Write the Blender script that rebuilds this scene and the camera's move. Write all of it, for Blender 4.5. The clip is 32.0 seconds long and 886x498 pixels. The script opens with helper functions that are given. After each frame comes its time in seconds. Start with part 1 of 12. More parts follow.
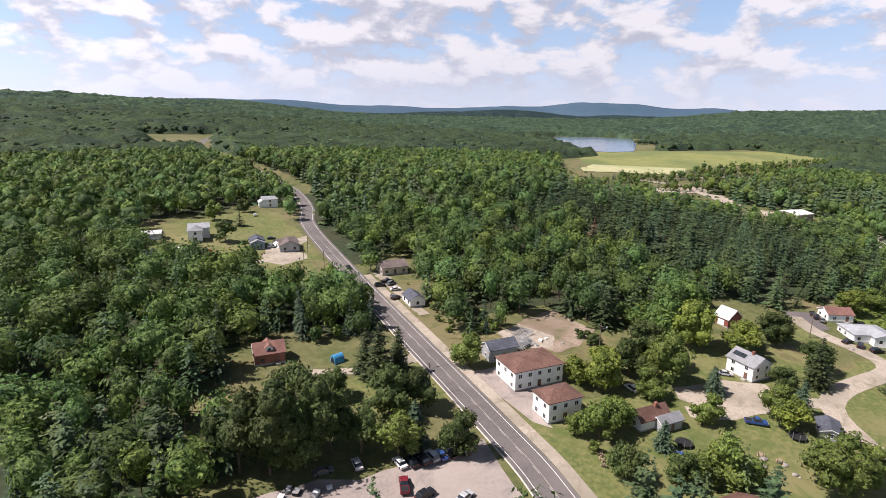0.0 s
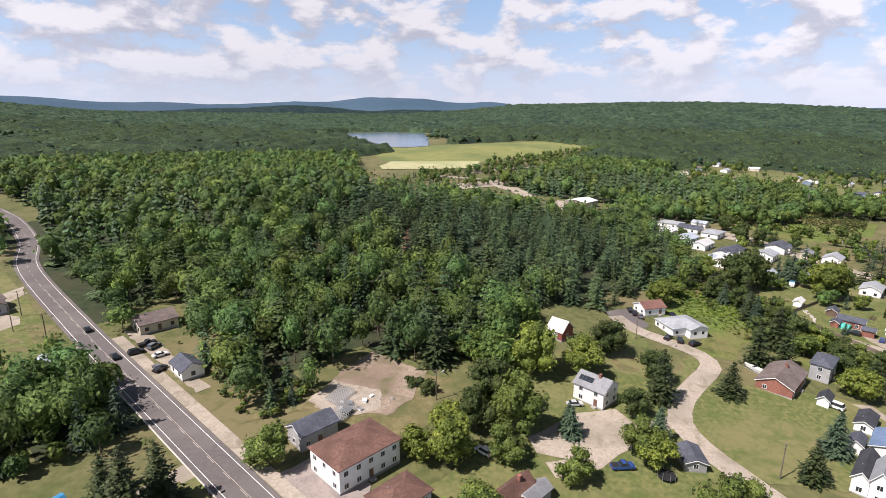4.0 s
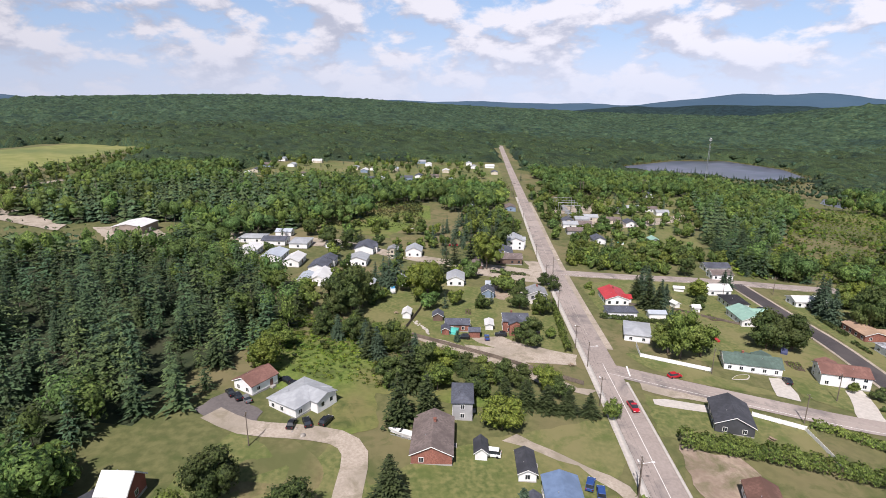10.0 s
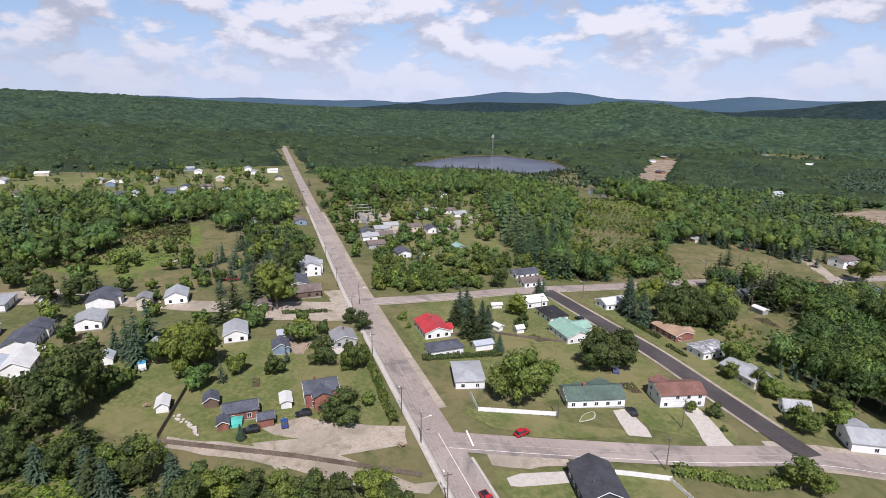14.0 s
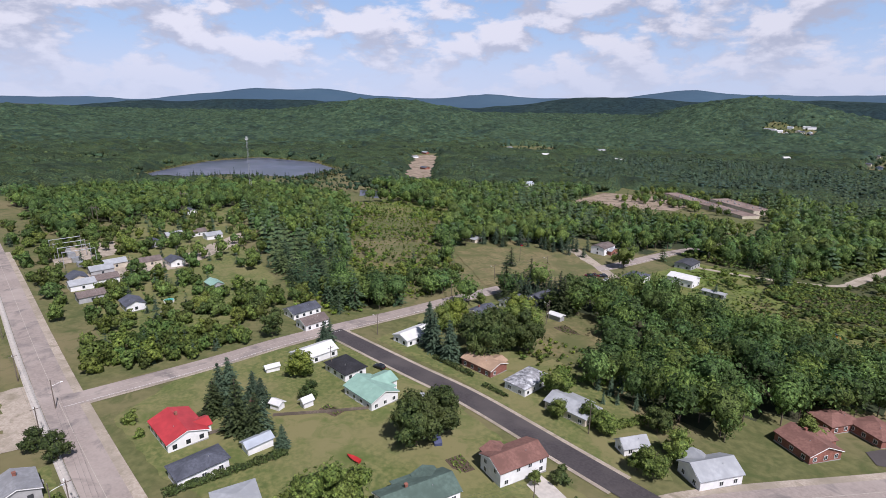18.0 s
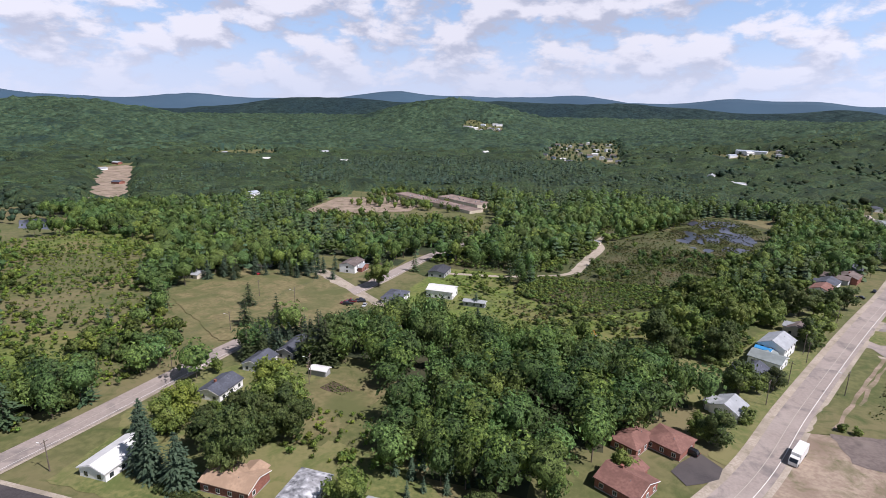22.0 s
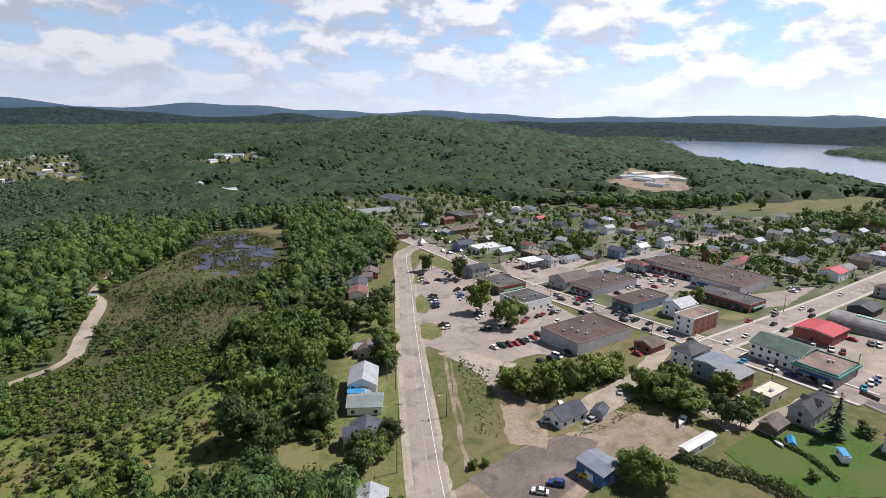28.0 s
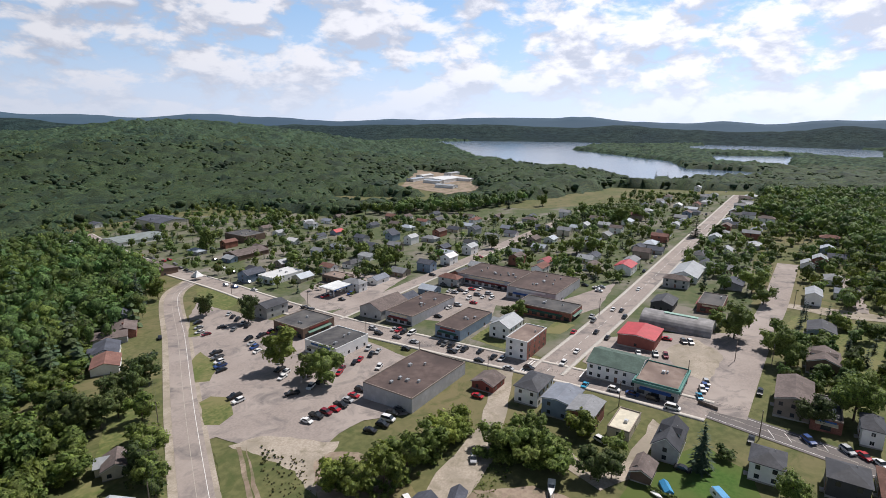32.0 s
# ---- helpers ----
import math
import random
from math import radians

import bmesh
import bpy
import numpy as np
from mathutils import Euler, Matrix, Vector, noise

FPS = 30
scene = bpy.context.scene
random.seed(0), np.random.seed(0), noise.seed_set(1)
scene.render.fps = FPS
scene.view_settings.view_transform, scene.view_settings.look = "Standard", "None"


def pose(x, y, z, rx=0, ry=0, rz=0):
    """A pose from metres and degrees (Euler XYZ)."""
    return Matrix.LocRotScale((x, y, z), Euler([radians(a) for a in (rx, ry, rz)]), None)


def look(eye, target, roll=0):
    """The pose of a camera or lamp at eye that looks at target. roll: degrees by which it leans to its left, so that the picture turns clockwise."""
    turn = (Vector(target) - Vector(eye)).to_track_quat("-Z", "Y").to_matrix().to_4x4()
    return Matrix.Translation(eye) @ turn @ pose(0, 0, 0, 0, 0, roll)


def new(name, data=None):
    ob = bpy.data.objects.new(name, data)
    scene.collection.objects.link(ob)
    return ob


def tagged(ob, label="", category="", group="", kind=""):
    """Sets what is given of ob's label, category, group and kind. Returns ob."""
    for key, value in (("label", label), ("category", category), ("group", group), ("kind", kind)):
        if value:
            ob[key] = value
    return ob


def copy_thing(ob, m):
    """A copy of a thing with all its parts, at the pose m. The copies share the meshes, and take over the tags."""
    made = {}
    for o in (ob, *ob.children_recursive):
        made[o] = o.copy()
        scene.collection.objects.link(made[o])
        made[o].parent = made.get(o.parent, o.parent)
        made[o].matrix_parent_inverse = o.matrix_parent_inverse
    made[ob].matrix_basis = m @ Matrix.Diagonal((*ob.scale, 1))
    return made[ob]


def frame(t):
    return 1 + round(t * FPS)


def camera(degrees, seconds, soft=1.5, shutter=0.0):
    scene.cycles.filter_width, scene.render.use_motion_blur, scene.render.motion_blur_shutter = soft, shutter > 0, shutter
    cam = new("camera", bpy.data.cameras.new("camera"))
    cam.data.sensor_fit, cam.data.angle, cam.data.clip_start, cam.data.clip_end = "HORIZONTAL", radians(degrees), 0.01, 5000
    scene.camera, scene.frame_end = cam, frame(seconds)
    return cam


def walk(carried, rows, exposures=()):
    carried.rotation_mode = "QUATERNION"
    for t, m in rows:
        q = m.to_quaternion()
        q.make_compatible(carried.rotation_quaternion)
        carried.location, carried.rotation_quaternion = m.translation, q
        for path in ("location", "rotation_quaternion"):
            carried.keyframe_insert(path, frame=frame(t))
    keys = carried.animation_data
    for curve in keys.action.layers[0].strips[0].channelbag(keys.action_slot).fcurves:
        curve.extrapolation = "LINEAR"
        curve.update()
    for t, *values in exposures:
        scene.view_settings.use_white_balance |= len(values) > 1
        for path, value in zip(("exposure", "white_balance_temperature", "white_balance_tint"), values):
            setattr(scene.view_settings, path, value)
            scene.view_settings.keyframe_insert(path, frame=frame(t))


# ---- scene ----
cam = camera(78.2, 32.0, soft=0.55)
METRES, EYE, TILT, LEAN, TURN = 402.0, 84.0, 2.000, 1.888, -24.267
ROWS = [
    (0.0, 0.0, 0.0, 0.0, 0.76, -16.5, -2.58),
    (0.5, -0.0004, 0.0137, -0.0004, -1.61, -16.47, -2.6),
    (1.0, 0.0002, 0.0268, -0.0008, -3.11, -16.45, -2.55),
    (1.5, 0.0012, 0.0407, -0.0009, -5.35, -16.41, -2.56),
    (2.0, 0.0027, 0.0539, -0.0011, -7.26, -16.37, -2.53),
    (2.5, 0.0047, 0.068, -0.0013, -9.7, -16.32, -2.52),
    (3.0, 0.0073, 0.0819, -0.0013, -13.45, -16.22, -2.56),
    (3.5, 0.0104, 0.0949, -0.0015, -16.94, -16.12, -2.59),
    (5.5, 0.0323, 0.1471, -0.0015, -31.66, -15.69, -2.7),
    (6.0, 0.0391, 0.1587, -0.0012, -35.53, -15.59, -2.74),
    (6.5, 0.0478, 0.1707, -0.0013, -39.19, -15.46, -2.73),
    (7.0, 0.0566, 0.1816, -0.0012, -42.05, -15.35, -2.74),
    (7.5, 0.067, 0.1927, -0.0011, -45.94, -15.24, -2.72),
    (8.0, 0.0779, 0.2032, -0.0008, -50.62, -15.1, -2.76),
    (8.5, 0.0888, 0.2123, -0.0005, -54.48, -14.97, -2.78),
    (9.0, 0.1016, 0.2214, -0.0001, -57.27, -14.86, -2.8),
    (9.5, 0.1138, 0.2294, -0.0002, -60.21, -14.74, -2.79),
    (10.0, 0.1275, 0.2372, 0.0003, -63.79, -14.62, -2.83),
    (10.5, 0.142, 0.2444, 0.0006, -66.08, -14.53, -2.84),
    (11.0, 0.1563, 0.2505, 0.0009, -67.36, -14.49, -2.83),
    (11.5, 0.1714, 0.2567, 0.0017, -70.29, -14.43, -2.86),
    (12.0, 0.1858, 0.2619, 0.0022, -73.33, -14.3, -2.84),
    (12.5, 0.2016, 0.2666, 0.0026, -76.5, -14.17, -2.78),
    (13.0, 0.218, 0.2705, 0.0029, -79.06, -14.07, -2.73),
    (13.5, 0.2323, 0.2737, 0.0035, -81.95, -13.99, -2.72),
    (14.0, 0.2488, 0.2764, 0.0042, -85.72, -13.88, -2.69),
    (14.5, 0.2646, 0.2782, 0.0045, -88.61, -13.79, -2.61),
    (16.5, 0.3326, 0.2761, 0.007, -100.18, -13.47, -2.27),
    (17.0, 0.3489, 0.2743, 0.0076, -103.22, -13.4, -2.22),
    (17.5, 0.3657, 0.271, 0.0085, -106.64, -13.3, -2.09),
    (18.0, 0.3827, 0.2672, 0.0091, -110.1, -13.21, -1.98),
    (18.5, 0.3984, 0.2629, 0.0095, -113.22, -13.12, -1.88),
    (19.0, 0.4148, 0.2578, 0.0104, -116.68, -13.05, -1.8),
    (19.5, 0.4299, 0.2521, 0.0111, -120.17, -12.97, -1.65),
    (20.0, 0.4457, 0.2457, 0.0119, -124.15, -12.87, -1.53),
    (20.5, 0.461, 0.2386, 0.013, -128.07, -12.77, -1.41),
    (21.0, 0.4745, 0.2309, 0.0142, -131.51, -12.7, -1.3),
    (21.5, 0.489, 0.2218, 0.0147, -135.18, -12.59, -1.18),
    (22.0, 0.5013, 0.2123, 0.0154, -138.65, -12.48, -1.03),
    (22.5, 0.5145, 0.202, 0.0163, -142.5, -12.4, -0.88),
    (23.0, 0.5264, 0.1906, 0.0166, -146.33, -12.27, -0.69),
    (23.5, 0.5372, 0.1801, 0.0177, -149.97, -12.2, -0.59),
    (24.0, 0.5478, 0.1678, 0.0183, -154.01, -12.12, -0.41),
    (24.5, 0.5571, 0.1554, 0.019, -157.88, -12.08, -0.2),
    (26.5, 0.5856, 0.0998, 0.0235, -174.89, -12.04, 0.55),
    (27.0, 0.5901, 0.0857, 0.0242, -179.61, -12.07, 0.73),
    (27.5, 0.5935, 0.0703, 0.0248, -185.04, -12.14, 0.94),
    (28.0, 0.5956, 0.0544, 0.0255, -190.16, -12.23, 1.17),
    (28.5, 0.5962, 0.0393, 0.0267, -193.85, -12.3, 1.27),
    (29.0, 0.5951, 0.0226, 0.027, -196.96, -12.3, 1.46),
    (29.5, 0.593, 0.0082, 0.0277, -201.62, -12.45, 1.56),
    (30.0, 0.5902, -0.0072, 0.0288, -206.3, -12.56, 1.67),
    (30.5, 0.5861, -0.0232, 0.0294, -209.98, -12.64, 1.81),
    (31.0, 0.5802, -0.0383, 0.0297, -211.22, -12.63, 1.86),
    (31.5, 0.5727, -0.0547, 0.03, -211.93, -12.61, 1.94),
    (32.0, 0.5647, -0.0701, 0.0297, -212.3, -12.55, 2.03),
]
walk(cam, [(t, pose(0, 0, EYE, TILT, LEAN, TURN) @ pose(METRES * x, METRES * y, METRES * z, 90 + pitch, roll, yaw)) for t, x, y, z, yaw, pitch, roll in ROWS],
     [(0.0, 0.36, 6450, 20), (6.0, 0.26, 6400, 19), (13.0, 0.05, 6120, 19), (18.0, -0.08, 5960, 21), (24.0, 0.12, 6130, 20), (28.0, 0.0, 6240, 15), (32.0, -0.17, 6250, 14)])

# ---- light ----
SUN_AZ, SUN_EL = radians(166.0), radians(54.0)   # angle of the sun in plan, from +x towards +y
world = bpy.data.worlds.new("sky")
scene.world = world
world.use_nodes = True
scene.view_settings.exposure = 0.0


def build_sky():
    nt = world.node_tree
    n, l = nt.nodes, nt.links
    n.clear()
    out = n.new("ShaderNodeOutputWorld")
    bg = n.new("ShaderNodeBackground")
    bg.inputs["Strength"].default_value = 0.088
    sky = n.new("ShaderNodeTexSky")
    sky.sky_type = "NISHITA"
    sky.sun_disc = False
    sky.sun_elevation = SUN_EL
    sky.sun_rotation = radians(90) - SUN_AZ
    tc = n.new("ShaderNodeTexCoord")
    sep = n.new("ShaderNodeSeparateXYZ")
    l.new(tc.outputs["Generated"], sep.inputs[0])

    def math_node(op, a, b):
        m = n.new("ShaderNodeMath")
        m.operation = op
        for k, v in enumerate((a, b)):
            if isinstance(v, (int, float)):
                m.inputs[k].default_value = v
            else:
                l.new(v, m.inputs[k])
        return m.outputs[0]

    def ramp_node(src, p0, p1, c0=(0, 0, 0, 1), c1=(1, 1, 1, 1)):
        r = n.new("ShaderNodeValToRGB")
        r.color_ramp.interpolation = "EASE"
        r.color_ramp.elements[0].position, r.color_ramp.elements[0].color = p0, c0
        r.color_ramp.elements[1].position, r.color_ramp.elements[1].color = p1, c1
        l.new(src, r.inputs[0])
        return r.outputs["Color"]

    def mix_node(fac, a, b):
        m = n.new("ShaderNodeMix")
        m.data_type = "RGBA"
        l.new(fac, m.inputs[0])
        for k, v in ((6, a), (7, b)):
            if isinstance(v, tuple):
                m.inputs[k].default_value = v
            else:
                l.new(v, m.inputs[k])
        return m.outputs[2]

    def clouds(scale, squash, lift, detail, rough=0.55):
        """Cloud noise over the sky's directions; flatter clumps for a greater squash."""
        c = n.new("ShaderNodeCombineXYZ")
        l.new(sep.outputs["X"], c.inputs[0])
        l.new(sep.outputs["Y"], c.inputs[1])
        l.new(math_node("ADD", math_node("MULTIPLY", sep.outputs["Z"], squash), lift), c.inputs[2])
        t = n.new("ShaderNodeTexNoise")
        t.inputs["Scale"].default_value = scale
        t.inputs["Detail"].default_value = detail
        t.inputs["Roughness"].default_value = rough
        t.inputs["Distortion"].default_value = 0.15
        l.new(c.outputs[0], t.inputs["Vector"])
        return t.outputs["Fac"]

    body = clouds(10.0, 2.1, 0.0, 10.0, 0.57)
    above = clouds(10.0, 2.1, 0.06, 5.0, 0.52)
    cover = math_node("MULTIPLY", ramp_node(body, 0.40, 0.54), ramp_node(sep.outputs["Z"], 0.26, 0.5, (1, 1, 1, 1), (0.05, 0.05, 0.05, 1)))
    lit = ramp_node(math_node("SUBTRACT", math_node("ADD", body, 0.5), above), 0.41, 0.60, (6.3, 6.8, 7.8, 1), (10.3, 10.4, 10.7, 1))
    bluer = mix_node(ramp_node(sep.outputs["Z"], 0.02, 0.26), (6.6, 8.6, 10.8, 1), (3.6, 6.2, 9.6, 1))
    clear = mix_node(ramp_node(sep.outputs["Z"], 0.30, 0.62), bluer, sky.outputs[0])
    filled = mix_node(cover, clear, lit)
    haze = ramp_node(sep.outputs["Z"], 0.0, 0.11, (0.8, 0.8, 0.8, 1), (0.0, 0.0, 0.0, 1))
    final = mix_node(haze, filled, (8.2, 9.0, 10.2, 1))
    # the sky is brighter on the sun's side
    side = math_node("ADD", math_node("MULTIPLY", sep.outputs["X"], math.cos(SUN_AZ)), math_node("MULTIPLY", sep.outputs["Y"], math.sin(SUN_AZ)))
    glow = n.new("ShaderNodeVectorMath")
    glow.operation = "SCALE"
    l.new(final, glow.inputs[0])
    bright = math_node("ADD", math_node("MULTIPLY", side, math_node("ADD", math_node("MULTIPLY", side, 0.30), 0.234)), 0.835)
    across = math_node("SUBTRACT", math_node("MULTIPLY", sep.outputs["Y"], math.cos(SUN_AZ)), math_node("MULTIPLY", sep.outputs["X"], math.sin(SUN_AZ)))
    bright = math_node("MULTIPLY", bright, math_node("ADD", math_node("MULTIPLY", across, 0.09), 1.0))
    l.new(math_node("MULTIPLY", bright, ramp_node(sep.outputs["Z"], 0.28, 0.65, (1, 1, 1, 1), (0.44, 0.44, 0.44, 1))), glow.inputs["Scale"])
    l.new(glow.outputs[0], bg.inputs["Color"])
    l.new(bg.outputs[0], out.inputs["Surface"])


build_sky()
sun = new("sun", bpy.data.lights.new("sun", "SUN"))
sun.data.energy, sun.data.angle, sun.data.color = 5.8, radians(0.53), (1.0, 0.95, 0.87)
sun.matrix_world = look((math.cos(SUN_AZ) * math.cos(SUN_EL) * 900, math.sin(SUN_AZ) * math.cos(SUN_EL) * 900, math.sin(SUN_EL) * 900), (0, 0, 0))


# ---- materials ----
def material(name, c1, c2, scale=1.0, rough=0.85, c3=None, big=0.05, metal=0.0, island=0.0, objrand=0.0, bump=0.0, attr=False, spec=0.3, leafy=0.0, c4=None, mid=0.18, crown=0.0):
    """Two tones at a fine scale, a third at a broad one; scale in cycles a metre."""
    m = bpy.data.materials.new(name)
    m.use_nodes = True
    n, l = m.node_tree.nodes, m.node_tree.links
    b = n["Principled BSDF"]
    b.inputs["Roughness"].default_value = rough
    b.inputs["Metallic"].default_value = metal
    b.inputs["Specular IOR Level"].default_value = spec
    g = n.new("ShaderNodeNewGeometry")
    t1 = n.new("ShaderNodeTexNoise")
    t1.inputs["Scale"].default_value = scale
    t1.inputs["Detail"].default_value = 4.0
    l.new(g.outputs["Position"], t1.inputs["Vector"])
    r1 = n.new("ShaderNodeValToRGB")
    r1.color_ramp.elements[0].position, r1.color_ramp.elements[1].position = 0.36, 0.64
    r1.color_ramp.elements[0].color, r1.color_ramp.elements[1].color = (*c1, 1), (*c2, 1)
    l.new(t1.outputs["Fac"], r1.inputs[0])
    col = r1.outputs["Color"]
    if c3:
        t2 = n.new("ShaderNodeTexNoise")
        t2.inputs["Scale"].default_value = big
        t2.inputs["Detail"].default_value = 3.0
        l.new(g.outputs["Position"], t2.inputs["Vector"])
        r2 = n.new("ShaderNodeValToRGB")
        r2.color_ramp.elements[0].position, r2.color_ramp.elements[1].position = 0.44, 0.66
        l.new(t2.outputs["Fac"], r2.inputs[0])
        mix = n.new("ShaderNodeMix")
        mix.data_type = "RGBA"
        l.new(r2.outputs["Color"], mix.inputs[0])
        l.new(col, mix.inputs[6])
        mix.inputs[7].default_value = (*c3, 1)
        col = mix.outputs[2]
    if c4:  # worn patches of middle size
        t4 = n.new("ShaderNodeTexNoise")
        t4.inputs["Scale"].default_value = mid
        t4.inputs["Detail"].default_value = 6.0
        t4.inputs["Roughness"].default_value = 0.65
        t4.inputs["Distortion"].default_value = 0.6
        l.new(g.outputs["Position"], t4.inputs["Vector"])
        r4 = n.new("ShaderNodeValToRGB")
        r4.color_ramp.elements[0].position, r4.color_ramp.elements[1].position = 0.50, 0.68
        l.new(t4.outputs["Fac"], r4.inputs[0])
        mix4 = n.new("ShaderNodeMix")
        mix4.data_type = "RGBA"
        l.new(r4.outputs["Color"], mix4.inputs[0])
        l.new(col, mix4.inputs[6])
        mix4.inputs[7].default_value = (*c4, 1)
        col = mix4.outputs[2]
    src = None
    if island:
        src, amount = g.outputs["Random Per Island"], island
    if objrand:
        oi = n.new("ShaderNodeObjectInfo")
        src, amount = oi.outputs["Random"], objrand
    for source, amount in ((src, island or objrand), (None if not attr else "tint", 0.8)):
        if source is None:
            continue
        if source == "tint":
            at = n.new("ShaderNodeAttribute")
            at.attribute_name = "tint"
            source = at.outputs["Fac"]
        mr = n.new("ShaderNodeMapRange")
        mr.inputs[3].default_value, mr.inputs[4].default_value = 1 - amount / 2, 1 + amount / 2
        l.new(source, mr.inputs[0])
        sc = n.new("ShaderNodeVectorMath")
        sc.operation = "SCALE"
        l.new(col, sc.inputs[0])
        l.new(mr.outputs[0], sc.inputs["Scale"])
        col = sc.outputs[0]
    if attr:  # each tree leans to a yellower or a bluer green
        seven = n.new("ShaderNodeMath")
        seven.operation = "MULTIPLY"
        seven.inputs[1].default_value = 7.31
        l.new(at.outputs["Fac"], seven.inputs[0])
        part_of = n.new("ShaderNodeMath")
        part_of.operation = "FRACT"
        l.new(seven.outputs[0], part_of.inputs[0])
        lean = n.new("ShaderNodeMix")
        lean.data_type = "RGBA"
        lean.inputs[6].default_value, lean.inputs[7].default_value = (1.24, 1.08, 0.80, 1), (0.80, 0.95, 1.04, 1)
        l.new(part_of.outputs[0], lean.inputs[0])
        hue = n.new("ShaderNodeVectorMath")
        hue.operation = "MULTIPLY"
        l.new(col, hue.inputs[0])
        l.new(lean.outputs[2], hue.inputs[1])
        col = hue.outputs[0]
    if leafy:  # fine relief and grain of leaf clumps, shade of their gaps painted in
        t3 = n.new("ShaderNodeTexNoise")
        t3.inputs["Scale"].default_value = 1.0 / leafy
        t3.inputs["Detail"].default_value = 5.0
        t3.inputs["Roughness"].default_value = 0.75
        l.new(g.outputs["Position"], t3.inputs["Vector"])
        grain_and_gaps = n.new("ShaderNodeMapRange")
        for k, v in enumerate((0.39, 0.62, 0.32, 1.68)):
            grain_and_gaps.inputs[k + 1].default_value = v
        l.new(t3.outputs["Fac"], grain_and_gaps.inputs[0])
        sc3 = n.new("ShaderNodeVectorMath")
        sc3.operation = "SCALE"
        l.new(col, sc3.inputs[0])
        l.new(grain_and_gaps.outputs[0], sc3.inputs["Scale"])
        col = sc3.outputs[0]
    if crown:  # single tree crowns of distant woods: rounded relief, each a tone of its own
        wob = n.new("ShaderNodeTexNoise")
        wob.inputs["Scale"].default_value = 2.2 / crown
        wob.inputs["Detail"].default_value = 4.0
        l.new(g.outputs["Position"], wob.inputs["Vector"])
        stir = n.new("ShaderNodeVectorMath")
        stir.operation = "MULTIPLY_ADD"
        l.new(wob.outputs["Color"], stir.inputs[0])
        stir.inputs[1].default_value = (crown * 0.9,) * 3
        l.new(g.outputs["Position"], stir.inputs[2])
        cell = n.new("ShaderNodeTexVoronoi")
        cell.inputs["Scale"].default_value = 1.0 / crown
        l.new(stir.outputs[0], cell.inputs["Vector"])
        tone = n.new("ShaderNodeMapRange")
        tone.inputs[3].default_value, tone.inputs[4].default_value = 0.66, 1.36
        l.new(cell.outputs["Color"], tone.inputs[0])
        sc5 = n.new("ShaderNodeVectorMath")
        sc5.operation = "SCALE"
        l.new(col, sc5.inputs[0])
        l.new(tone.outputs[0], sc5.inputs["Scale"])
        col = sc5.outputs[0]
        dome = n.new("ShaderNodeBump")
        dome.invert = True
        dome.inputs["Strength"].default_value = 0.55
        dome.inputs["Distance"].default_value = crown * 0.8
        l.new(cell.outputs["Distance"], dome.inputs["Height"])
        l.new(dome.outputs[0], b.inputs["Normal"])
        thin = n.new("ShaderNodeBsdfTranslucent")
        l.new(col, thin.inputs["Color"])
        both = n.new("ShaderNodeMixShader")
        both.inputs[0].default_value = 0.45
        l.new(b.outputs[0], both.inputs[1])
        l.new(thin.outputs[0], both.inputs[2])
        l.new(both.outputs[0], n["Material Output"].inputs["Surface"])
    l.new(col, b.inputs["Base Color"])
    if leafy:
        bp = n.new("ShaderNodeBump")
        bp.inputs["Strength"].default_value = 0.7
        bp.inputs["Distance"].default_value = leafy * 0.6
        l.new(t3.outputs["Fac"], bp.inputs["Height"])
        l.new(bp.outputs[0], b.inputs["Normal"])
        thin = n.new("ShaderNodeBsdfTranslucent")  # light shining through the leaves
        l.new(col, thin.inputs["Color"])
        both = n.new("ShaderNodeMixShader")
        both.inputs[0].default_value = 0.28 if leafy < 1 else 0.45
        l.new(b.outputs[0], both.inputs[1])
        l.new(thin.outputs[0], both.inputs[2])
        leaf_out = both.outputs[0]
        if leafy < 1:  # gaps between the leaves of a clump
            t6 = n.new("ShaderNodeTexNoise")
            t6.inputs["Scale"].default_value = 1.1 / leafy
            t6.inputs["Detail"].default_value = 2.0
            l.new(g.outputs["Position"], t6.inputs["Vector"])
            cut = n.new("ShaderNodeMath")
            cut.operation = "LESS_THAN"
            cut.inputs[1].default_value = 0.42
            l.new(t6.outputs["Fac"], cut.inputs[0])
            clear_bsdf = n.new("ShaderNodeBsdfTransparent")
            gaps = n.new("ShaderNodeMixShader")
            l.new(cut.outputs[0], gaps.inputs[0])
            l.new(leaf_out, gaps.inputs[1])
            l.new(clear_bsdf.outputs[0], gaps.inputs[2])
            leaf_out = gaps.outputs[0]
        l.new(leaf_out, n["Material Output"].inputs["Surface"])
    if bump:
        bp = n.new("ShaderNodeBump")
        bp.inputs["Strength"].default_value = bump
        bp.inputs["Distance"].default_value = 0.05
        l.new(t1.outputs["Fac"], bp.inputs["Height"])
        l.new(bp.outputs[0], b.inputs["Normal"])
    return m


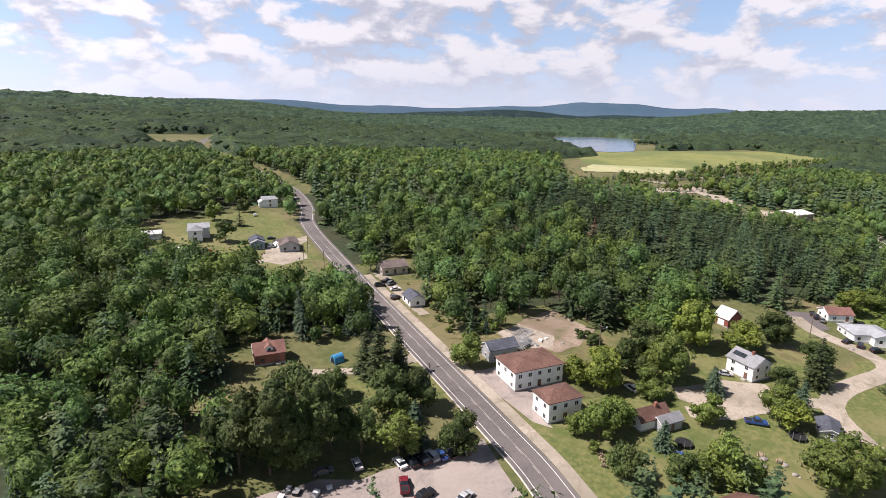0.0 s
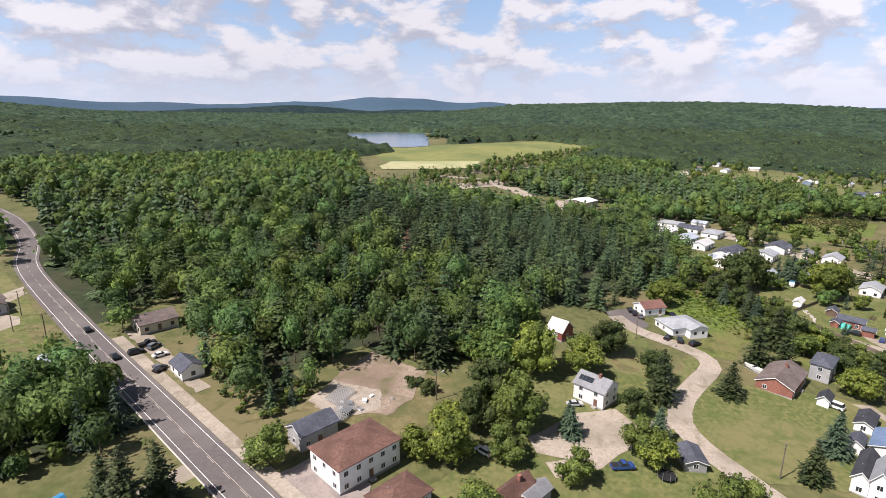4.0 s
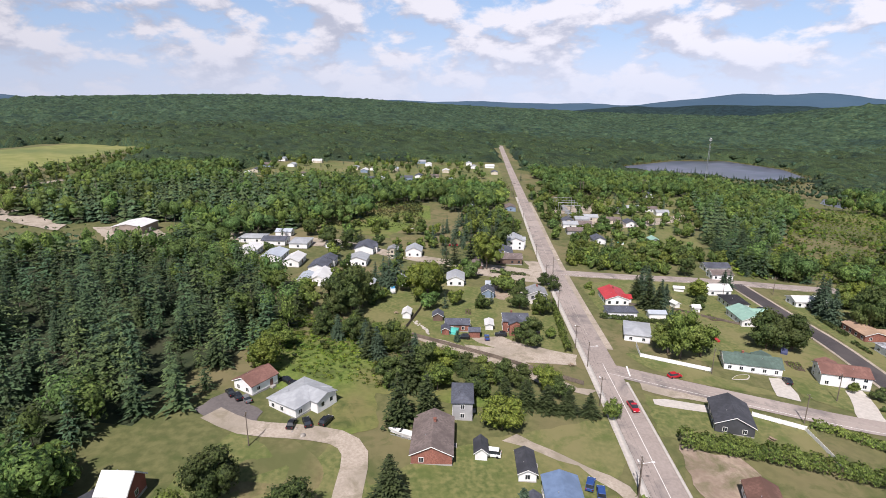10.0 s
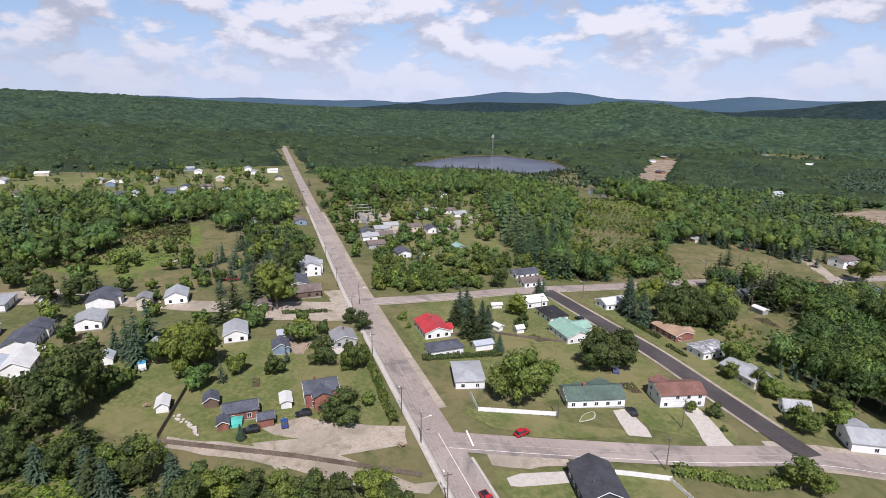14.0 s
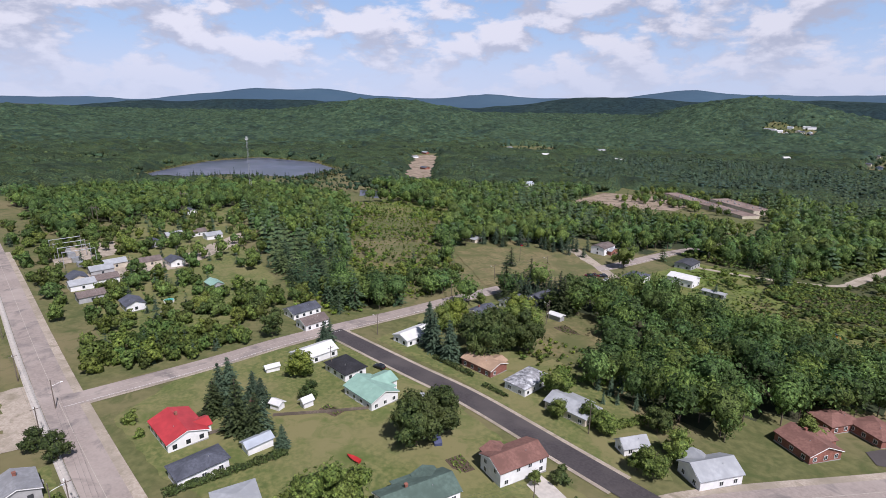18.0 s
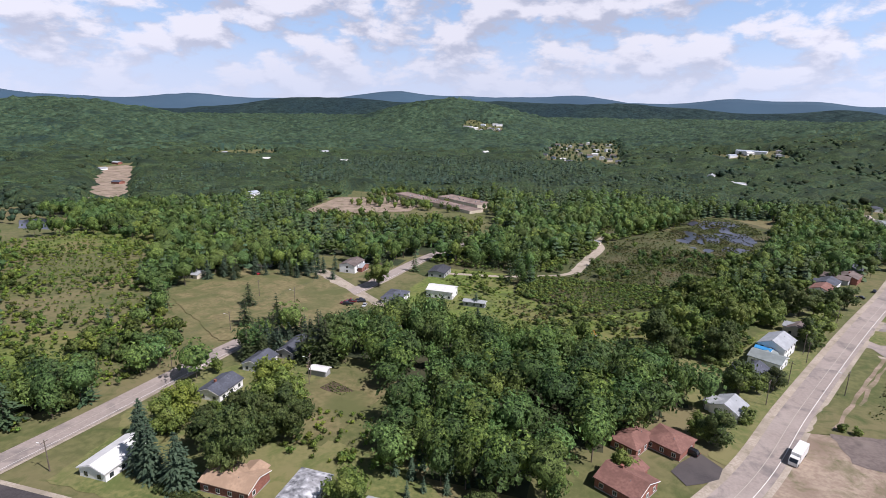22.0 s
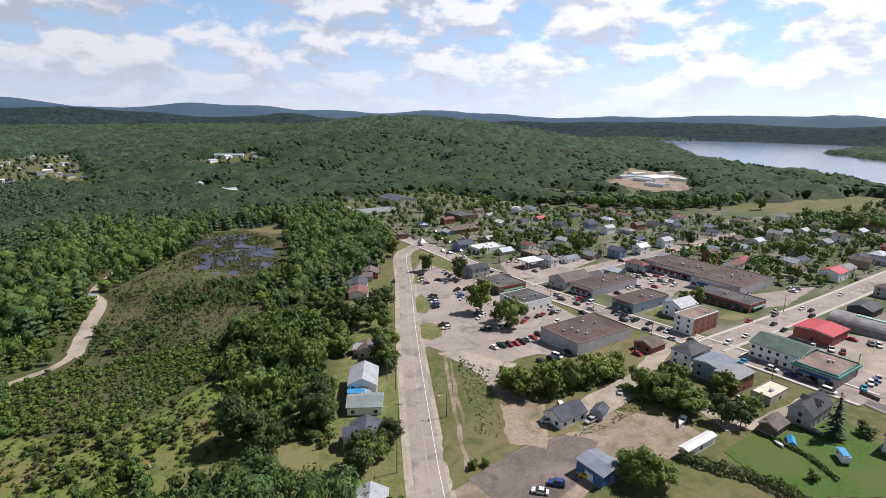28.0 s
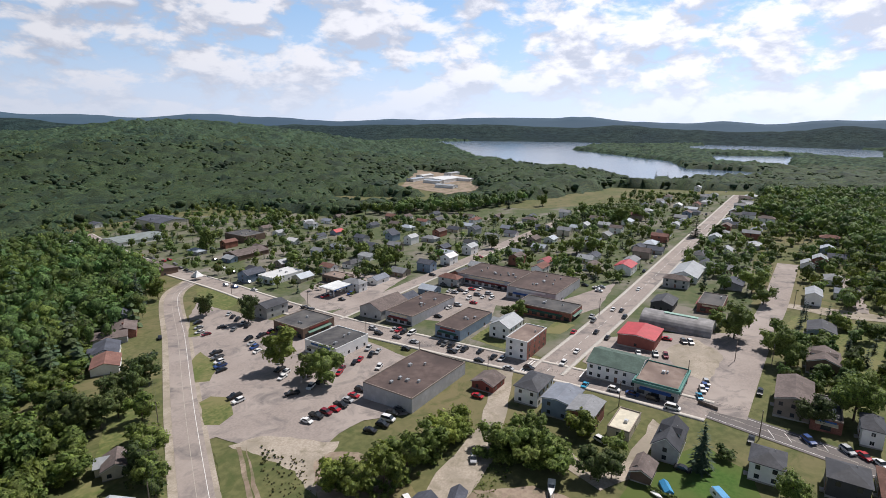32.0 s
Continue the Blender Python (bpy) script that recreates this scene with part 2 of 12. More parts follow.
M_GROUND = material("rough_ground", (0.084, 0.094, 0.033), (0.134, 0.134, 0.053), 0.45, 0.95, (0.165, 0.142, 0.070), 0.02, bump=0.5, c4=(0.070, 0.088, 0.027), mid=0.12)
M_LAWN = material("mown_lawn", (0.082, 0.106, 0.031), (0.168, 0.170, 0.062), 0.7, 0.95, (0.180, 0.166, 0.072), 0.04, bump=0.4, c4=(0.088, 0.116, 0.031), mid=0.12)
M_MEADOW = material("tall_meadow_grass", (0.090, 0.136, 0.024), (0.148, 0.188, 0.044), 0.6, 0.95, (0.165, 0.145, 0.060), 0.03, bump=0.8, c4=(0.068, 0.088, 0.024), mid=0.16)
M_DRY = material("dry_grass", (0.140, 0.118, 0.055), (0.200, 0.172, 0.082), 0.5, 0.95, (0.100, 0.108, 0.040), 0.06, bump=0.4, c4=(0.092, 0.100, 0.036), mid=0.16)
M_ASPHALT = material("grey_asphalt", (0.262, 0.222, 0.198), (0.315, 0.268, 0.240), 1.2, 0.9, (0.355, 0.305, 0.272), 0.05, c4=(0.168, 0.149, 0.141), mid=0.10)
M_NEWASPHALT = material("fresh_asphalt", (0.050, 0.044, 0.046), (0.066, 0.058, 0.06), 1.5, 0.85, (0.085, 0.075, 0.073), 0.08)
M_ROAD = material("worn_highway", (0.115, 0.103, 0.10), (0.14, 0.125, 0.12), 1.0, 0.88, (0.16, 0.143, 0.135), 0.08)
M_GRAVEL = material("pale_gravel", (0.33, 0.28, 0.225), (0.42, 0.365, 0.30), 1.5, 0.95, (0.27, 0.235, 0.185), 0.07, bump=0.3, c4=(0.23, 0.20, 0.145), mid=0.22)
M_DIRT = material("sandy_dirt", (0.25, 0.19, 0.145), (0.33, 0.265, 0.20), 0.8, 0.95, (0.20, 0.15, 0.11), 0.06, bump=0.4, c4=(0.125, 0.120, 0.060), mid=0.12)
M_CONCRETE = material("pale_concrete", (0.42, 0.39, 0.35), (0.50, 0.465, 0.42), 0.9, 0.9)
M_LINE = material("road_paint", (0.72, 0.71, 0.68), (0.80, 0.79, 0.76), 2.0, 0.7)
M_YLINE = material("worn_lane_paint", (0.34, 0.31, 0.27), (0.44, 0.40, 0.34), 2.0, 0.7)
M_WATER = material("lake_water", (0.07, 0.11, 0.17), (0.09, 0.14, 0.21), 0.02, 0.16, spec=0.9)
M_LEAF = material("broadleaf_foliage", (0.048, 0.094, 0.026), (0.120, 0.188, 0.047), 0.75, 0.7, (0.104, 0.154, 0.042), 0.03, island=0.35, attr=True, leafy=0.6)
M_TOWNLEAF = material("town_tree_foliage", (0.052, 0.092, 0.022), (0.125, 0.178, 0.040), 0.75, 0.7, (0.105, 0.140, 0.034), 0.03, island=0.3, attr=True, leafy=0.9)
M_PINE = material("pine_foliage", (0.032, 0.059, 0.027), (0.070, 0.109, 0.044), 0.5, 0.7, (0.054, 0.084, 0.038), 0.05, island=0.3, attr=True)
# farther trees in bluer greens: aerial haze is put into their colours
M_MIDLEAF = material("hazed_farther_foliage", (0.044, 0.081, 0.040), (0.095, 0.141, 0.064), 0.4, 0.75, (0.069, 0.106, 0.057), 0.02, island=0.22, attr=True, leafy=1.5, c4=(0.034, 0.062, 0.044), mid=0.02)
M_MIDPINE = material("hazed_farther_conifers", (0.030, 0.058, 0.038), (0.056, 0.092, 0.056), 0.3, 0.75, (0.044, 0.072, 0.052), 0.03, island=0.3, attr=True)
M_FARLEAF = material("hazed_distant_foliage", (0.042, 0.084, 0.054), (0.092, 0.148, 0.086), 0.09, 0.85, (0.066, 0.112, 0.070), 0.006, island=0.15, attr=True, crown=7.5, c4=(0.032, 0.062, 0.054), mid=0.013)
M_FARPINE = material("hazed_distant_conifers", (0.040, 0.074, 0.056), (0.068, 0.112, 0.078), 0.05, 0.85, island=0.2, attr=True)
# nearer ridge: its blue green holds painted haze over the woods
M_RIDGE = material("hazed_near_ridge", (0.020, 0.046, 0.048), (0.044, 0.080, 0.074), 0.022, 0.95, (0.024, 0.052, 0.062), 0.003, crown=13.0)
# the farthest ridge's blue is aerial haze, given as base colour
M_HAZERIDGE = material("hazed_distant_ridge", (0.040, 0.080, 0.122), (0.052, 0.094, 0.136), 0.004, 0.95, (0.038, 0.074, 0.116), 0.001)
M_TOWN = material("worn_town_ground", (0.065, 0.090, 0.034), (0.105, 0.115, 0.052), 0.3, 0.95, (0.20, 0.18, 0.15), 0.035, bump=0.4, c4=(0.055, 0.080, 0.026), mid=0.09)
M_BRUSH = material("marsh_shrub_foliage", (0.046, 0.066, 0.018), (0.094, 0.114, 0.032), 0.5, 0.8, (0.105, 0.098, 0.042), 0.03, island=0.4, attr=True, leafy=0.5)
M_WET = material("wet_meadow_foliage", (0.095, 0.155, 0.022), (0.170, 0.245, 0.042), 0.5, 0.75, (0.11, 0.145, 0.030), 0.04, island=0.3, attr=True, leafy=0.5)
M_BRIGHTLAWN = material("lush_green_lawn", (0.043, 0.098, 0.014), (0.066, 0.125, 0.022), 0.8, 0.95, (0.086, 0.113, 0.027), 0.06, bump=0.3)
M_OLDASPHALT = material("old_brown_asphalt", (0.125, 0.100, 0.090), (0.165, 0.135, 0.122), 0.9, 0.95, (0.20, 0.165, 0.145), 0.08, c4=(0.10, 0.082, 0.074), mid=0.12)
M_THICKET = material("thicket_foliage", (0.056, 0.094, 0.020), (0.128, 0.182, 0.038), 0.6, 0.75, (0.112, 0.148, 0.036), 0.035, island=0.3, attr=True, leafy=0.7)
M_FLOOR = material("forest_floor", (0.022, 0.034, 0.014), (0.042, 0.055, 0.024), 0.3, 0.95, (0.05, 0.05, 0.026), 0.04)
M_FIELD = material("yellow_green_field", (0.165, 0.185, 0.055), (0.225, 0.225, 0.080), 0.08, 0.95, (0.12, 0.15, 0.05), 0.012)
M_STUBBLE = material("pale_stubble", (0.34, 0.33, 0.17), (0.42, 0.40, 0.23), 0.1, 0.95, (0.30, 0.31, 0.15), 0.02)
M_POND = material("dark_pond_water", (0.034, 0.034, 0.056), (0.085, 0.085, 0.125), 0.035, 0.28, (0.03, 0.035, 0.045), 0.02, spec=0.22)
M_MARSH = material("wet_marsh_ground", (0.048, 0.062, 0.020), (0.088, 0.094, 0.034), 0.4, 0.95, (0.105, 0.088, 0.046), 0.03, c4=(0.040, 0.060, 0.018), mid=0.1)
M_BARK = material("bark", (0.10, 0.075, 0.055), (0.16, 0.125, 0.10), 3.0, 0.95)

# ---- terrain ----
def sat(v, lim):
    return v / (1 + (v / lim) ** 4) ** 0.25


def ramp01(v):
    v = np.clip(v, 0, 1)
    return v * v * (3 - 2 * v)


HILLS = (  # x, y, height, spread x, spread y
    (215, 330, 17, 75, 130),
    (-130, 330, 7, 120, 160),
    (-330, 1500, 40, 500, 420),
    (1350, 300, 8, 300, 300),
    (1650, -1150, 85, 480, 330),
    (780, -1950, 100, 330, 260),
    (-600, -1380, 92, 560, 380),
    (2300, 900, 20, 800, 600),
    (300, 2700, 12, 900, 450),
)
FLATS = ((740, 900, 210, 250, 20.0), (1040, -340, 170, 190, -31.0), (116, -530, 42, 70, -25.4))  # x, y, radii, level


def terrain(x, y):
    z = -0.0157 * sat(x, 800) + 0.0454 * sat(y, 800)
    for hx, hy, h, sx, sy in HILLS:
        z = z + h * np.exp(-((x - hx) / sx) ** 2 - ((y - hy) / sy) ** 2)
    r = np.hypot(x - 150, y + 50) + 1
    valley = ramp01(((-0.906 * (x - 150) - 0.42 * (y + 50)) / r - 0.70) / 0.2)
    north = ramp01(((0.42 * (x - 150) + 0.906 * (y + 50)) / r - 0.90) / 0.08)
    z = z + 50 * ramp01((r - 950) / 1900) * (1 - valley) * (1 - 0.85 * north)
    shore = np.minimum(-(x + 0.3 * y) - 620, -0.726 * (x + 700) + 0.688 * (y + 330) + 300)
    z = z + (-10.0 - z) * ramp01(shore / 260)
    for fx, fy, rx, ry, level in FLATS:
        z = z + (level - z) * ramp01((1.5 - np.hypot((x - fx) / rx, (y - fy) / ry)) / 0.5)
    return z


def on(x, y, h=0.0):
    return Vector((x, y, float(terrain(x, y)) + h))


def obj(name, verts, faces, mat, label="", category="", kind="", parent=None, smooth=False):
    me = bpy.data.meshes.new(name)
    verts = np.asarray(verts, dtype=np.float32)
    if isinstance(faces, np.ndarray):
        k = faces.shape[1]
        me.vertices.add(len(verts))
        me.vertices.foreach_set("co", verts.ravel())
        me.loops.add(faces.size)
        me.loops.foreach_set("vertex_index", faces.astype(np.int32).ravel())
        me.polygons.add(len(faces))
        me.polygons.foreach_set("loop_start", np.arange(0, faces.size, k, dtype=np.int32))
        me.update(calc_edges=True)
    else:
        me.from_pydata([tuple(map(float, v)) for v in verts], [], faces)
    me.materials.append(mat)
    if smooth:
        me.polygons.foreach_set("use_smooth", np.ones(len(me.polygons), dtype=bool))
    ob = new(name, me)
    if parent:
        ob.parent = parent
    return tagged(ob, label, category, "", kind)


def graded(limit, fine, near):
    """Grid lines, fine in the middle and wider outwards."""
    v, step = [0.0], fine
    while v[-1] < limit:
        v.append(v[-1] + step)
        if v[-1] > near:
            step *= 1.12
    return np.array([-a for a in v[:0:-1]] + v)


gx, gy = graded(4600, 9.0, 700) + 150, graded(4600, 9.0, 700) - 50
GX, GY = np.meshgrid(gx, gy)
GZ = terrain(GX, GY) - 0.06
nx, ny = len(gx), len(gy)
ii = (np.arange(ny - 1)[:, None] * nx + np.arange(nx - 1)[None, :]).ravel()
ground = obj("ground", np.stack([GX, GY, GZ], -1).reshape(-1, 3), np.stack([ii, ii + 1, ii + nx + 1, ii + nx], 1), M_GROUND,
    "rough green ground under woods and gardens", "ground", "structure", smooth=True)


def smooth_line(pts, step=6.0):
    """A gliding line through the points, at even steps."""
    p = np.array(pts, float)
    p = np.vstack([2 * p[0] - p[1], p, 2 * p[-1] - p[-2]])
    out = []
    for i in range(1, len(p) - 2):
        n = max(2, int(np.linalg.norm(p[i + 1] - p[i]) / step))
        for t in np.linspace(0, 1, n, endpoint=False):
            a, b, c, d = p[i - 1:i + 3]
            out.append(0.5 * (2 * b + (c - a) * t + (2 * a - 5 * b + 4 * c - d) * t * t + (3 * b - a - 3 * c + d) * t ** 3))
    out.append(p[-2])
    return np.array(out)


ROADS = []


def ribbon(name, line, lo, hi, mat, dz, label="", category="", kind="structure", parent=None, thick=0.0):
    """A strip along a line between two sideways offsets (right is positive)."""
    d = np.gradient(line, axis=0)
    d /= np.linalg.norm(d, axis=1)[:, None]
    nrm = np.stack([d[:, 1], -d[:, 0]], 1)
    a, b = line + nrm * lo, line + nrm * hi
    n = len(line)
    va = np.column_stack([a, terrain(a[:, 0], a[:, 1]) + dz])
    vb = np.column_stack([b, terrain(b[:, 0], b[:, 1]) + dz])
    i = np.arange(n - 1)
    faces = np.stack([i, i + 1, i + 1 + n, i + n], 1)[:, ::-1]
    verts = np.vstack([va, vb])
    if thick:
        lowv = verts - [0, 0, thick]
        verts = np.vstack([verts, lowv])
        f2 = np.stack([i, i + 2 * n, i + 1 + 2 * n, i + 1], 1)[:, ::-1]
        f3 = np.stack([i + n, i + n + 1, i + 3 * n + 1, i + 3 * n], 1)[:, ::-1]
        faces = np.vstack([faces, f2, f3])
    return obj(name, verts, faces, mat, label, category, kind, parent)


def road(name, pts, width, mat, label, dz=0.10, edge=True):
    line = smooth_line(pts)
    ROADS.append((line, width / 2))
    return ribbon(name, line, -width / 2, width / 2, mat, dz, label, "road"), line


hw, hw_line = road("road_highway", [(8, -135), (20, -90), (40, -30), (57, 30), (64, 82), (64, 109), (61, 169), (57, 250), (55.5, 328), (63, 375), (65, 425), (62, 463), (49, 542), (38, 595), (24, 644), (9, 730), (-2, 800), (14, 912), (60, 1010)], 9.6, M_ROAD, "worn grey two-lane highway through the woods")
mainst, main_line = road("road_main", [(8, -135), (5, -180), (5, -250), (4, -310), (-3, -380), (-10, -430), (-24, -568), (-50, -704)], 12, M_ASPHALT, "pale grey asphalt main street", 0.11)
bst, b_line = road("road_east", [(64, 20), (120, 19), (235, 16), (337, 15), (417, 13), (570, 7), (1000, -8), (1250, -16)], 9, M_ASPHALT, "long straight pale asphalt street", 0.12)
cst, c_line = road("road_diagonal", [(256, 14), (246, -10), (232, -46), (219, -83), (177, -145), (150, -197), (103, -284), (60, -360), (20, -432), (-8, -455)], 9, M_ASPHALT, "pale asphalt diagonal street", 0.13)
m2, m2_line = road("road_cross", [(370, 14), (369, -28), (370, -66), (366, -117), (361, -189), (346, -289), (335, -371), (300, -480)], 9, M_ASPHALT, "grey asphalt road past the marsh", 0.14)
dk, dk_line = road("road_fresh", [(222, -78), (250, -80), (290, -83), (320, -82), (367, -81)], 8, M_NEWASPHALT, "freshly laid dark asphalt side street", 0.15)
s2, s2_line = road("road_second", [(6, -194), (-84, -190), (-221, -188), (-583, -183)], 11, M_ASPHALT, "pale asphalt street down to the lake", 0.15)
s3, s3_line = road("road_third", [(0, -317), (-90, -317), (-207, -318), (-330, -317)], 10, M_ASPHALT, "pale asphalt cross street", 0.16)
s4, s4_line = road("road_fourth", [(8, -130), (-69, -127), (-124, -123), (-220, -120)], 12, M_ASPHALT, "wide pale asphalt side street", 0.16)
lane, lane_line = road("road_lane", [(140, 30), (144, 48), (150, 65), (155, 77), (162, 85), (174, 89), (189, 90), (201, 91), (207, 97), (208, 109), (208, 121), (213, 132)], 6.5, M_GRAVEL, "pale gravel lane curving over the hillside", 0.13)
drv, drv_line = road("road_drive", [(162, 85), (151, 90), (140, 92), (128, 92), (118, 97)], 5.5, M_GRAVEL, "pale gravel drive to the farmhouse", 0.12)

trk, trk_line = road("road_track", [(205, -520), (222, -471), (219, -433), (229, -384), (237, -350), (250, -339), (275, -328), (310, -322)], 4.2, M_GRAVEL, "sandy track through the marsh", 0.12)


def ridge_ring(name, mat, reach, lift, lumps, label, seed):
    """A long wooded ridge all round the country, higher and lower by turns."""
    n = 420
    rr = np.random.default_rng(seed)
    az = np.linspace(-math.pi, math.pi, n)
    deg = np.degrees(az)
    e = np.full(n, lift)
    for c, h, w in lumps:
        d = (deg - c + 180) % 360 - 180
        e += h * np.exp(-(d / w) ** 2)
    for k in range(9, 60, 5):
        e += 1.5 / k * np.sin(k * az + rr.uniform(0, 6))
    crest = 86 + reach * np.tan(np.radians(e)) + rr.normal(0, 1.2, n)
    V = []
    for f, g in ((-0.16, -0.0), (-0.08, 0.45), (-0.03, 0.85), (0.0, 1.0), (0.04, 0.7), (0.10, 0.0)):
        r = reach * (1 + f)
        z = -30 + (crest + 30) * g + rr.normal(0, 1.5, n) * (0 < g < 1)
        V.append(np.column_stack([120 + r * np.cos(az), r * np.sin(az), z]))
    i = np.arange(n - 1)
    F = np.vstack([np.stack([k * n + i, k * n + i + 1, (k + 1) * n + i + 1, (k + 1) * n + i], 1) for k in range(5)])
    obj(name, np.vstack(V), F[:, ::-1], mat, label, "hills", "structure", smooth=True)


LUMPS = ((94, 0.45, 9), (56, 0.35, 9), (5, -0.6, 30), (-28, 0.45, 6), (-40, -0.2, 12), (-67, 0.5, 4.5), (-86, 0.5, 6), (-101, 0.5, 6), (-107, -0.3, 4), (-174, 0.15, 20))
ridge_ring("backdrop_far_ridge", M_HAZERIDGE, 4250, 0.18, LUMPS, "wooded ridge on the far horizon painted haze blue", 3)
ridge_ring("backdrop_near_ridge", M_RIDGE, 3150, -0.55, tuple((c + 7, 1.3 * h, w * 1.3) for c, h, w in LUMPS), "wooded ridge beyond the valley in haze-tinted dark blue green", 4)

# ---- woods ----
CLEAR = []


def clear(*pts):
    CLEAR.append(np.array(pts, float))


def inside(poly, x, y):
    c = np.zeros(len(x), bool)
    px, py = poly[:, 0], poly[:, 1]
    j = len(poly) - 1
    for i in range(len(poly)):
        hit = ((py[i] > y) != (py[j] > y)) & (x < (px[j] - px[i]) * (y - py[i]) / (py[j] - py[i] + 1e-9) + px[i])
        c ^= hit
        j = i
    return c


# the town and its open land
clear((89, 153), (110, 165), (126, 168), (123, 155), (132, 144), (130, 126), (148, 130), (164, 140), (194, 139), (208, 133), (230, 130), (255, 126), (303, 132), (359, 185), (375, 203), (421, 192), (437, 175), (515, 88), (558, 25), (493, 18), (188, 17), (148, 37), (107, 100))
clear((-18, 271), (-17, 319), (15, 332), (47, 327), (49, 295), (50, 225), (38, 212), (21, 222), (16, 261), (2, 277))
clear((-12, 145), (6, 161), (9, 180), (44, 167), (59, 164), (62, 114), (65, 81), (45, 71), (-12, 92), (-7, 107), (6, 109), (-1, 124))
clear((68, 244), (85, 253), (88, 229), (77, 188), (76, 164), (88, 155), (111, 170), (121, 159), (111, 126), (182, 148), (266, 127), (134, 56), (71, 79), (68, 145))
clear((64, 20), (150, 110), (260, 110), (330, 120), (430, 70), (570, 25), (900, 10), (900, -25), (560, -30), (470, -95), (380, -95), (372, -140), (352, -140), (330, -120), (300, -125), (245, -115), (228, -112), (212, -150), (190, -170), (177, -145), (219, -83), (200, 10))
clear((450, -103), (686, -185), (658, -50), (523, -15), (394, 1), (372, -78))
clear((429, -216), (433, -283), (357, -257), (343, -240), (360, -157))
clear((436, -221), (449, -269), (389, -293), (409, -343), (374, -321), (336, -316), (284, -303), (275, -329), (267, -296), (281, -241), (314, -228), (327, -206), (325, -177), (291, -171), (274, -147), (281, -126), (346, -110), (361, -123), (344, -198), (378, -171))
clear((219, -83), (200, -170), (165, -200), (130, -270), (80, -350), (45, -420), (10, -470), (-40, -600), (-30, -760), (-220, -740), (-250, -560), (-330, -430), (-480, -400), (-640, -360), (-660, -165), (-420, -150), (-260, -70), (-60, -50), (20, -20), (64, 20), (181, 19))
clear((256, -342), (221, -462), (182, -447), (115, -633), (51, -622), (110, -424), (150, -344), (101, -369), (43, -411), (168, -183), (185, -195), (199, -230), (200, -283), (216, -275), (240, -250), (252, -244))
clear((439, 619), (655, 699), (902, 673), (916, 529), (610, 408), (412, 363), (246, 334))
clear((340, 401), (443, 388), (413, 314), (435, 256), (386, 217), (348, 269), (338, 333))
clear((982, -175), (1122, -326), (963, -483), (699, -368), (636, -288), (936, -236))
clear((648, 318), (822, 327), (957, -9), (653, 18), (633, 92), (640, 210), (610, 255))
clear((534, 134), (566, 88), (524, 79), (421, 85), (412, 110), (460, 138))
clear((365, -1150), (386, -1582), (203, -1626), (191, -1073))
clear((522, -465), (556, -690), (503, -705), (344, -634), (313, -487), (316, -433), (393, -439), (455, -435))
clear((755, -438), (1078, -738), (1061, -821), (724, -480))
clear((-472, -658), (-738, -796), (-715, -658), (-482, -491), (-390, -490))
clear((-302, -665), (-358, -503), (-424, -549), (-383, -681))
clear((-1930, -1627), (-1517, -1207), (-1084, -860), (-900, -586), (-851, -448), (-690, -329), (-857, -278), (-931, -187), (-1100, -170), (-1115, -337), (-1327, -408), (-1699, -812), (-2159, -869), (-2449, -604), (-2700, -560), (-3600, -900), (-3700, -1250), (-2918, -1150))
clear((-1939, -471), (-2400, -560), (-3300, -400), (-2548, 136), (-1639, 56), (-1911, -130))
clear((-1244, -144), (-1300, -300), (-1700, -380), (-1850, -150))
clear((520, 640), (695, 1100), (800, 1150), (900, 1100), (945, 998), (800, 800), (640, 640))
clear((960, -130), (1090, -207), (1200, -345), (1200, -460), (1047, -510), (924, -480), (850, -380), (950, -300))
clear((272, -270), (241, -356), (222, -458), (164, -532), (120, -603), (102, -533), (149, -362), (199, -253), (241, -238))
clear((411, -121), (486, -173), (648, -285), (622, -332), (544, -328), (454, -223), (385, -179), (375, -134))
clear((182, -40), (182, 16), (256, 16), (240, -40))
clear((-31, 283), (-36, 334), (-16, 351), (28, 390), (48, 375), (45, 322), (48, 247), (48, 216), (28, 227), (-3, 260))
clear((348, -354), (286, -339), (263, -308), (242, -276), (194, -264), (186, -225), (212, -205), (243, -210), (280, -228), (300, -262))
clear((204, -72), (226, -72), (226, -46), (199, -38))
clear((50, 440), (38, 540), (22, 600), (8, 650), (-6, 730), (-14, 800), (0, 900), (28, 900), (14, 800), (24, 730), (40, 650), (54, 600), (66, 540), (80, 440))
clear((-55, 760), (-85, 960), (30, 980), (22, 780))
clear((880, 12), (1265, 2), (1265, -36), (880, -26))
clear((550, -1660), (675, -1665), (675, -1765), (550, -1760))
clear((-100, -1120), (30, -1130), (30, -1250), (-100, -1240))
clear((900, -1020), (1030, -900), (1040, -1010), (960, -1120))
clear((815, -1200), (880, -1200), (880, -1290), (815, -1290))
clear((650, -300), (735, -345), (700, -385), (640, -340))
FAR_PLOTS = ((878, -957, "white"), (640, -575, "bluewhite"), (510, -1305, "white"), (845, -1130, "palegrey"), (62, -973, "palegrey"), (39, -885, "bluewhite"), (735, -1010, "white"))
for px, py, roof in FAR_PLOTS:  # a plot that opens towards the town
    ux, uy = (160 - px) / math.hypot(160 - px, py + 60), (-60 - py) / math.hypot(160 - px, py + 60)
    clear(*[(px + a * ux - b * uy, py + a * uy + b * ux) for a, b in ((-12, -13), (-14, 12), (30, 15), (56, 4), (40, -10))])
PATH = np.array([(0, 0), (41, 52), (125, 63), (195, 26), (224, -17), (227, -79), (195, -119)], float)


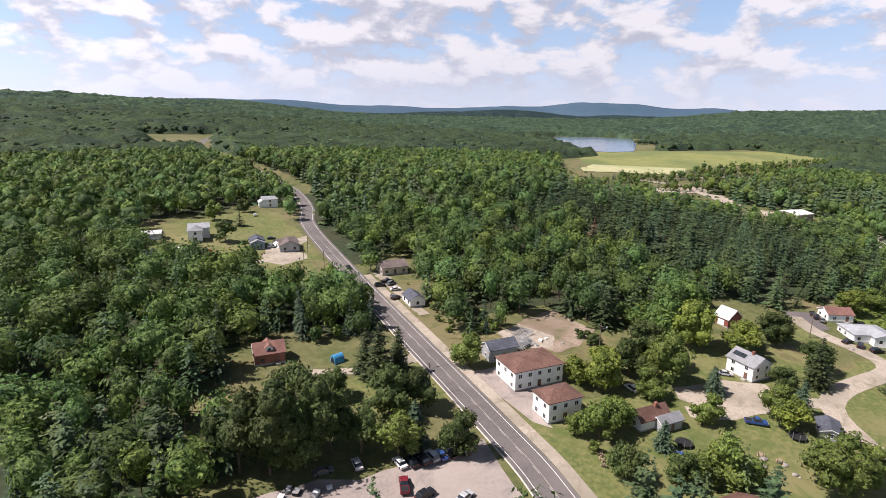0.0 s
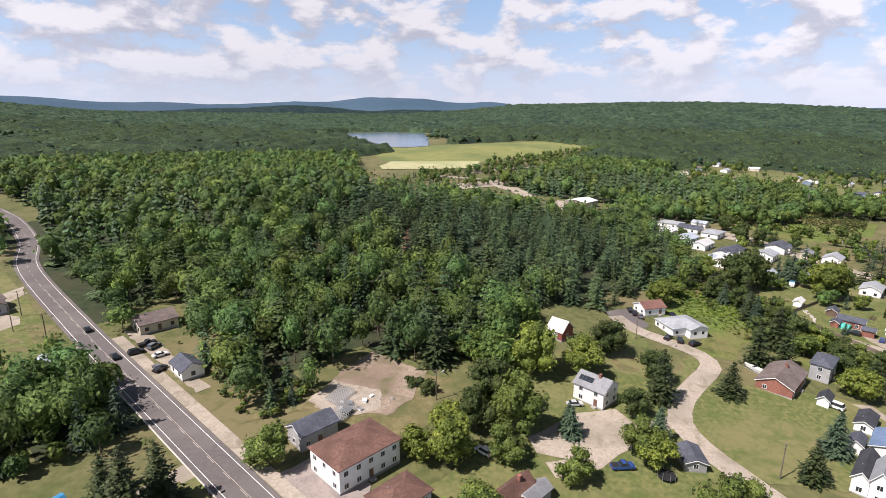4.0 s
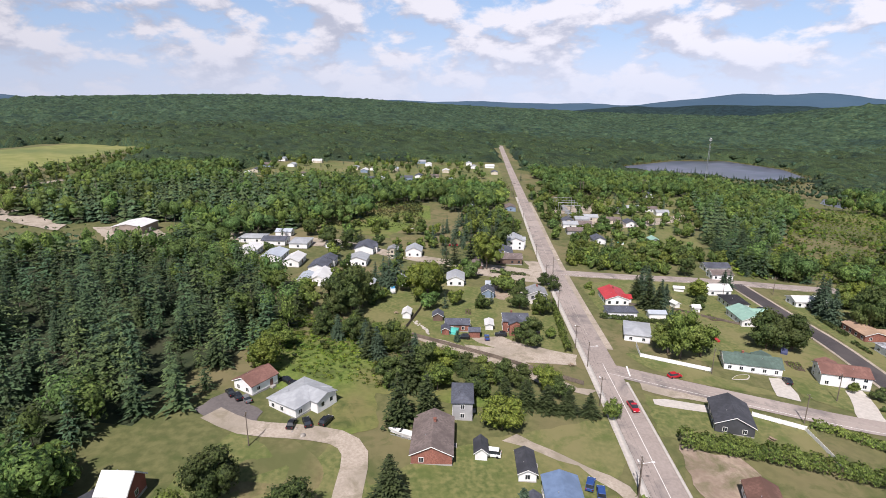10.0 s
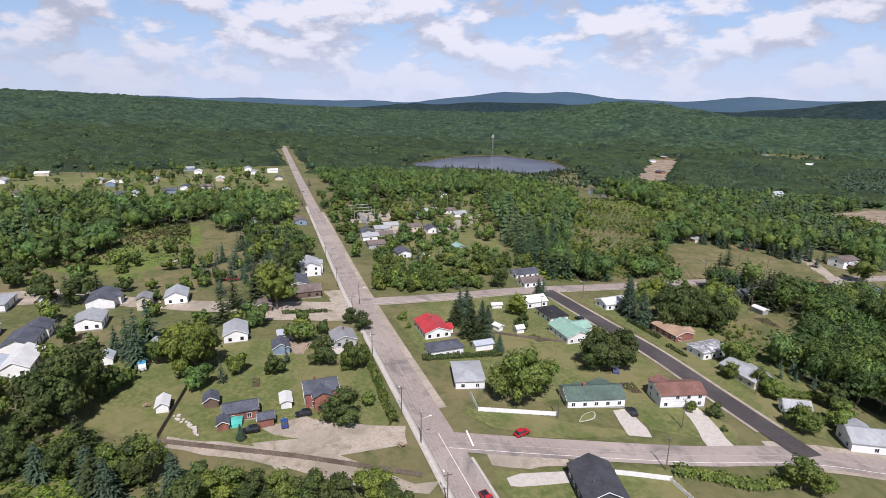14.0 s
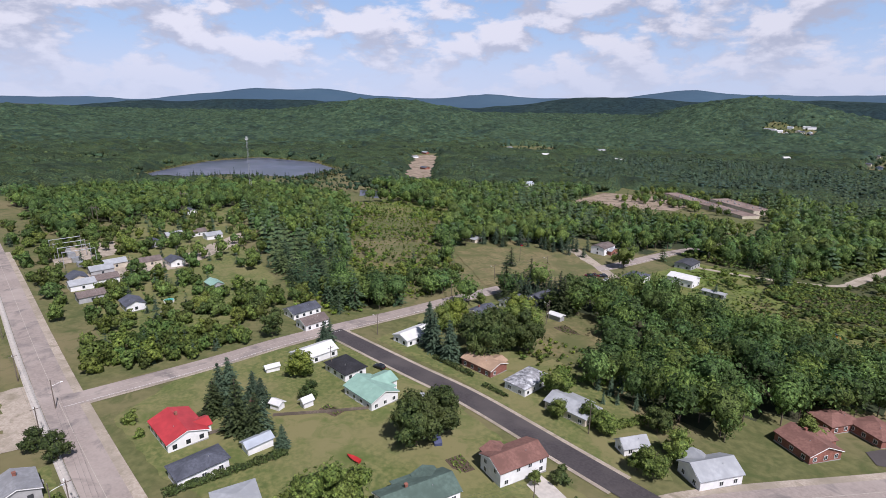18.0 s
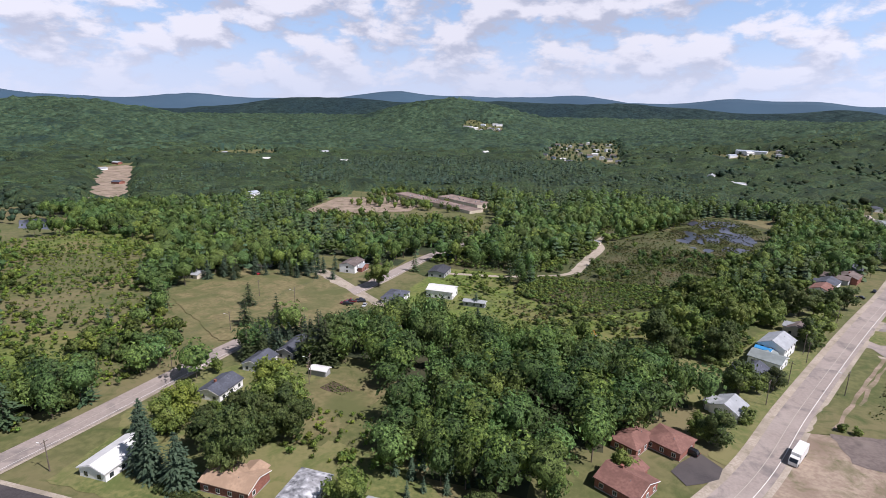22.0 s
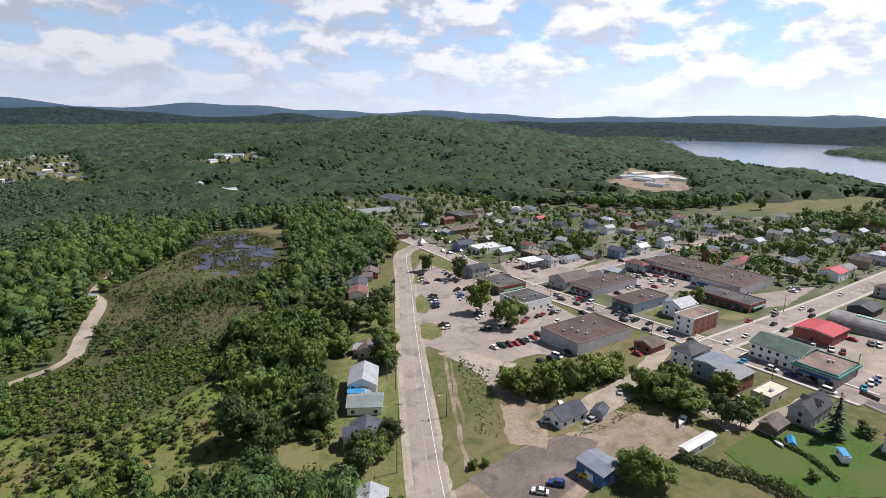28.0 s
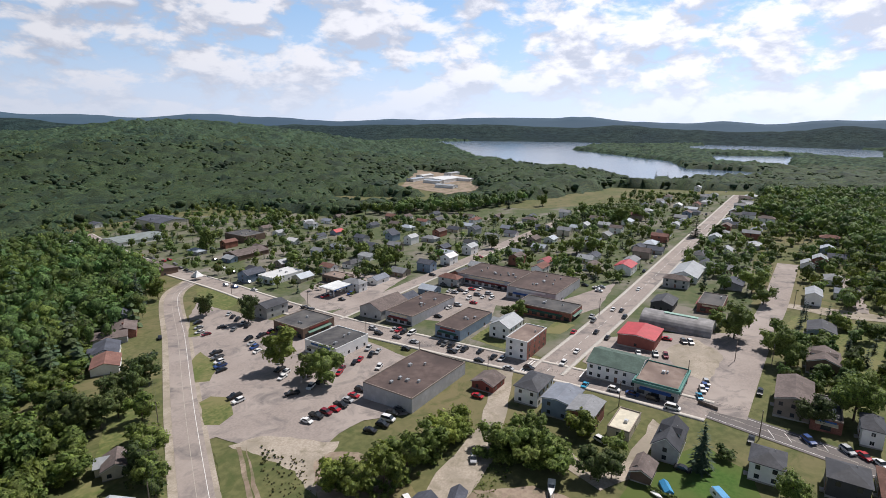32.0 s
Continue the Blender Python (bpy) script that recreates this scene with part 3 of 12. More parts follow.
def path_distance(x, y):
    d = np.full(len(x), 1e9)
    for a, b in zip(PATH[:-1], PATH[1:]):
        ab = b - a
        t = np.clip(((x - a[0]) * ab[0] + (y - a[1]) * ab[1]) / (ab @ ab), 0, 1)
        d = np.minimum(d, np.hypot(x - a[0] - t * ab[0], y - a[1] - t * ab[1]))
    return d


def free_of_roads(x, y, margin):
    ok = np.ones(len(x), bool)
    for line, half in ROADS:
        for p in line:
            ok &= (np.abs(x - p[0]) > half + margin) | (np.abs(y - p[1]) > half + margin)
    return ok


def card_set(rng, centres, normals, size):
    """Leaf clumps: small bent quads about the given centres."""
    n = len(centres)
    nn = normals + rng.normal(0, 0.5, (n, 3))
    nn /= np.linalg.norm(nn, axis=1)[:, None]
    r = rng.normal(size=(n, 3))
    a = np.cross(nn, r)
    a /= np.linalg.norm(a, axis=1)[:, None]
    b = np.cross(nn, a)
    s = size * rng.uniform(0.7, 1.3, (n, 1))
    w = s * rng.uniform(0.65, 1.0, (n, 1))
    v = np.stack([centres - a * s, centres - b * w + nn * s * 0.25, centres + a * s, centres + b * w - nn * s * 0.2], 1).reshape(-1, 3)
    i = np.arange(n) * 4
    return v, np.stack([i, i + 1, i + 2, i + 3], 1)


def ico(level):
    bm = bmesh.new()
    bmesh.ops.create_icosphere(bm, subdivisions=level, radius=1.0)
    v = np.array([tuple(q.co) for q in bm.verts])
    f = np.array([[q.index for q in p.verts] for p in bm.faces])
    bm.free()
    return v, f


ICO = {k: ico(k + 1) for k in (0, 1, 2)}


def broadleaf(rng, level, cards, lobes=9, size=0.04):
    """A crown 1 high, about 0.9 wide: a lumpy mass of bulging limbs, with loose leaf clumps about it."""
    d, f = ICO[level]
    turn = rng.uniform(0, 6.28)
    c, s = math.cos(turn), math.sin(turn)
    d = np.column_stack([d[:, 0] * c - d[:, 1] * s, d[:, 0] * s + d[:, 1] * c, d[:, 2]])
    u = rng.normal(size=(lobes, 3))
    u[:, 2] = np.abs(u[:, 2]) * 0.9 - 0.25
    u /= np.linalg.norm(u, axis=1)[:, None]
    reach = rng.uniform(0.22, 0.42, lobes)

    def mass(q):
        near = np.clip((q @ u.T - 0.62) / 0.38, 0, 1)
        return 0.70 + (np.sqrt(near) * reach).max(1)

    def place(q, r):
        p = q * r[:, None] * [0.44, 0.44, 0.43]
        p[:, :2] *= (1 - 0.28 * np.clip(-q[:, 2], 0, 1))[:, None]
        return p + [0, 0, 0.56]

    V = place(d, mass(d) * rng.uniform(0.82, 1.04, len(d)) * (0.98 if cards == 0 else 0.74 if cards > 100 else 0.84))
    F = f
    if cards:
        q = rng.normal(size=(cards, 3))
        q[:, 2] += 0.15
        q /= np.linalg.norm(q, axis=1)[:, None]
        cv, cf = card_set(rng, place(q, mass(q) * rng.uniform(0.78, 1.12, cards)), q + [0, 0, 0.35], size)
        F = np.vstack([f, cf[:, [0, 1, 2]] + len(V), cf[:, [0, 2, 3]] + len(V)])
        V = np.vstack([V, cv])
    return V, F


def conifer(rng, tiers, arms, wide=0.3, gap=0.12, droop=0.10):
    """A tiered crown 1 high: whorls of drooping boughs."""
    vs, fs = [], []
    for k in range(tiers):
        f = k / (tiers - 1)
        z = gap + (0.97 - gap) * f
        r = wide * (1 - f) ** 0.8 + 0.03
        r *= rng.uniform(0.8, 1.15)
        for j in range(arms if f < 0.7 else max(3, arms - 2)):
            a = (j + rng.uniform(-0.3, 0.3)) / arms * 2 * math.pi + k
            rr = r * rng.uniform(0.75, 1.15)
            h = 2.6 * r / arms * 1.15
            ca, sa = math.cos(a), math.sin(a)
            z0, zt = z + 0.05, z - droop * rr / wide * rng.uniform(0.4, 1.3)
            i = len(vs) * 1
            vs += [(0, 0, z0), (ca * rr * 0.6 - sa * h, sa * rr * 0.6 + ca * h, (z0 + zt) / 2 - 0.012), (ca * rr, sa * rr, zt), (ca * rr * 0.6 + sa * h, sa * rr * 0.6 - ca * h, (z0 + zt) / 2 - 0.012)]
            fs.append((i, i + 1, i + 2, i + 3))
    return np.array(vs), np.array(fs)


def boughs(rng, tiers, arms, wide, gap, droop, seg):
    """A conifer crown 1 high: each bough a spray of short needle tufts."""
    vs = []
    for k in range(tiers):
        f = (k + rng.uniform(-0.25, 0.25)) / (tiers - 1)
        z = gap + (0.96 - gap) * min(max(f, 0), 1)
        r = (wide * max(0.0, 1 - f * 0.97) ** 0.75 + 0.02) * rng.uniform(0.85, 1.12)
        for j in range(max(4, round(arms * (1 - 0.45 * f)))):
            a = (j + rng.uniform(-0.35, 0.35)) / arms * 2 * math.pi + k * 2.4
            rr = r * rng.uniform(0.65, 1.18)
            for q in range(seg):
                m0, m1 = q / seg, min(1.08, (q + 1.5) / seg)
                aa = a + rng.uniform(-0.22, 0.22)
                c, s = math.cos(aa), math.sin(aa)
                hw = (0.016 + 0.13 * r) * (1 - 0.5 * m0) * rng.uniform(0.7, 1.25)
                roll = rng.uniform(-0.4, 0.4) * hw
                z0, z1 = z - droop * rr * m0 + rng.uniform(-0.008, 0.012), z - droop * rr * (m1 + 0.1) + rng.uniform(-0.02, 0.014)
                x0, y0, x1, y1 = c * rr * m0, s * rr * m0, c * rr * m1, s * rr * m1
                vs += [(x0 - s * hw, y0 + c * hw, z0 - roll - 0.006), (x1, y1, z1), (x0 + s * hw, y0 - c * hw, z0 + roll - 0.006)]
    n = len(vs) // 3
    i = np.arange(n) * 3
    return np.array(vs), np.stack([i, i + 1, i + 2], 1)


def full_crown(rng, blobs, cards, size, level=1, solid=0.72):
    """A garden crown 1 high: separate leafy limbs about a hollow middle, with loose leaf clumps."""
    d, f = ICO[level]
    V, F, P, N = [], [], [], []
    for k in range(blobs + 1):
        u = rng.normal(size=3)
        u[2] = u[2] * 0.9 + 0.03
        u /= np.linalg.norm(u)
        if k == 0:
            c, r = np.array([0, 0, 0.50]), 0.30
        else:
            c = np.array([0, 0, 0.51]) + u * [0.31, 0.31, 0.34] * rng.uniform(0.75, 1.08)
            r = rng.uniform(0.115, 0.185)
        v = d * (r * rng.uniform(solid, solid + 0.36, (len(d), 1))) * [1, 1, 0.82] + c
        F.append(f + sum(len(q) for q in V))
        V.append(v)
        m = cards // (blobs + 1)
        q = rng.normal(size=(m, 3))
        q += u * 0.7 + [0, 0, 0.25]
        q /= np.linalg.norm(q, axis=1)[:, None]
        P.append(c + q * r * rng.uniform(0.78, 1.30, (m, 1)) * [1, 1, 0.88])
        N.append(q)
    V = np.vstack(V)
    cv, cf = card_set(rng, np.vstack(P), np.vstack(N) + [0, 0, 0.35], size)
    F = np.vstack(F + [cf[:, [0, 1, 2]] + len(V), cf[:, [0, 2, 3]] + len(V)])
    return np.vstack([V, cv]), F


def trunks(name, x, y, height, rng, thick=0.016, top=0.55):
    """Tapered stems under the crowns."""
    n = len(x)
    z = terrain(x, y) - 0.4
    V = []
    for k, (hz, r) in enumerate(((0.0, 1.0), (top, 0.55))):
        for a in range(4):
            ang = a * math.pi / 2 + 0.4
            V.append(np.column_stack([x + math.cos(ang) * r * thick * height, y + math.sin(ang) * r * thick * height, z + hz * height]))
    V = np.stack(V, 1).reshape(-1, 3)
    i = np.arange(n)[:, None] * 8
    F = np.vstack([np.hstack([i + a, i + (a + 1) % 4, i + 4 + (a + 1) % 4, i + 4 + a]) for a in range(4)])
    return obj(name, V, F, M_BARK, "tree trunks with grey brown bark", "woods", "stuff")


def scatter(name, protos, x, y, height, width, mat, label, rng, sink=0.0, smooth=False):
    """Joins many placed copies of a few crowns into one mesh."""
    which = rng.integers(0, len(protos), len(x))
    V, Fc, tint, off = [], [], [], 0
    for k, (pv, pf) in enumerate(protos):
        sel = np.where(which == k)[0]
        if not len(sel):
            continue
        a = rng.uniform(0, 2 * math.pi, len(sel))
        c, s = np.cos(a)[:, None], np.sin(a)[:, None]
        w, h = width[sel][:, None], height[sel][:, None]
        X = (pv[None, :, 0] * c - pv[None, :, 1] * s) * w + x[sel][:, None]
        Y = (pv[None, :, 0] * s + pv[None, :, 1] * c) * w + y[sel][:, None]
        Z = pv[None, :, 2] * h + terrain(x[sel], y[sel])[:, None] - sink
        V.append(np.stack([X, Y, Z], -1).reshape(-1, 3))
        Fc.append((pf[None] + (np.arange(len(sel)) * len(pv))[:, None, None]).reshape(-1, pf.shape[1]) + off)
        tint.append(np.repeat(rng.uniform(0, 1, len(sel)), len(pv)))
        off += len(sel) * len(pv)
    ob = obj(name, np.vstack(V), np.vstack(Fc), mat, label, "woods", "stuff", smooth=smooth)
    at = ob.data.attributes.new("tint", "FLOAT", "POINT")
    at.data.foreach_set("value", np.concatenate(tint).astype(np.float32))
    return ob


def canopy(rng, d0, d1, step, lift, mat, name):
    """Distant woods as one uneven roof of crowns that comes down to the ground at every clearing."""
    g = np.arange(-d1 - 230, d1 + 230, step)
    X, Y = np.meshgrid(g + 120, g)
    n = len(g)
    X = X + rng.uniform(-0.4, 0.4, X.shape) * step
    Y = Y + rng.uniform(-0.4, 0.4, Y.shape) * step
    x, y = X.ravel(), Y.ravel()
    d = path_distance(x, y)
    open_land = np.zeros(len(x), bool)
    for poly in CLEAR:
        open_land |= inside(poly, x, y)
    hidden = (np.degrees(np.arctan2(y, x)) > 109) & (np.degrees(np.arctan2(y + 119, x - 195)) < 168) & (np.degrees(np.arctan2(y + 119, x - 195)) > 0)
    rise = np.where(open_land | (d < d0), -1.0, lift + rng.normal(0, 2.9, len(x)) + 1.8 * np.sin(x * 0.03) * np.sin(y * 0.027))
    V = np.column_stack([x, y, terrain(x, y) + rise])
    i = (np.arange(n - 1)[:, None] * n + np.arange(n - 1)[None, :]).ravel()
    F = np.stack([i, i + 1, i + n + 1, i + n], 1)
    use = (d[i] > d0 - 2 * step) & (d[i] < d1) & ~hidden[i] & ~(open_land[i] & open_land[i + 1] & open_land[i + n] & open_land[i + n + 1])
    F = F[use]
    keep, F = np.unique(F, return_inverse=True)
    F = F.reshape(-1, 4)
    ob = obj(name, V[keep], F, mat, "closed canopy of distant hill woods", "woods", "stuff", smooth=True)
    at = ob.data.attributes.new("tint", "FLOAT", "POINT")
    at.data.foreach_set("value", rng.uniform(0.1, 0.9, len(keep)).astype(np.float32))


def forest():
    rng = np.random.default_rng(5)
    leaf = {0: [broadleaf(rng, 1, 150, 10, 0.050) for _ in range(8)], 1: [broadleaf(rng, 0, 20, 7, 0.10) for _ in range(7)], 2: [broadleaf(rng, 0, 0, 6) for _ in range(7)], 3: [broadleaf(rng, 0, 0, 5) for _ in range(6)]}
    pine = {0: [boughs(rng, 12, 8, w, 0.10, 0.12, 4) for w in (0.30, 0.36, 0.43, 0.39)], 1: [conifer(rng, 6, 5, w) for w in (0.28, 0.33, 0.38)], 2: [conifer(rng, 3, 4, w) for w in (0.26, 0.30, 0.34)], 3: [conifer(rng, 2, 3, 0.42) for _ in range(2)]}
    bands = ((0, 260, 7.3, "near_woods"), (260, 600, 7.3, "middle_woods"), (600, 1250, 10.2, "far_woods"), (1250, 2650, 23.5, "hill_woods"))
    for tier, (d0, d1, sp, name) in enumerate(bands):
        g = np.arange(-d1 - 230, d1 + 230, sp)
        x, y = np.meshgrid(g + 120, g)
        x, y = x.ravel(), y.ravel()
        loose = (0.75, 0.75, 0.8, 0.8)[tier]
        x = x + rng.uniform(-loose, loose, len(x)) * sp
        y = y + rng.uniform(-loose, loose, len(y)) * sp
        d = path_distance(x, y)
        ok = (d >= d0) & (d < d1)
        x, y = x[ok], y[ok]
        ok = np.ones(len(x), bool)
        for poly in CLEAR:
            ok &= ~inside(poly, x, y)
        if tier < 3:
            ok &= free_of_roads(x, y, 4.0)
        x, y = x[ok], y[ok]
        seen = ~((np.degrees(np.arctan2(y, x)) > 109) & (np.degrees(np.arctan2(y + 119, x - 195)) < 168) & (np.degrees(np.arctan2(y + 119, x - 195)) > 0))
        x, y = x[seen], y[seen]
        if tier == 3:  # the closed canopy of the hills; single crowns only stand out of it
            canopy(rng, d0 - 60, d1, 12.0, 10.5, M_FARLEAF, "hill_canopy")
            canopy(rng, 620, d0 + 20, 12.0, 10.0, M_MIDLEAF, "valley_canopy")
            few = rng.uniform(0, 1, len(x)) < 0.4
            x, y = x[few], y[few]
        stand = np.sin(x * 0.013 + 1.3) + np.sin(y * 0.017 + x * 0.006) + rng.normal(0, 0.8, len(x))
        stand = stand + 2.4 * np.exp(-((x - 230) / 90) ** 2 - ((y - 230) / 130) ** 2) - 1.5 * (x < 60)
        grove = np.exp(-((x - 440) / 260) ** 2 - ((y + 800) / 130) ** 2) + 0.8 * np.exp(-((x - 330) / 110) ** 2 - ((y + 600) / 110) ** 2)  # tall pines behind the school
        stand = stand + 2.6 * grove + 1.8 * np.exp(-((x - 265) / 60) ** 2 - ((y - 185) / 55) ** 2)
        stand = stand + 1.8 * np.exp(-((x - 280) / 85) ** 2 - ((y - 205) / 65) ** 2) + 1.8 * np.exp(-((x - 262) / 60) ** 2 - ((y + 560) / 130) ** 2)
        con = stand > (0.3, 0.9, 0.6, 0.5)[tier]
        h = rng.uniform(10.0, 17.5, len(x)) + 5 * grove
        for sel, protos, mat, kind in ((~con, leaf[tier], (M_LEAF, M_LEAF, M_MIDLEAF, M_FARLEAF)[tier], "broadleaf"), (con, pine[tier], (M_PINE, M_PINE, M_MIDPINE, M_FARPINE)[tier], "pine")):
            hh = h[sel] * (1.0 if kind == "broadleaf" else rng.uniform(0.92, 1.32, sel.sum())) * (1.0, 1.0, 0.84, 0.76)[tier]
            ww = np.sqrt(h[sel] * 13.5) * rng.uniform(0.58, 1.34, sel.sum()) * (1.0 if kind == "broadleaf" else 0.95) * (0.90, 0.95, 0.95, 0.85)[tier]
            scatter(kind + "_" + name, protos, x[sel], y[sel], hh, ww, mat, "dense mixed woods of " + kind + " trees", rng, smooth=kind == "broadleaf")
            if tier < 2:
                trunks(kind + "_trunks_" + name, x[sel], y[sel], hh, rng, 0.013)


forest()
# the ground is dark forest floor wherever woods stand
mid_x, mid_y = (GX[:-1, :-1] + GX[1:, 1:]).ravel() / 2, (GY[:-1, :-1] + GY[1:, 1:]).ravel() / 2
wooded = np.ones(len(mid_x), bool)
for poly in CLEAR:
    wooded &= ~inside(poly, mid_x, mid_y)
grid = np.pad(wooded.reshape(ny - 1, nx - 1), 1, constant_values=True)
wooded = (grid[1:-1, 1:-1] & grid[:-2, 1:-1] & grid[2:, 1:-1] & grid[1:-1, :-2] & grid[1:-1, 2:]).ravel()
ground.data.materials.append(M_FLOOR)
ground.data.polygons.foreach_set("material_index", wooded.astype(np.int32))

# ---- things: builders ----
from mathutils.geometry import delaunay_2d_cdt

POOLS = []


def paint(name, c, rough=0.7, spread=0.10, scale=0.6, metal=0.0, bump=0.0, spec=0.3):
    lo, hi = [v * (1 - spread) for v in c], [min(0.9, v * (1 + spread)) for v in c]
    return material(name, lo, hi, scale, rough, [v * (1 - 1.6 * spread) for v in c], 0.25, metal, objrand=0.10, bump=bump, spec=spec)


WALLS = {
    "white": paint("white_siding", (0.76, 0.755, 0.74), spread=0.06), "grey": paint("grey_siding", (0.36, 0.36, 0.36)), "bluegrey": paint("blue_grey_siding", (0.20, 0.26, 0.34)),
    "beige": paint("beige_siding", (0.55, 0.49, 0.39)), "brick": paint("red_brick", (0.27, 0.115, 0.085), 0.9, 0.2, 2.5), "darkred": paint("dark_red_boards", (0.24, 0.075, 0.06)),
    "brownwall": paint("brown_boards", (0.15, 0.10, 0.075)), "greybrownwall": paint("grey_brown_siding", (0.26, 0.215, 0.18)), "charcoalwall": paint("charcoal_siding", (0.06, 0.062, 0.068)),
    "greymetal": paint("grey_metal_cladding", (0.40, 0.40, 0.42), 0.5), "blue": paint("blue_metal_cladding", (0.06, 0.13, 0.27), 0.5),
}
ROOFS = {
    "tarp": paint("blue_tarpaulin", (0.05, 0.27, 0.56), 0.5, 0.12, 2.0),
    "brown": paint("brown_shingle", (0.145, 0.080, 0.062), 0.95, 0.18, 1.5, bump=0.4), "redbrown": paint("red_brown_shingle", (0.20, 0.105, 0.085), 0.95, 0.16, 1.5, bump=0.4),
    "greybrown": paint("grey_brown_shingle", (0.155, 0.125, 0.115), 0.95, 0.18, 1.5, bump=0.4), "slate": paint("slate_shingle", (0.085, 0.092, 0.115), 0.9, 0.18, 1.5, bump=0.4),
    "grey": paint("grey_shingle", (0.23, 0.235, 0.245), 0.8, 0.12, 1.5, bump=0.3), "palegrey": paint("pale_grey_metal", (0.33, 0.345, 0.36), 0.5, 0.10, 0.8),
    "white": paint("white_metal_roof", (0.62, 0.62, 0.61), 0.5, 0.08, 0.5), "bluewhite": paint("bluish_metal_roof", (0.39, 0.43, 0.48), 0.45, 0.08, 0.6),
    "red": paint("red_metal_roof", (0.42, 0.045, 0.05), 0.5, 0.10), "darkredroof": paint("dark_red_roof", (0.25, 0.05, 0.055), 0.7), "greenroof": paint("green_shingle", (0.085, 0.125, 0.105), 0.9, 0.15, 1.2),
    "mint": paint("pale_green_metal", (0.25, 0.40, 0.33), 0.5, 0.08), "black": paint("black_shingle", (0.028, 0.028, 0.032), 0.9, 0.2, 1.4), "charcoal": paint("charcoal_roof", (0.055, 0.057, 0.066), 0.7, 0.18, 1.2),
    "tan": paint("tan_shingle", (0.36, 0.25, 0.17), 0.95, 0.12, 1.4), "mottled": material("mottled_roof", (0.10, 0.105, 0.115), (0.55, 0.56, 0.58), 0.7, 0.8, (0.2, 0.2, 0.21), 0.3),
    "bluemetal": paint("blue_metal_roof", (0.14, 0.20, 0.31), 0.45, 0.10, 0.8), "greygreen": paint("grey_green_roof", (0.22, 0.25, 0.245), 0.85, 0.12), "slatepale": paint("pale_slate_roof", (0.20, 0.22, 0.26), 0.8),
    "rustflat": material("rusty_flat_roof", (0.088, 0.064, 0.058), (0.125, 0.092, 0.082), 0.35, 0.95, (0.07, 0.052, 0.048), 0.08), "tarflat": material("tar_roof", (0.05, 0.05, 0.054), (0.085, 0.083, 0.085), 0.4, 0.95, (0.12, 0.115, 0.11), 0.09),
    "tanflat": material("tan_flat_roof", (0.20, 0.15, 0.125), (0.27, 0.21, 0.18), 0.4, 0.95, (0.15, 0.11, 0.095), 0.1), "sandflat": paint("pale_tan_flat_roof", (0.40, 0.31, 0.25), 0.9, 0.12), "creamflat": paint("cream_flat_roof", (0.62, 0.57, 0.45), 0.9), "greymetal": paint("weathered_arch_metal", (0.24, 0.23, 0.23), 0.55, 0.2, 0.3),
}
M_TRIM = paint("white_trim", (0.75, 0.75, 0.73), spread=0.04)
M_GLASS = material("window_glass", (0.018, 0.022, 0.028), (0.035, 0.042, 0.05), 0.4, 0.12, spec=0.6)
M_DOOR = paint("painted_door", (0.18, 0.10, 0.075))
M_REDDOOR = paint("red_door", (0.36, 0.03, 0.04))
M_BRICK = WALLS["brick"]
M_STEEL = paint("galvanised_steel", (0.45, 0.46, 0.47), 0.45, metal=0.6)
M_TEAL = paint("teal_fascia", (0.09, 0.23, 0.20))
M_FOUND = paint("concrete_footing", (0.33, 0.32, 0.30), 0.95)


SIGNS = [paint("sign_" + k, c, 0.5, 0.05) for k, c in (("white", (0.7, 0.7, 0.68)), ("red", (0.22, 0.045, 0.04)), ("blue", (0.05, 0.12, 0.33)), ("green", (0.05, 0.13, 0.09)), ("cream", (0.6, 0.52, 0.36)))]


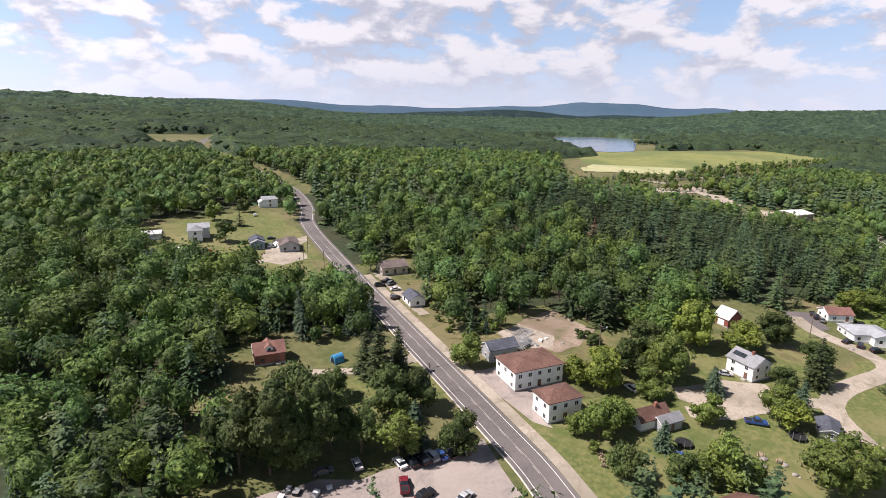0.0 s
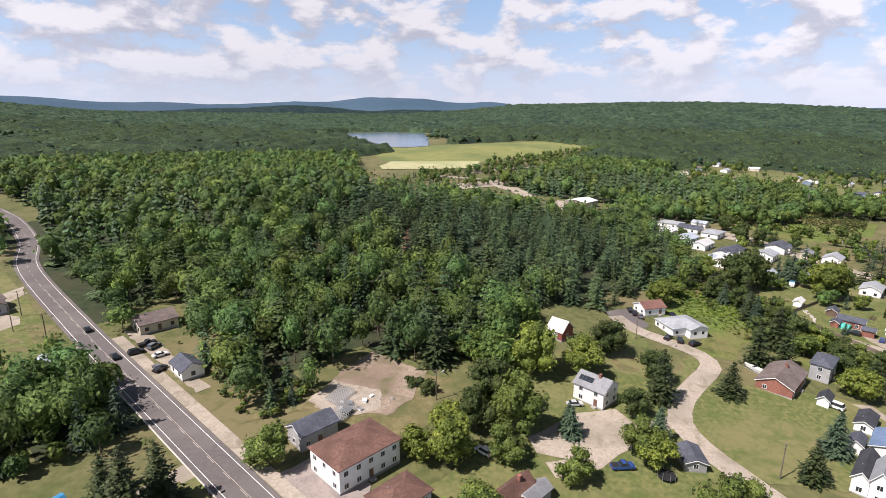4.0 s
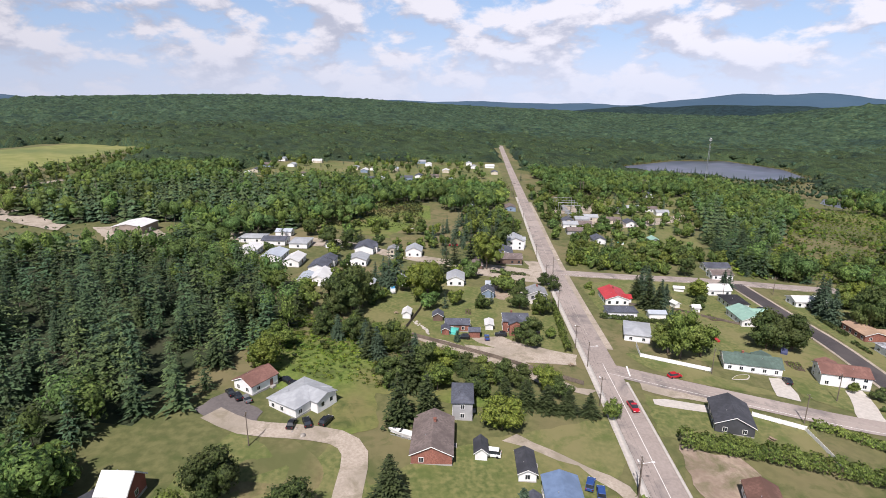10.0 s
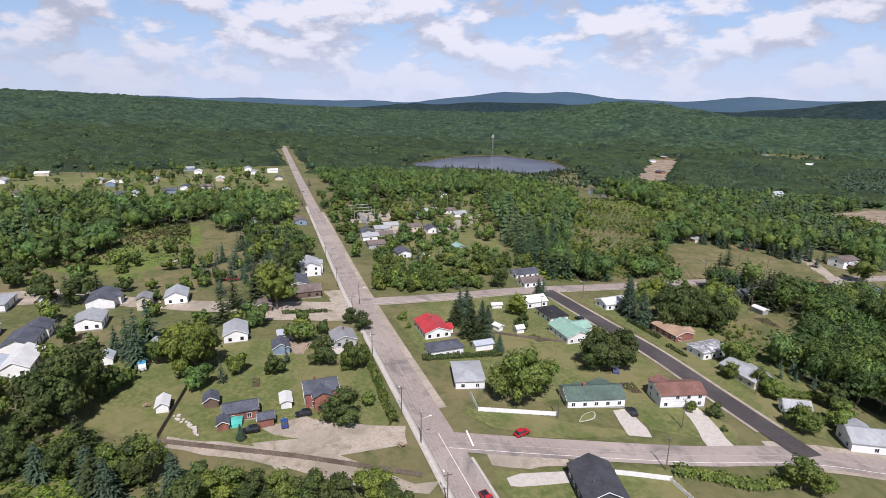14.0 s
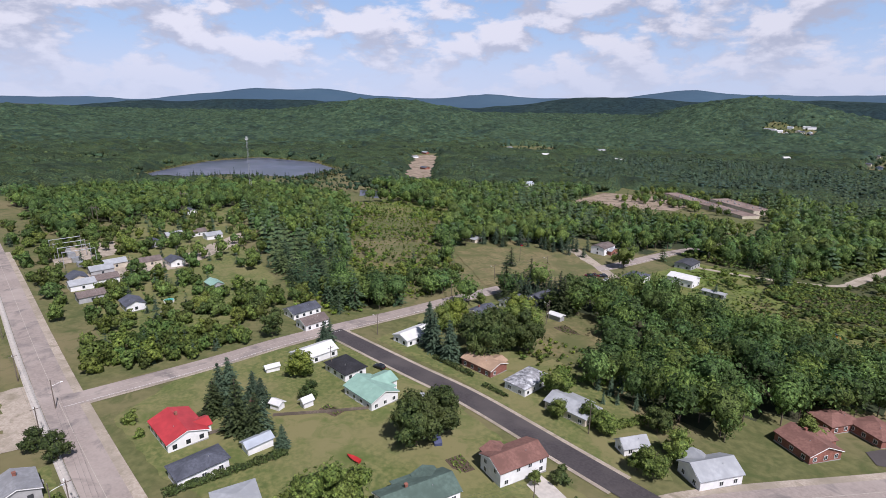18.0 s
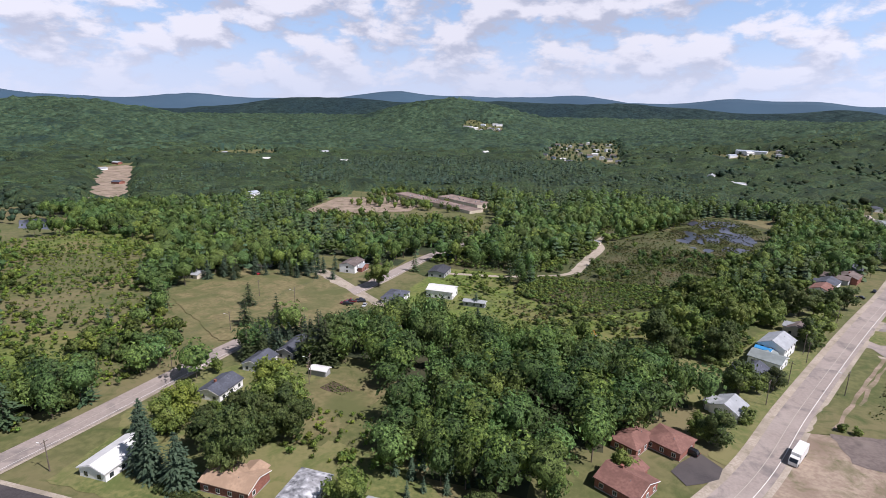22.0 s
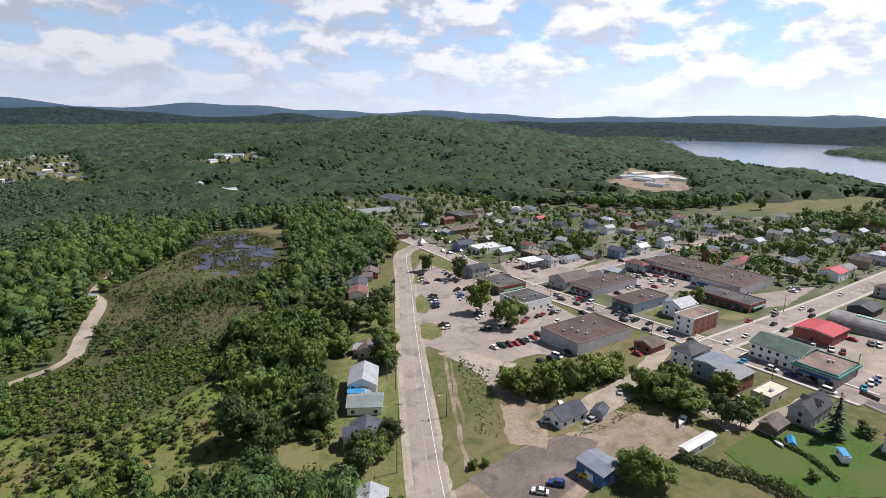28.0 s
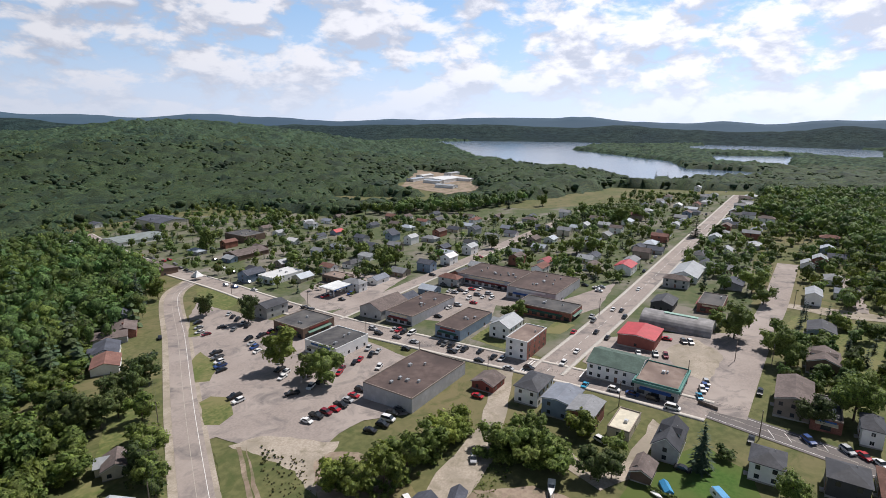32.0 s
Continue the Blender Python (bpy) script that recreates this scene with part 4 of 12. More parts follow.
class Mesh:
    """Collects boxes and prisms into one mesh."""

    def __init__(self):
        self.v, self.f = [], []

    def add(self, verts, faces):
        o = len(self.v)
        self.v += [tuple(p) for p in verts]
        self.f += [tuple(i + o for i in f) for f in faces]
        return self

    def box(self, x0, y0, z0, x1, y1, z1):
        return self.add([(x0, y0, z0), (x1, y0, z0), (x1, y1, z0), (x0, y1, z0), (x0, y0, z1), (x1, y0, z1), (x1, y1, z1), (x0, y1, z1)],
                        [(3, 2, 1, 0), (4, 5, 6, 7), (0, 1, 5, 4), (1, 2, 6, 5), (2, 3, 7, 6), (3, 0, 4, 7)])

    def prism(self, outline, a, b, axis="x"):
        """An outline in the plane across the axis, drawn out from a to b."""
        n = len(outline)
        if axis == "x":
            v = [(a, p, q) for p, q in outline] + [(b, p, q) for p, q in outline]
        elif axis == "y":
            v = [(p, a, q) for p, q in outline] + [(p, b, q) for p, q in outline]
        else:
            v = [(p, q, a) for p, q in outline] + [(p, q, b) for p, q in outline]
        f = [tuple(range(n))[::-1], tuple(range(n, 2 * n))] + [(i, (i + 1) % n, n + (i + 1) % n, n + i) for i in range(n)]
        return self.add(v, f)

    def tube(self, p, q, r0, r1, n=6):
        p, q = Vector(p), Vector(q)
        d = (q - p).normalized()
        a = d.orthogonal().normalized()
        b = d.cross(a)
        ring = [a * math.cos(k * 2 * math.pi / n) + b * math.sin(k * 2 * math.pi / n) for k in range(n)]
        v = [p + w * r0 for w in ring] + [q + w * r1 for w in ring]
        f = [tuple(range(n))[::-1], tuple(range(n, 2 * n))] + [(i, (i + 1) % n, n + (i + 1) % n, n + i) for i in range(n)]
        return self.add(v, f)

    def mesh(self, name, mat):
        me = bpy.data.meshes.new(name)
        me.from_pydata(self.v, [], self.f)
        bm = bmesh.new()
        bm.from_mesh(me)
        bmesh.ops.recalc_face_normals(bm, faces=bm.faces)
        bm.to_mesh(me)
        bm.free()
        me.materials.append(mat)
        return me


def part(name, me, parent, m=None, label=""):
    """A child object on a mesh; m: its pose within the parent."""
    ob = new(name, me)
    ob.parent = parent
    if m is not None:
        ob.matrix_basis = m
    return tagged(ob, label)


def root(name, x, y, rot, label, category, group="", dz=0.0):
    ob = new(name)
    ob.matrix_basis = Matrix.LocRotScale(on(x, y, dz), Euler((0, 0, radians(rot))), None)
    ob.empty_display_size = 0.5
    return tagged(ob, label, category, group)


def window_meshes():
    fr = Mesh()
    w, h, t = 0.62, 0.68, 0.09
    fr.box(-w, -0.05, -h, -w + t, 0.05, h).box(w - t, -0.05, -h, w, 0.05, h).box(-w + t, -0.05, h - t, w - t, 0.05, h).box(-w + t, -0.07, -h, w - t, 0.05, -h + t)
    fr.box(-0.03, -0.03, -h + t, 0.03, 0.05, h - t)
    pn = Mesh().box(-w + t, -0.02, -h + t, w - t, 0.02, h - t)
    dr = Mesh().box(-0.48, -0.06, 0, 0.48, 0.05, 2.05).box(-0.56, -0.04, 0, -0.48, 0.05, 2.13).box(0.48, -0.04, 0, 0.56, 0.05, 2.13)
    sh = Mesh().box(-1.3, -0.05, 0.5, 1.3, 0.04, 2.3).box(-1.4, -0.08, 0.4, 1.4, 0.02, 0.5)
    return fr.mesh("window", M_TRIM), pn.mesh("pane", M_GLASS), dr.mesh("door", M_DOOR), sh.mesh("shop_window", M_GLASS)


ME_WIN, ME_PANE, ME_DOOR, ME_SHOP = window_meshes()
ME_REDDOOR = Mesh().box(-1.2, -0.06, 0, 1.2, 0.05, 2.2).box(-0.04, -0.09, 0, 0.04, -0.05, 2.2).mesh("garage_door", M_REDDOOR)
ME_GARAGE = Mesh().box(-1.4, -0.06, 0, 1.4, 0.05, 2.2).box(-1.4, -0.08, 0.7, 1.4, -0.05, 0.74).box(-1.4, -0.08, 1.45, 1.4, -0.05, 1.49).mesh("garage_door", M_TRIM)
HOUSES = []
rnd = random.Random(11)


def gable_roof(L, W, wall, rise, over, thick=0.22):
    a, e = L / 2 + over, W / 2 + over
    drop = over * rise / (W / 2)
    o = [(-e, wall - drop), (0, wall + rise), (e, wall - drop), (e, wall - drop + thick), (0, wall + rise + thick * 1.25), (-e, wall - drop + thick)]
    m = Mesh()
    m.prism([o[0], o[1], o[4], o[5]], -a, a)
    m.prism([o[1], o[2], o[3], o[4]], -a, a)
    return m


def hip_roof(L, W, wall, rise, over, thick=0.2):
    a, e = L / 2 + over, W / 2 + over
    r = max(0.3, a - e)
    z0, z1 = wall - 0.1, wall - 0.1 + thick
    v = [(-a, -e, z0), (a, -e, z0), (a, e, z0), (-a, e, z0), (-a, -e, z1), (a, -e, z1), (a, e, z1), (-a, e, z1), (-r, 0, wall + rise), (r, 0, wall + rise)]
    f = [(3, 2, 1, 0), (0, 1, 5, 4), (1, 2, 6, 5), (2, 3, 7, 6), (3, 0, 4, 7), (4, 5, 9, 8), (5, 6, 9), (6, 7, 8, 9), (7, 4, 8)]
    return Mesh().add(v, f)


def house(x, y, rot, L, W, wall, rise, wm, rm, label, hip=False, storeys=1, chimney=False, flat=False, plain=False, arch=False, dormer=False, porch=False, barn=False, reddoor=False, teal=False, lot=False, brickside=False, wing=None, solar=False):
    """A building whose ridge runs along its own x."""
    HOUSES.append((x, y, math.cos(radians(rot)), math.sin(radians(rot)), L / 2 + 2.5, W / 2 + 2.5))
    near = float(path_distance(np.array([x]), np.array([y]))[0])
    small = L * W < 32
    name = "shed" if small else ("shop" if flat else "bungalow" if "bungalow" in label else "garage" if "garage" in label else "house")
    ob = root(name, x, y, rot, label, "shed" if small else ("building" if flat or plain else "house"), dz=0.05)
    body = Mesh()
    l, w = L / 2, W / 2
    if arch:
        o = [(w * math.cos(k * math.pi / 14), 0.6 + (wall + rise - 0.6) * math.sin(k * math.pi / 14)) for k in range(15)]
        part("wall", Mesh().prism([(a * 0.97, b * 0.98) for a, b in o] + [(-w * 0.97, -1), (w * 0.97, -1)], -l + 0.2, l - 0.2).mesh("wall", WALLS[wm]), ob)
        outer, n = Mesh(), len(o)
        ring = o + [(a * 0.965, b * 0.965) for a, b in o[::-1]]
        outer.prism(ring, -l, l)
        part("roof", outer.mesh("roof", ROOFS[rm]), ob, None, "weathered arched metal roof")
        part("skylight", Mesh().box(-l * 0.4, -1.2, wall + rise + 0.02, l * 0.55, 1.2, wall + rise + 0.25).mesh("skylight", ROOFS["mint"]), ob, None, "pale green ridge skylight")
    elif flat:
        body.box(-l, -w, -1.2, l, w, wall)
        part("wall", body.mesh("wall", WALLS[wm]), ob)
        part("roof", Mesh().box(-l + 0.25, -w + 0.25, wall - 0.1, l - 0.25, w - 0.25, wall + 0.08).mesh("roof", ROOFS[rm]), ob)
        pm = M_TEAL if teal else (M_TRIM if wm in ("white", "grey") else WALLS["greybrownwall"])
        h = 0.45 if not teal else 0.5
        pr = Mesh().box(-l - 0.04, -w - 0.04, wall, l + 0.04, -w + 0.24, wall + h).box(-l - 0.04, w - 0.24, wall, l + 0.04, w + 0.04, wall + h)
        pr.box(-l - 0.04, -w + 0.24, wall, -l + 0.24, w - 0.24, wall + h).box(l - 0.24, -w + 0.24, wall, l + 0.04, w - 0.24, wall + h)
        part("parapet", pr.mesh("parapet", pm), ob)
        if teal:
            part("fascia", Mesh().box(-l - 0.7, -w - 0.7, wall - 1.0, l + 0.7, w + 0.7, wall - 0.08).mesh("fascia", M_TEAL), ob, None, "sloped teal fascia")
        for k in range(max(1, int(L * W / 130))):
            px, py = rnd.uniform(-l * 0.7, l * 0.7), rnd.uniform(-w * 0.6, w * 0.6)
            s = rnd.uniform(0.4, 0.9)
            part("roof_vent", Mesh().box(px - s, py - s * 0.7, wall, px + s, py + s * 0.7, wall + 0.9).box(px - s * 0.7, py - s * 0.5, wall + 0.9, px + s * 0.7, py + s * 0.5, wall + 1.05).mesh("roof_vent", M_STEEL), ob)
    else:
        if hip:
            body.box(-l, -w, -1.2, l, w, wall)
            roof = hip_roof(L, W, wall, rise, 0.45)
        else:
            body.prism([(-w, -1.2), (w, -1.2), (w, wall), (0, wall + rise), (-w, wall)], -l, l)
            roof = gable_roof(L, W, wall, rise, 0.4)
        part("wall", body.mesh("wall", WALLS[wm]), ob)
        part("roof", roof.mesh("roof", ROOFS[rm]), ob)
        if not small and near < 260:
            part("footing", Mesh().box(-l - 0.04, -w - 0.04, -1.2, l + 0.04, w + 0.04, 0.3).mesh("footing", M_FOUND), ob)
        if near < 190 and not hip:
            e = w + 0.42
            dd = 0.42 * rise / w
            for q in (-1, 1):
                o = [(0, wall + rise + 0.04), (e, wall - dd + 0.04), (e, wall - dd - 0.16), (0, wall + rise - 0.16), (-e, wall - dd - 0.16), (-e, wall - dd + 0.04)]
                part("bargeboard", Mesh().prism(o, q * (l + 0.40), q * (l + 0.46)).mesh("bargeboard", M_TRIM), ob)
    if wing:  # a cross gable on the front, or behind for a negative reach
        xo, reach, wide = wing
        far, r2, sgn = -(w + reach) if reach > 0 else w - reach, min(rise, rise * wide / W), (1 if reach > 0 else -1)
        part("wing", Mesh().prism([(xo - wide / 2, -1.2), (xo + wide / 2, -1.2), (xo + wide / 2, wall - 0.02), (xo, wall + r2 - 0.02), (xo - wide / 2, wall - 0.02)], far, 0, "y").mesh("wing", WALLS[wm]), ob)
        wr, e2 = Mesh(), wide / 2 + 0.4
        d2 = 0.4 * r2 / (wide / 2)
        for q in (-1, 1):
            wr.prism([(xo + q * e2, wall - d2), (xo, wall + r2), (xo, wall + r2 + 0.26), (xo + q * e2, wall - d2 + 0.2)], far - 0.4 * sgn, 0, "y")
        part("wing_roof", wr.mesh("wing_roof", ROOFS[rm]), ob)
        for q in (-1, 1):
            part("window", ME_PANE, ob, Matrix.Translation((xo + q * wide * 0.22, far - 0.02 * sgn, 1.5)))
    if solar:
        ang = math.atan2(rise, w)
        for k in range(4):
            part("solar_panel", Mesh().box(-0.5, -0.85, 0.24, 0.5, 0.85, 0.3).mesh("solar_panel", M_GLASS), ob, Matrix.Translation((-l * 0.75 + 1.1 * k, -w * 0.5, wall + rise * 0.5 + 0.05)) @ pose(0, 0, 0, math.degrees(ang), 0, 0), "dark glass solar panel")
    if brickside:
        side = Mesh().box(-l - 0.03, w, -1, l + 0.03, w + 0.05, wall) if abs(rot) < 45 else Mesh().box(l, -w - 0.03, -1, l + 0.05, w + 0.03, wall)
        part("brick_face", side.mesh("brick_face", M_BRICK), ob, None, "red brick side wall")
    if chimney:
        cx = l * 0.3
        part("chimney", Mesh().box(cx - 0.35, -0.75, wall, cx + 0.35, -0.05, wall + rise + 0.9).box(cx - 0.42, -0.82, wall + rise + 0.9, cx + 0.42, 0.02, wall + rise + 1.02).mesh("chimney", M_BRICK), ob)
    if near < 260 and not flat and not arch and not small:
        part("roof_vent", Mesh().tube((-l * 0.35, w * 0.35, wall + rise * 0.4), (-l * 0.35, w * 0.35, wall + rise * 0.65 + 0.55), 0.09, 0.09).mesh("roof_vent", M_STEEL), ob, None, "galvanised vent pipe")
    if dormer:
        for s in (-1, 1):
            d = Mesh()
            d.prism([(-1.1, wall), (1.1, wall), (1.1, wall + rise * 0.62), (0, wall + rise * 0.98), (-1.1, wall + rise * 0.62)], 0, s * w * 0.78, "y")
            dm = part("dormer", d.mesh("dormer", WALLS["white"]), ob)
            dr = Mesh().prism([(-1.35, wall + rise * 0.58), (0, wall + rise * 1.0), (0, wall + rise * 1.0 + 0.15), (-1.4, wall + rise * 0.58 + 0.12)], 0, s * (w * 0.78 + 0.3), "y")
            dr.prism([(0, wall + rise * 1.0), (1.35, wall + rise * 0.58), (1.4, wall + rise * 0.58 + 0.12), (0, wall + rise * 1.0 + 0.15)], 0, s * (w * 0.78 + 0.3), "y")
            part("dormer_roof", dr.mesh("dormer_roof", ROOFS[rm]), dm)
            part("window", ME_PANE, dm, Matrix.LocRotScale((0, s * (w * 0.78 + 0.02), wall + rise * 0.4), None, (0.9, 1, 0.75)))
    if porch:
        pw = min(4.0, L * 0.3)
        part("porch_deck", Mesh().box(-pw, -w - 1.9, -0.4, pw, -w, 0.35).mesh("porch_deck", M_FOUND), ob)
        part("porch_roof", Mesh().prism([(-w - 2.2, wall - 0.45), (-w + 0.1, wall - 0.05), (-w + 0.1, wall + 0.1), (-w - 2.2, wall - 0.3)], -pw - 0.2, pw + 0.2).mesh("porch_roof", ROOFS[rm]), ob)
        for s in (-1, 0, 1):
            part("porch_post", Mesh().box(s * pw * 0.94 - 0.07, -w - 1.85, 0.35, s * pw * 0.94 + 0.07, -w - 1.71, wall - 0.35).mesh("porch_post", M_TRIM), ob)
    # openings: each wall has windows storey by storey
    if small or arch:
        part("door", ME_DOOR, ob, Matrix.Translation((0.2, -w - 0.01, 0.05)) @ Matrix.Scale(0.9, 4) if not arch else pose(l - 0.15, 0, 0.1, 0, 0, 90))
        return ob
    sides = [(L, 0, -w, 0), (L, 0, w, 180), (W, l, 0, 90), (W, -l, 0, -90)]
    for si, (length, ox, oy, turn) in enumerate(sides):
        step = 2.9 if near < 200 else 4.0
        n = max(1, int((length - 1.4) / step))
        if near > 260:
            n = min(n, 2)
        if near > 240:
            n = min(n, 2 if length > 12 else 1)
        if near > 330:
            n = 1
        if near > 380 and si in (1, 3):
            continue
        if plain:
            n = 1
        for s in range(storeys):
            z = 1.45 + s * (wall / max(1, storeys))
            if flat and storeys == 1 and z < 2 and not plain and si in (0, 2):
                for k in range(max(1, int(length / 4.2))):
                    u = (k + 0.5) / max(1, int(length / 4.2)) * length - length / 2
                    m = Matrix.Translation((ox, oy, 0.1)) @ pose(0, 0, 0, 0, 0, turn) @ Matrix.Translation((u, -0.02, 0))
                    part("shop_window", ME_SHOP, ob, m)
                if near < 330 and length > 7:
                    q = Matrix.Translation((ox, oy, 0)) @ pose(0, 0, 0, 0, 0, turn)
                    sm = SIGNS[len(HOUSES) % len(SIGNS)]
                    part("sign", Mesh().box(-length * 0.3, -0.22, wall - 1.15, length * 0.3, -0.03, wall - 0.3).mesh("sign", sm), ob, q, "plain coloured shop sign board")
                    part("awning", Mesh().prism([(-1.3, 2.55), (-0.03, 3.1), (-0.03, 3.2), (-1.32, 2.65)], -length * 0.36, length * 0.36).mesh("awning", SIGNS[(len(HOUSES) + 2) % len(SIGNS)]), ob, q, "sloping shop awning")
                continue
            for k in range(n):
                u = (k + 0.5) / n * length - length / 2
                m = Matrix.Translation((ox, oy, z)) @ pose(0, 0, 0, 0, 0, turn) @ Matrix.Translation((u, -0.03, 0))
                if s == 0 and k == n // 2 and si == 0:
                    md = Matrix.Translation((ox, oy, 0.25)) @ pose(0, 0, 0, 0, 0, turn) @ Matrix.Translation((u, -0.03, 0))
                    part("garage_door" if reddoor or plain or barn else "door", ME_REDDOOR if reddoor else (ME_GARAGE if plain or barn else ME_DOOR), ob, md)
                    if not plain and not barn and near < 150:
                        part("step", Mesh().box(-0.7, -1.1, -0.6, 0.7, 0, 0.0).mesh("step", M_FOUND), ob, md)
                    continue
                if rnd.random() < 0.12:
                    continue
                if near < 105:
                    wn = part("window", ME_WIN, ob, m)
                    part("pane", ME_PANE, wn)
                else:
                    part("window", ME_PANE, ob, m @ Matrix.Scale(1.1, 4))
    return ob


# ---- vehicles ----
PAINTS = {"white": (0.72, 0.72, 0.71), "black": (0.016, 0.017, 0.02), "red": (0.40, 0.02, 0.03), "blue": (0.03, 0.07, 0.22), "silver": (0.42, 0.43, 0.44), "grey": (0.13, 0.135, 0.14), "darkred": (0.17, 0.02, 0.03), "cyan": (0.04, 0.30, 0.48), "yellow": (0.62, 0.48, 0.02), "green": (0.04, 0.13, 0.06)}
M_TYRE = paint("rubber_tyre", (0.02, 0.02, 0.021), 0.95)
M_LAMP = paint("lamp_glass", (0.62, 0.62, 0.60), 0.2)
M_TAIL = paint("tail_lamp", (0.35, 0.01, 0.01), 0.3)
CARS = {}
SHAPES = {  # length, width, sill, bonnet height, roof height, cabin from, cabin to
    "sedan": (4.6, 1.8, 0.28, 0.86, 1.45, -1.45, 0.95), "suv": (4.7, 1.88, 0.34, 1.02, 1.74, -2.15, 0.9), "pickup": (5.7, 1.98, 0.42, 1.10, 1.86, -0.7, 1.25), "van": (5.2, 1.98, 0.32, 1.05, 1.98, -2.45, 1.55)}


def car_proto(kind, colour, lights, split=True):
    Lc, Wc, sill, bon, top, c0, c1 = SHAPES[kind]
    mat = paint("car_paint_" + colour, PAINTS[colour], 0.25, 0.02, 0.5, spec=0.5) if colour not in CARS else CARS[colour]
    CARS[colour] = mat
    base = new(kind if kind != "sedan" else "car")
    tagged(base, {"white": "white", "darkred": "dark red", "cyan": "bright blue"}.get(colour, colour) + {"sedan": " sedan parked with its wheels straight", "suv": " sport utility car with dark windows", "pickup": " pickup truck with an open bed", "van": " passenger van with dark windows"}[kind], "car", "cars about the town")
    h = Lc / 2
    bed = kind == "pickup"
    o = [(-h, sill + 0.1), (-h + 0.12, sill), (h - 0.15, sill), (h, sill + 0.15), (h - 0.05, bon * 0.82), (h - 0.5, bon * 0.95), (c1 + 0.35, bon), (c0 - 0.1, bon + 0.02), (-h + 0.06, bon * 0.97)]
    body = Mesh().prism(o, -Wc / 2, Wc / 2, "y")
    body.prism([(c1 - 0.55, top - 0.06), (c1 - 0.6, top), (c0 + 0.5, top), (c0 + 0.42, top - 0.06)], -Wc / 2 + 0.17, Wc / 2 - 0.17, "y")
    part("body", body.mesh("body", mat), base)
    g0 = c0 + (0.0 if kind in ("suv", "van") else -0.1)
    gl = Mesh()
    zt = top - 0.05
    gl.add([(c1 + 0.3, -Wc / 2 + 0.06, bon), (c1 + 0.3, Wc / 2 - 0.06, bon), (g0, Wc / 2 - 0.06, bon), (g0, -Wc / 2 + 0.06, bon), (c1 - 0.5, -Wc / 2 + 0.19, zt), (c1 - 0.5, Wc / 2 - 0.19, zt), (c0 + 0.38, Wc / 2 - 0.19, zt), (c0 + 0.38, -Wc / 2 + 0.19, zt)],
           [(0, 1, 2, 3), (4, 5, 6, 7), (0, 1, 5, 4), (1, 2, 6, 5), (2, 3, 7, 6), (3, 0, 4, 7)])
    part("car_window", gl.mesh("car_window", M_GLASS), base)
    if bed:
        part("bed", Mesh().box(-h + 0.18, -Wc / 2 + 0.16, bon - 0.05, c0 - 0.25, Wc / 2 - 0.16, bon + 0.03).mesh("bed", M_TYRE), base, None, "dark pickup bed liner")
    wheel = Mesh().prism([(0.33 * math.cos(k * math.pi / 5), 0.33 + 0.33 * math.sin(k * math.pi / 5)) for k in range(10)], -0.11, 0.11, "y").mesh("wheel", M_TYRE)
    if not split:
        both = Mesh()
        for sx in (-1, 1):
            for sy in (-1, 1):
                both.prism([(sx * (h - 0.9) + 0.33 * math.cos(k * math.pi / 4), 0.33 + 0.33 * math.sin(k * math.pi / 4)) for k in range(8)], sy * (Wc / 2 - 0.1) - 0.11, sy * (Wc / 2 - 0.1) + 0.11, "y")
        part("wheels", both.mesh("wheels", M_TYRE), base)
    for sx in (-1, 1) if split else ():
        for sy in (-1, 1):
            part("wheel", wheel, base, Matrix.Translation((sx * (h - 0.9), sy * (Wc / 2 - 0.10), 0)))
    for sy in (-1, 1) if lights else ():
        part("headlight", Mesh().box(h - 0.2, sy * (Wc / 2 - 0.3) - 0.2, bon * 0.68, h + 0.01, sy * (Wc / 2 - 0.3) + 0.2, bon * 0.83).mesh("headlight", M_LAMP), base)
        part("tail_light", Mesh().box(-h - 0.01, sy * (Wc / 2 - 0.2) - 0.14, bon * 0.7, -h + 0.15, sy * (Wc / 2 - 0.2) + 0.14, bon * 0.92).mesh("tail_light", M_TAIL), base)
    return base


def car(kind, colour, x, y, rot):
    m = Matrix.LocRotScale(on(x, y, 0.17), Euler((0, 0, radians(rot))), None)
    near = float(path_distance(np.array([x]), np.array([y]))[0])
    lights, split = near < 150, near < 215
    key = (kind, colour, lights, split)
    if key not in CARS:
        CARS[key] = car_proto(kind, colour, lights, split)
        CARS[key].matrix_basis = m
        return CARS[key]
    return copy_thing(CARS[key], m)


# ---- trees ----
M_GLEAF = material("garden_leaves", (0.066, 0.108, 0.022), (0.168, 0.228, 0.046), 0.9, 0.65, (0.155, 0.192, 0.042), 0.12, objrand=0.45, leafy=0.4)
M_DLEAF = material("dark_garden_leaves", (0.036, 0.062, 0.018), (0.088, 0.124, 0.032), 0.9, 0.7, (0.084, 0.106, 0.030), 0.12, objrand=0.45, leafy=0.4)
M_YLEAF = material("yellowing_leaves", (0.110, 0.148, 0.022), (0.240, 0.280, 0.048), 0.9, 0.65, (0.115, 0.160, 0.028), 0.12, objrand=0.4, leafy=0.4)
M_SPRUCE = material("spruce_needles", (0.030, 0.056, 0.032), (0.062, 0.094, 0.052), 1.6, 0.75, objrand=0.5)
TREES = {}
TREE_LABEL = {"broad": "full-crowned green broadleaf tree", "dark": "dark green broadleaf tree with a dense crown", "yellow": "yellow green maple with a rounded crown",
              "spruce": "tall narrow dark green spruce", "pine": "dark pine with layered boughs", "bush": "rounded green garden bush"}


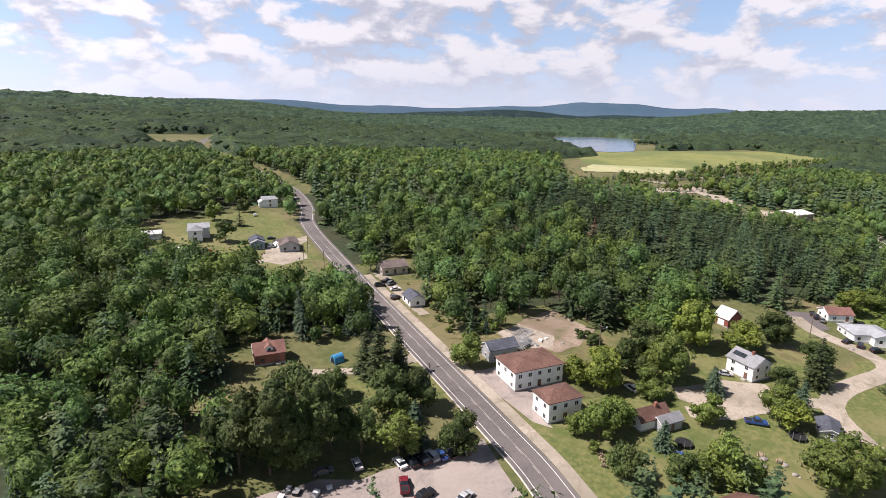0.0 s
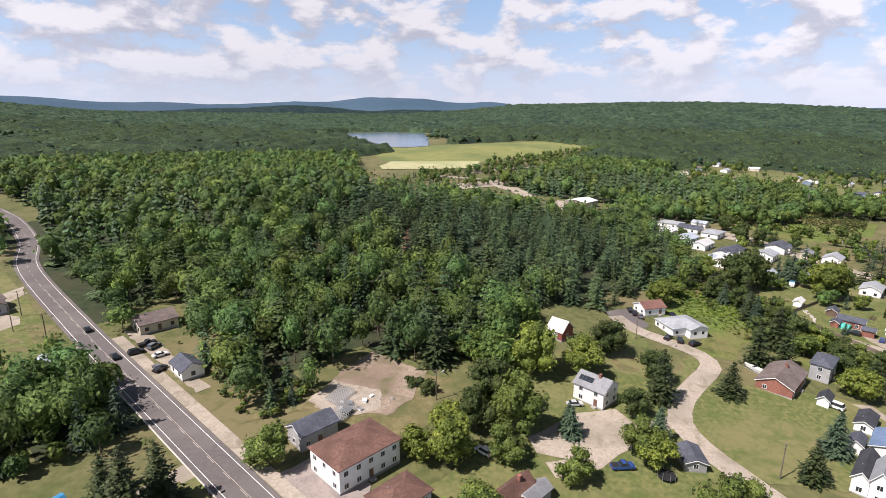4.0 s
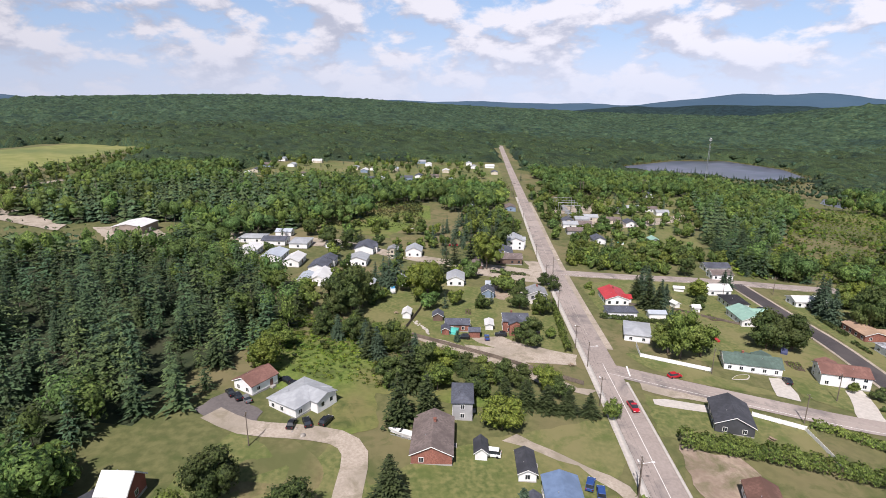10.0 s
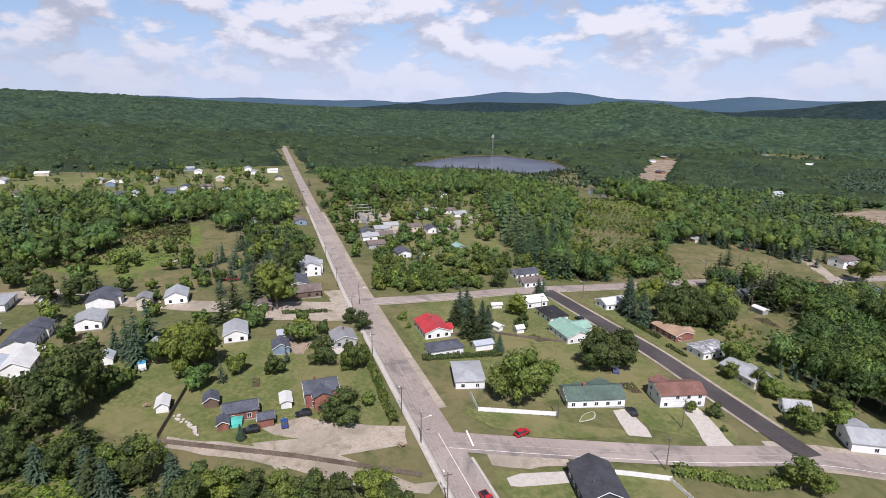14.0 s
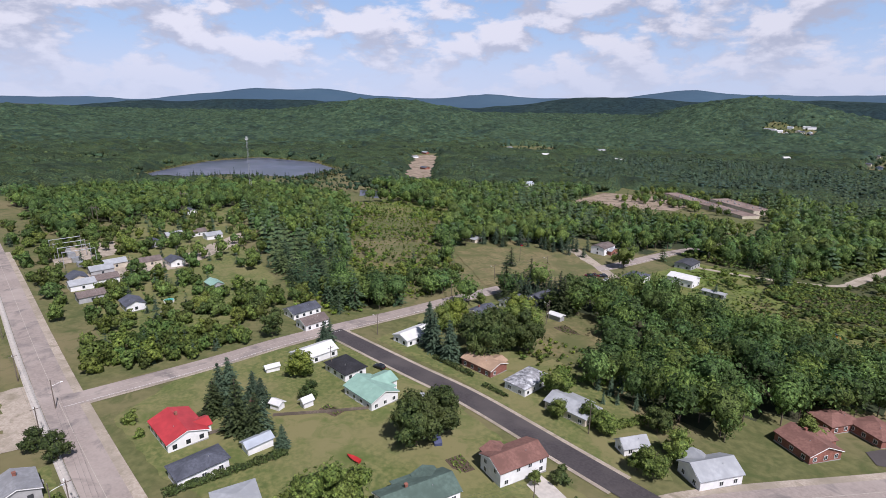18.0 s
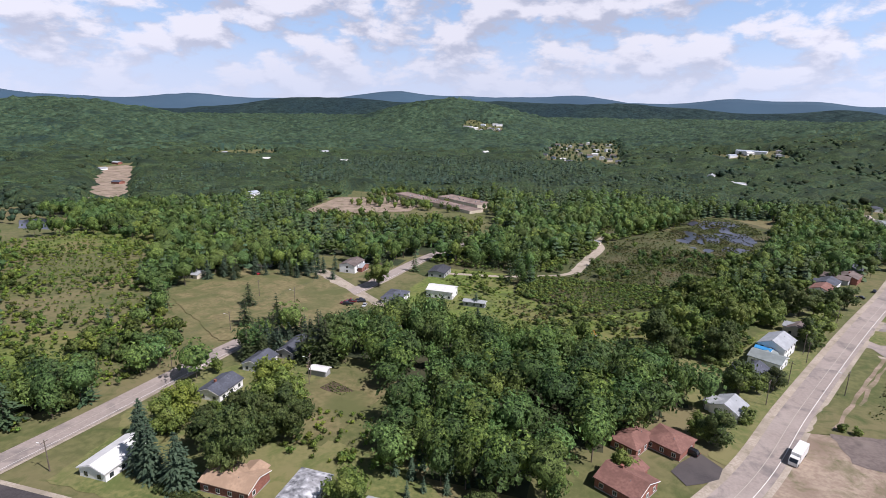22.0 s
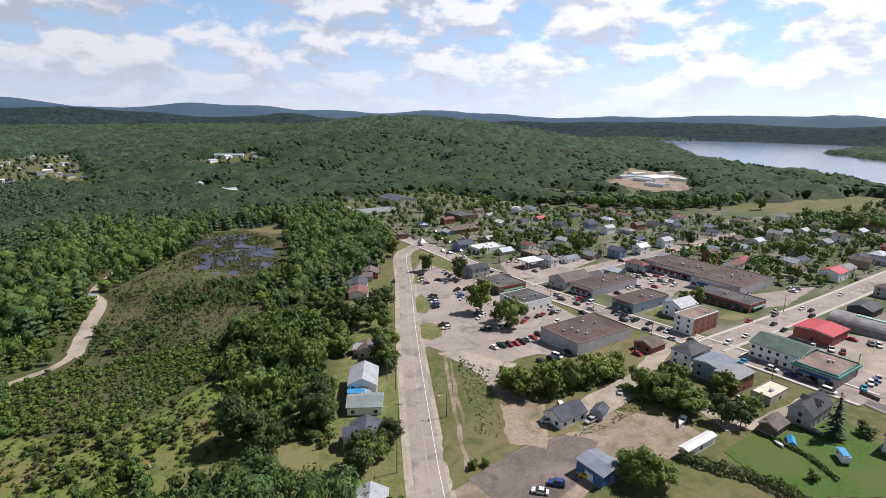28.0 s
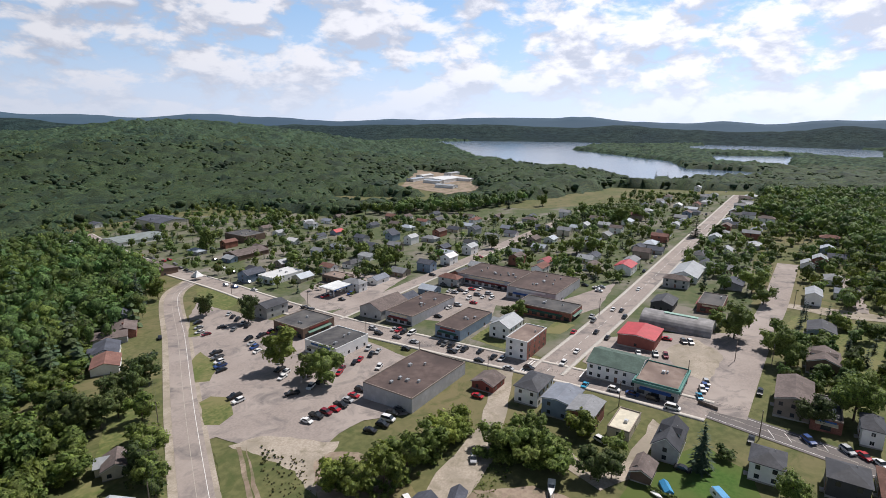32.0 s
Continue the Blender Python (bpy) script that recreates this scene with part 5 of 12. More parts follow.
def tree_proto(kind, k, fine=True):
    rng = np.random.default_rng(100 + 7 * k + len(kind))
    base = new("tree" if kind != "bush" else "bush")
    tagged(base, TREE_LABEL[kind] + (" on open ground" if kind != "bush" else " on a lawn"), "tree" if kind != "bush" else "bush", "garden trees" if kind != "bush" else "garden bushes")
    if kind in ("spruce", "pine"):
        v, f = boughs(rng, 28 if fine else 17, 12 if fine else 10, 0.27, 0.03, 0.30, 5 if fine else 3) if kind == "spruce" else boughs(rng, 22 if fine else 14, 12 if fine else 9, 0.30, 0.05, 0.08, 6 if fine else 4)
        mat, trunk_top, r = M_SPRUCE if kind == "spruce" else M_PINE, 0.93, 0.016
    elif kind == "bush":
        v, f = full_crown(rng, 6, 110, 0.07)
        v[:, 2] = (v[:, 2] - 0.1) * 1.15
        mat, trunk_top, r = M_DLEAF if k % 2 else M_GLEAF, 0.5, 0.03
    else:
        v, f = full_crown(rng, 17, 800, 0.032, 0) if fine else full_crown(rng, 12, 220, 0.050, 0)
        mat, trunk_top, r = {"broad": M_GLEAF, "dark": M_DLEAF, "yellow": M_YLEAF}[kind], 0.62, 0.022
    cr = obj("crown", v, f, mat, parent=base, smooth=kind not in ("spruce", "pine"))
    tr = Mesh().tube((0, 0, -0.05), (0, 0, trunk_top * 0.5), r, r * 0.8, 7).tube((0, 0, trunk_top * 0.5), (0.02, 0.01, trunk_top), r * 0.8, r * 0.35, 7)
    if kind in ("broad", "dark", "yellow"):
        for a in range(5):
            tr.tube((0, 0, 0.22 + 0.05 * a), (0.22 * math.cos(a * 1.9), 0.22 * math.sin(a * 1.9), 0.5 + 0.05 * a), r * 0.6, r * 0.2, 5)
    part("trunk", tr.mesh("trunk", M_BARK), base)
    return base


def tree(kind, x, y, h, wide=None):
    k = rnd.randrange(3)
    h = h * {"spruce": 0.88, "pine": 0.9}.get(kind, 1.0)
    w = (h if h < 11 else 5.5 + 0.5 * h) * (wide or {"broad": 1.12, "dark": 1.05, "yellow": 1.22, "spruce": 1.22, "pine": 1.2, "bush": 1.25}[kind]) * rnd.uniform(0.92, 1.08)
    m = Matrix.LocRotScale(on(x, y, -0.05), Euler((0, 0, rnd.uniform(0, 6.28))), (w, w, h))
    fine = float(path_distance(np.array([x]), np.array([y]))[0]) < 130
    if (kind, k, fine) not in TREES:
        TREES[kind, k, fine] = tree_proto(kind, k, fine)
        TREES[kind, k, fine].matrix_basis = m
        return TREES[kind, k, fine]
    t = copy_thing(TREES[kind, k, fine], Matrix())
    t.matrix_basis = m
    return t


def hedge(height, width, mat, label, *pts):
    """A clipped row of leaves along a line."""
    rng = np.random.default_rng(len(pts) * 31 + int(abs(pts[0][0])))
    line = smooth_line(pts, 1.2)
    n = int(len(line) * 34 * height * 0.6)
    i = rng.integers(0, len(line), n)
    d = np.gradient(line, axis=0)
    d /= np.linalg.norm(d, axis=1)[:, None]
    side = np.stack([d[:, 1], -d[:, 0]], 1)
    a = rng.uniform(0, math.pi, n)
    along = i * 1.2
    rough = rng.uniform(0.82, 1.1, n) * (0.9 + 0.14 * np.sin(along * 1.3) + 0.09 * np.sin(along * 0.55 + 1.0))
    off, z = np.cos(a) * width / 2 * rough, (0.25 + 0.75 * np.sin(a) ** 0.6) * height * rough
    p = line[i] + d[i] * rng.uniform(-0.7, 0.7, (n, 1)) + side[i] * off[:, None]
    c = np.column_stack([p, terrain(p[:, 0], p[:, 1]) + z])
    nn = np.column_stack([side[i] * np.cos(a)[:, None], np.sin(a) + 0.2])
    v, f = card_set(rng, c, nn, 0.42)
    core = Mesh()
    n0 = len(line)
    ob = new("hedge")
    tagged(ob, label, "hedge")
    obj("leaves", v, f, mat, parent=ob)
    st = Mesh()
    for p in line[::3]:
        st.tube(on(*p, -0.1), on(*p, height * 0.6), 0.05, 0.03, 5)
    part("stems", st.mesh("stems", M_BARK), ob)
    return ob


def patch(name, mat, label, dz, *pts):
    """A flat piece of ground laid on the terrain, with a gently uneven edge."""
    p = np.array(pts, float)
    paved = mat in (M_ASPHALT, M_NEWASPHALT, M_CONCRETE, M_BRIGHTLAWN) or "drive" in name or "lane" in name or "track" in name or "island" in name or len(pts) < 5
    edge = []
    for a, b in zip(p, np.roll(p, -1, 0)):
        n = max(1, int(np.linalg.norm(b - a) / (5 if paved else 2.5)))
        for t in np.arange(n) / n:
            edge.append(a + (b - a) * t)
    edge = np.array(edge)
    if paved:
        edge = edge + np.column_stack([np.sin(edge[:, 1] * 0.9), np.cos(edge[:, 0] * 0.8)]) * 0.35
    else:
        edge = edge + np.column_stack([np.sin(edge[:, 1] * 0.9) + 1.2 * np.sin(edge[:, 0] * 0.31 + 1), np.cos(edge[:, 0] * 0.8) + 1.2 * np.cos(edge[:, 1] * 0.27)]) * 0.4
    lo, hi = edge.min(0), edge.max(0)
    s = max(8.0, (hi - lo).max() / 30)
    X, Y = np.meshgrid(np.arange(lo[0] + s / 2, hi[0], s), np.arange(lo[1] + s / 2, hi[1], s))
    X, Y = X.ravel(), Y.ravel()
    ok = inside(edge, X, Y)
    allp = np.vstack([edge, np.column_stack([X[ok], Y[ok]])])
    n = len(edge)
    vs, es, fs, *_ = delaunay_2d_cdt([Vector(q) for q in allp], [(i, (i + 1) % n) for i in range(n)], [], 0, 0.001)
    vs = np.array([tuple(q) for q in vs])
    cen = np.array([vs[list(f)].mean(0) for f in fs])
    keep = inside(edge, cen[:, 0], cen[:, 1])
    faces = [tuple(f) for f, k in zip(fs, keep) if k]
    return obj(name, np.column_stack([vs, terrain(vs[:, 0], vs[:, 1]) + dz]), faces, mat, label, "ground", "structure")


M_POLE = paint("weathered_pole", (0.16, 0.13, 0.105), 0.95, 0.2, 2.0)
M_WIRE = paint("dark_cable", (0.05, 0.05, 0.052), 0.6)


def pole(x, y, rot=0.0, lamp=False, h=9.5):
    ob = root("utility_pole", x, y, rot, "weathered wooden utility pole with a crossarm" + (" and street lamp" if lamp else ""), "utility pole", "utility poles")
    part("shaft", Mesh().tube((0, 0, -0.5), (0, 0, h), 0.16, 0.11, 8).mesh("shaft", M_POLE), ob)
    part("crossarm", Mesh().box(-0.06, -1.1, h - 0.75, 0.06, 1.1, h - 0.6).mesh("crossarm", M_POLE), ob)
    near = float(path_distance(np.array([x]), np.array([y]))[0])
    for s in (-0.95, 0, 0.95) if near < 130 else ():
        part("insulator", Mesh().tube((0, s, h - 0.6 if s else h), (0, s, h - 0.38 if s else h + 0.2), 0.05, 0.035).mesh("insulator", M_STEEL), ob)
    if lamp:
        part("lamp_arm", Mesh().tube((0, 0, h - 2.0), (2.4, 0, h - 1.5), 0.045, 0.035).mesh("lamp_arm", M_STEEL), ob, None, "galvanised lamp arm")
        part("lamp_head", Mesh().box(2.2, -0.14, h - 1.58, 2.95, 0.14, h - 1.42).mesh("lamp_head", M_TRIM), ob)
    return ob


def wires(*pts, h=9.2, sag=0.7, spread=0.95):
    """Cables that hang from pole to pole."""
    ob = new("overhead_wires")
    tagged(ob, "thin dark overhead wires between utility poles", "wires")
    for off in (-spread, 0.0, spread):
        for a, b in zip(pts[:-1], pts[1:]):
            m = Mesh()
            d = (Vector(b) - Vector(a)).normalized()
            sx, sy = d.y * off, -d.x * off
            p0, p1 = on(*a, h), on(*b, h)
            v = []
            for k in range(9):
                t = k / 8
                q = p0.lerp(p1, t) + Vector((sx, sy, -4 * sag * t * (1 - t)))
                v += [q + Vector((0, 0, 0.013)), q + Vector((d.y * 0.012, -d.x * 0.012, -0.008)), q - Vector((d.y * 0.012, -d.x * 0.012, 0.008))]
            m.add(v, [(3 * k + a, 3 * k + (a + 1) % 3, 3 * k + 3 + (a + 1) % 3, 3 * k + 3 + a) for k in range(8) for a in range(3)])
            part("wire", m.mesh("wire", M_WIRE), ob)
    return ob


def fence(name, mat, label, height, board, *pts):
    """Boards one by one between posts, along a line."""
    ob = new(name)
    tagged(ob, label, "fence")
    for a, b in zip(pts[:-1], pts[1:]):
        a, b = Vector(a), Vector(b)
        n = max(1, round((b - a).length / board))
        ang = math.atan2(b.y - a.y, b.x - a.x)
        panel = Mesh().box(0.04, -0.03, 0.12, (b - a).length / n - 0.04, 0.03, height).mesh("panel", mat)
        post = Mesh().box(-0.06, -0.06, -0.3, 0.06, 0.06, height + 0.12).mesh("post", mat)
        for k in range(n + 1):
            q = a.lerp(b, k / n)
            m = Matrix.LocRotScale(on(q.x, q.y), Euler((0, 0, ang)), None)
            part("post", post, ob, m)
            if k < n:
                part("panel", panel, ob, m)
    return ob


def sprinkle(seed, n, poly, h0, h1, gap=4.0):
    """Garden trees past counting in a piece of the plan, clear of roads and buildings."""
    rng = random.Random(seed)
    p = np.array(poly, float)
    road_points = np.vstack([np.column_stack([line, np.full(len(line), half)]) for line, half in ROADS])
    lo, hi = p.min(0), p.max(0)
    made, tries = [], 0
    while len(made) < n and tries < n * 30:
        tries += 1
        x, y = rng.uniform(lo[0], hi[0]), rng.uniform(lo[1], hi[1])
        X, Y = np.array([x]), np.array([y])
        if not inside(p, X, Y)[0] or (np.abs(road_points[:, :2] - [x, y]).max(1) < road_points[:, 2] + 3.0).any():
            continue
        if any(abs((x - a) * c + (y - b) * s) < hl and abs((y - b) * c - (x - a) * s) < hw for a, b, c, s, hl, hw in HOUSES) or any(math.hypot(x - a, y - b) < gap for a, b in made):
            continue
        made.append((x, y))
    r = np.random.default_rng(seed)
    near = float(path_distance(*p.mean(0)[:, None])[0])
    x, y = np.array(made).T
    con = r.uniform(0, 1, len(x)) < 0.22
    crowns = [full_crown(r, 7, 64, 0.075, 0, 0.86) if near < 330 else broadleaf(r, 0, 16, 6, 0.11) for _ in range(7)]
    for v, f in crowns:  # leaves reach down to the lawn
        v[:, 2] = (v[:, 2] - 0.13) * 1.15
    for sel, protos, mat, kind in ((~con, crowns, M_TOWNLEAF if near < 800 else M_MIDLEAF, "broadleaf"), (con, [boughs(r, 11, 8, 0.21, 0.05, 0.35, 2 + (near < 330)) for _ in range(3)], M_SPRUCE, "spruce")):
        hh = r.uniform(h0, h1, sel.sum())
        if sel.sum():
            scatter("town_" + kind, protos, x[sel], y[sel], hh, hh * r.uniform(0.9, 1.2, sel.sum()), mat, "garden " + kind + " trees between the town houses", r, 0.2, kind == "broadleaf")
            trunks("town_trunks", x[sel], y[sel], hh, r, 0.02)


def conifer_belt(seed, n, poly, h0, h1):
    """A loose belt of spruces within an outline, clear of roads and buildings."""
    r = np.random.default_rng(seed)
    p = np.array(poly, float)
    x, y = r.uniform(p[:, 0].min(), p[:, 0].max(), n * 4), r.uniform(p[:, 1].min(), p[:, 1].max(), n * 4)
    ok = inside(p, x, y) & free_of_roads(x, y, 2.5)
    for a, b, c, s, hl, hw in HOUSES:
        ok &= ~((np.abs((x - a) * c + (y - b) * s) < hl) & (np.abs((y - b) * c - (x - a) * s) < hw))
    x, y = x[ok][:n], y[ok][:n]
    h = r.uniform(h0, h1, len(x))
    scatter("spruce_belt", [boughs(r, 16, 9, 0.27, 0.04, 0.3, 3) for _ in range(4)], x, y, h, h * r.uniform(0.75, 1.0, len(x)), M_SPRUCE, "belt of dark green spruces", r, 0.2)
    trunks("spruce_belt_trunks", x, y, h, r, 0.016)


def brush(name, mat, label, n, h0, h1, *pts, cards=8, wide=1.5):
    """Shrubs past counting within an outline."""
    rng = np.random.default_rng(n)
    p = np.array(pts, float)
    lo, hi = p.min(0), p.max(0)
    x, y = rng.uniform(lo[0], hi[0], n), rng.uniform(lo[1], hi[1], n)
    ok = inside(p, x, y) & free_of_roads(x, y, 2.0)
    for pool in POOLS:
        ok &= ~inside(pool, x, y)
    for a, b, c, sn, hl, hw in HOUSES:
        ok &= ~((np.abs((x - a) * c + (y - b) * sn) < hl) & (np.abs((y - b) * c - (x - a) * sn) < hw))
    x, y = x[ok], y[ok]
    h = rng.uniform(h0, h1, len(x)) * (0.75 + 0.35 * np.sin(x * 0.05) * np.sin(y * 0.06 + 1))
    protos = [broadleaf(rng, 0, cards, 5, 0.11) for _ in range(5)]
    scatter(name, protos, x, y, h, h * wide, mat, label, rng, 0.1, True)

# ---- the place ----

# ground in the town
patch("town_ground", M_TOWN, "worn grass and gravel ground between town houses", 0.04, (-100, -131), (-7, -191), (2, -273), (-7, -449), (-34, -666), (-131, -749), (-212, -652), (-360, -558), (-387, -372), (-588, -189), (-360, -152), (-207, -140))
patch("lawn", M_LAWN, "mown lawn beside the highway", 0.05, (73, 109), (79, 111), (110, 112), (176, 107), (209, 96), (130, 54), (78, 73), (72, 79))
patch("lawn_strip", M_LAWN, "lawn beside the motel lot", 0.05, (31, 143), (50, 150), (61, 147), (58, 127), (55, 117), (41, 124), (28, 131))
patch("lawn_strip", M_DRY, "dry open grass among trees", 0.05, (-10, 142), (-0, 147), (5, 148), (2, 130), (-1, 124), (-8, 137))
patch("gravel_drive", M_GRAVEL, "pale gravel drive to a house", 0.05, (16, 156), (39, 150), (58, 154), (58, 148), (38, 146), (16, 152))
patch("parking_lot", M_ASPHALT, "worn asphalt parking lot", 0.07, (26, 102), (58, 106), (57, 84), (52, 74), (7, 85), (2, 104), (17, 105))
patch("forecourt", M_ASPHALT, "asphalt forecourt of a shop", 0.08, (70, 137), (80, 137), (84, 121), (78, 114), (78, 103), (74, 108), (73, 113))
patch("yard", M_DIRT, "bare sandy yard behind a garage", 0.07, (94, 158), (108, 166), (121, 164), (118, 154), (108, 146), (92, 145))
patch("meadow", M_DRY, "dry grass on a cut slope", 0.05, (74, 160), (113, 174), (126, 162), (115, 128), (98, 130), (89, 155))
patch("meadow", M_LAWN, "clearing with rough lawns", 0.05, (-16, 275), (-17, 319), (15, 332), (47, 327), (49, 295), (50, 225), (39, 221), (22, 229), (16, 265), (2, 282))
patch("dry_lawn", M_DRY, "dry lawn beside the highway", 0.05, (22, 232), (30, 254), (48, 263), (53, 248), (44, 231))
patch("drive", M_GRAVEL, "pale gravel drive", 0.08, (23, 260), (22, 274), (34, 281), (44, 269), (43, 262), (30, 254))
patch("gravel_lot", M_GRAVEL, "gravel pull-in beside the highway", 0.08, (67, 236), (74, 226), (74, 204), (75, 182), (71, 181), (69, 206))
patch("dirt_slope", M_DIRT, "bare brown earth on a cut slope", 0.15, (91, 155), (103, 161), (110, 165), (122, 170), (124, 157), (127, 149), (114, 140), (103, 138))
patch("dry_lawn", M_DRY, "dry grass slope below the woods", 0.05, (109, 142), (125, 148), (130, 141), (126, 130), (116, 128), (106, 131))
patch("sand_lot", M_GRAVEL, "pale gravel lot behind a garage", 0.2, (92, 158), (102, 162), (110, 150), (103, 141), (93, 147))
patch("lawn", M_LAWN, "mown lawn on the hillside", 0.05, (129, 126), (150, 130), (191, 129), (208, 122), (192, 103), (155, 92), (142, 96), (127, 105), (121, 116))
patch("dry_lawn", M_DRY, "dry lawn beside a lane", 0.05, (181, 118), (209, 114), (196, 97), (166, 93), (173, 107))
patch("lawn", M_LAWN, "wide green lawn between lane and street", 0.05, (186, 89), (198, 78), (212, 57), (225, 23), (205, 22), (190, 35), (165, 44), (152, 63), (160, 80), (168, 85))
patch("meadow", M_MEADOW, "bright tall meadow below the pines", 0.05, (227, 130), (262, 129), (256, 95), (213, 87), (205, 98), (229, 103))
patch("lawn", M_LAWN, "mown lawn with a garden", 0.05, (304, 103), (351, 90), (338, 61), (337, 22), (259, 25), (267, 62), (276, 85))
patch("drive", M_GRAVEL, "pale gravel drive by a brick house", 0.09, (269, 64), (268, 52), (267, 37), (263, 25), (258, 25), (258, 39), (256, 59))
patch("drive", M_GRAVEL, "pale gravel drive to the street", 0.09, (211, 54), (214, 50), (196, 25), (188, 23), (189, 26), (202, 36))
patch("meadow", M_MEADOW, "rough brown green meadow under power lines", 0.05, (498, 190), (548, 168), (551, 92), (489, 88), (426, 97), (427, 119), (445, 152))
patch("dry_meadow", M_DRY, "dry mown meadow", 0.09, (433, 113), (464, 102), (454, 88), (401, 84), (381, 97))
patch("lot", M_ROAD, "paved lot beside a bungalow", 0.09, (214, 137), (225, 132), (216, 119), (208, 118), (207, 126))
patch("sand_yard", M_GRAVEL, "pale sandy yard of a depot", 0.08, (412, 297), (425, 266), (387, 229), (366, 252))
patch("lawn", M_LAWN, "mown corner lawn with a white fence", 0.05, (271, 5), (270, -3), (257, -22), (246, -37), (244, -34), (250, -12), (262, 2))
patch("lawn", M_LAWN, "gardens between two streets", 0.05, (350, 5), (372, -30), (358, -80), (302, -78), (237, -69), (232, -61), (245, -45), (264, -46), (268, -20), (290, -5), (312, 3))
patch("lawn", M_LAWN, "lawns along the fresh asphalt street", 0.05, (349, -90), (353, -136), (269, -127), (243, -112), (227, -92), (235, -83), (258, -86), (300, -90))
patch("lawn", M_LAWN, "lawn of the dark new house", 0.05, (241, 8), (236, -10), (229, -37), (211, -30), (218, 11))
patch("drive", M_CONCRETE, "pale curved concrete drive", 0.1, (238, 6), (238, 2), (236, -10), (232, -8), (234, 4), (235, 6))
patch("gravel_corner", M_GRAVEL, "gravel corner between the streets", 0.09, (248, 7), (247, -4), (242, -13), (238, -12), (240, 1), (243, 7))
patch("drive", M_CONCRETE, "pale concrete drive", 0.1, (257, -40), (257, -46), (242, -42), (245, -36))
patch("drive", M_CONCRETE, "pale concrete drive", 0.1, (251, -62), (252, -68), (230, -61), (232, -53))
patch("drive", M_GRAVEL, "gravel lane behind gardens", 0.08, (278, 85), (259, 44), (242, 28), (241, 22), (238, 26), (241, 36), (259, 60), (273, 85))
patch("lawn", M_LAWN, "green lawns below the mobile homes", 0.05, (290, 109), (324, 108), (347, 101), (327, 82), (283, 86), (276, 87))
patch("lawn", M_LAWN, "fenced garden lawn", 0.05, (279, 84), (316, 81), (325, 65), (315, 27), (267, 24), (258, 30), (276, 59))
patch("drive", M_GRAVEL, "sandy drive of a brick house", 0.09, (276, 61), (279, 50), (273, 42), (266, 23), (261, 25), (264, 44), (272, 59))
patch("lane", M_GRAVEL, "gravel lane through the mobile homes", 0.08, (422, 215), (417, 176), (416, 138), (392, 102), (386, 80), (372, 22), (362, 22), (372, 80), (395, 133), (401, 205))
patch("meadow", M_MEADOW, "lush overgrown meadow", 0.05, (260, 133), (269, 125), (264, 104), (244, 84), (230, 85), (237, 130))
patch("meadow", M_MEADOW, "overgrown clearing", 0.05, (241, 77), (248, 69), (239, 66), (239, 56), (226, 57), (229, 76))
patch("field", M_DRY, "dry hay field beside the road", 0.05, (436, -222), (438, -288), (357, -257), (362, -228), (370, -165))
patch("meadow", M_MEADOW, "bright marsh meadow", 0.05, (450, -103), (464, -141), (407, -127), (386, -96), (398, -82))
patch("town_ground", M_LAWN, "lawns by the marsh houses", 0.05, (486, -13), (661, -92), (686, -185), (522, -114), (450, -99), (400, -61), (404, -6))
patch("gravel_street", M_GRAVEL, "gravel street between marsh houses", 0.09, (504, -11), (534, -42), (527, -73), (576, -137), (545, -124), (503, -69), (499, -33))
patch("far_lawn", M_LAWN, "far clearing with houses", 0.05, (648, 318), (799, 318), (917, 11), (670, 17), (665, 93), (655, 214))
patch("field", M_DRY, "dry open field beside the road", 0.32, (433, -222), (431, -248), (419, -275), (389, -293), (319, -241), (344, -198), (371, -182))
patch("drive", M_GRAVEL, "pale drive across a field", 0.09, (398, -297), (388, -305), (324, -252), (310, -255), (312, -243), (326, -244))
patch("gravel_lot", M_GRAVEL, "gravel yard beside the road", 0.08, (337, -210), (341, -245), (331, -255), (306, -236), (297, -224), (320, -217), (326, -204))
patch("garden", M_DRY, "brown garden ground", 0.05, (309, -128), (316, -159), (311, -167), (295, -162), (293, -144), (294, -126), (301, -120))
patch("lawn", M_LAWN, "lawns beside the marsh road", 0.05, (359, -121), (356, -158), (329, -180), (315, -166), (317, -139), (321, -116), (346, -110))
patch("meadow", M_MEADOW, "bright wet meadow", 0.05, (296, -301), (282, -328), (265, -307), (265, -268), (278, -249), (290, -263))
patch("lawn", M_LAWN, "front lawns along the diagonal street", 0.05, (182, -241), (147, -260), (90, -355), (100, -320), (148, -215), (178, -152), (184, -156), (169, -202), (186, -217))
patch("drive", M_NEWASPHALT, "dark asphalt drive of a brick house", 0.1, (195, -146), (187, -159), (181, -152), (183, -146), (192, -140))

# town centre ground
patch("parking_lot", M_ASPHALT, "large worn asphalt parking lot", 0.07, (110, -271), (103, -268), (100, -252), (92, -233), (81, -234), (71, -233), (60, -222), (27, -225), (15, -283), (19, -357), (19, -408), (36, -389), (73, -335))
patch("sandy_edge", M_GRAVEL, "sandy edge of the parking lot", 0.09, (104, -260), (95, -256), (88, -238), (84, -231), (99, -223), (107, -217), (102, -232), (102, -250))
patch("grass_island", M_LAWN, "grass island in the parking lot", 0.1, (71, -332), (63, -338), (66, -322), (71, -314), (79, -307), (83, -311))
patch("grass_island", M_LAWN, "grass island in the parking lot", 0.1, (92, -294), (87, -295), (84, -288), (91, -275), (98, -273), (100, -278))
patch("grass_island", M_LAWN, "grass island in the parking lot", 0.1, (40, -382), (36, -380), (51, -356), (55, -360))
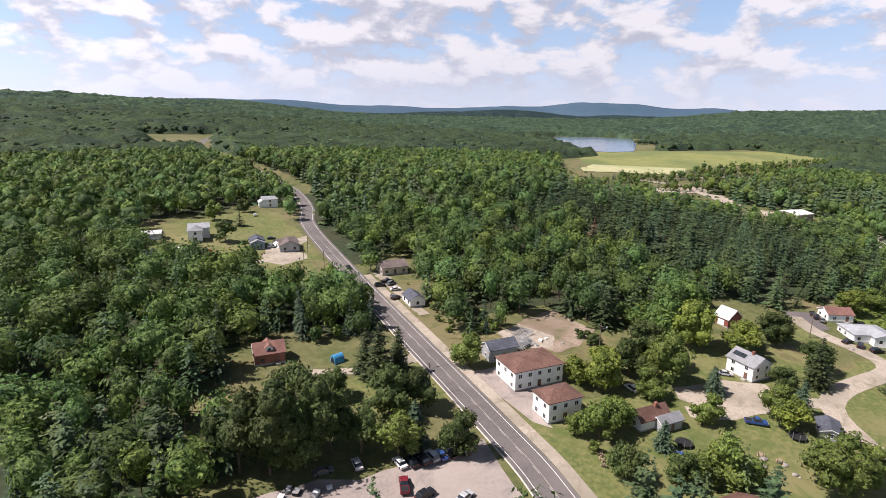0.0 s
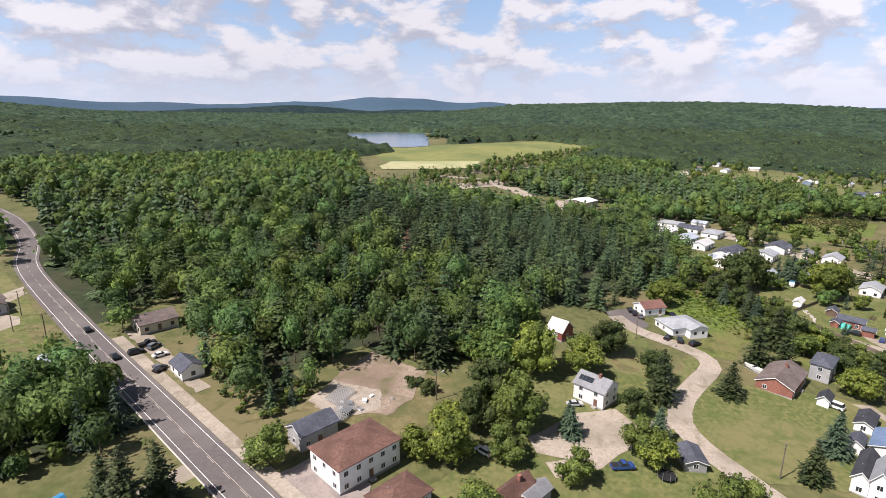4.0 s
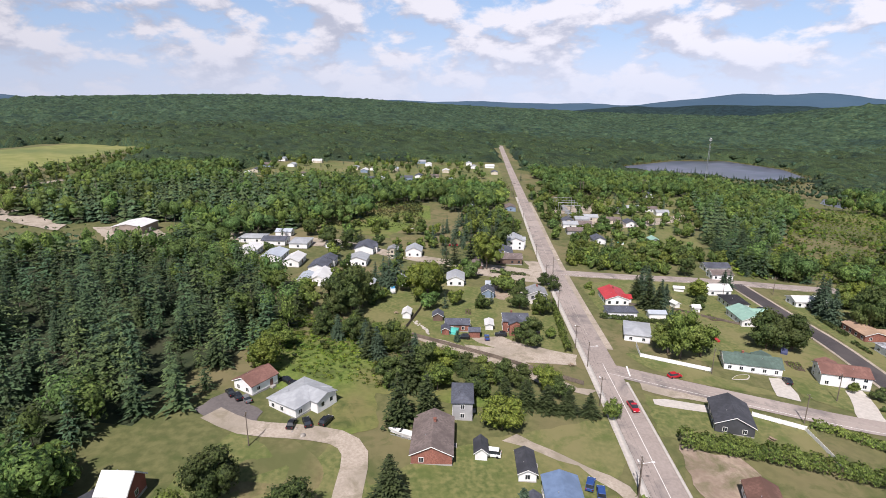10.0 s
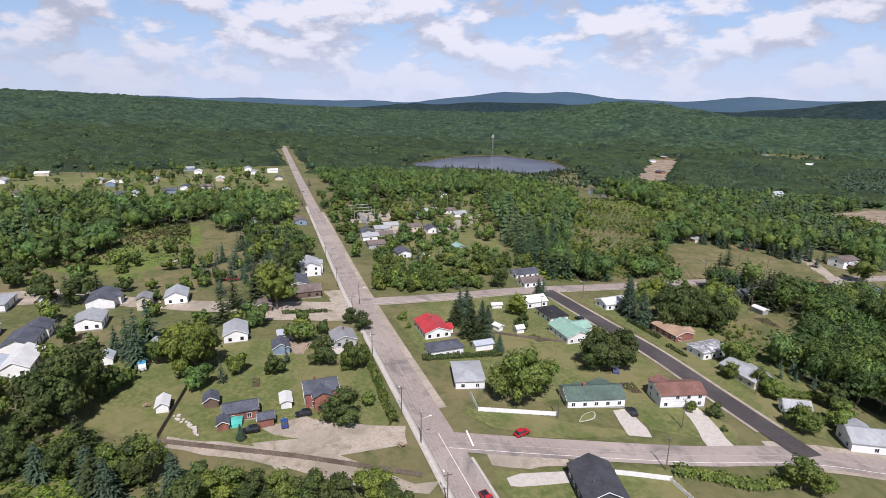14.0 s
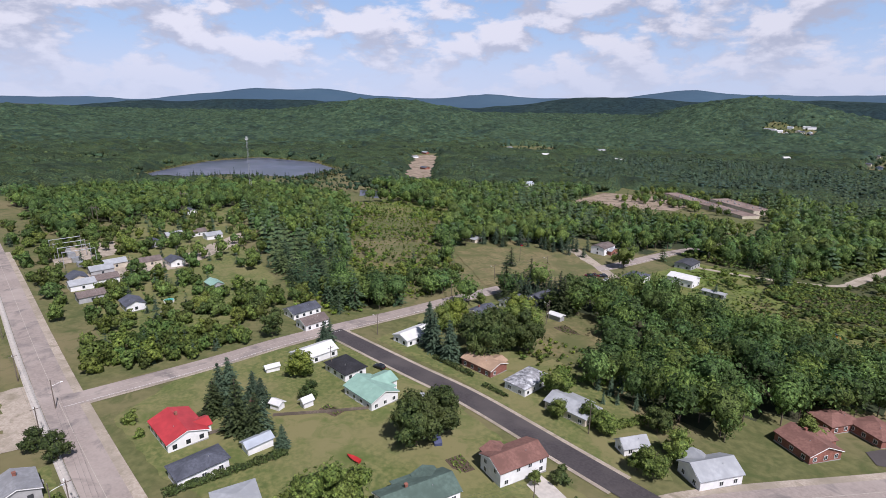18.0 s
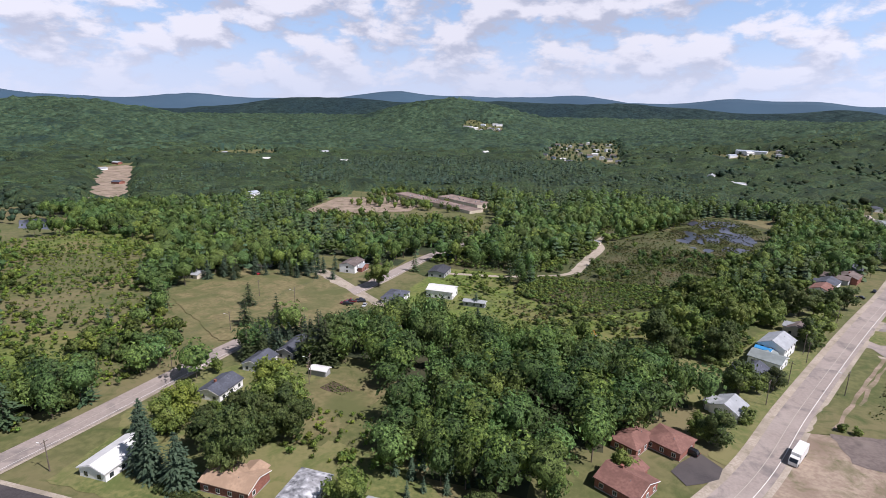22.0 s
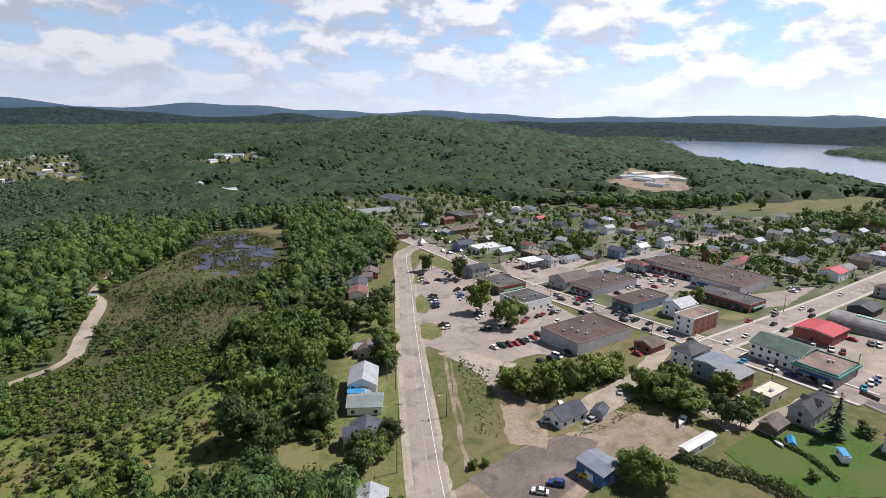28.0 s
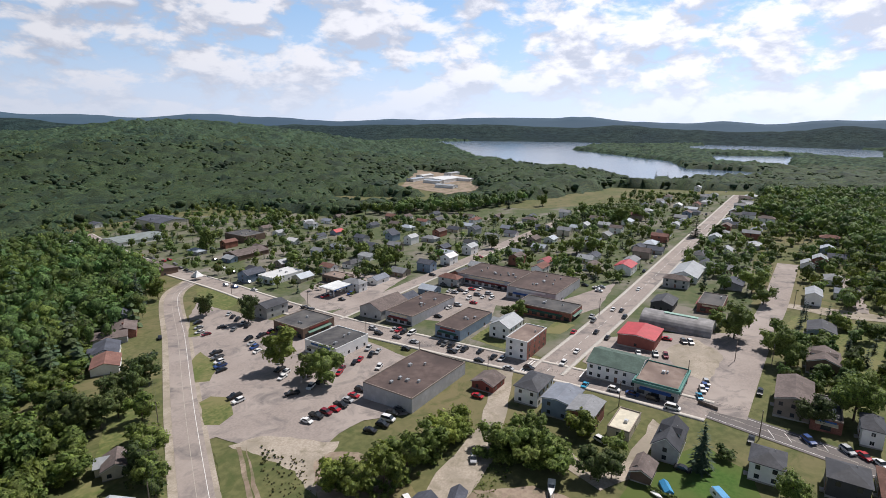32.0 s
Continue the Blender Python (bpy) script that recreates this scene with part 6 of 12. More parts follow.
patch("dry_lawn", M_LAWN, "grassy vacant lot with worn tracks", 0.07, (108, -260), (102, -257), (102, -244), (100, -229), (104, -220), (110, -214), (123, -236))
patch("grass", M_LAWN, "lawn at the junction", 0.1, (19, -410), (1, -436), (-6, -422), (6, -384), (20, -379))
patch("dirt_lot", M_DIRT, "bare sandy dirt lot", 0.07, (149, -180), (128, -185), (116, -184), (108, -182), (84, -184), (74, -169), (73, -156), (91, -154), (108, -160), (133, -158), (153, -172))
patch("asphalt_lot", M_OLDASPHALT, "old asphalt lot beside the street", 0.1, (146, -182), (128, -185), (108, -182), (102, -173), (115, -165), (131, -162), (145, -166))
patch("dry_lot", M_DRY, "dry trampled grass lot", 0.08, (116, -205), (94, -209), (89, -200), (101, -181), (116, -184), (131, -187))
patch("lane", M_GRAVEL, "sandy lane behind the shops", 0.09, (95, -192), (82, -195), (54, -197), (15, -212), (8, -207), (40, -194), (68, -184), (91, -182))
patch("lawn", M_BRIGHTLAWN, "bright mown lawn behind a hedge", 0.07, (78, -148), (52, -148), (30, -134), (38, -120), (64, -113), (84, -127))
patch("lane", M_GRAVEL, "gravel lane round a garden", 0.09, (49, -170), (60, -159), (53, -152), (32, -150), (22, -150), (25, -147), (54, -146), (66, -153), (61, -165))
patch("lot", M_ASPHALT, "supermarket parking lot", 0.07, (-18, -288), (-90, -286), (-101, -264), (-84, -221), (-130, -206), (-79, -200), (-54, -210), (-58, -250), (-25, -239))
patch("lot", M_ASPHALT, "asphalt side lot of a shop", 0.07, (-10, -185), (-37, -187), (-54, -169), (-72, -136), (-103, -127), (-105, -122), (-56, -126), (6, -128), (3, -140), (1, -164))
patch("dirt_yard", M_GRAVEL, "sandy back yard of a shop", 0.1, (-37, -160), (-57, -150), (-43, -137), (-13, -139), (-23, -151))
patch("lot", M_ASPHALT, "filling station forecourt", 0.07, (-22, -366), (-73, -382), (-83, -330), (-23, -317), (-1, -330))
patch("lawn", M_LAWN, "lawn of a house on the main street", 0.09, (-9, -238), (-35, -238), (-27, -220), (-6, -217))
patch("lawn", M_LAWN, "lawn of a corner shop house", 0.09, (-31, -212), (-49, -212), (-49, -202), (-34, -204))
patch("lawn", M_LAWN, "gardens beyond the side street", 0.06, (-81, -119), (-109, -115), (-111, -79), (-24, -86), (-15, -94), (-54, -106))
patch("lane", M_GRAVEL, "gravel lane among houses", 0.1, (-122, -118), (-130, -116), (-129, -77), (-118, -78), (-116, -97))
patch("lane", M_ASPHALT, "asphalt lane at the wood edge", 0.1, (-199, -95), (-203, -86), (-125, -83), (-123, -88))
patch("dry_lot", M_DRY, "dry trampled grass beside the street", 0.06, (148, -185), (132, -213), (110, -255), (96, -260), (97, -229), (106, -198), (122, -186))
patch("sandy_lot", M_DIRT, "sandy ground beside an old lot", 0.06, (159, -176), (150, -181), (138, -180), (112, -185), (135, -144), (175, -137))
patch("lawn", M_LAWN, "shady lawns along the diagonal street", 0.06, (142, -277), (115, -288), (135, -235), (161, -183), (167, -175), (187, -189), (178, -222))
patch("vacant_lawn", M_GROUND, "grassy vacant lot with worn tracks", 0.085, (109, -261), (101, -257), (98, -237), (108, -214), (114, -186), (128, -185), (145, -182), (153, -180), (126, -228))
patch("wheel_track", M_DIRT, "sandy wheel track through the grass", 0.13, (103, -257), (102, -256), (121, -224), (143, -185), (144, -186), (122, -225))
patch("wheel_track", M_DIRT, "sandy wheel track through the grass", 0.13, (101, -255), (101, -255), (117, -227), (129, -206), (130, -206), (119, -227))
patch("garden", M_DRY, "bare garden ground with vegetable beds", 0.07, (308, -153), (302, -168), (285, -165), (287, -144), (291, -126), (303, -125), (310, -136))
patch("dirt_lot", M_DIRT, "bare sandy lot beside the street", 0.08, (215, 7), (212, 1), (210, -7), (203, -9), (194, -1), (187, 8), (198, 10))
patch("lawn", M_LAWN, "lawns of houses beside the highway", 0.05, (-31, 283), (-36, 329), (-15, 345), (24, 375), (43, 362), (42, 311), (45, 245), (45, 222), (29, 230), (-3, 264))
patch("drive", M_GRAVEL, "pale gravel drive beside the highway", 0.1, (17, 263), (25, 266), (25, 281), (29, 287), (50, 303), (49, 293), (32, 273), (31, 262), (18, 258))
patch("lane", M_GRAVEL, "gravel lane between gardens", 0.1, (369, 59), (359, 21), (348, 23), (358, 59))
patch("forecourt", M_GRAVEL, "gravel forecourt beside the street", 0.11, (389, 29), (389, 17), (354, 21), (355, 29), (380, 27))
patch("yard", M_DIRT, "sandy yard between garden sheds", 0.1, (327, 54), (346, 46), (345, 40), (332, 40), (320, 45))
patch("drive", M_CONCRETE, "pale concrete drive", 0.1, (337, 37), (327, 34), (322, 26), (315, 27), (318, 35), (324, 36))
patch("wet_meadow", M_MEADOW, "bright wet meadow beside the marsh", 0.06, (291, -306), (270, -325), (261, -283), (230, -234), (216, -221), (198, -239), (179, -264), (186, -287), (210, -276), (239, -259), (247, -219), (279, -244))

# far fields
patch("field", M_FIELD, "yellow green marsh field by the lake", 0.05, (448, 571), (539, 724), (600, 700), (684, 690), (800, 650), (903, 645), (965, 575), (870, 548), (740, 528), (642, 515), (560, 505), (505, 480), (470, 500))
patch("field", M_STUBBLE, "pale stubble field", 0.5, (452, 560), (556, 508), (505, 462), (398, 508), (410, 530))
patch("sand_track", M_GRAVEL, "sandy track across rough ground", 0.3, (470, 445), (520, 447), (600, 440), (604, 433), (520, 438), (466, 437))
patch("sand_track", M_GRAVEL, "sandy track across rough ground", 0.3, (418, 452), (440, 418), (452, 384), (444, 382), (430, 415), (408, 450))
patch("sand_track", M_GRAVEL, "sandy track to the depot", 0.4, (346, 407), (377, 395), (436, 395), (451, 380), (413, 314), (397, 309), (419, 367), (357, 375))
patch("school_yard", M_DIRT, "sandy school yard", 0.3, (526, -505), (544, -617), (484, -645), (426, -592), (422, -550), (484, -509))
patch("sand_pit", M_DIRT, "bare sandy clearing", 0.3, (774, -464), (1057, -724), (1040, -784), (775, -518))
patch("track", M_GRAVEL, "sandy track through the marsh", 0.2, (237, -360), (228, -413), (223, -447), (217, -441), (223, -397), (232, -347))
patch("works_yard", M_DIRT, "sandy works yard by the lake", 0.3, (-509, -664), (-738, -796), (-697, -648), (-536, -531), (-462, -536))

# water

# along the highway
house(85.4, 127.8, 0, 16.5, 11.4, 6, 1.6, "white", "brown", "white two-storey building with a brown shingled roof beside the highway", hip=True, storeys=2, lot=True)
house(82.5, 109.1, 0, 10.4, 7.7, 6, 1.7, "white", "brown", "white two-storey house with a brown hipped roof and stairs", hip=True, storeys=2)
house(103.2, 96.5, 0, 9.7, 4.8, 3, 2.2, "white", "brown", "small white cottage with a brown roof and round gable window", chimney=True)
house(106.8, 93.5, 0, 7.1, 3.6, 2.6, 1.2, "grey", "grey", "low grey annex behind a white cottage")
house(83.8, 143.3, 0, 10.1, 6.6, 4, 1.8, "grey", "slate", "grey garage with a dark blue metal roof")
house(76.7, 233.3, 0, 12.3, 10.5, 3.2, 2, "beige", "greybrown", "beige roadside house with a grey brown roof")
house(73.0, 194.1, 90, 9.1, 6.3, 2.8, 1.8, "white", "slate", "small white shop with a dark roof beside the highway")
house(21.9, 286.0, 90, 9.3, 6.8, 3, 1.5, "bluegrey", "grey", "blue grey cabin with a metal roof")
house(36.6, 279.8, 90, 10.8, 9.5, 3, 2.2, "grey", "greybrown", "grey gabled garage beside the road")
house(-6.6, 305.1, 90, 12.5, 6.7, 5.5, 1.5, "white", "grey", "white two-storey house in a clearing", hip=True, storeys=2)
house(-29.1, 305.5, 90, 6.1, 3.2, 2.6, 1, "white", "white", "small white shed in a clearing")
house(-15.7, 274.2, 90, 4.5, 3.9, 2.6, 1, "white", "white", "small white shed with a pale metal roof")
house(36.9, 388.9, 90, 14.5, 8.6, 3.2, 1.8, "white", "white", "white farmhouse among dark trees")
house(42.8, 214.9, 90, 9.2, 5.4, 2.8, 0.8, "grey", "white", "long open shed with a pale ribbed roof")
house(13.6, 163.9, 0, 8.9, 7.3, 3.4, 2.4, "brick", "redbrown", "low house with a red brown roof among trees", dormer=True)

# lane on the hillside
house(153.7, 106.3, -90, 9.4, 8.0, 5, 2.4, "white", "grey", "white two-storey farmhouse with a grey metal roof", storeys=2, chimney=True, solar=True)
house(222.2, 110.5, -30, 13.5, 10.5, 3, 1.6, "white", "palegrey", "white bungalow with a pale grey hipped roof", hip=True, wing=(2.5, 2.6, 7.5))
house(229.1, 125.6, -30, 9.4, 7.7, 3, 1.8, "white", "redbrown", "white garage with a red brown roof beside a paved lot")
house(180.0, 135.8, -90, 6.2, 7.0, 3.4, 3, "darkred", "white", "dark red barn with a white metal roof", barn=True)
house(206.8, 72.1, 0, 15.9, 10.0, 3, 2.3, "brick", "greybrown", "brick bungalow with a grey brown gabled roof", chimney=True)
house(224.4, 64.6, 0, 10.4, 5.5, 5.5, 1.6, "grey", "slate", "grey two-storey house with a slate roof", hip=True, storeys=2)
house(187.2, 42.7, 0, 10.0, 7.6, 4.2, 1.3, "white", "bluemetal", "white house under a blue metal roof")
house(199.0, 49.4, 0, 8.2, 4.1, 2.6, 1, "white", "charcoal", "long white garage with a black roof")
house(170.2, 45.6, 0, 12.3, 3.3, 4.4, 1.6, "white", "charcoal", "white house wing with a dark roof")
house(168.1, 42.1, 0, 9.8, 3.5, 5.6, 2.6, "white", "palegrey", "white two-storey house with a pale metal roof", storeys=2)
house(204.4, 60.0, 0, 5.0, 3.0, 2.4, 1.2, "white", "charcoal", "small white shed with a dark roof")
house(184.3, 49.2, 0, 5.1, 3.0, 3, 1, "white", "slate", "low white lean-to with a dark roof")

# corner by the fence
house(227.0, -12.5, -15, 13.0, 10.0, 3.2, 2.4, "charcoalwall", "charcoal", "dark new house with a black standing-seam roof")
house(264.7, -37.2, 75, 18.1, 9.0, 3, 1.9, "white", "greenroof", "long white bungalow with a green roof", porch=True, chimney=True, wing=(-4.5, 1.4, 6.0))
house(257.3, -63.9, 75, 14.5, 8.8, 4.6, 1.7, "white", "redbrown", "white split-level house with a red brown roof", storeys=2, wing=(3.2, 1.6, 6.0))
house(287.9, -4.5, -15, 13.4, 9.4, 3, 1.3, "white", "palegrey", "small white house with a pale grey roof", hip=True)
house(329.6, -6.3, 0, 14.5, 10.5, 3, 1.9, "white", "red", "white bungalow with a bright red roof", chimney=True, wing=(-3.0, 1.6, 5.0))
house(308.9, -3.9, 90, 12.4, 7.0, 3.2, 1.4, "white", "slate", "white bungalow with a dark hipped roof and trim", hip=True)
house(309.5, -19.6, 90, 7.1, 3.9, 2.5, 0.8, "white", "bluewhite", "small white shed with a pale roof")
house(311.8, -59.3, 0, 14.4, 10.5, 3.2, 2, "white", "mint", "white house with a pale green metal roof", porch=True, wing=(2.5, 4.5, 7.5))
house(331.8, -63.2, 0, 12.3, 8.7, 3, 1.6, "white", "black", "white bungalow with a black hipped roof", hip=True)
house(349.3, -61.3, 90, 14.5, 8.8, 3, 1.7, "white", "white", "white bungalow with a white and teal roof")
house(302.4, -103.5, 0, 14.0, 8.9, 3, 1.4, "brick", "tan", "bungalow with a tan shingled roof", wing=(-3.0, 1.6, 5.5))
house(283.2, -104.0, 90, 13.6, 8.5, 3.2, 1.4, "white", "mottled", "white bungalow with a mottled grey roof", hip=True)
house(263.1, -100.6, 0, 14.5, 8.8, 3, 1.5, "beige", "palegrey", "long beige bungalow with a pale metal roof", porch=True)
house(240.8, -95.8, 60, 7.6, 4.6, 2.6, 1.7, "white", "palegrey", "white garage with a red door and pale roof", reddoor=True)
house(221.3, -99.6, 60, 12.6, 8.4, 3.2, 2.2, "white", "palegrey", "white house with a pale metal roof and cross gable", wing=(1.0, 1.8, 6.0))
house(207.2, -134.2, -30, 11.6, 11.0, 2.9, 2, "brick", "redbrown", "brick bungalow with a red brown roof", chimney=True, wing=(2.0, 3.0, 7.0))
house(194.6, -158.3, -30, 10.5, 9.8, 2.9, 1.9, "brick", "redbrown", "wide brick bungalow with a red brown hipped roof", hip=True)
house(204.9, -155.9, 60, 11.0, 7.9, 2.9, 1.7, "brick", "redbrown", "wing of a brick house with a red brown roof", hip=True)
house(338.8, -101.5, 90, 14.5, 8.7, 3, 1.5, "white", "white", "small white house with a rusty white roof")
house(393.1, -81.9, 90, 13.5, 9.0, 2.9, 1.6, "white", "slate", "white bungalow with a slate roof and carport")

# along the marsh road
house(339.4, -144.1, 90, 12.1, 8.8, 3, 1.7, "white", "slate", "white bungalow with a slate grey roof", chimney=True)
house(339.6, -166.7, 90, 10.8, 7.9, 3, 1.7, "white", "slate", "small white house with a slate grey roof")
house(334.6, -182.9, 90, 14.5, 7.3, 3.2, 1.6, "grey", "slate", "house with a slate roof among spruces")
house(300.6, -276.1, 0, 14.5, 10.5, 4.5, 1.4, "white", "white", "large white shed with a pale metal roof", barn=True)
house(321.6, -260.0, 90, 14.5, 10.5, 3.2, 1.8, "white", "slate", "small house with a dark hipped roof and deck", hip=True)
house(371.0, -308.6, 90, 14.5, 10.5, 5.2, 1.6, "white", "greybrown", "white two-storey house beside the road", storeys=2)
house(428.7, -303.2, 90, 14.5, 10.5, 3, 1.5, "grey", "slate", "dark roofed bungalow at the end of a drive")
house(314.5, -167.8, 0, 6.3, 3.6, 2.4, 0.6, "grey", "white", "small open garden shelter with a white roof")
house(453.3, -261.1, 0, 14.5, 9.8, 2.8, 1.2, "beige", "palegrey", "small pale bungalow behind spruces")
house(315.2, -318.2, 90, 14.5, 10.5, 3.2, 1.2, "grey", "charcoal", "dark roofed garage beside the road")
house(279.5, -265.3, 0, 11.4, 4.1, 2.6, 0.6, "grey", "palegrey", "low shed with a pale roof")

# diagonal street
house(145.0, -248.2, 60, 14.5, 10.2, 5.4, 2.4, "white", "palegrey", "white two-storey house with a pale grey roof", storeys=2)
house(151.2, -234.6, -30, 11.7, 9.7, 3.2, 1.5, "white", "greygreen", "white house with a grey green roof", storeys=1, wing=(1.5, 2.0, 6.0))
house(160.9, -214.6, 60, 9.8, 9.7, 4.6, 2.2, "white", "slate", "white house with a dark slate gabled roof", storeys=2, wing=(0.5, 1.8, 5.5))
house(128.8, -279.3, -30, 9.8, 5.7, 2.8, 1.5, "beige", "palegrey", "small beige cottage behind hedges")
house(174.1, -186.1, 60, 9.0, 8.7, 3, 2, "white", "palegrey", "white cottage with a pale grey cross-gabled roof", wing=(0.5, 2.2, 6.0))
house(94.1, -357.3, 60, 13.5, 10.5, 3.4, 1.8, "white", "redbrown", "white bungalow with a dull red roof")
house(76.8, -389.2, -30, 14.5, 10.5, 3.4, 1.6, "grey", "greybrown", "house with a grey brown roof")
house(68.2, -393.1, 60, 14.5, 10.5, 4, 1.8, "brick", "greybrown", "brick house with a grey brown roof", chimney=True)
house(59.6, -413.8, 60, 14.5, 10.5, 5, 2.2, "bluegrey", "slate", "dark blue two-storey house with white gables", storeys=2)
house(86.9, -372.3, 60, 14.5, 10.5, 3.6, 2, "white", "slate", "white house with a dark cross gable", wing=(0.5, 1.5, 5.0))
house(128.9, -277.3, 60, 8.9, 7.4, 3.2, 1.8, "beige", "greybrown", "beige bungalow with a weathered grey roof")
house(101.1, -188.3, 0, 12.0, 7.4, 3, 2.2, "white", "slate", "workshop with a dark slate roof on a dirt lot")
house(90.5, -183.0, 20, 5.2, 4.0, 2.6, 1.4, "grey", "slate", "small dark roofed shed beside a workshop")
house(83.0, -153.0, 0, 14.5, 2.5, 3, 0.3, "white", "white", "long white storage trailer with a flat roof", plain=True)
house(115.8, -162.1, 90, 8.9, 8.4, 4, 0.8, "blue", "slatepale", "blue metal workshop on a dirt lot", plain=True)
house(53.9, -145.2, 0, 7.6, 5.3, 2.8, 1.2, "brownwall", "greybrown", "brown wooden garage beside a lane")

# main street shops
house(41.1, -232.1, 0, 35.5, 22.1, 5.5, 0.5, "greymetal", "rustflat", "long grey warehouse shop with a rust brown flat roof", flat=True, plain=True)
house(18.6, -317.7, 90, 20.8, 20.7, 5, 0.6, "brownwall", "tarflat", "dark brown shop with a flat tar roof", flat=True)
house(28.8, -285.4, 0, 20.5, 19.1, 5.2, 0.6, "white", "tarflat", "white shop with a black flat roof", flat=True)
house(11.7, -351.0, 0, 14.2, 10.5, 6, 1.4, "grey", "charcoal", "grey and white two-storey house on the main street", storeys=2)
house(-28.9, -279.8, 0, 39.4, 16.9, 5, 0.6, "greymetal", "rustflat", "long row of shops with a brown flat roof", flat=True)
house(-20.1, -298.1, 0, 22.6, 14.4, 5, 3.2, "grey", "greybrown", "shop with a steep grey brown gabled front")
house(-19.4, -247.3, 0, 30.1, 13.8, 5, 0.6, "bluegrey", "rustflat", "blue grey shop with a brown flat roof", flat=True)
house(-22.9, -226.5, 0, 14.5, 10.0, 5.8, 2.6, "white", "palegrey", "white two-storey house with steep gables", storeys=2, wing=(0.5, 1.5, 5.0))
house(-9.5, -210.0, 0, 20.0, 9.8, 8, 0.5, "white", "tanflat", "three-storey shop house with white front and red side", flat=True, storeys=3, brickside=True)
house(-100.0, -271.5, 90, 41.0, 30.0, 5.5, 0.6, "greymetal", "rustflat", "large supermarket with a brown flat roof", flat=True)
house(-91.7, -236.8, 0, 38.3, 29.3, 6, 0.6, "greymetal", "rustflat", "wing of the supermarket with a brown roof", flat=True)
house(-59.7, -220.7, 90, 30.0, 16.2, 4.5, 0.6, "brick", "tarflat", "low brick shop with a dark flat roof", flat=True)
house(-41.9, -170.1, 0, 16.5, 15.3, 5, 1, "darkred", "red", "red metal clad building with a red roof", plain=True)
house(-68.6, -159.7, 90, 31.3, 16.4, 3, 3, "greymetal", "greymetal", "long grey arched metal hall", arch=True)
house(-5.4, -169.4, 90, 18.9, 16.7, 6, 2.4, "white", "greenroof", "white shop with a dark green gabled roof", storeys=2)
house(-2.0, -152.6, 0, 19.3, 14.8, 5, 0.7, "grey", "tanflat", "shop with a brown flat roof and teal fascia", flat=True, teal=True)
house(27.0, -190.0, 0, 14.0, 8.7, 6, 1.8, "white", "charcoal", "white two-storey house with a dark hipped roof", hip=True, storeys=2)
house(31.0, -177.7, 0, 12.5, 9.9, 6, 0.8, "bluegrey", "slatepale", "two-storey block with a grey metal roof", storeys=2)
house(34.7, -168.3, 0, 11.6, 8.6, 6, 0.8, "brick", "grey", "brick block with a grey metal roof", storeys=2)
house(28.0, -208.1, 0, 9.3, 8.9, 3, 1.6, "darkred", "greybrown", "low red office with a grey brown roof")
house(32.1, -156.5, 0, 14.1, 6.8, 2.8, 0.5, "beige", "creamflat", "low flat roofed shelter with a cream roof", flat=True, plain=True)
house(37.5, -141.9, 0, 14.5, 7.1, 4.8, 2.8, "grey", "charcoal", "dark roofed two-storey house with a white dormer", dormer=True, storeys=2)
house(52.2, -146.7, 0, 6.9, 3.0, 2.6, 1.2, "brownwall", "greybrown", "small brown wooden shed behind a house")
house(36.6, -117.1, 0, 9.5, 8.0, 5.4, 1.9, "white", "charcoal", "two-storey house with a dark roof and porch", hip=True, storeys=2)
house(33.0, -86.0, 0, 17.0, 13.0, 3.6, 2.6, "greybrownwall", "brown", "brown roofed building with a hipped roof by the street", hip=True)
house(34.5, -99.3, 0, 9.5, 9.0, 5.4, 2.0, "charcoalwall", "charcoal", "wide dark roofed house by the street", hip=True, storeys=2)
house(-8.8, -112.1, 0, 19.4, 10.4, 6.2, 1.6, "greybrownwall", "greybrown", "large brown two-storey shop house", storeys=2)
house(-4.8, -103.2, 0, 17.7, 8.2, 4, 0.5, "brick", "tarflat", "brick shop with a dark flat roof", flat=True)
house(2.4, -92.2, 0, 10.5, 5.3, 5.5, 1.8, "white", "charcoal", "white two-storey house with a dark hipped roof", hip=True, storeys=2)
house(-48.0, -103.4, 0, 14.5, 10.5, 4.6, 2, "brownwall", "greybrown", "brown house half hidden by trees", dormer=True)
house(-87.9, -103.5, 0, 13.7, 10.5, 3.2, 1.6, "bluegrey", "charcoal", "dark bungalow with a black roof")
house(-137.6, -106.6, 0, 14.5, 7.1, 5.4, 1.6, "white", "palegrey", "white two-storey house with a porch", storeys=2)
house(-161.4, -171.2, 0, 31.6, 15.4, 3.6, 3.2, "white", "palegrey", "white chapel with a steep pale roof")
house(-149.0, -144.8, 0, 14.5, 10.5, 3, 1.6, "grey", "slate", "bungalow with a slate grey roof")
house(-106.1, -149.8, 0, 22.0, 11.6, 4.2, 0.5, "brick", "tarflat", "low brick building with a flat roof", flat=True)
house(-94.2, -171.0, 0, 14.5, 10.5, 4, 1.8, "charcoalwall", "charcoal", "dark wooden house with a dark roof")
house(-154.2, -207.3, 0, 14.5, 10.5, 5.4, 2, "white", "red", "white two-storey house with a red roof", storeys=2)

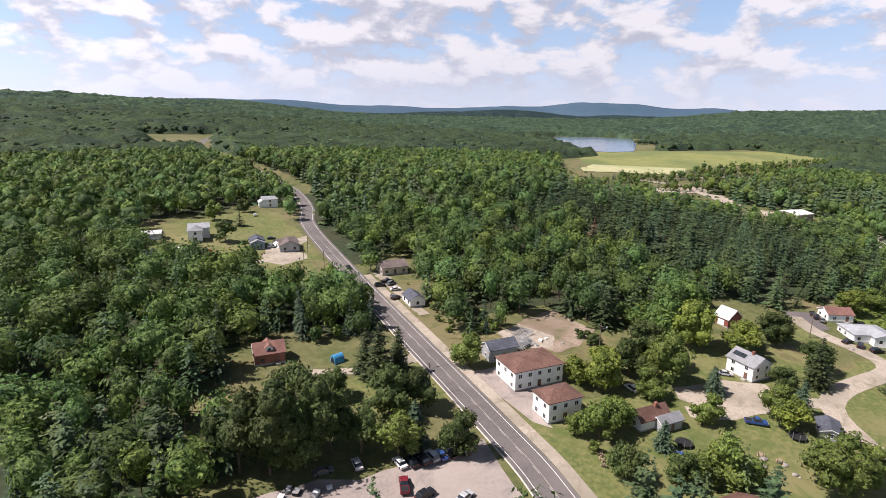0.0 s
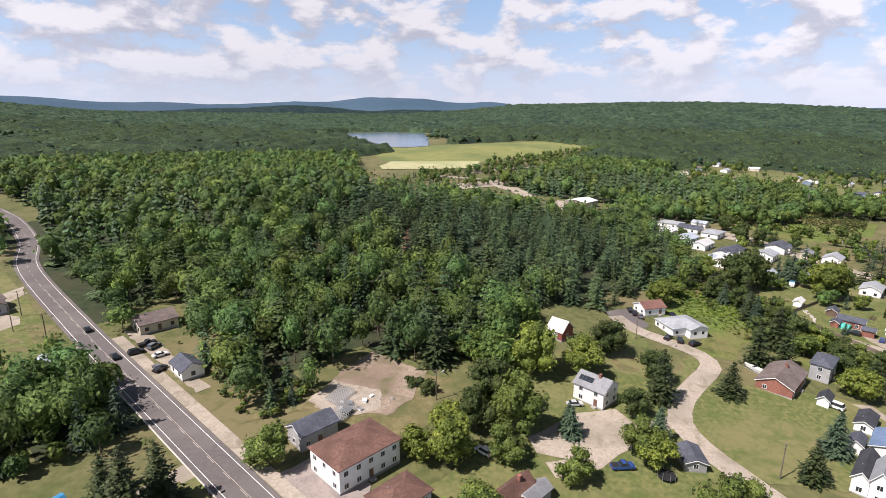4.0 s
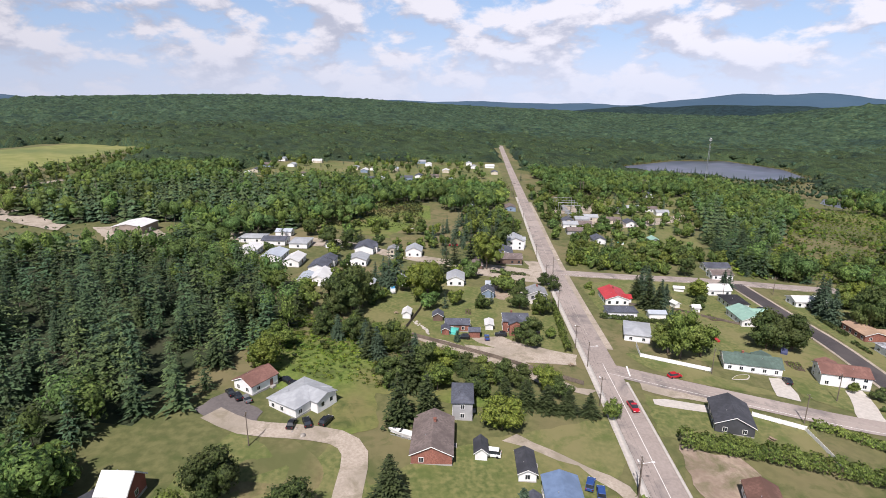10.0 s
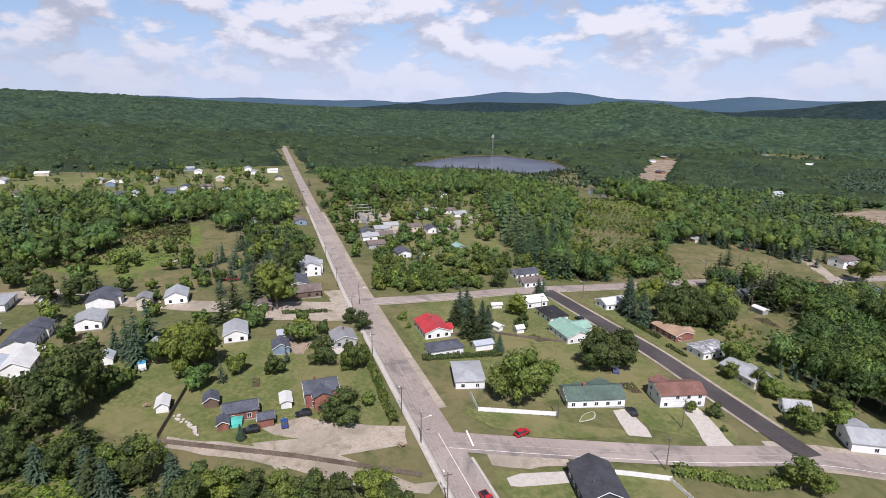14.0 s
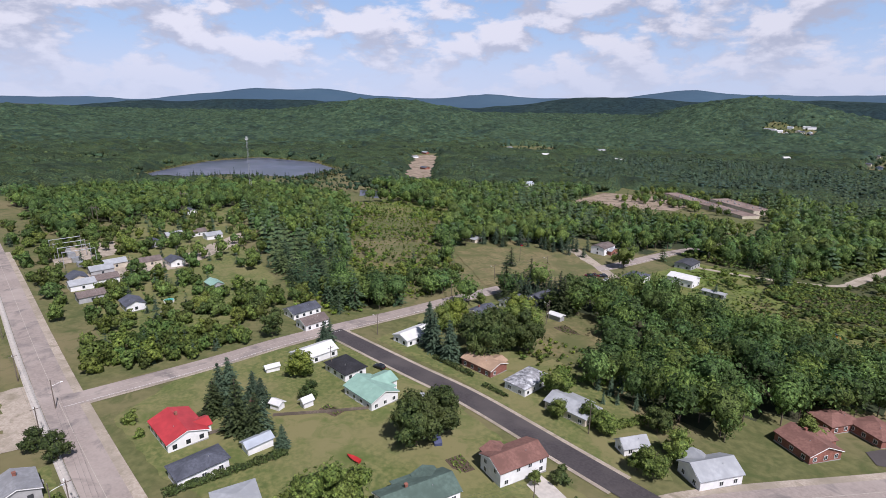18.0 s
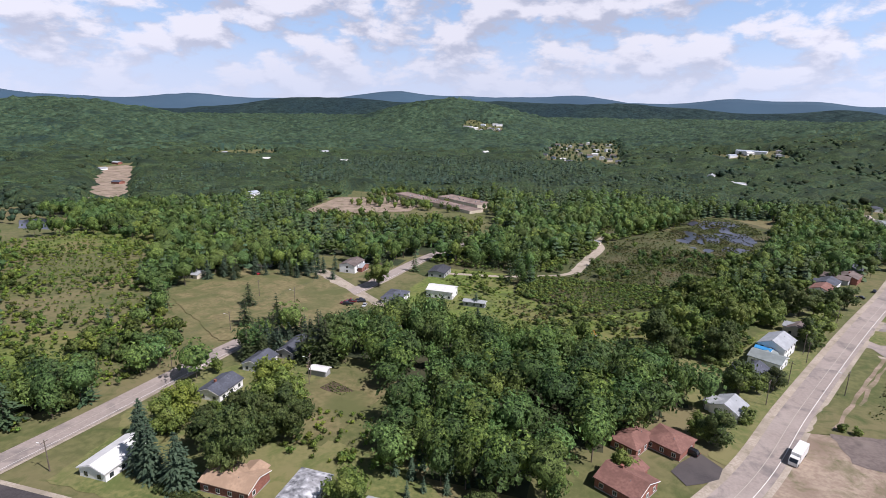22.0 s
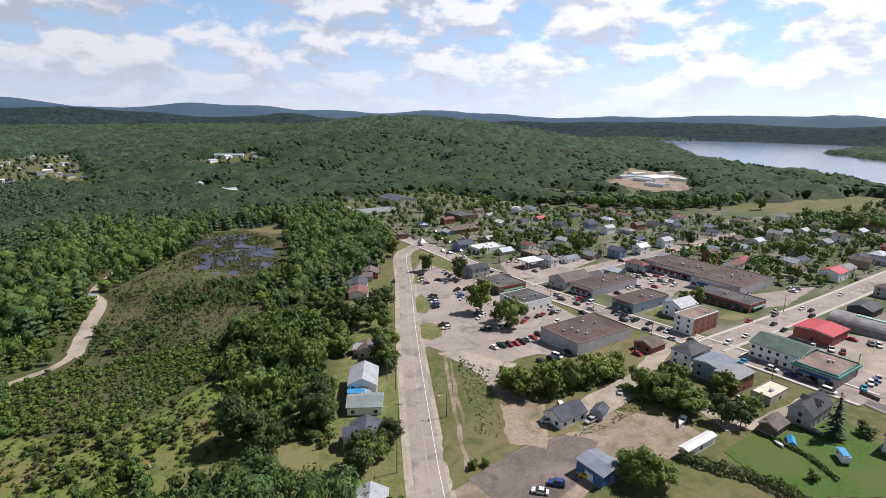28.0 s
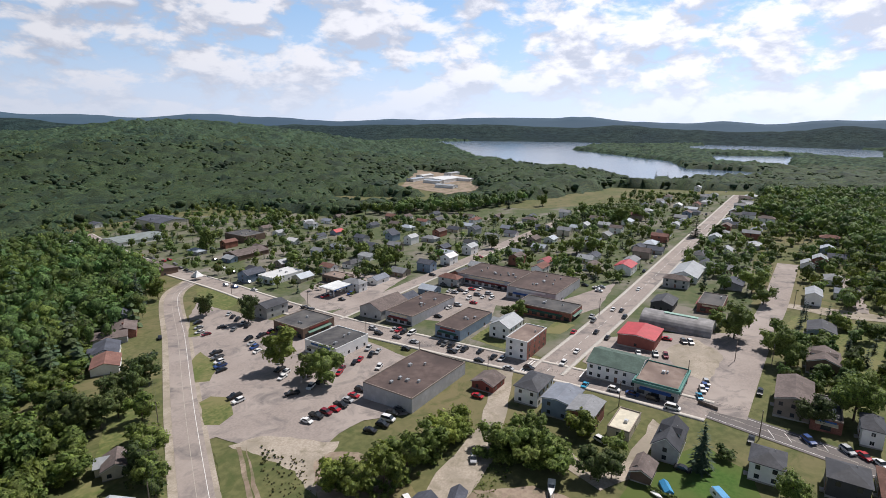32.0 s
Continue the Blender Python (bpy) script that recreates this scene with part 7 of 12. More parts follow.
# around the far junction
house(-112.9, -673.4, 90, 46.0, 30.0, 8.5, 2.6, "beige", "slate", "large three-storey inn with many gables", storeys=3, dormer=True)
house(-61.2, -629.2, 0, 43.7, 30.0, 4, 1.6, "white", "greygreen", "white hall with a grey green roof")
house(-77.6, -737.5, 90, 14.5, 10.5, 3.2, 1.6, "white", "slate", "white bungalow with a dark roof")
house(-18.4, -687.0, 90, 41.6, 23.0, 3.5, 0.8, "greymetal", "bluewhite", "long pale roofed building yard")
house(-19.3, -642.3, 90, 29.7, 14.7, 4, 1.2, "white", "white", "white hall with a bright metal roof")
house(-10.1, -581.7, 90, 25.2, 16.0, 3, 1.2, "darkred", "redbrown", "long red roadside building")
house(-6.9, -502.3, 90, 31.0, 20.0, 4.5, 1, "brownwall", "greybrown", "brown building at the junction")
house(-116.4, -542.5, 90, 28.4, 22.7, 6, 0.5, "brownwall", "tarflat", "dark three-storey inn with a flat roof", flat=True, storeys=2)
house(-73.1, -483.9, 0, 29.3, 18.7, 4, 2, "brownwall", "greybrown", "brown shop with a steep roof")
house(-28.8, -419.8, 0, 14.5, 10.5, 5.4, 2.4, "bluegrey", "slate", "blue two-storey house with white gables", storeys=2)
house(-39.9, -403.7, 0, 25.2, 15.4, 4.2, 0.5, "white", "white", "white shop with a flat white roof", flat=True)
house(-54.1, -365.1, 90, 17.5, 11.2, 4, 0.5, "brownwall", "tanflat", "low brown shop behind a filling station", flat=True)

# houses beyond the third street
house(-125.1, -487.1, 90, 11.0, 8.0, 2.9, 2, "white", "white", "white town house with a white roof", storeys=1)
house(-149.8, -481.0, 0, 11.0, 8.0, 2.9, 2, "white", "slate", "white town house with a slate grey roof", storeys=1)
house(-173.2, -481.1, 0, 11.0, 8.0, 2.9, 2, "bluegrey", "red", "blue grey town house with a bright red roof", storeys=1)
house(-151.9, -431.5, 90, 11.0, 8.0, 5.8, 2, "grey", "slate", "grey two-storey town house with a slate grey roof", storeys=2)
house(-129.7, -400.9, 90, 11.0, 8.0, 5.8, 2, "white", "slate", "white two-storey town house with a slate grey roof", storeys=2)
house(-173.2, -414.2, 0, 11.0, 8.0, 5.8, 2, "bluegrey", "slate", "blue grey two-storey town house with a slate grey roof", storeys=2)
house(-170.3, -391.6, 0, 11.0, 8.0, 5.8, 2, "white", "palegrey", "white two-storey town house with a pale grey roof", storeys=2)
house(-159.7, -351.7, 0, 11.0, 8.0, 2.9, 2, "brownwall", "slate", "brown town house with a slate grey roof", storeys=1)
house(-159.7, -327.1, 0, 11.0, 8.0, 5.8, 2, "white", "palegrey", "white two-storey town house with a pale grey roof", storeys=2)
house(-124.8, -323.9, 0, 11.0, 8.0, 5.8, 2, "white", "white", "white two-storey town house with a white roof", storeys=2)
house(-101.6, -327.4, 90, 11.0, 8.0, 5.8, 2, "bluegrey", "slate", "blue grey two-storey town house with a slate grey roof", storeys=2)
house(-225.2, -361.1, 0, 11.0, 8.0, 5.8, 2, "grey", "slate", "grey two-storey town house with a slate grey roof", storeys=2)
house(-215.2, -338.2, 90, 11.0, 8.0, 2.9, 2, "white", "grey", "white town house with a grey roof", storeys=1)
house(-233.3, -328.2, 90, 11.0, 8.0, 2.9, 2, "white", "slate", "white town house with a slate grey roof", storeys=1)
house(-215.5, -473.1, 0, 11.0, 8.0, 2.9, 2, "grey", "slate", "grey town house with a slate grey roof", storeys=1)
house(-239.0, -542.2, 0, 11.0, 8.0, 2.9, 2, "greybrownwall", "greybrown", "grey brown town house with a grey brown roof", storeys=1)
house(-293.5, -566.7, 0, 11.0, 8.0, 2.9, 2, "white", "grey", "white town house with a grey roof", storeys=1)
house(-271.0, -472.6, 0, 11.0, 8.0, 2.9, 2, "white", "greybrown", "white town house with a grey brown roof", storeys=1)
house(-230.1, -455.9, 90, 11.0, 8.0, 2.9, 2, "brownwall", "greybrown", "brown town house with a grey brown roof", storeys=1)
house(-299.3, -454.7, 0, 11.0, 8.0, 2.9, 2, "grey", "slate", "grey town house with a slate grey roof", storeys=1)
house(-297.8, -410.2, 90, 11.0, 8.0, 2.9, 2, "white", "greybrown", "white town house with a grey brown roof", storeys=1)
house(-155.7, -562.7, 0, 11.0, 8.0, 2.9, 2, "beige", "greybrown", "beige town house with a grey brown roof", storeys=1)
house(-198.0, -547.4, 0, 11.0, 8.0, 2.9, 2, "white", "palegrey", "white town house with a pale grey roof", storeys=1)
house(-182.8, -578.0, 90, 11.0, 8.0, 2.9, 2, "white", "grey", "white town house with a grey roof", storeys=1)
house(-92.7, -492.1, 90, 11.0, 8.0, 2.9, 2, "brownwall", "greybrown", "brown town house with a grey brown roof", storeys=1)
house(-268.7, -314.1, 90, 11.0, 8.0, 2.9, 2, "bluegrey", "slate", "blue grey town house with a slate grey roof", storeys=1)
house(-344.0, -321.3, 90, 11.0, 8.0, 5.8, 2, "white", "grey", "white two-storey town house with a grey roof", storeys=2)
house(-297.1, -283.8, 0, 11.0, 8.0, 2.9, 2, "grey", "palegrey", "grey town house with a pale grey roof", storeys=1)
house(-303.9, -267.4, 90, 11.0, 8.0, 2.9, 2, "grey", "palegrey", "grey town house with a pale grey roof", storeys=1)
house(-280.6, -286.0, 90, 11.0, 8.0, 2.9, 2, "white", "bluewhite", "white town house with a pale metal roof", storeys=1)
house(-224.6, -287.5, 0, 11.0, 8.0, 2.9, 2, "white", "bluewhite", "white town house with a pale metal roof", storeys=1)
house(-191.3, -283.1, 90, 11.0, 8.0, 2.9, 2, "grey", "bluewhite", "grey town house with a pale metal roof", storeys=1)
house(-145.5, -280.3, 0, 11.0, 8.0, 5.8, 2, "brick", "greybrown", "brick two-storey town house with a grey brown roof", storeys=2)
house(-151.8, -261.6, 0, 11.0, 8.0, 2.9, 2, "white", "darkredroof", "white town house with a dark red roof", storeys=1)
house(-155.0, -229.4, 0, 11.0, 8.0, 2.9, 2, "white", "greybrown", "white town house with a grey brown roof", storeys=1)
house(-171.4, -239.3, 90, 11.0, 8.0, 2.9, 2, "white", "palegrey", "white town house with a pale grey roof", storeys=1)
house(-284.0, -210.9, 90, 11.0, 8.0, 2.9, 2, "white", "slate", "white town house with a slate grey roof", storeys=1)
house(-327.4, -210.3, 0, 11.0, 8.0, 2.9, 2, "white", "palegrey", "white town house with a pale grey roof", storeys=1)
house(-221.8, -216.1, 0, 11.0, 8.0, 2.9, 2, "grey", "slate", "grey town house with a slate grey roof", storeys=1)
house(-217.4, -202.9, 90, 11.0, 8.0, 2.9, 2, "grey", "slate", "grey town house with a slate grey roof", storeys=1)
house(-268.7, -170.3, 0, 11.0, 8.0, 5.8, 2, "white", "palegrey", "white two-storey town house with a pale grey roof", storeys=2)
house(-237.6, -158.7, 0, 11.0, 8.0, 2.9, 2, "white", "palegrey", "white town house with a pale grey roof", storeys=1)
house(-389.1, -157.2, 90, 11.0, 8.0, 5.8, 2, "white", "slate", "white two-storey town house with a slate grey roof", storeys=2)
house(-477.3, -161.8, 90, 11.0, 8.0, 2.9, 2, "grey", "palegrey", "grey town house with a pale grey roof", storeys=1)
house(-189.3, -164.7, 0, 11.0, 8.0, 2.9, 2, "white", "slate", "white town house with a slate grey roof", storeys=1)
house(-181.8, -153.8, 90, 11.0, 8.0, 2.9, 2, "beige", "grey", "beige town house with a grey roof", storeys=1)
house(-452.4, -231.4, 0, 11.0, 8.0, 2.9, 2, "white", "white", "white town house with a white roof", storeys=1)
house(-629.5, -239.0, 0, 11.0, 8.0, 5.8, 2, "white", "palegrey", "white two-storey town house with a pale grey roof", storeys=2)
house(-440.3, -265.0, 0, 11.0, 8.0, 2.9, 2, "white", "slate", "white town house with a slate grey roof", storeys=1)
house(-448.4, -124.8, 0, 11.0, 8.0, 2.9, 2, "white", "palegrey", "white town house with a pale grey roof", storeys=1)
house(-403.2, -101.8, 0, 11.0, 8.0, 2.9, 2, "white", "slate", "white town house with a slate grey roof", storeys=1)
house(-220.4, -103.3, 0, 11.0, 8.0, 5.8, 2, "brick", "palegrey", "brick two-storey town house with a pale grey roof", storeys=2)
house(-215.8, -109.2, 0, 11.0, 8.0, 2.9, 2, "white", "palegrey", "white town house with a pale grey roof", storeys=1)
house(-181.6, -237.5, 0, 11.0, 8.0, 2.9, 2, "white", "slate", "white town house with a slate grey roof", storeys=1)
house(-322.6, -349.8, 0, 11.0, 8.0, 2.9, 2, "white", "slate", "white town house with a slate grey roof", storeys=1)
house(-309.3, -382.5, 0, 11.0, 8.0, 2.9, 2, "grey", "greybrown", "grey town house with a grey brown roof", storeys=1)
house(-371.8, -446.2, 0, 11.0, 8.0, 2.9, 2, "grey", "slate", "grey town house with a slate grey roof", storeys=1)
house(-416.0, -506.7, 0, 55.0, 12.0, 3.5, 1.2, "brownwall", "greybrown", "long low brown motel below the woods")
house(-278.9, -562.3, 0, 35.0, 18.0, 5, 1.5, "greybrownwall", "grey", "broad grey hall below the woods")
house(-606.4, -645.5, 0, 60.0, 40.0, 6, 1, "white", "white", "large white works hall with a pale roof", plain=True)
house(34.7, -891.8, 0, 60.0, 40.0, 6, 0.8, "white", "white", "large arena with a pale metal roof", plain=True)

# rows of houses down to the lake
house(-179.0, -210.0, 0, 12.5, 8.7, 3, 1.8, "white", "grey", "white bungalow with a grey roof among trees")
house(-199.0, -208.0, 90, 11.5, 7.5, 5.2, 2.2, "greybrownwall", "greybrown", "grey brown two-storey house with a grey brown roof among trees", storeys=2)
house(-239.0, -211.0, 0, 13.5, 8.7, 3, 2.2, "grey", "bluewhite", "grey bungalow with a bluish metal roof among trees", hip=True)
house(-259.0, -209.0, 90, 12.5, 7.5, 5.2, 1.8, "brick", "redbrown", "brick two-storey house with a dull red roof among trees", storeys=2)
house(-348.0, -208.0, 0, 12.5, 8.1, 3, 1.8, "white", "slatepale", "white bungalow with a pale slate roof among trees")
house(-368.0, -213.0, 90, 11.5, 8.7, 3, 2.2, "greybrownwall", "grey", "grey brown bungalow with a grey roof among trees")
house(-388.0, -211.0, 0, 10.5, 7.5, 5.2, 1.8, "bluegrey", "greybrown", "blue grey two-storey house with a grey brown roof among trees", storeys=2)
house(-408.0, -209.0, 90, 13.5, 8.1, 3, 2.2, "grey", "slate", "grey bungalow with a slate roof among trees", hip=True)
house(-428.0, -214.0, 90, 12.5, 8.7, 3, 1.8, "brick", "bluewhite", "brick bungalow with a bluish metal roof among trees")
house(-448.0, -212.0, 0, 11.5, 7.5, 5.2, 2.2, "beige", "redbrown", "beige two-storey house with a dull red roof among trees", storeys=2)
house(-468.0, -210.0, 90, 10.5, 8.1, 3, 1.8, "white", "charcoal", "white bungalow with a charcoal roof among trees")
house(-488.0, -208.0, 0, 13.5, 8.7, 3, 2.2, "white", "palegrey", "white bungalow with a pale grey roof among trees", hip=True)
house(-517.0, -213.0, 90, 12.5, 7.5, 5.2, 1.8, "white", "grey", "white two-storey house with a grey roof among trees", storeys=2)
house(-537.0, -211.0, 90, 11.5, 8.1, 3, 2.2, "greybrownwall", "slatepale", "grey brown bungalow with a pale slate roof among trees")
house(-557.0, -209.0, 0, 10.5, 8.7, 3, 1.8, "bluegrey", "grey", "blue grey bungalow with a grey roof among trees")
house(-136.0, -173.0, 90, 13.5, 7.5, 5.2, 2.2, "grey", "greybrown", "grey two-storey house with a grey brown roof among trees", storeys=2, hip=True)
house(-216.0, -172.0, 0, 13.5, 8.1, 3, 2.2, "white", "charcoal", "white bungalow with a charcoal roof among trees", hip=True)
house(-305.0, -171.0, 90, 13.5, 8.7, 3, 2.2, "grey", "grey", "grey bungalow with a grey roof among trees", hip=True)
house(-325.0, -169.0, 0, 12.5, 7.5, 5.2, 1.8, "brick", "greybrown", "brick two-storey house with a grey brown roof among trees", storeys=2)
house(-345.0, -167.0, 90, 11.5, 8.1, 3, 2.2, "beige", "slate", "beige bungalow with a slate roof among trees")
house(-365.0, -172.0, 0, 10.5, 8.7, 3, 1.8, "white", "bluewhite", "white bungalow with a bluish metal roof among trees")
house(-405.0, -168.0, 90, 12.5, 8.1, 3, 1.8, "white", "charcoal", "white bungalow with a charcoal roof among trees")
house(-425.0, -173.0, 0, 11.5, 8.7, 3, 2.2, "greybrownwall", "palegrey", "grey brown bungalow with a pale grey roof among trees")
house(-454.0, -171.0, 90, 10.5, 7.5, 5.2, 1.8, "bluegrey", "grey", "blue grey two-storey house with a grey roof among trees", storeys=2)
house(-494.0, -167.0, 90, 12.5, 8.7, 3, 1.8, "brick", "grey", "brick bungalow with a grey roof among trees")
house(-514.0, -172.0, 90, 11.5, 7.5, 5.2, 2.2, "beige", "greybrown", "beige two-storey house with a grey brown roof among trees", storeys=2)
house(-534.0, -170.0, 0, 10.5, 8.1, 3, 1.8, "white", "slate", "white bungalow with a slate roof among trees")
house(-554.0, -168.0, 90, 13.5, 8.7, 3, 2.2, "white", "bluewhite", "white bungalow with a bluish metal roof among trees", hip=True)
house(-128.0, -255.0, 0, 12.5, 7.5, 5.2, 1.8, "white", "redbrown", "white two-storey house with a dull red roof among trees", storeys=2)
house(-209.0, -249.0, 0, 13.5, 7.5, 5.2, 2.2, "grey", "grey", "grey two-storey house with a grey roof among trees", storeys=2, hip=True)
house(-233.0, -254.0, 90, 12.5, 8.1, 3, 1.8, "brick", "slatepale", "brick bungalow with a pale slate roof among trees")
house(-257.0, -252.0, 0, 11.5, 8.7, 3, 2.2, "beige", "grey", "beige bungalow with a grey roof among trees")
house(-281.0, -250.0, 90, 10.5, 7.5, 5.2, 1.8, "white", "greybrown", "white two-storey house with a grey brown roof among trees", storeys=2)
house(-329.0, -253.0, 0, 12.5, 8.7, 3, 1.8, "white", "bluewhite", "white bungalow with a bluish metal roof among trees")
house(-353.0, -251.0, 90, 11.5, 7.5, 5.2, 2.2, "greybrownwall", "redbrown", "grey brown two-storey house with a dull red roof among trees", storeys=2)
house(-377.0, -249.0, 0, 10.5, 8.1, 3, 1.8, "bluegrey", "charcoal", "blue grey bungalow with a charcoal roof among trees")
house(-401.0, -254.0, 90, 13.5, 8.7, 3, 2.2, "grey", "palegrey", "grey bungalow with a pale grey roof among trees", hip=True)
house(-458.0, -250.0, 0, 11.5, 8.1, 3, 2.2, "beige", "slatepale", "beige bungalow with a pale slate roof among trees")
house(-482.0, -255.0, 90, 10.5, 8.7, 3, 1.8, "white", "grey", "white bungalow with a grey roof among trees")
house(-506.0, -253.0, 0, 13.5, 7.5, 5.2, 2.2, "white", "greybrown", "white two-storey house with a grey brown roof among trees", storeys=2, hip=True)
house(-254.0, -287.0, 90, 11.5, 7.5, 5.2, 2.2, "beige", "grey", "beige two-storey house with a grey roof among trees", storeys=2)
house(-323.0, -281.0, 90, 12.5, 7.5, 5.2, 1.8, "white", "greybrown", "white two-storey house with a grey brown roof among trees", storeys=2)
house(-40.0, -298.0, 0, 11.5, 8.1, 3, 2.2, "greybrownwall", "slate", "grey brown bungalow with a slate roof among trees")
house(-60.0, -296.0, 90, 10.5, 8.7, 3, 1.8, "bluegrey", "bluewhite", "blue grey bungalow with a bluish metal roof among trees")
house(-80.0, -294.0, 90, 13.5, 7.5, 5.2, 2.2, "grey", "redbrown", "grey two-storey house with a dull red roof among trees", storeys=2, hip=True)
house(-100.0, -299.0, 0, 12.5, 8.1, 3, 1.8, "brick", "charcoal", "brick bungalow with a charcoal roof among trees")
house(-120.0, -297.0, 90, 11.5, 8.7, 3, 2.2, "beige", "palegrey", "beige bungalow with a pale grey roof among trees")
house(-169.0, -293.0, 90, 13.5, 8.1, 3, 2.2, "white", "slatepale", "white bungalow with a pale slate roof among trees", hip=True)
house(-209.0, -296.0, 0, 11.5, 7.5, 5.2, 2.2, "greybrownwall", "greybrown", "grey brown two-storey house with a grey brown roof among trees", storeys=2)
house(-44.0, -341.0, 90, 13.5, 7.5, 5.2, 2.2, "white", "grey", "white two-storey house with a grey roof among trees", storeys=2, hip=True)
house(-64.0, -339.0, 0, 12.5, 8.1, 3, 1.8, "white", "slatepale", "white bungalow with a pale slate roof among trees")
house(-84.0, -337.0, 90, 11.5, 8.7, 3, 2.2, "greybrownwall", "grey", "grey brown bungalow with a grey roof among trees")
house(-144.0, -338.0, 90, 12.5, 8.7, 3, 1.8, "brick", "bluewhite", "brick bungalow with a bluish metal roof among trees")
house(-184.0, -341.0, 90, 10.5, 8.1, 3, 1.8, "white", "charcoal", "white bungalow with a charcoal roof among trees")
house(-253.0, -342.0, 90, 11.5, 8.1, 3, 2.2, "greybrownwall", "slatepale", "grey brown bungalow with a pale slate roof among trees")
house(-273.0, -340.0, 0, 10.5, 8.7, 3, 1.8, "bluegrey", "grey", "blue grey bungalow with a grey roof among trees")
house(-293.0, -338.0, 90, 13.5, 7.5, 5.2, 2.2, "grey", "greybrown", "grey two-storey house with a grey brown roof among trees", storeys=2, hip=True)
house(-44.0, -387.0, 0, 11.5, 8.7, 3, 2.2, "beige", "bluewhite", "beige bungalow with a bluish metal roof among trees")
house(-66.0, -385.0, 90, 10.5, 7.5, 5.2, 1.8, "white", "redbrown", "white two-storey house with a dull red roof among trees", storeys=2)
house(-88.0, -383.0, 0, 13.5, 8.1, 3, 2.2, "white", "charcoal", "white bungalow with a charcoal roof among trees", hip=True)
house(-110.0, -388.0, 90, 12.5, 8.7, 3, 1.8, "white", "palegrey", "white bungalow with a pale grey roof among trees")
house(-141.0, -386.0, 90, 11.5, 7.5, 5.2, 2.2, "greybrownwall", "grey", "grey brown two-storey house with a grey roof among trees", storeys=2)
house(-185.0, -382.0, 90, 13.5, 8.7, 3, 2.2, "grey", "grey", "grey bungalow with a grey roof among trees", hip=True)
house(-207.0, -387.0, 0, 12.5, 7.5, 5.2, 1.8, "brick", "greybrown", "brick two-storey house with a grey brown roof among trees", storeys=2)
house(-229.0, -385.0, 90, 11.5, 8.1, 3, 2.2, "beige", "slate", "beige bungalow with a slate roof among trees")
house(-251.0, -383.0, 90, 10.5, 8.7, 3, 1.8, "white", "bluewhite", "white bungalow with a bluish metal roof among trees")
house(-273.0, -388.0, 0, 13.5, 7.5, 5.2, 2.2, "white", "redbrown", "white two-storey house with a dull red roof among trees", storeys=2, hip=True)
house(-42.0, -433.0, 90, 12.5, 8.1, 3, 1.8, "white", "charcoal", "white bungalow with a charcoal roof among trees")
house(-66.0, -431.0, 0, 11.5, 8.7, 3, 2.2, "greybrownwall", "palegrey", "grey brown bungalow with a pale grey roof among trees")
house(-99.0, -429.0, 90, 10.5, 7.5, 5.2, 1.8, "bluegrey", "grey", "blue grey two-storey house with a grey roof among trees", storeys=2)
house(-123.0, -434.0, 90, 13.5, 8.1, 3, 2.2, "grey", "slatepale", "grey bungalow with a pale slate roof among trees", hip=True)
house(-195.0, -435.0, 0, 10.5, 8.1, 3, 1.8, "white", "slate", "white bungalow with a slate roof among trees")
house(-219.0, -433.0, 90, 13.5, 8.7, 3, 2.2, "white", "bluewhite", "white bungalow with a bluish metal roof among trees", hip=True)
house(-243.0, -431.0, 90, 12.5, 7.5, 5.2, 1.8, "white", "redbrown", "white two-storey house with a dull red roof among trees", storeys=2)
house(-267.0, -429.0, 0, 11.5, 8.1, 3, 2.2, "greybrownwall", "charcoal", "grey brown bungalow with a charcoal roof among trees")
house(-56.0, -480.0, 90, 10.5, 8.7, 3, 1.8, "bluegrey", "palegrey", "blue grey bungalow with a pale grey roof among trees")
house(-254.0, -480.0, 90, 11.5, 7.5, 5.2, 2.2, "greybrownwall", "redbrown", "grey brown two-storey house with a dull red roof among trees", storeys=2)
house(-263.0, -143.0, 0, 13.5, 8.7, 3, 2.2, "grey", "palegrey", "grey bungalow with a pale grey roof among trees", hip=True)
house(-298.0, -148.0, 90, 12.5, 7.5, 5.2, 1.8, "brick", "grey", "brick two-storey house with a grey roof among trees", storeys=2)
house(-324.0, -146.0, 0, 11.5, 8.1, 3, 2.2, "beige", "slatepale", "beige bungalow with a pale slate roof among trees")
house(-350.0, -144.0, 90, 10.5, 8.7, 3, 1.8, "white", "grey", "white bungalow with a grey roof among trees")
house(-376.0, -142.0, 90, 13.5, 7.5, 5.2, 2.2, "white", "greybrown", "white two-storey house with a grey brown roof among trees", storeys=2, hip=True)
house(-428.0, -145.0, 90, 11.5, 8.7, 3, 2.2, "greybrownwall", "bluewhite", "grey brown bungalow with a bluish metal roof among trees")
house(-454.0, -143.0, 0, 10.5, 7.5, 5.2, 1.8, "bluegrey", "redbrown", "blue grey two-storey house with a dull red roof among trees", storeys=2)
house(-506.0, -146.0, 90, 12.5, 8.7, 3, 1.8, "brick", "palegrey", "brick bungalow with a pale grey roof among trees")
house(-541.0, -144.0, 0, 11.5, 7.5, 5.2, 2.2, "beige", "grey", "beige two-storey house with a grey roof among trees", storeys=2)
house(-153.0, -92.0, 90, 10.5, 8.1, 3, 1.8, "white", "slatepale", "white bungalow with a pale slate roof among trees")
house(-182.0, -97.0, 0, 13.5, 8.7, 3, 2.2, "white", "grey", "white bungalow with a grey roof among trees", hip=True)
house(-240.0, -93.0, 90, 11.5, 8.1, 3, 2.2, "greybrownwall", "slate", "grey brown bungalow with a slate roof among trees")
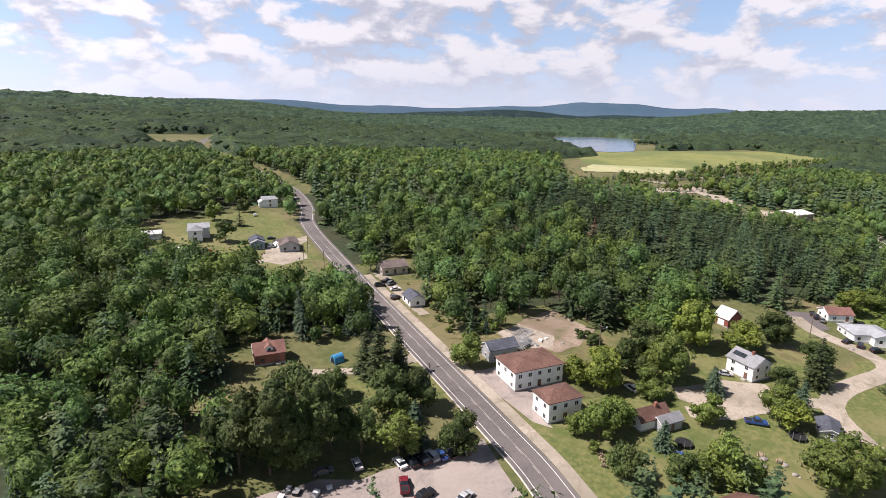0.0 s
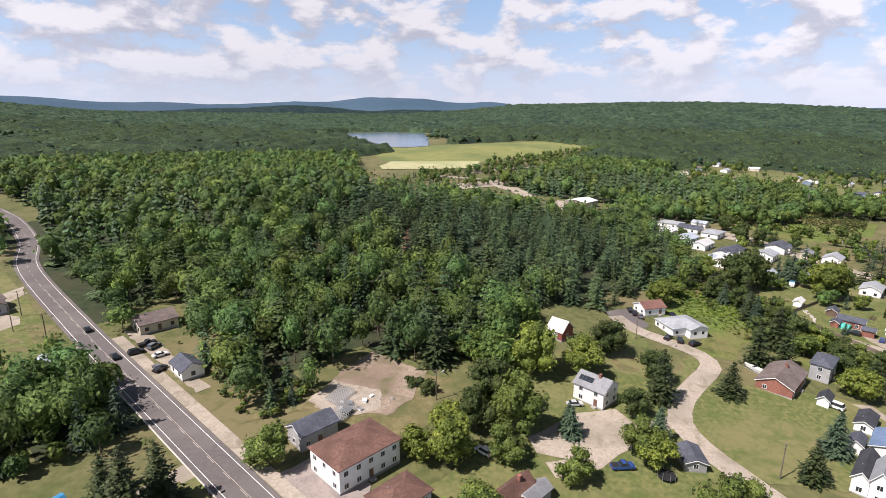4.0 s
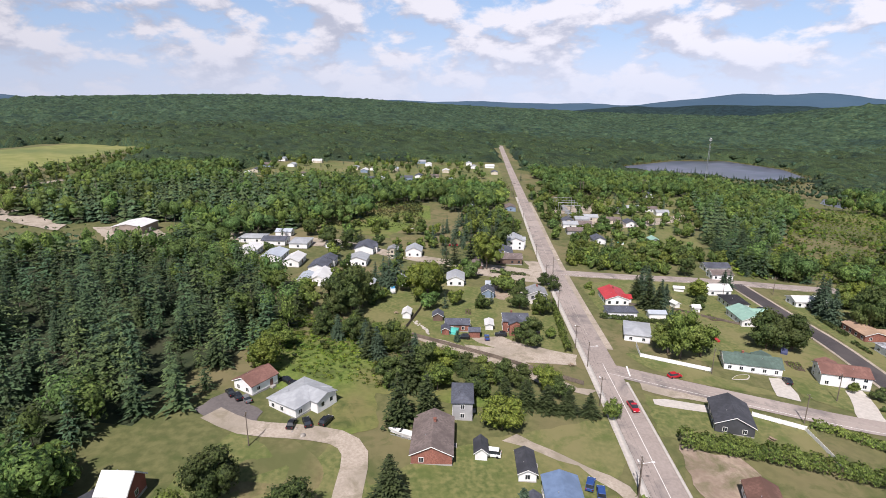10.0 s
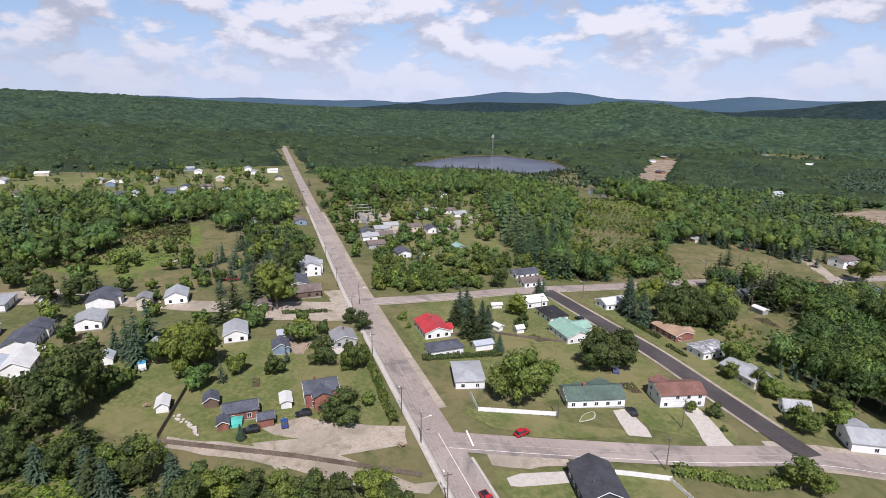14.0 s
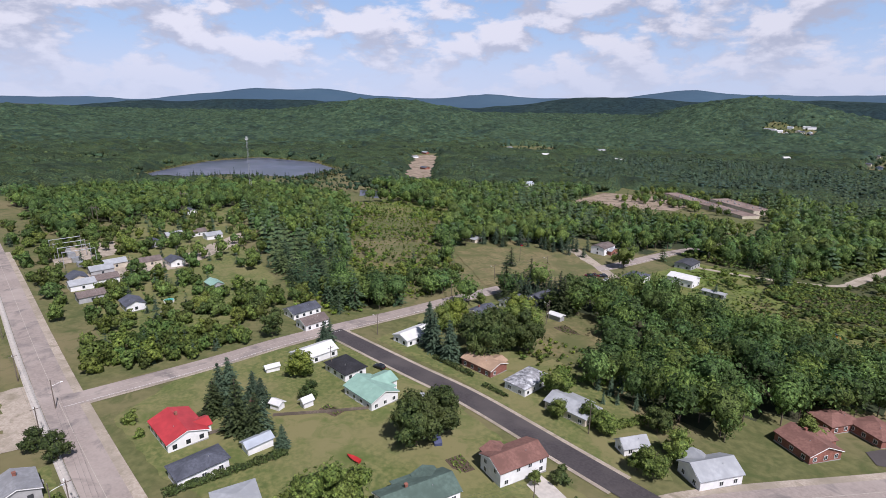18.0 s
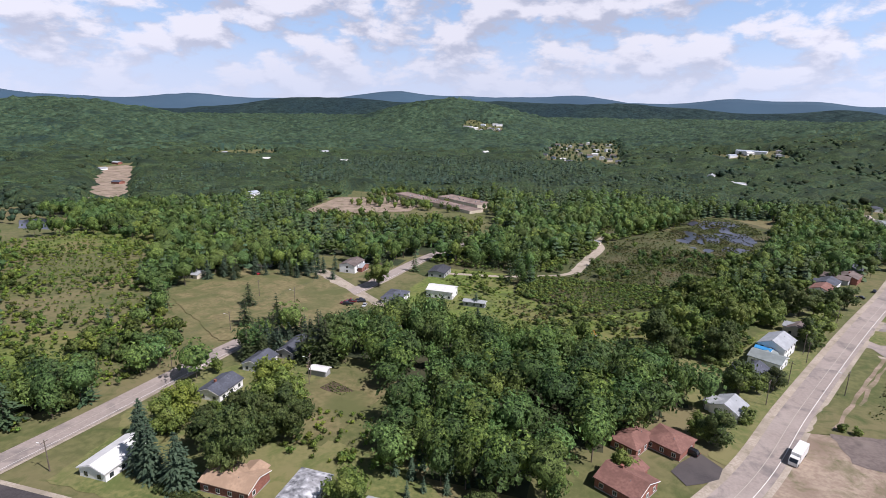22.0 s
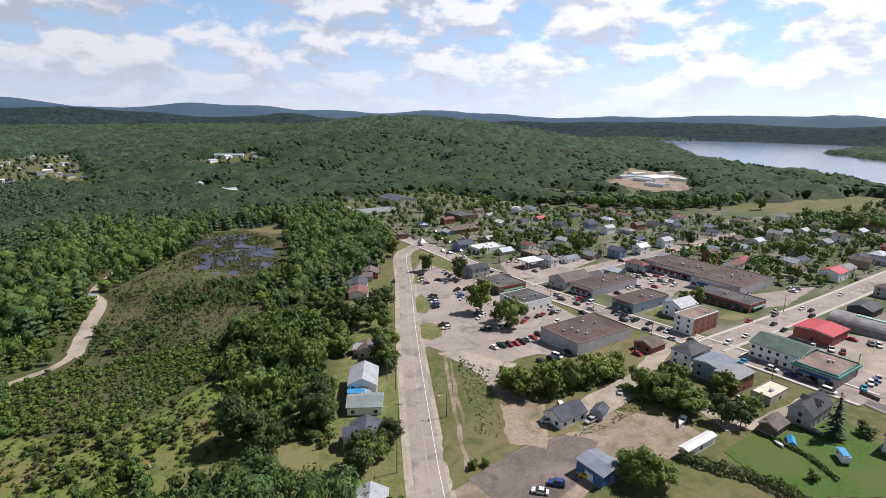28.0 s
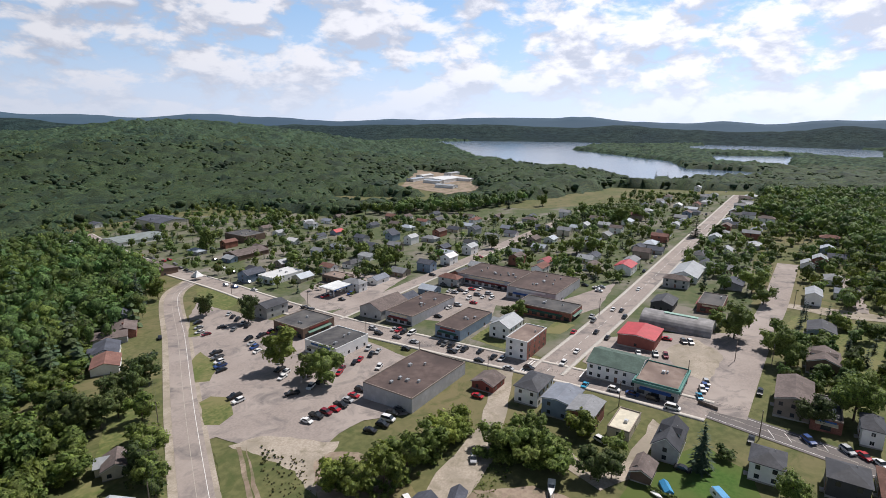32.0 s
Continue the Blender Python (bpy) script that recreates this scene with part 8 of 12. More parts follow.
house(-269.0, -98.0, 0, 10.5, 8.7, 3, 1.8, "bluegrey", "bluewhite", "blue grey bungalow with a bluish metal roof among trees")
house(-298.0, -96.0, 90, 13.5, 7.5, 5.2, 2.2, "grey", "redbrown", "grey two-storey house with a dull red roof among trees", storeys=2, hip=True)
house(-327.0, -94.0, 0, 12.5, 8.1, 3, 1.8, "brick", "charcoal", "brick bungalow with a charcoal roof among trees")
house(-356.0, -92.0, 90, 11.5, 8.7, 3, 2.2, "beige", "palegrey", "beige bungalow with a pale grey roof among trees")
house(-423.0, -95.0, 0, 13.5, 8.1, 3, 2.2, "white", "slatepale", "white bungalow with a pale slate roof among trees", hip=True)
house(-452.0, -93.0, 90, 12.5, 8.7, 3, 1.8, "white", "grey", "white bungalow with a grey roof among trees")
house(-481.0, -98.0, 0, 11.5, 7.5, 5.2, 2.2, "greybrownwall", "greybrown", "grey brown two-storey house with a grey brown roof among trees", storeys=2)
house(-510.0, -96.0, 90, 10.5, 8.1, 3, 1.8, "bluegrey", "slate", "blue grey bungalow with a slate roof among trees")
house(-59.0, -529.0, 90, 13.5, 8.7, 3, 2.2, "grey", "bluewhite", "grey bungalow with a bluish metal roof among trees", hip=True)
house(-88.0, -527.0, 0, 12.5, 7.5, 5.2, 1.8, "brick", "redbrown", "brick two-storey house with a dull red roof among trees", storeys=2)
house(-146.0, -530.0, 0, 10.5, 8.7, 3, 1.8, "white", "palegrey", "white bungalow with a pale grey roof among trees")
house(-184.0, -528.0, 90, 13.5, 7.5, 5.2, 2.2, "white", "grey", "white two-storey house with a grey roof among trees", storeys=2, hip=True)
house(-213.0, -533.0, 90, 12.5, 8.1, 3, 1.8, "white", "slatepale", "white bungalow with a pale slate roof among trees")
house(-4.7, 310.6, 0, 10.0, 8.0, 5.2, 1.8, "white", "palegrey", "white two-storey house in a highway clearing", storeys=2)
house(22.2, 289.1, 90, 9.0, 7.0, 3.2, 1.6, "blue", "slate", "blue bungalow beside a gravel drive")
house(35.9, 283.6, 20, 10.0, 8.0, 3, 1.8, "white", "greybrown", "low white house beside a gravel drive")
house(-16.9, 276.2, 0, 20.0, 9.0, 3, 0.8, "white", "white", "long white roofed workshop in a clearing", plain=True)
house(39.7, 385.2, 0, 10.0, 8.0, 5.2, 1.6, "white", "palegrey", "white two-storey house at the wood edge", storeys=2)
house(-26.6, 308.1, 0, 9.0, 6.0, 2.8, 1.2, "white", "white", "white garage with a bright roof", plain=True)
house(43.3, 219.6, 60, 10.0, 7.0, 2.8, 1.8, "white", "bluewhite", "low building with a ridged pale metal roof")
house(45.0, 205.9, 60, 8.0, 6.0, 2.6, 0.6, "white", "white", "white trailer home beside the highway", plain=True)
house(-637.4, -707.4, 0, 34.0, 16.0, 4.5, 1.2, "white", "white", "long white works shed with a white roof", plain=True)
house(-574.5, -644.1, 90, 34.0, 16.0, 4.5, 1.2, "white", "bluewhite", "long white works shed with a bluish roof", plain=True)
house(-699.9, -687.3, 0, 34.0, 16.0, 4.5, 1.2, "white", "palegrey", "long white works shed with a pale grey roof", plain=True)
house(-627.8, -615.6, 90, 34.0, 16.0, 4.5, 1.2, "white", "white", "long white works shed with a white roof", plain=True)
house(-583.3, -689.9, 0, 34.0, 16.0, 4.5, 1.2, "white", "bluewhite", "long white works shed with a bluish roof", plain=True)
house(-531.2, -590.6, 90, 34.0, 16.0, 4.5, 1.2, "white", "palegrey", "long white works shed with a pale grey roof", plain=True)

# east street
house(342.1, 67.9, 0, 10.9, 8.3, 3.4, 1.8, "white", "palegrey", "white house with a pale roof by the lane")
house(327.4, 30.1, 0, 8.9, 8.6, 3, 1.7, "grey", "grey", "grey bungalow behind a hedge", chimney=True)
house(286.9, 43.9, 90, 9.6, 7.5, 5, 1.8, "brick", "slate", "brick two-storey house with a dark roof", storeys=2, chimney=True, wing=(0.0, -3.0, 5.0))
house(283.9, 66.5, 90, 9.0, 5.6, 3, 1.2, "brick", "slate", "long low garage with a dark roof")
house(277.9, 60.0, 90, 4.0, 3.5, 2.6, 0.8, "brick", "slate", "small brick outbuilding with a dark roof")
house(292.5, 74.5, 0, 4.2, 3.9, 2.4, 1.2, "brownwall", "slate", "brown garden shed with a dark roof")
house(325.2, 52.8, 0, 6.4, 5.6, 2.8, 1.6, "bluegrey", "slate", "small blue house with a dark roof")
house(336.1, 50.4, 90, 5.4, 4.4, 2.8, 1, "grey", "bluewhite", "small house with a pale metal roof")
house(421.8, 31.5, 0, 14.5, 10.5, 5.4, 2.2, "white", "palegrey", "white two-storey house with steep gables", storeys=2, wing=(0.5, 1.5, 5.0))
house(398.5, 40.4, 0, 14.5, 10.5, 3.4, 1.5, "white", "slate", "white house wing with a dark roof")
house(386.0, 38.2, 90, 14.5, 10.5, 3.2, 1.8, "brownwall", "greybrown", "long house with a worn brown roof")
house(371.9, 57.6, 0, 10.8, 7.8, 2.6, 1.4, "brownwall", "greybrown", "brown wooden barn beside the lane")
house(251.4, 74.6, 90, 5.7, 3.5, 2.6, 0.8, "brownwall", "palegrey", "wooden shed with a pale tin roof")
house(293.5, 87.2, 0, 4.9, 3.2, 2.4, 1, "white", "white", "white tent shelter on a lawn")
house(335.4, 94.1, 0, 5.8, 4.8, 2.6, 1.6, "white", "palegrey", "small white shed with a pale roof")
house(329.9, 108.1, 0, 4.5, 4.3, 2.4, 1.4, "white", "bluewhite", "small white garden shed on a lawn")
house(401.2, 190.3, 90, 14.5, 10.5, 3, 1.4, "white", "palegrey", "white bungalow with a pale hipped roof", hip=True)
house(397.9, 175.8, 90, 13.8, 10.5, 3, 1.5, "white", "slate", "white bungalow with a dark roof")
house(395.9, 160.1, 0, 13.9, 10.5, 3.2, 1.5, "white", "palegrey", "white house with a pale roof", hip=True)
house(373.2, 182.5, 0, 14.0, 10.5, 3, 1.6, "white", "white", "white mobile home with a bright roof")
house(366.1, 165.7, 0, 14.4, 10.5, 3, 1.6, "white", "bluewhite", "white house with a pale metal roof")
house(359.2, 153.1, 0, 14.2, 8.3, 3, 1.8, "white", "white", "white house with a bright metal roof")
house(350.6, 137.2, 0, 13.8, 9.2, 3.2, 1.8, "white", "slate", "white house with a dark gable roof")
house(360.9, 135.5, 0, 8.1, 8.0, 3.4, 1.8, "white", "slate", "small white house with a dark roof")
house(330.6, 139.1, 0, 10.6, 5.0, 2.8, 0.8, "white", "bluewhite", "long white carport with a pale roof")
house(331.8, 131.9, 0, 14.5, 8.3, 3.2, 2.2, "white", "white", "white garage with a bright steep roof")
house(366.4, 120.6, 0, 11.3, 10.2, 3.2, 1.8, "white", "palegrey", "white cottage with a pale roof")
house(391.7, 120.8, 0, 14.5, 10.5, 3.6, 1.8, "white", "slate", "white house with a dark cross gable", storeys=1, wing=(0.5, 1.5, 5.0))
house(382.8, 103.9, 0, 6.8, 5.4, 5, 1.2, "beige", "grey", "narrow tall beige two-storey house", storeys=2)
house(390.0, 92.4, 0, 10.5, 9.0, 3.4, 2.2, "white", "palegrey", "white cottage with a steep roof")
house(397.4, 143.1, 0, 5.7, 4.5, 2.6, 1.2, "white", "slate", "small dark roofed shed beside a workshop")
house(420.1, 177.5, 90, 9.8, 7.6, 2.8, 1.2, "white", "bluewhite", "white mobile home with a pale roof")

# far cluster on the east street
house(668.6, 321.3, 90, 13.0, 8.5, 3, 1.7, "white", "palegrey", "white house with a pale grey roof in a far clearing")
house(670.7, 298.6, 0, 13.0, 8.5, 3, 1.7, "white", "white", "white house with a white roof in a far clearing")
house(705.5, 301.1, 0, 13.0, 8.5, 3, 1.7, "beige", "slate", "beige house with a slate roof in a far clearing")
house(757.3, 305.8, 90, 13.0, 8.5, 3, 1.7, "bluegrey", "greybrown", "blue grey house with a grey brown roof in a far clearing")
house(824.4, 307.3, 0, 13.0, 8.5, 3, 1.7, "white", "bluewhite", "white house with a pale metal roof in a far clearing")
house(770.4, 278.8, 0, 13.0, 8.5, 3, 1.7, "white", "palegrey", "white house with a pale grey roof in a far clearing")
house(822.8, 260.1, 90, 13.0, 8.5, 3, 1.7, "beige", "white", "beige house with a white roof in a far clearing")
house(663.4, 196.7, 0, 13.0, 8.5, 3, 1.7, "bluegrey", "slate", "blue grey house with a slate roof in a far clearing")
house(670.8, 188.8, 0, 13.0, 8.5, 3, 1.7, "white", "greybrown", "white house with a grey brown roof in a far clearing")
house(672.3, 172.1, 90, 13.0, 8.5, 3, 1.7, "white", "bluewhite", "white house with a pale metal roof in a far clearing")
house(773.7, 199.2, 0, 13.0, 8.5, 3, 1.7, "beige", "palegrey", "beige house with a pale grey roof in a far clearing")
house(753.2, 184.0, 0, 13.0, 8.5, 3, 1.7, "bluegrey", "white", "blue grey house with a white roof in a far clearing")
house(683.7, 164.1, 90, 13.0, 8.5, 3, 1.7, "white", "slate", "white house with a slate roof in a far clearing")
house(777.3, 176.6, 0, 13.0, 8.5, 3, 1.7, "white", "greybrown", "white house with a grey brown roof in a far clearing")
house(781.5, 150.3, 0, 13.0, 8.5, 3, 1.7, "beige", "bluewhite", "beige house with a pale metal roof in a far clearing")
house(879.3, 123.7, 90, 13.0, 8.5, 3, 1.7, "bluegrey", "palegrey", "blue grey house with a pale grey roof in a far clearing")
house(852.1, 111.4, 0, 13.0, 8.5, 3, 1.7, "white", "white", "white house with a white roof in a far clearing")
house(727.8, 115.7, 0, 13.0, 8.5, 3, 1.7, "white", "slate", "white house with a slate roof in a far clearing")
house(729.9, 98.6, 90, 13.0, 8.5, 3, 1.7, "beige", "greybrown", "beige house with a grey brown roof in a far clearing")
house(703.8, 77.7, 0, 13.0, 8.5, 3, 1.7, "bluegrey", "bluewhite", "blue grey house with a pale metal roof in a far clearing")
house(888.4, 54.7, 0, 13.0, 8.5, 3, 1.7, "white", "palegrey", "white house with a pale grey roof in a far clearing")
house(869.6, 25.4, 90, 13.0, 8.5, 3, 1.7, "white", "white", "white house with a white roof in a far clearing")
house(802.0, 22.4, 0, 13.0, 8.5, 3, 1.7, "beige", "slate", "beige house with a slate roof in a far clearing")
house(552.8, 23.0, 0, 13.0, 8.5, 3, 1.7, "bluegrey", "greybrown", "blue grey house with a grey brown roof in a far clearing")
house(557.0, 49.3, 90, 13.0, 8.5, 3, 1.7, "white", "bluewhite", "white house with a pale metal roof in a far clearing")
house(853.1, 48.1, 0, 13.0, 8.5, 3, 1.7, "white", "palegrey", "white house with a pale grey roof in a far clearing")
house(791.9, 85.6, 0, 13.0, 8.5, 3, 1.7, "beige", "white", "beige house with a white roof in a far clearing")
house(706.2, 127.7, 90, 13.0, 8.5, 3, 1.7, "bluegrey", "slate", "blue grey house with a slate roof in a far clearing")
house(686.4, 242.9, 0, 13.0, 8.5, 3, 1.7, "white", "greybrown", "white house with a grey brown roof in a far clearing")
house(684.7, 154.1, 0, 13.0, 8.5, 3, 1.7, "white", "bluewhite", "white house with a pale metal roof in a far clearing")
house(673.0, -135.5, 0, 11.0, 8.0, 3, 1.7, "white", "slate", "white bungalow with a slate roof near the marsh")
house(583.2, -91.2, 90, 11.0, 8.0, 3, 1.7, "beige", "palegrey", "beige bungalow with a pale grey roof near the marsh")
house(583.7, -107.6, 90, 11.0, 8.0, 3, 1.7, "white", "greybrown", "white bungalow with a grey brown roof near the marsh")
house(566.8, -73.0, 0, 11.0, 8.0, 3, 1.7, "grey", "slate", "grey bungalow with a slate roof near the marsh")
house(567.6, -112.3, 90, 11.0, 8.0, 3, 1.7, "white", "palegrey", "white bungalow with a pale grey roof near the marsh")
house(520.1, -56.6, 90, 11.0, 8.0, 3, 1.7, "beige", "greybrown", "beige bungalow with a grey brown roof near the marsh")
house(511.7, -67.6, 0, 11.0, 8.0, 3, 1.7, "white", "slate", "white bungalow with a slate roof near the marsh")
house(516.1, -30.8, 90, 11.0, 8.0, 3, 1.7, "grey", "palegrey", "grey bungalow with a pale grey roof near the marsh")
house(496.6, -28.3, 90, 11.0, 8.0, 3, 1.7, "white", "greybrown", "white bungalow with a grey brown roof near the marsh")
house(506.2, -17.8, 0, 11.0, 8.0, 3, 1.7, "beige", "slate", "beige bungalow with a slate roof near the marsh")
house(493.1, -17.1, 90, 11.0, 8.0, 3, 1.7, "white", "palegrey", "white bungalow with a pale grey roof near the marsh")
house(470.8, -16.1, 90, 11.0, 8.0, 3, 1.7, "grey", "greybrown", "grey bungalow with a grey brown roof near the marsh")
house(447.3, -27.4, 0, 11.0, 8.0, 3, 1.7, "white", "slate", "white bungalow with a slate roof near the marsh")
house(526.5, -40.1, 90, 11.0, 8.0, 3, 1.7, "beige", "palegrey", "beige bungalow with a pale grey roof near the marsh")
house(377.5, -77.6, 90, 11.0, 8.0, 3, 1.7, "white", "greybrown", "white bungalow with a grey brown roof near the marsh")
house(669.5, -377.2, 0, 11.0, 8.0, 3, 1.7, "grey", "slate", "grey bungalow with a slate roof near the marsh")
house(462.9, -263.0, 90, 11.0, 8.0, 3, 1.7, "white", "palegrey", "white bungalow with a pale grey roof near the marsh")
house(409.6, 267.4, 0, 18.7, 18.0, 4.5, 1.6, "greybrownwall", "white", "open salt shed with a white roof on a sandy yard", plain=True)
house(410.0, -606.0, -33, 138.0, 20.0, 5, 0.6, "beige", "tanflat", "long low tan school block with a flat roof", flat=True, plain=True)
house(380.0, -622.0, -33, 70.0, 24.0, 6, 0.6, "beige", "tanflat", "taller rear block of a tan school", flat=True, plain=True)
house(224.8, -450.1, -30, 8.0, 5.0, 2.6, 0.8, "beige", "palegrey", "small pale hut on the marsh track")
house(1029.2, -711.1, 90, 14.0, 10.0, 3.2, 1.6, "white", "palegrey", "white house with a pale grey roof among woods")
house(883.7, -607.0, 0, 14.0, 10.0, 3.2, 1.6, "brick", "slate", "brick house with a slate roof among woods")
house(869.9, -626.7, 90, 14.0, 10.0, 3.2, 1.6, "white", "greybrown", "white house with a grey brown roof among woods")
house(1065.1, -774.7, 0, 14.0, 10.0, 3.2, 1.6, "brick", "palegrey", "brick house with a pale grey roof among woods")
house(667.4, -586.0, 90, 14.0, 10.0, 3.2, 1.6, "white", "slate", "white house with a slate roof among woods")
house(928.5, -1087.5, 0, 14.0, 10.0, 3.2, 1.6, "brick", "greybrown", "brick house with a grey brown roof among woods")
house(999.3, -980.4, 90, 14.0, 10.0, 3.2, 1.6, "white", "palegrey", "white house with a pale grey roof among woods")
house(288.1, -467.9, 0, 14.0, 10.0, 3.2, 1.6, "brick", "slate", "brick house with a slate roof among woods")
house(844.8, -1259.5, 90, 14.0, 10.0, 3.2, 1.6, "white", "greybrown", "white house with a grey brown roof among woods")
house(369.7, -310.5, 0, 14.0, 10.0, 3.2, 1.6, "brick", "palegrey", "brick house with a pale grey roof among woods")
house(580.3, -1747.7, 30, 18.0, 10.0, 4.2, 2, "white", "white", "white house with a pale roof in the far town")
house(570.6, -1750.7, 30, 24.0, 10.0, 4.2, 2, "white", "palegrey", "white house with a pale roof in the far town")
house(662.2, -1692.0, 0, 14.0, 10.0, 4.2, 2, "beige", "grey", "beige house with a pale roof in the far town")
house(614.4, -1727.2, 0, 14.0, 10.0, 4.2, 2, "white", "bluewhite", "white house with a pale roof in the far town")
house(583.4, -1680.6, 0, 24.0, 10.0, 4.2, 2, "white", "white", "white house with a pale roof in the far town")
house(648.8, -1692.0, 0, 14.0, 10.0, 4.2, 2, "white", "palegrey", "white house with a pale roof in the far town")
house(589.2, -1705.8, 90, 18.0, 10.0, 4.2, 2, "beige", "grey", "beige house with a pale roof in the far town")
house(562.4, -1707.5, 90, 18.0, 10.0, 4.2, 2, "white", "bluewhite", "white house with a pale roof in the far town")
house(-39.4, -1214.3, 30, 18.0, 10.0, 4.2, 2, "white", "white", "white house with a pale roof in the far town")
house(-81.1, -1168.9, 90, 18.0, 10.0, 4.2, 2, "white", "palegrey", "white house with a pale roof in the far town")
house(-89.3, -1207.5, 90, 18.0, 10.0, 4.2, 2, "beige", "grey", "beige house with a pale roof in the far town")
house(-5.2, -1194.5, 30, 18.0, 10.0, 4.2, 2, "white", "bluewhite", "white house with a pale roof in the far town")
house(-45.0, -1225.0, -20, 54.0, 18.0, 5, 1.2, "white", "bluewhite", "long white hall with a pale metal roof in the far town", plain=True)
house(401.8, -1482.9, 0, 14.0, 10.0, 4, 2, "white", "palegrey", "white house with a pale grey roof in the far town")
house(373.4, -1443.7, 90, 14.0, 10.0, 4, 2, "beige", "slate", "beige house with a slate roof in the far town")
house(361.9, -1526.8, 30, 14.0, 10.0, 4, 2, "bluegrey", "greybrown", "blue grey house with a grey brown roof in the far town")
house(332.9, -1420.7, 0, 14.0, 10.0, 4, 2, "white", "white", "white house with a white roof in the far town")
house(324.4, -1489.3, 90, 14.0, 10.0, 4, 2, "white", "palegrey", "white house with a pale grey roof in the far town")
house(299.6, -1393.6, 30, 14.0, 10.0, 4, 2, "beige", "slate", "beige house with a slate roof in the far town")
house(295.6, -1526.7, 0, 14.0, 10.0, 4, 2, "bluegrey", "greybrown", "blue grey house with a grey brown roof in the far town")
house(283.0, -1573.3, 90, 14.0, 10.0, 4, 2, "white", "white", "white house with a white roof in the far town")
house(255.3, -1380.0, 30, 14.0, 10.0, 4, 2, "white", "palegrey", "white house with a pale grey roof in the far town")
house(366.9, -1287.3, 0, 14.0, 10.0, 4, 2, "beige", "slate", "beige house with a slate roof in the far town")
house(341.3, -1244.1, 90, 14.0, 10.0, 4, 2, "bluegrey", "greybrown", "blue grey house with a grey brown roof in the far town")
house(317.7, -1204.0, 30, 14.0, 10.0, 4, 2, "white", "white", "white house with a white roof in the far town")
house(296.0, -1166.8, 0, 14.0, 10.0, 4, 2, "white", "palegrey", "white house with a pale grey roof in the far town")
house(287.9, -1316.2, 90, 14.0, 10.0, 4, 2, "beige", "slate", "beige house with a slate roof in the far town")
house(266.1, -1270.8, 30, 14.0, 10.0, 4, 2, "bluegrey", "greybrown", "blue grey house with a grey brown roof in the far town")
house(254.4, -1293.5, 0, 14.0, 10.0, 4, 2, "white", "white", "white house with a white roof in the far town")
house(237.9, -1231.7, 90, 14.0, 10.0, 4, 2, "white", "palegrey", "white house with a pale grey roof in the far town")
house(223.7, -1192.9, 30, 14.0, 10.0, 4, 2, "beige", "slate", "beige house with a slate roof in the far town")
house(214.5, -1263.6, 0, 14.0, 10.0, 4, 2, "bluegrey", "greybrown", "blue grey house with a grey brown roof in the far town")
house(343.9, -1162.6, 90, 14.0, 10.0, 4, 2, "white", "white", "white house with a white roof in the far town")
house(315.3, -1112.8, 30, 14.0, 10.0, 4, 2, "white", "palegrey", "white house with a pale grey roof in the far town")
house(300.1, -1165.0, 0, 14.0, 10.0, 4, 2, "beige", "slate", "beige house with a slate roof in the far town")
house(277.6, -1106.5, 90, 14.0, 10.0, 4, 2, "bluegrey", "greybrown", "blue grey house with a grey brown roof in the far town")
house(260.3, -1139.1, 30, 14.0, 10.0, 4, 2, "white", "white", "white house with a white roof in the far town")
house(226.8, -1098.5, 0, 14.0, 10.0, 4, 2, "white", "palegrey", "white house with a pale grey roof in the far town")
house(204.5, -1086.4, 90, 14.0, 10.0, 4, 2, "beige", "slate", "beige house with a slate roof in the far town")
house(661.3, -1666.6, 30, 14.0, 10.0, 4, 2, "bluegrey", "greybrown", "blue grey house with a grey brown roof in the far town")
house(646.1, -1693.6, 0, 14.0, 10.0, 4, 2, "white", "white", "white house with a white roof in the far town")
house(610.1, -1676.5, 90, 14.0, 10.0, 4, 2, "white", "palegrey", "white house with a pale grey roof in the far town")
house(579.6, -1702.9, 30, 14.0, 10.0, 4, 2, "beige", "slate", "beige house with a slate roof in the far town")
house(548.3, -1696.5, 0, 14.0, 10.0, 4, 2, "bluegrey", "greybrown", "blue grey house with a grey brown roof in the far town")
house(517.5, -1688.7, 90, 14.0, 10.0, 4, 2, "white", "white", "white house with a white roof in the far town")
house(227.8, -1384.2, 30, 14.0, 10.0, 4, 2, "white", "palegrey", "white house with a pale grey roof in the far town")
house(203.1, -1159.6, 0, 14.0, 10.0, 4, 2, "beige", "slate", "beige house with a slate roof in the far town")
house(591.0, -1661.8, 90, 14.0, 10.0, 4, 2, "bluegrey", "greybrown", "blue grey house with a grey brown roof in the far town")
house(629.4, -1690.0, 30, 14.0, 10.0, 4, 2, "white", "white", "white house with a white roof in the far town")
house(228.2, -1516.2, 0, 14.0, 10.0, 4, 2, "white", "palegrey", "white house with a pale grey roof in the far town")
house(266.3, -1479.8, 90, 14.0, 10.0, 4, 2, "beige", "slate", "beige house with a slate roof in the far town")

PAINTED_BLUE = paint("blue_fascia", (0.05, 0.14, 0.36), 0.5)

# ---- odd things ----
M_TARP = paint("blue_tarp", (0.06, 0.28, 0.52), 0.5, 0.12, 2.0)
M_TURQ = paint("turquoise_tarp", (0.08, 0.42, 0.36), 0.5, 0.12, 2.0)
M_WOOD = paint("cut_wood", (0.33, 0.25, 0.17), 0.9, 0.25, 3.0)
M_HULL = paint("white_hull", (0.74, 0.74, 0.72), 0.3)


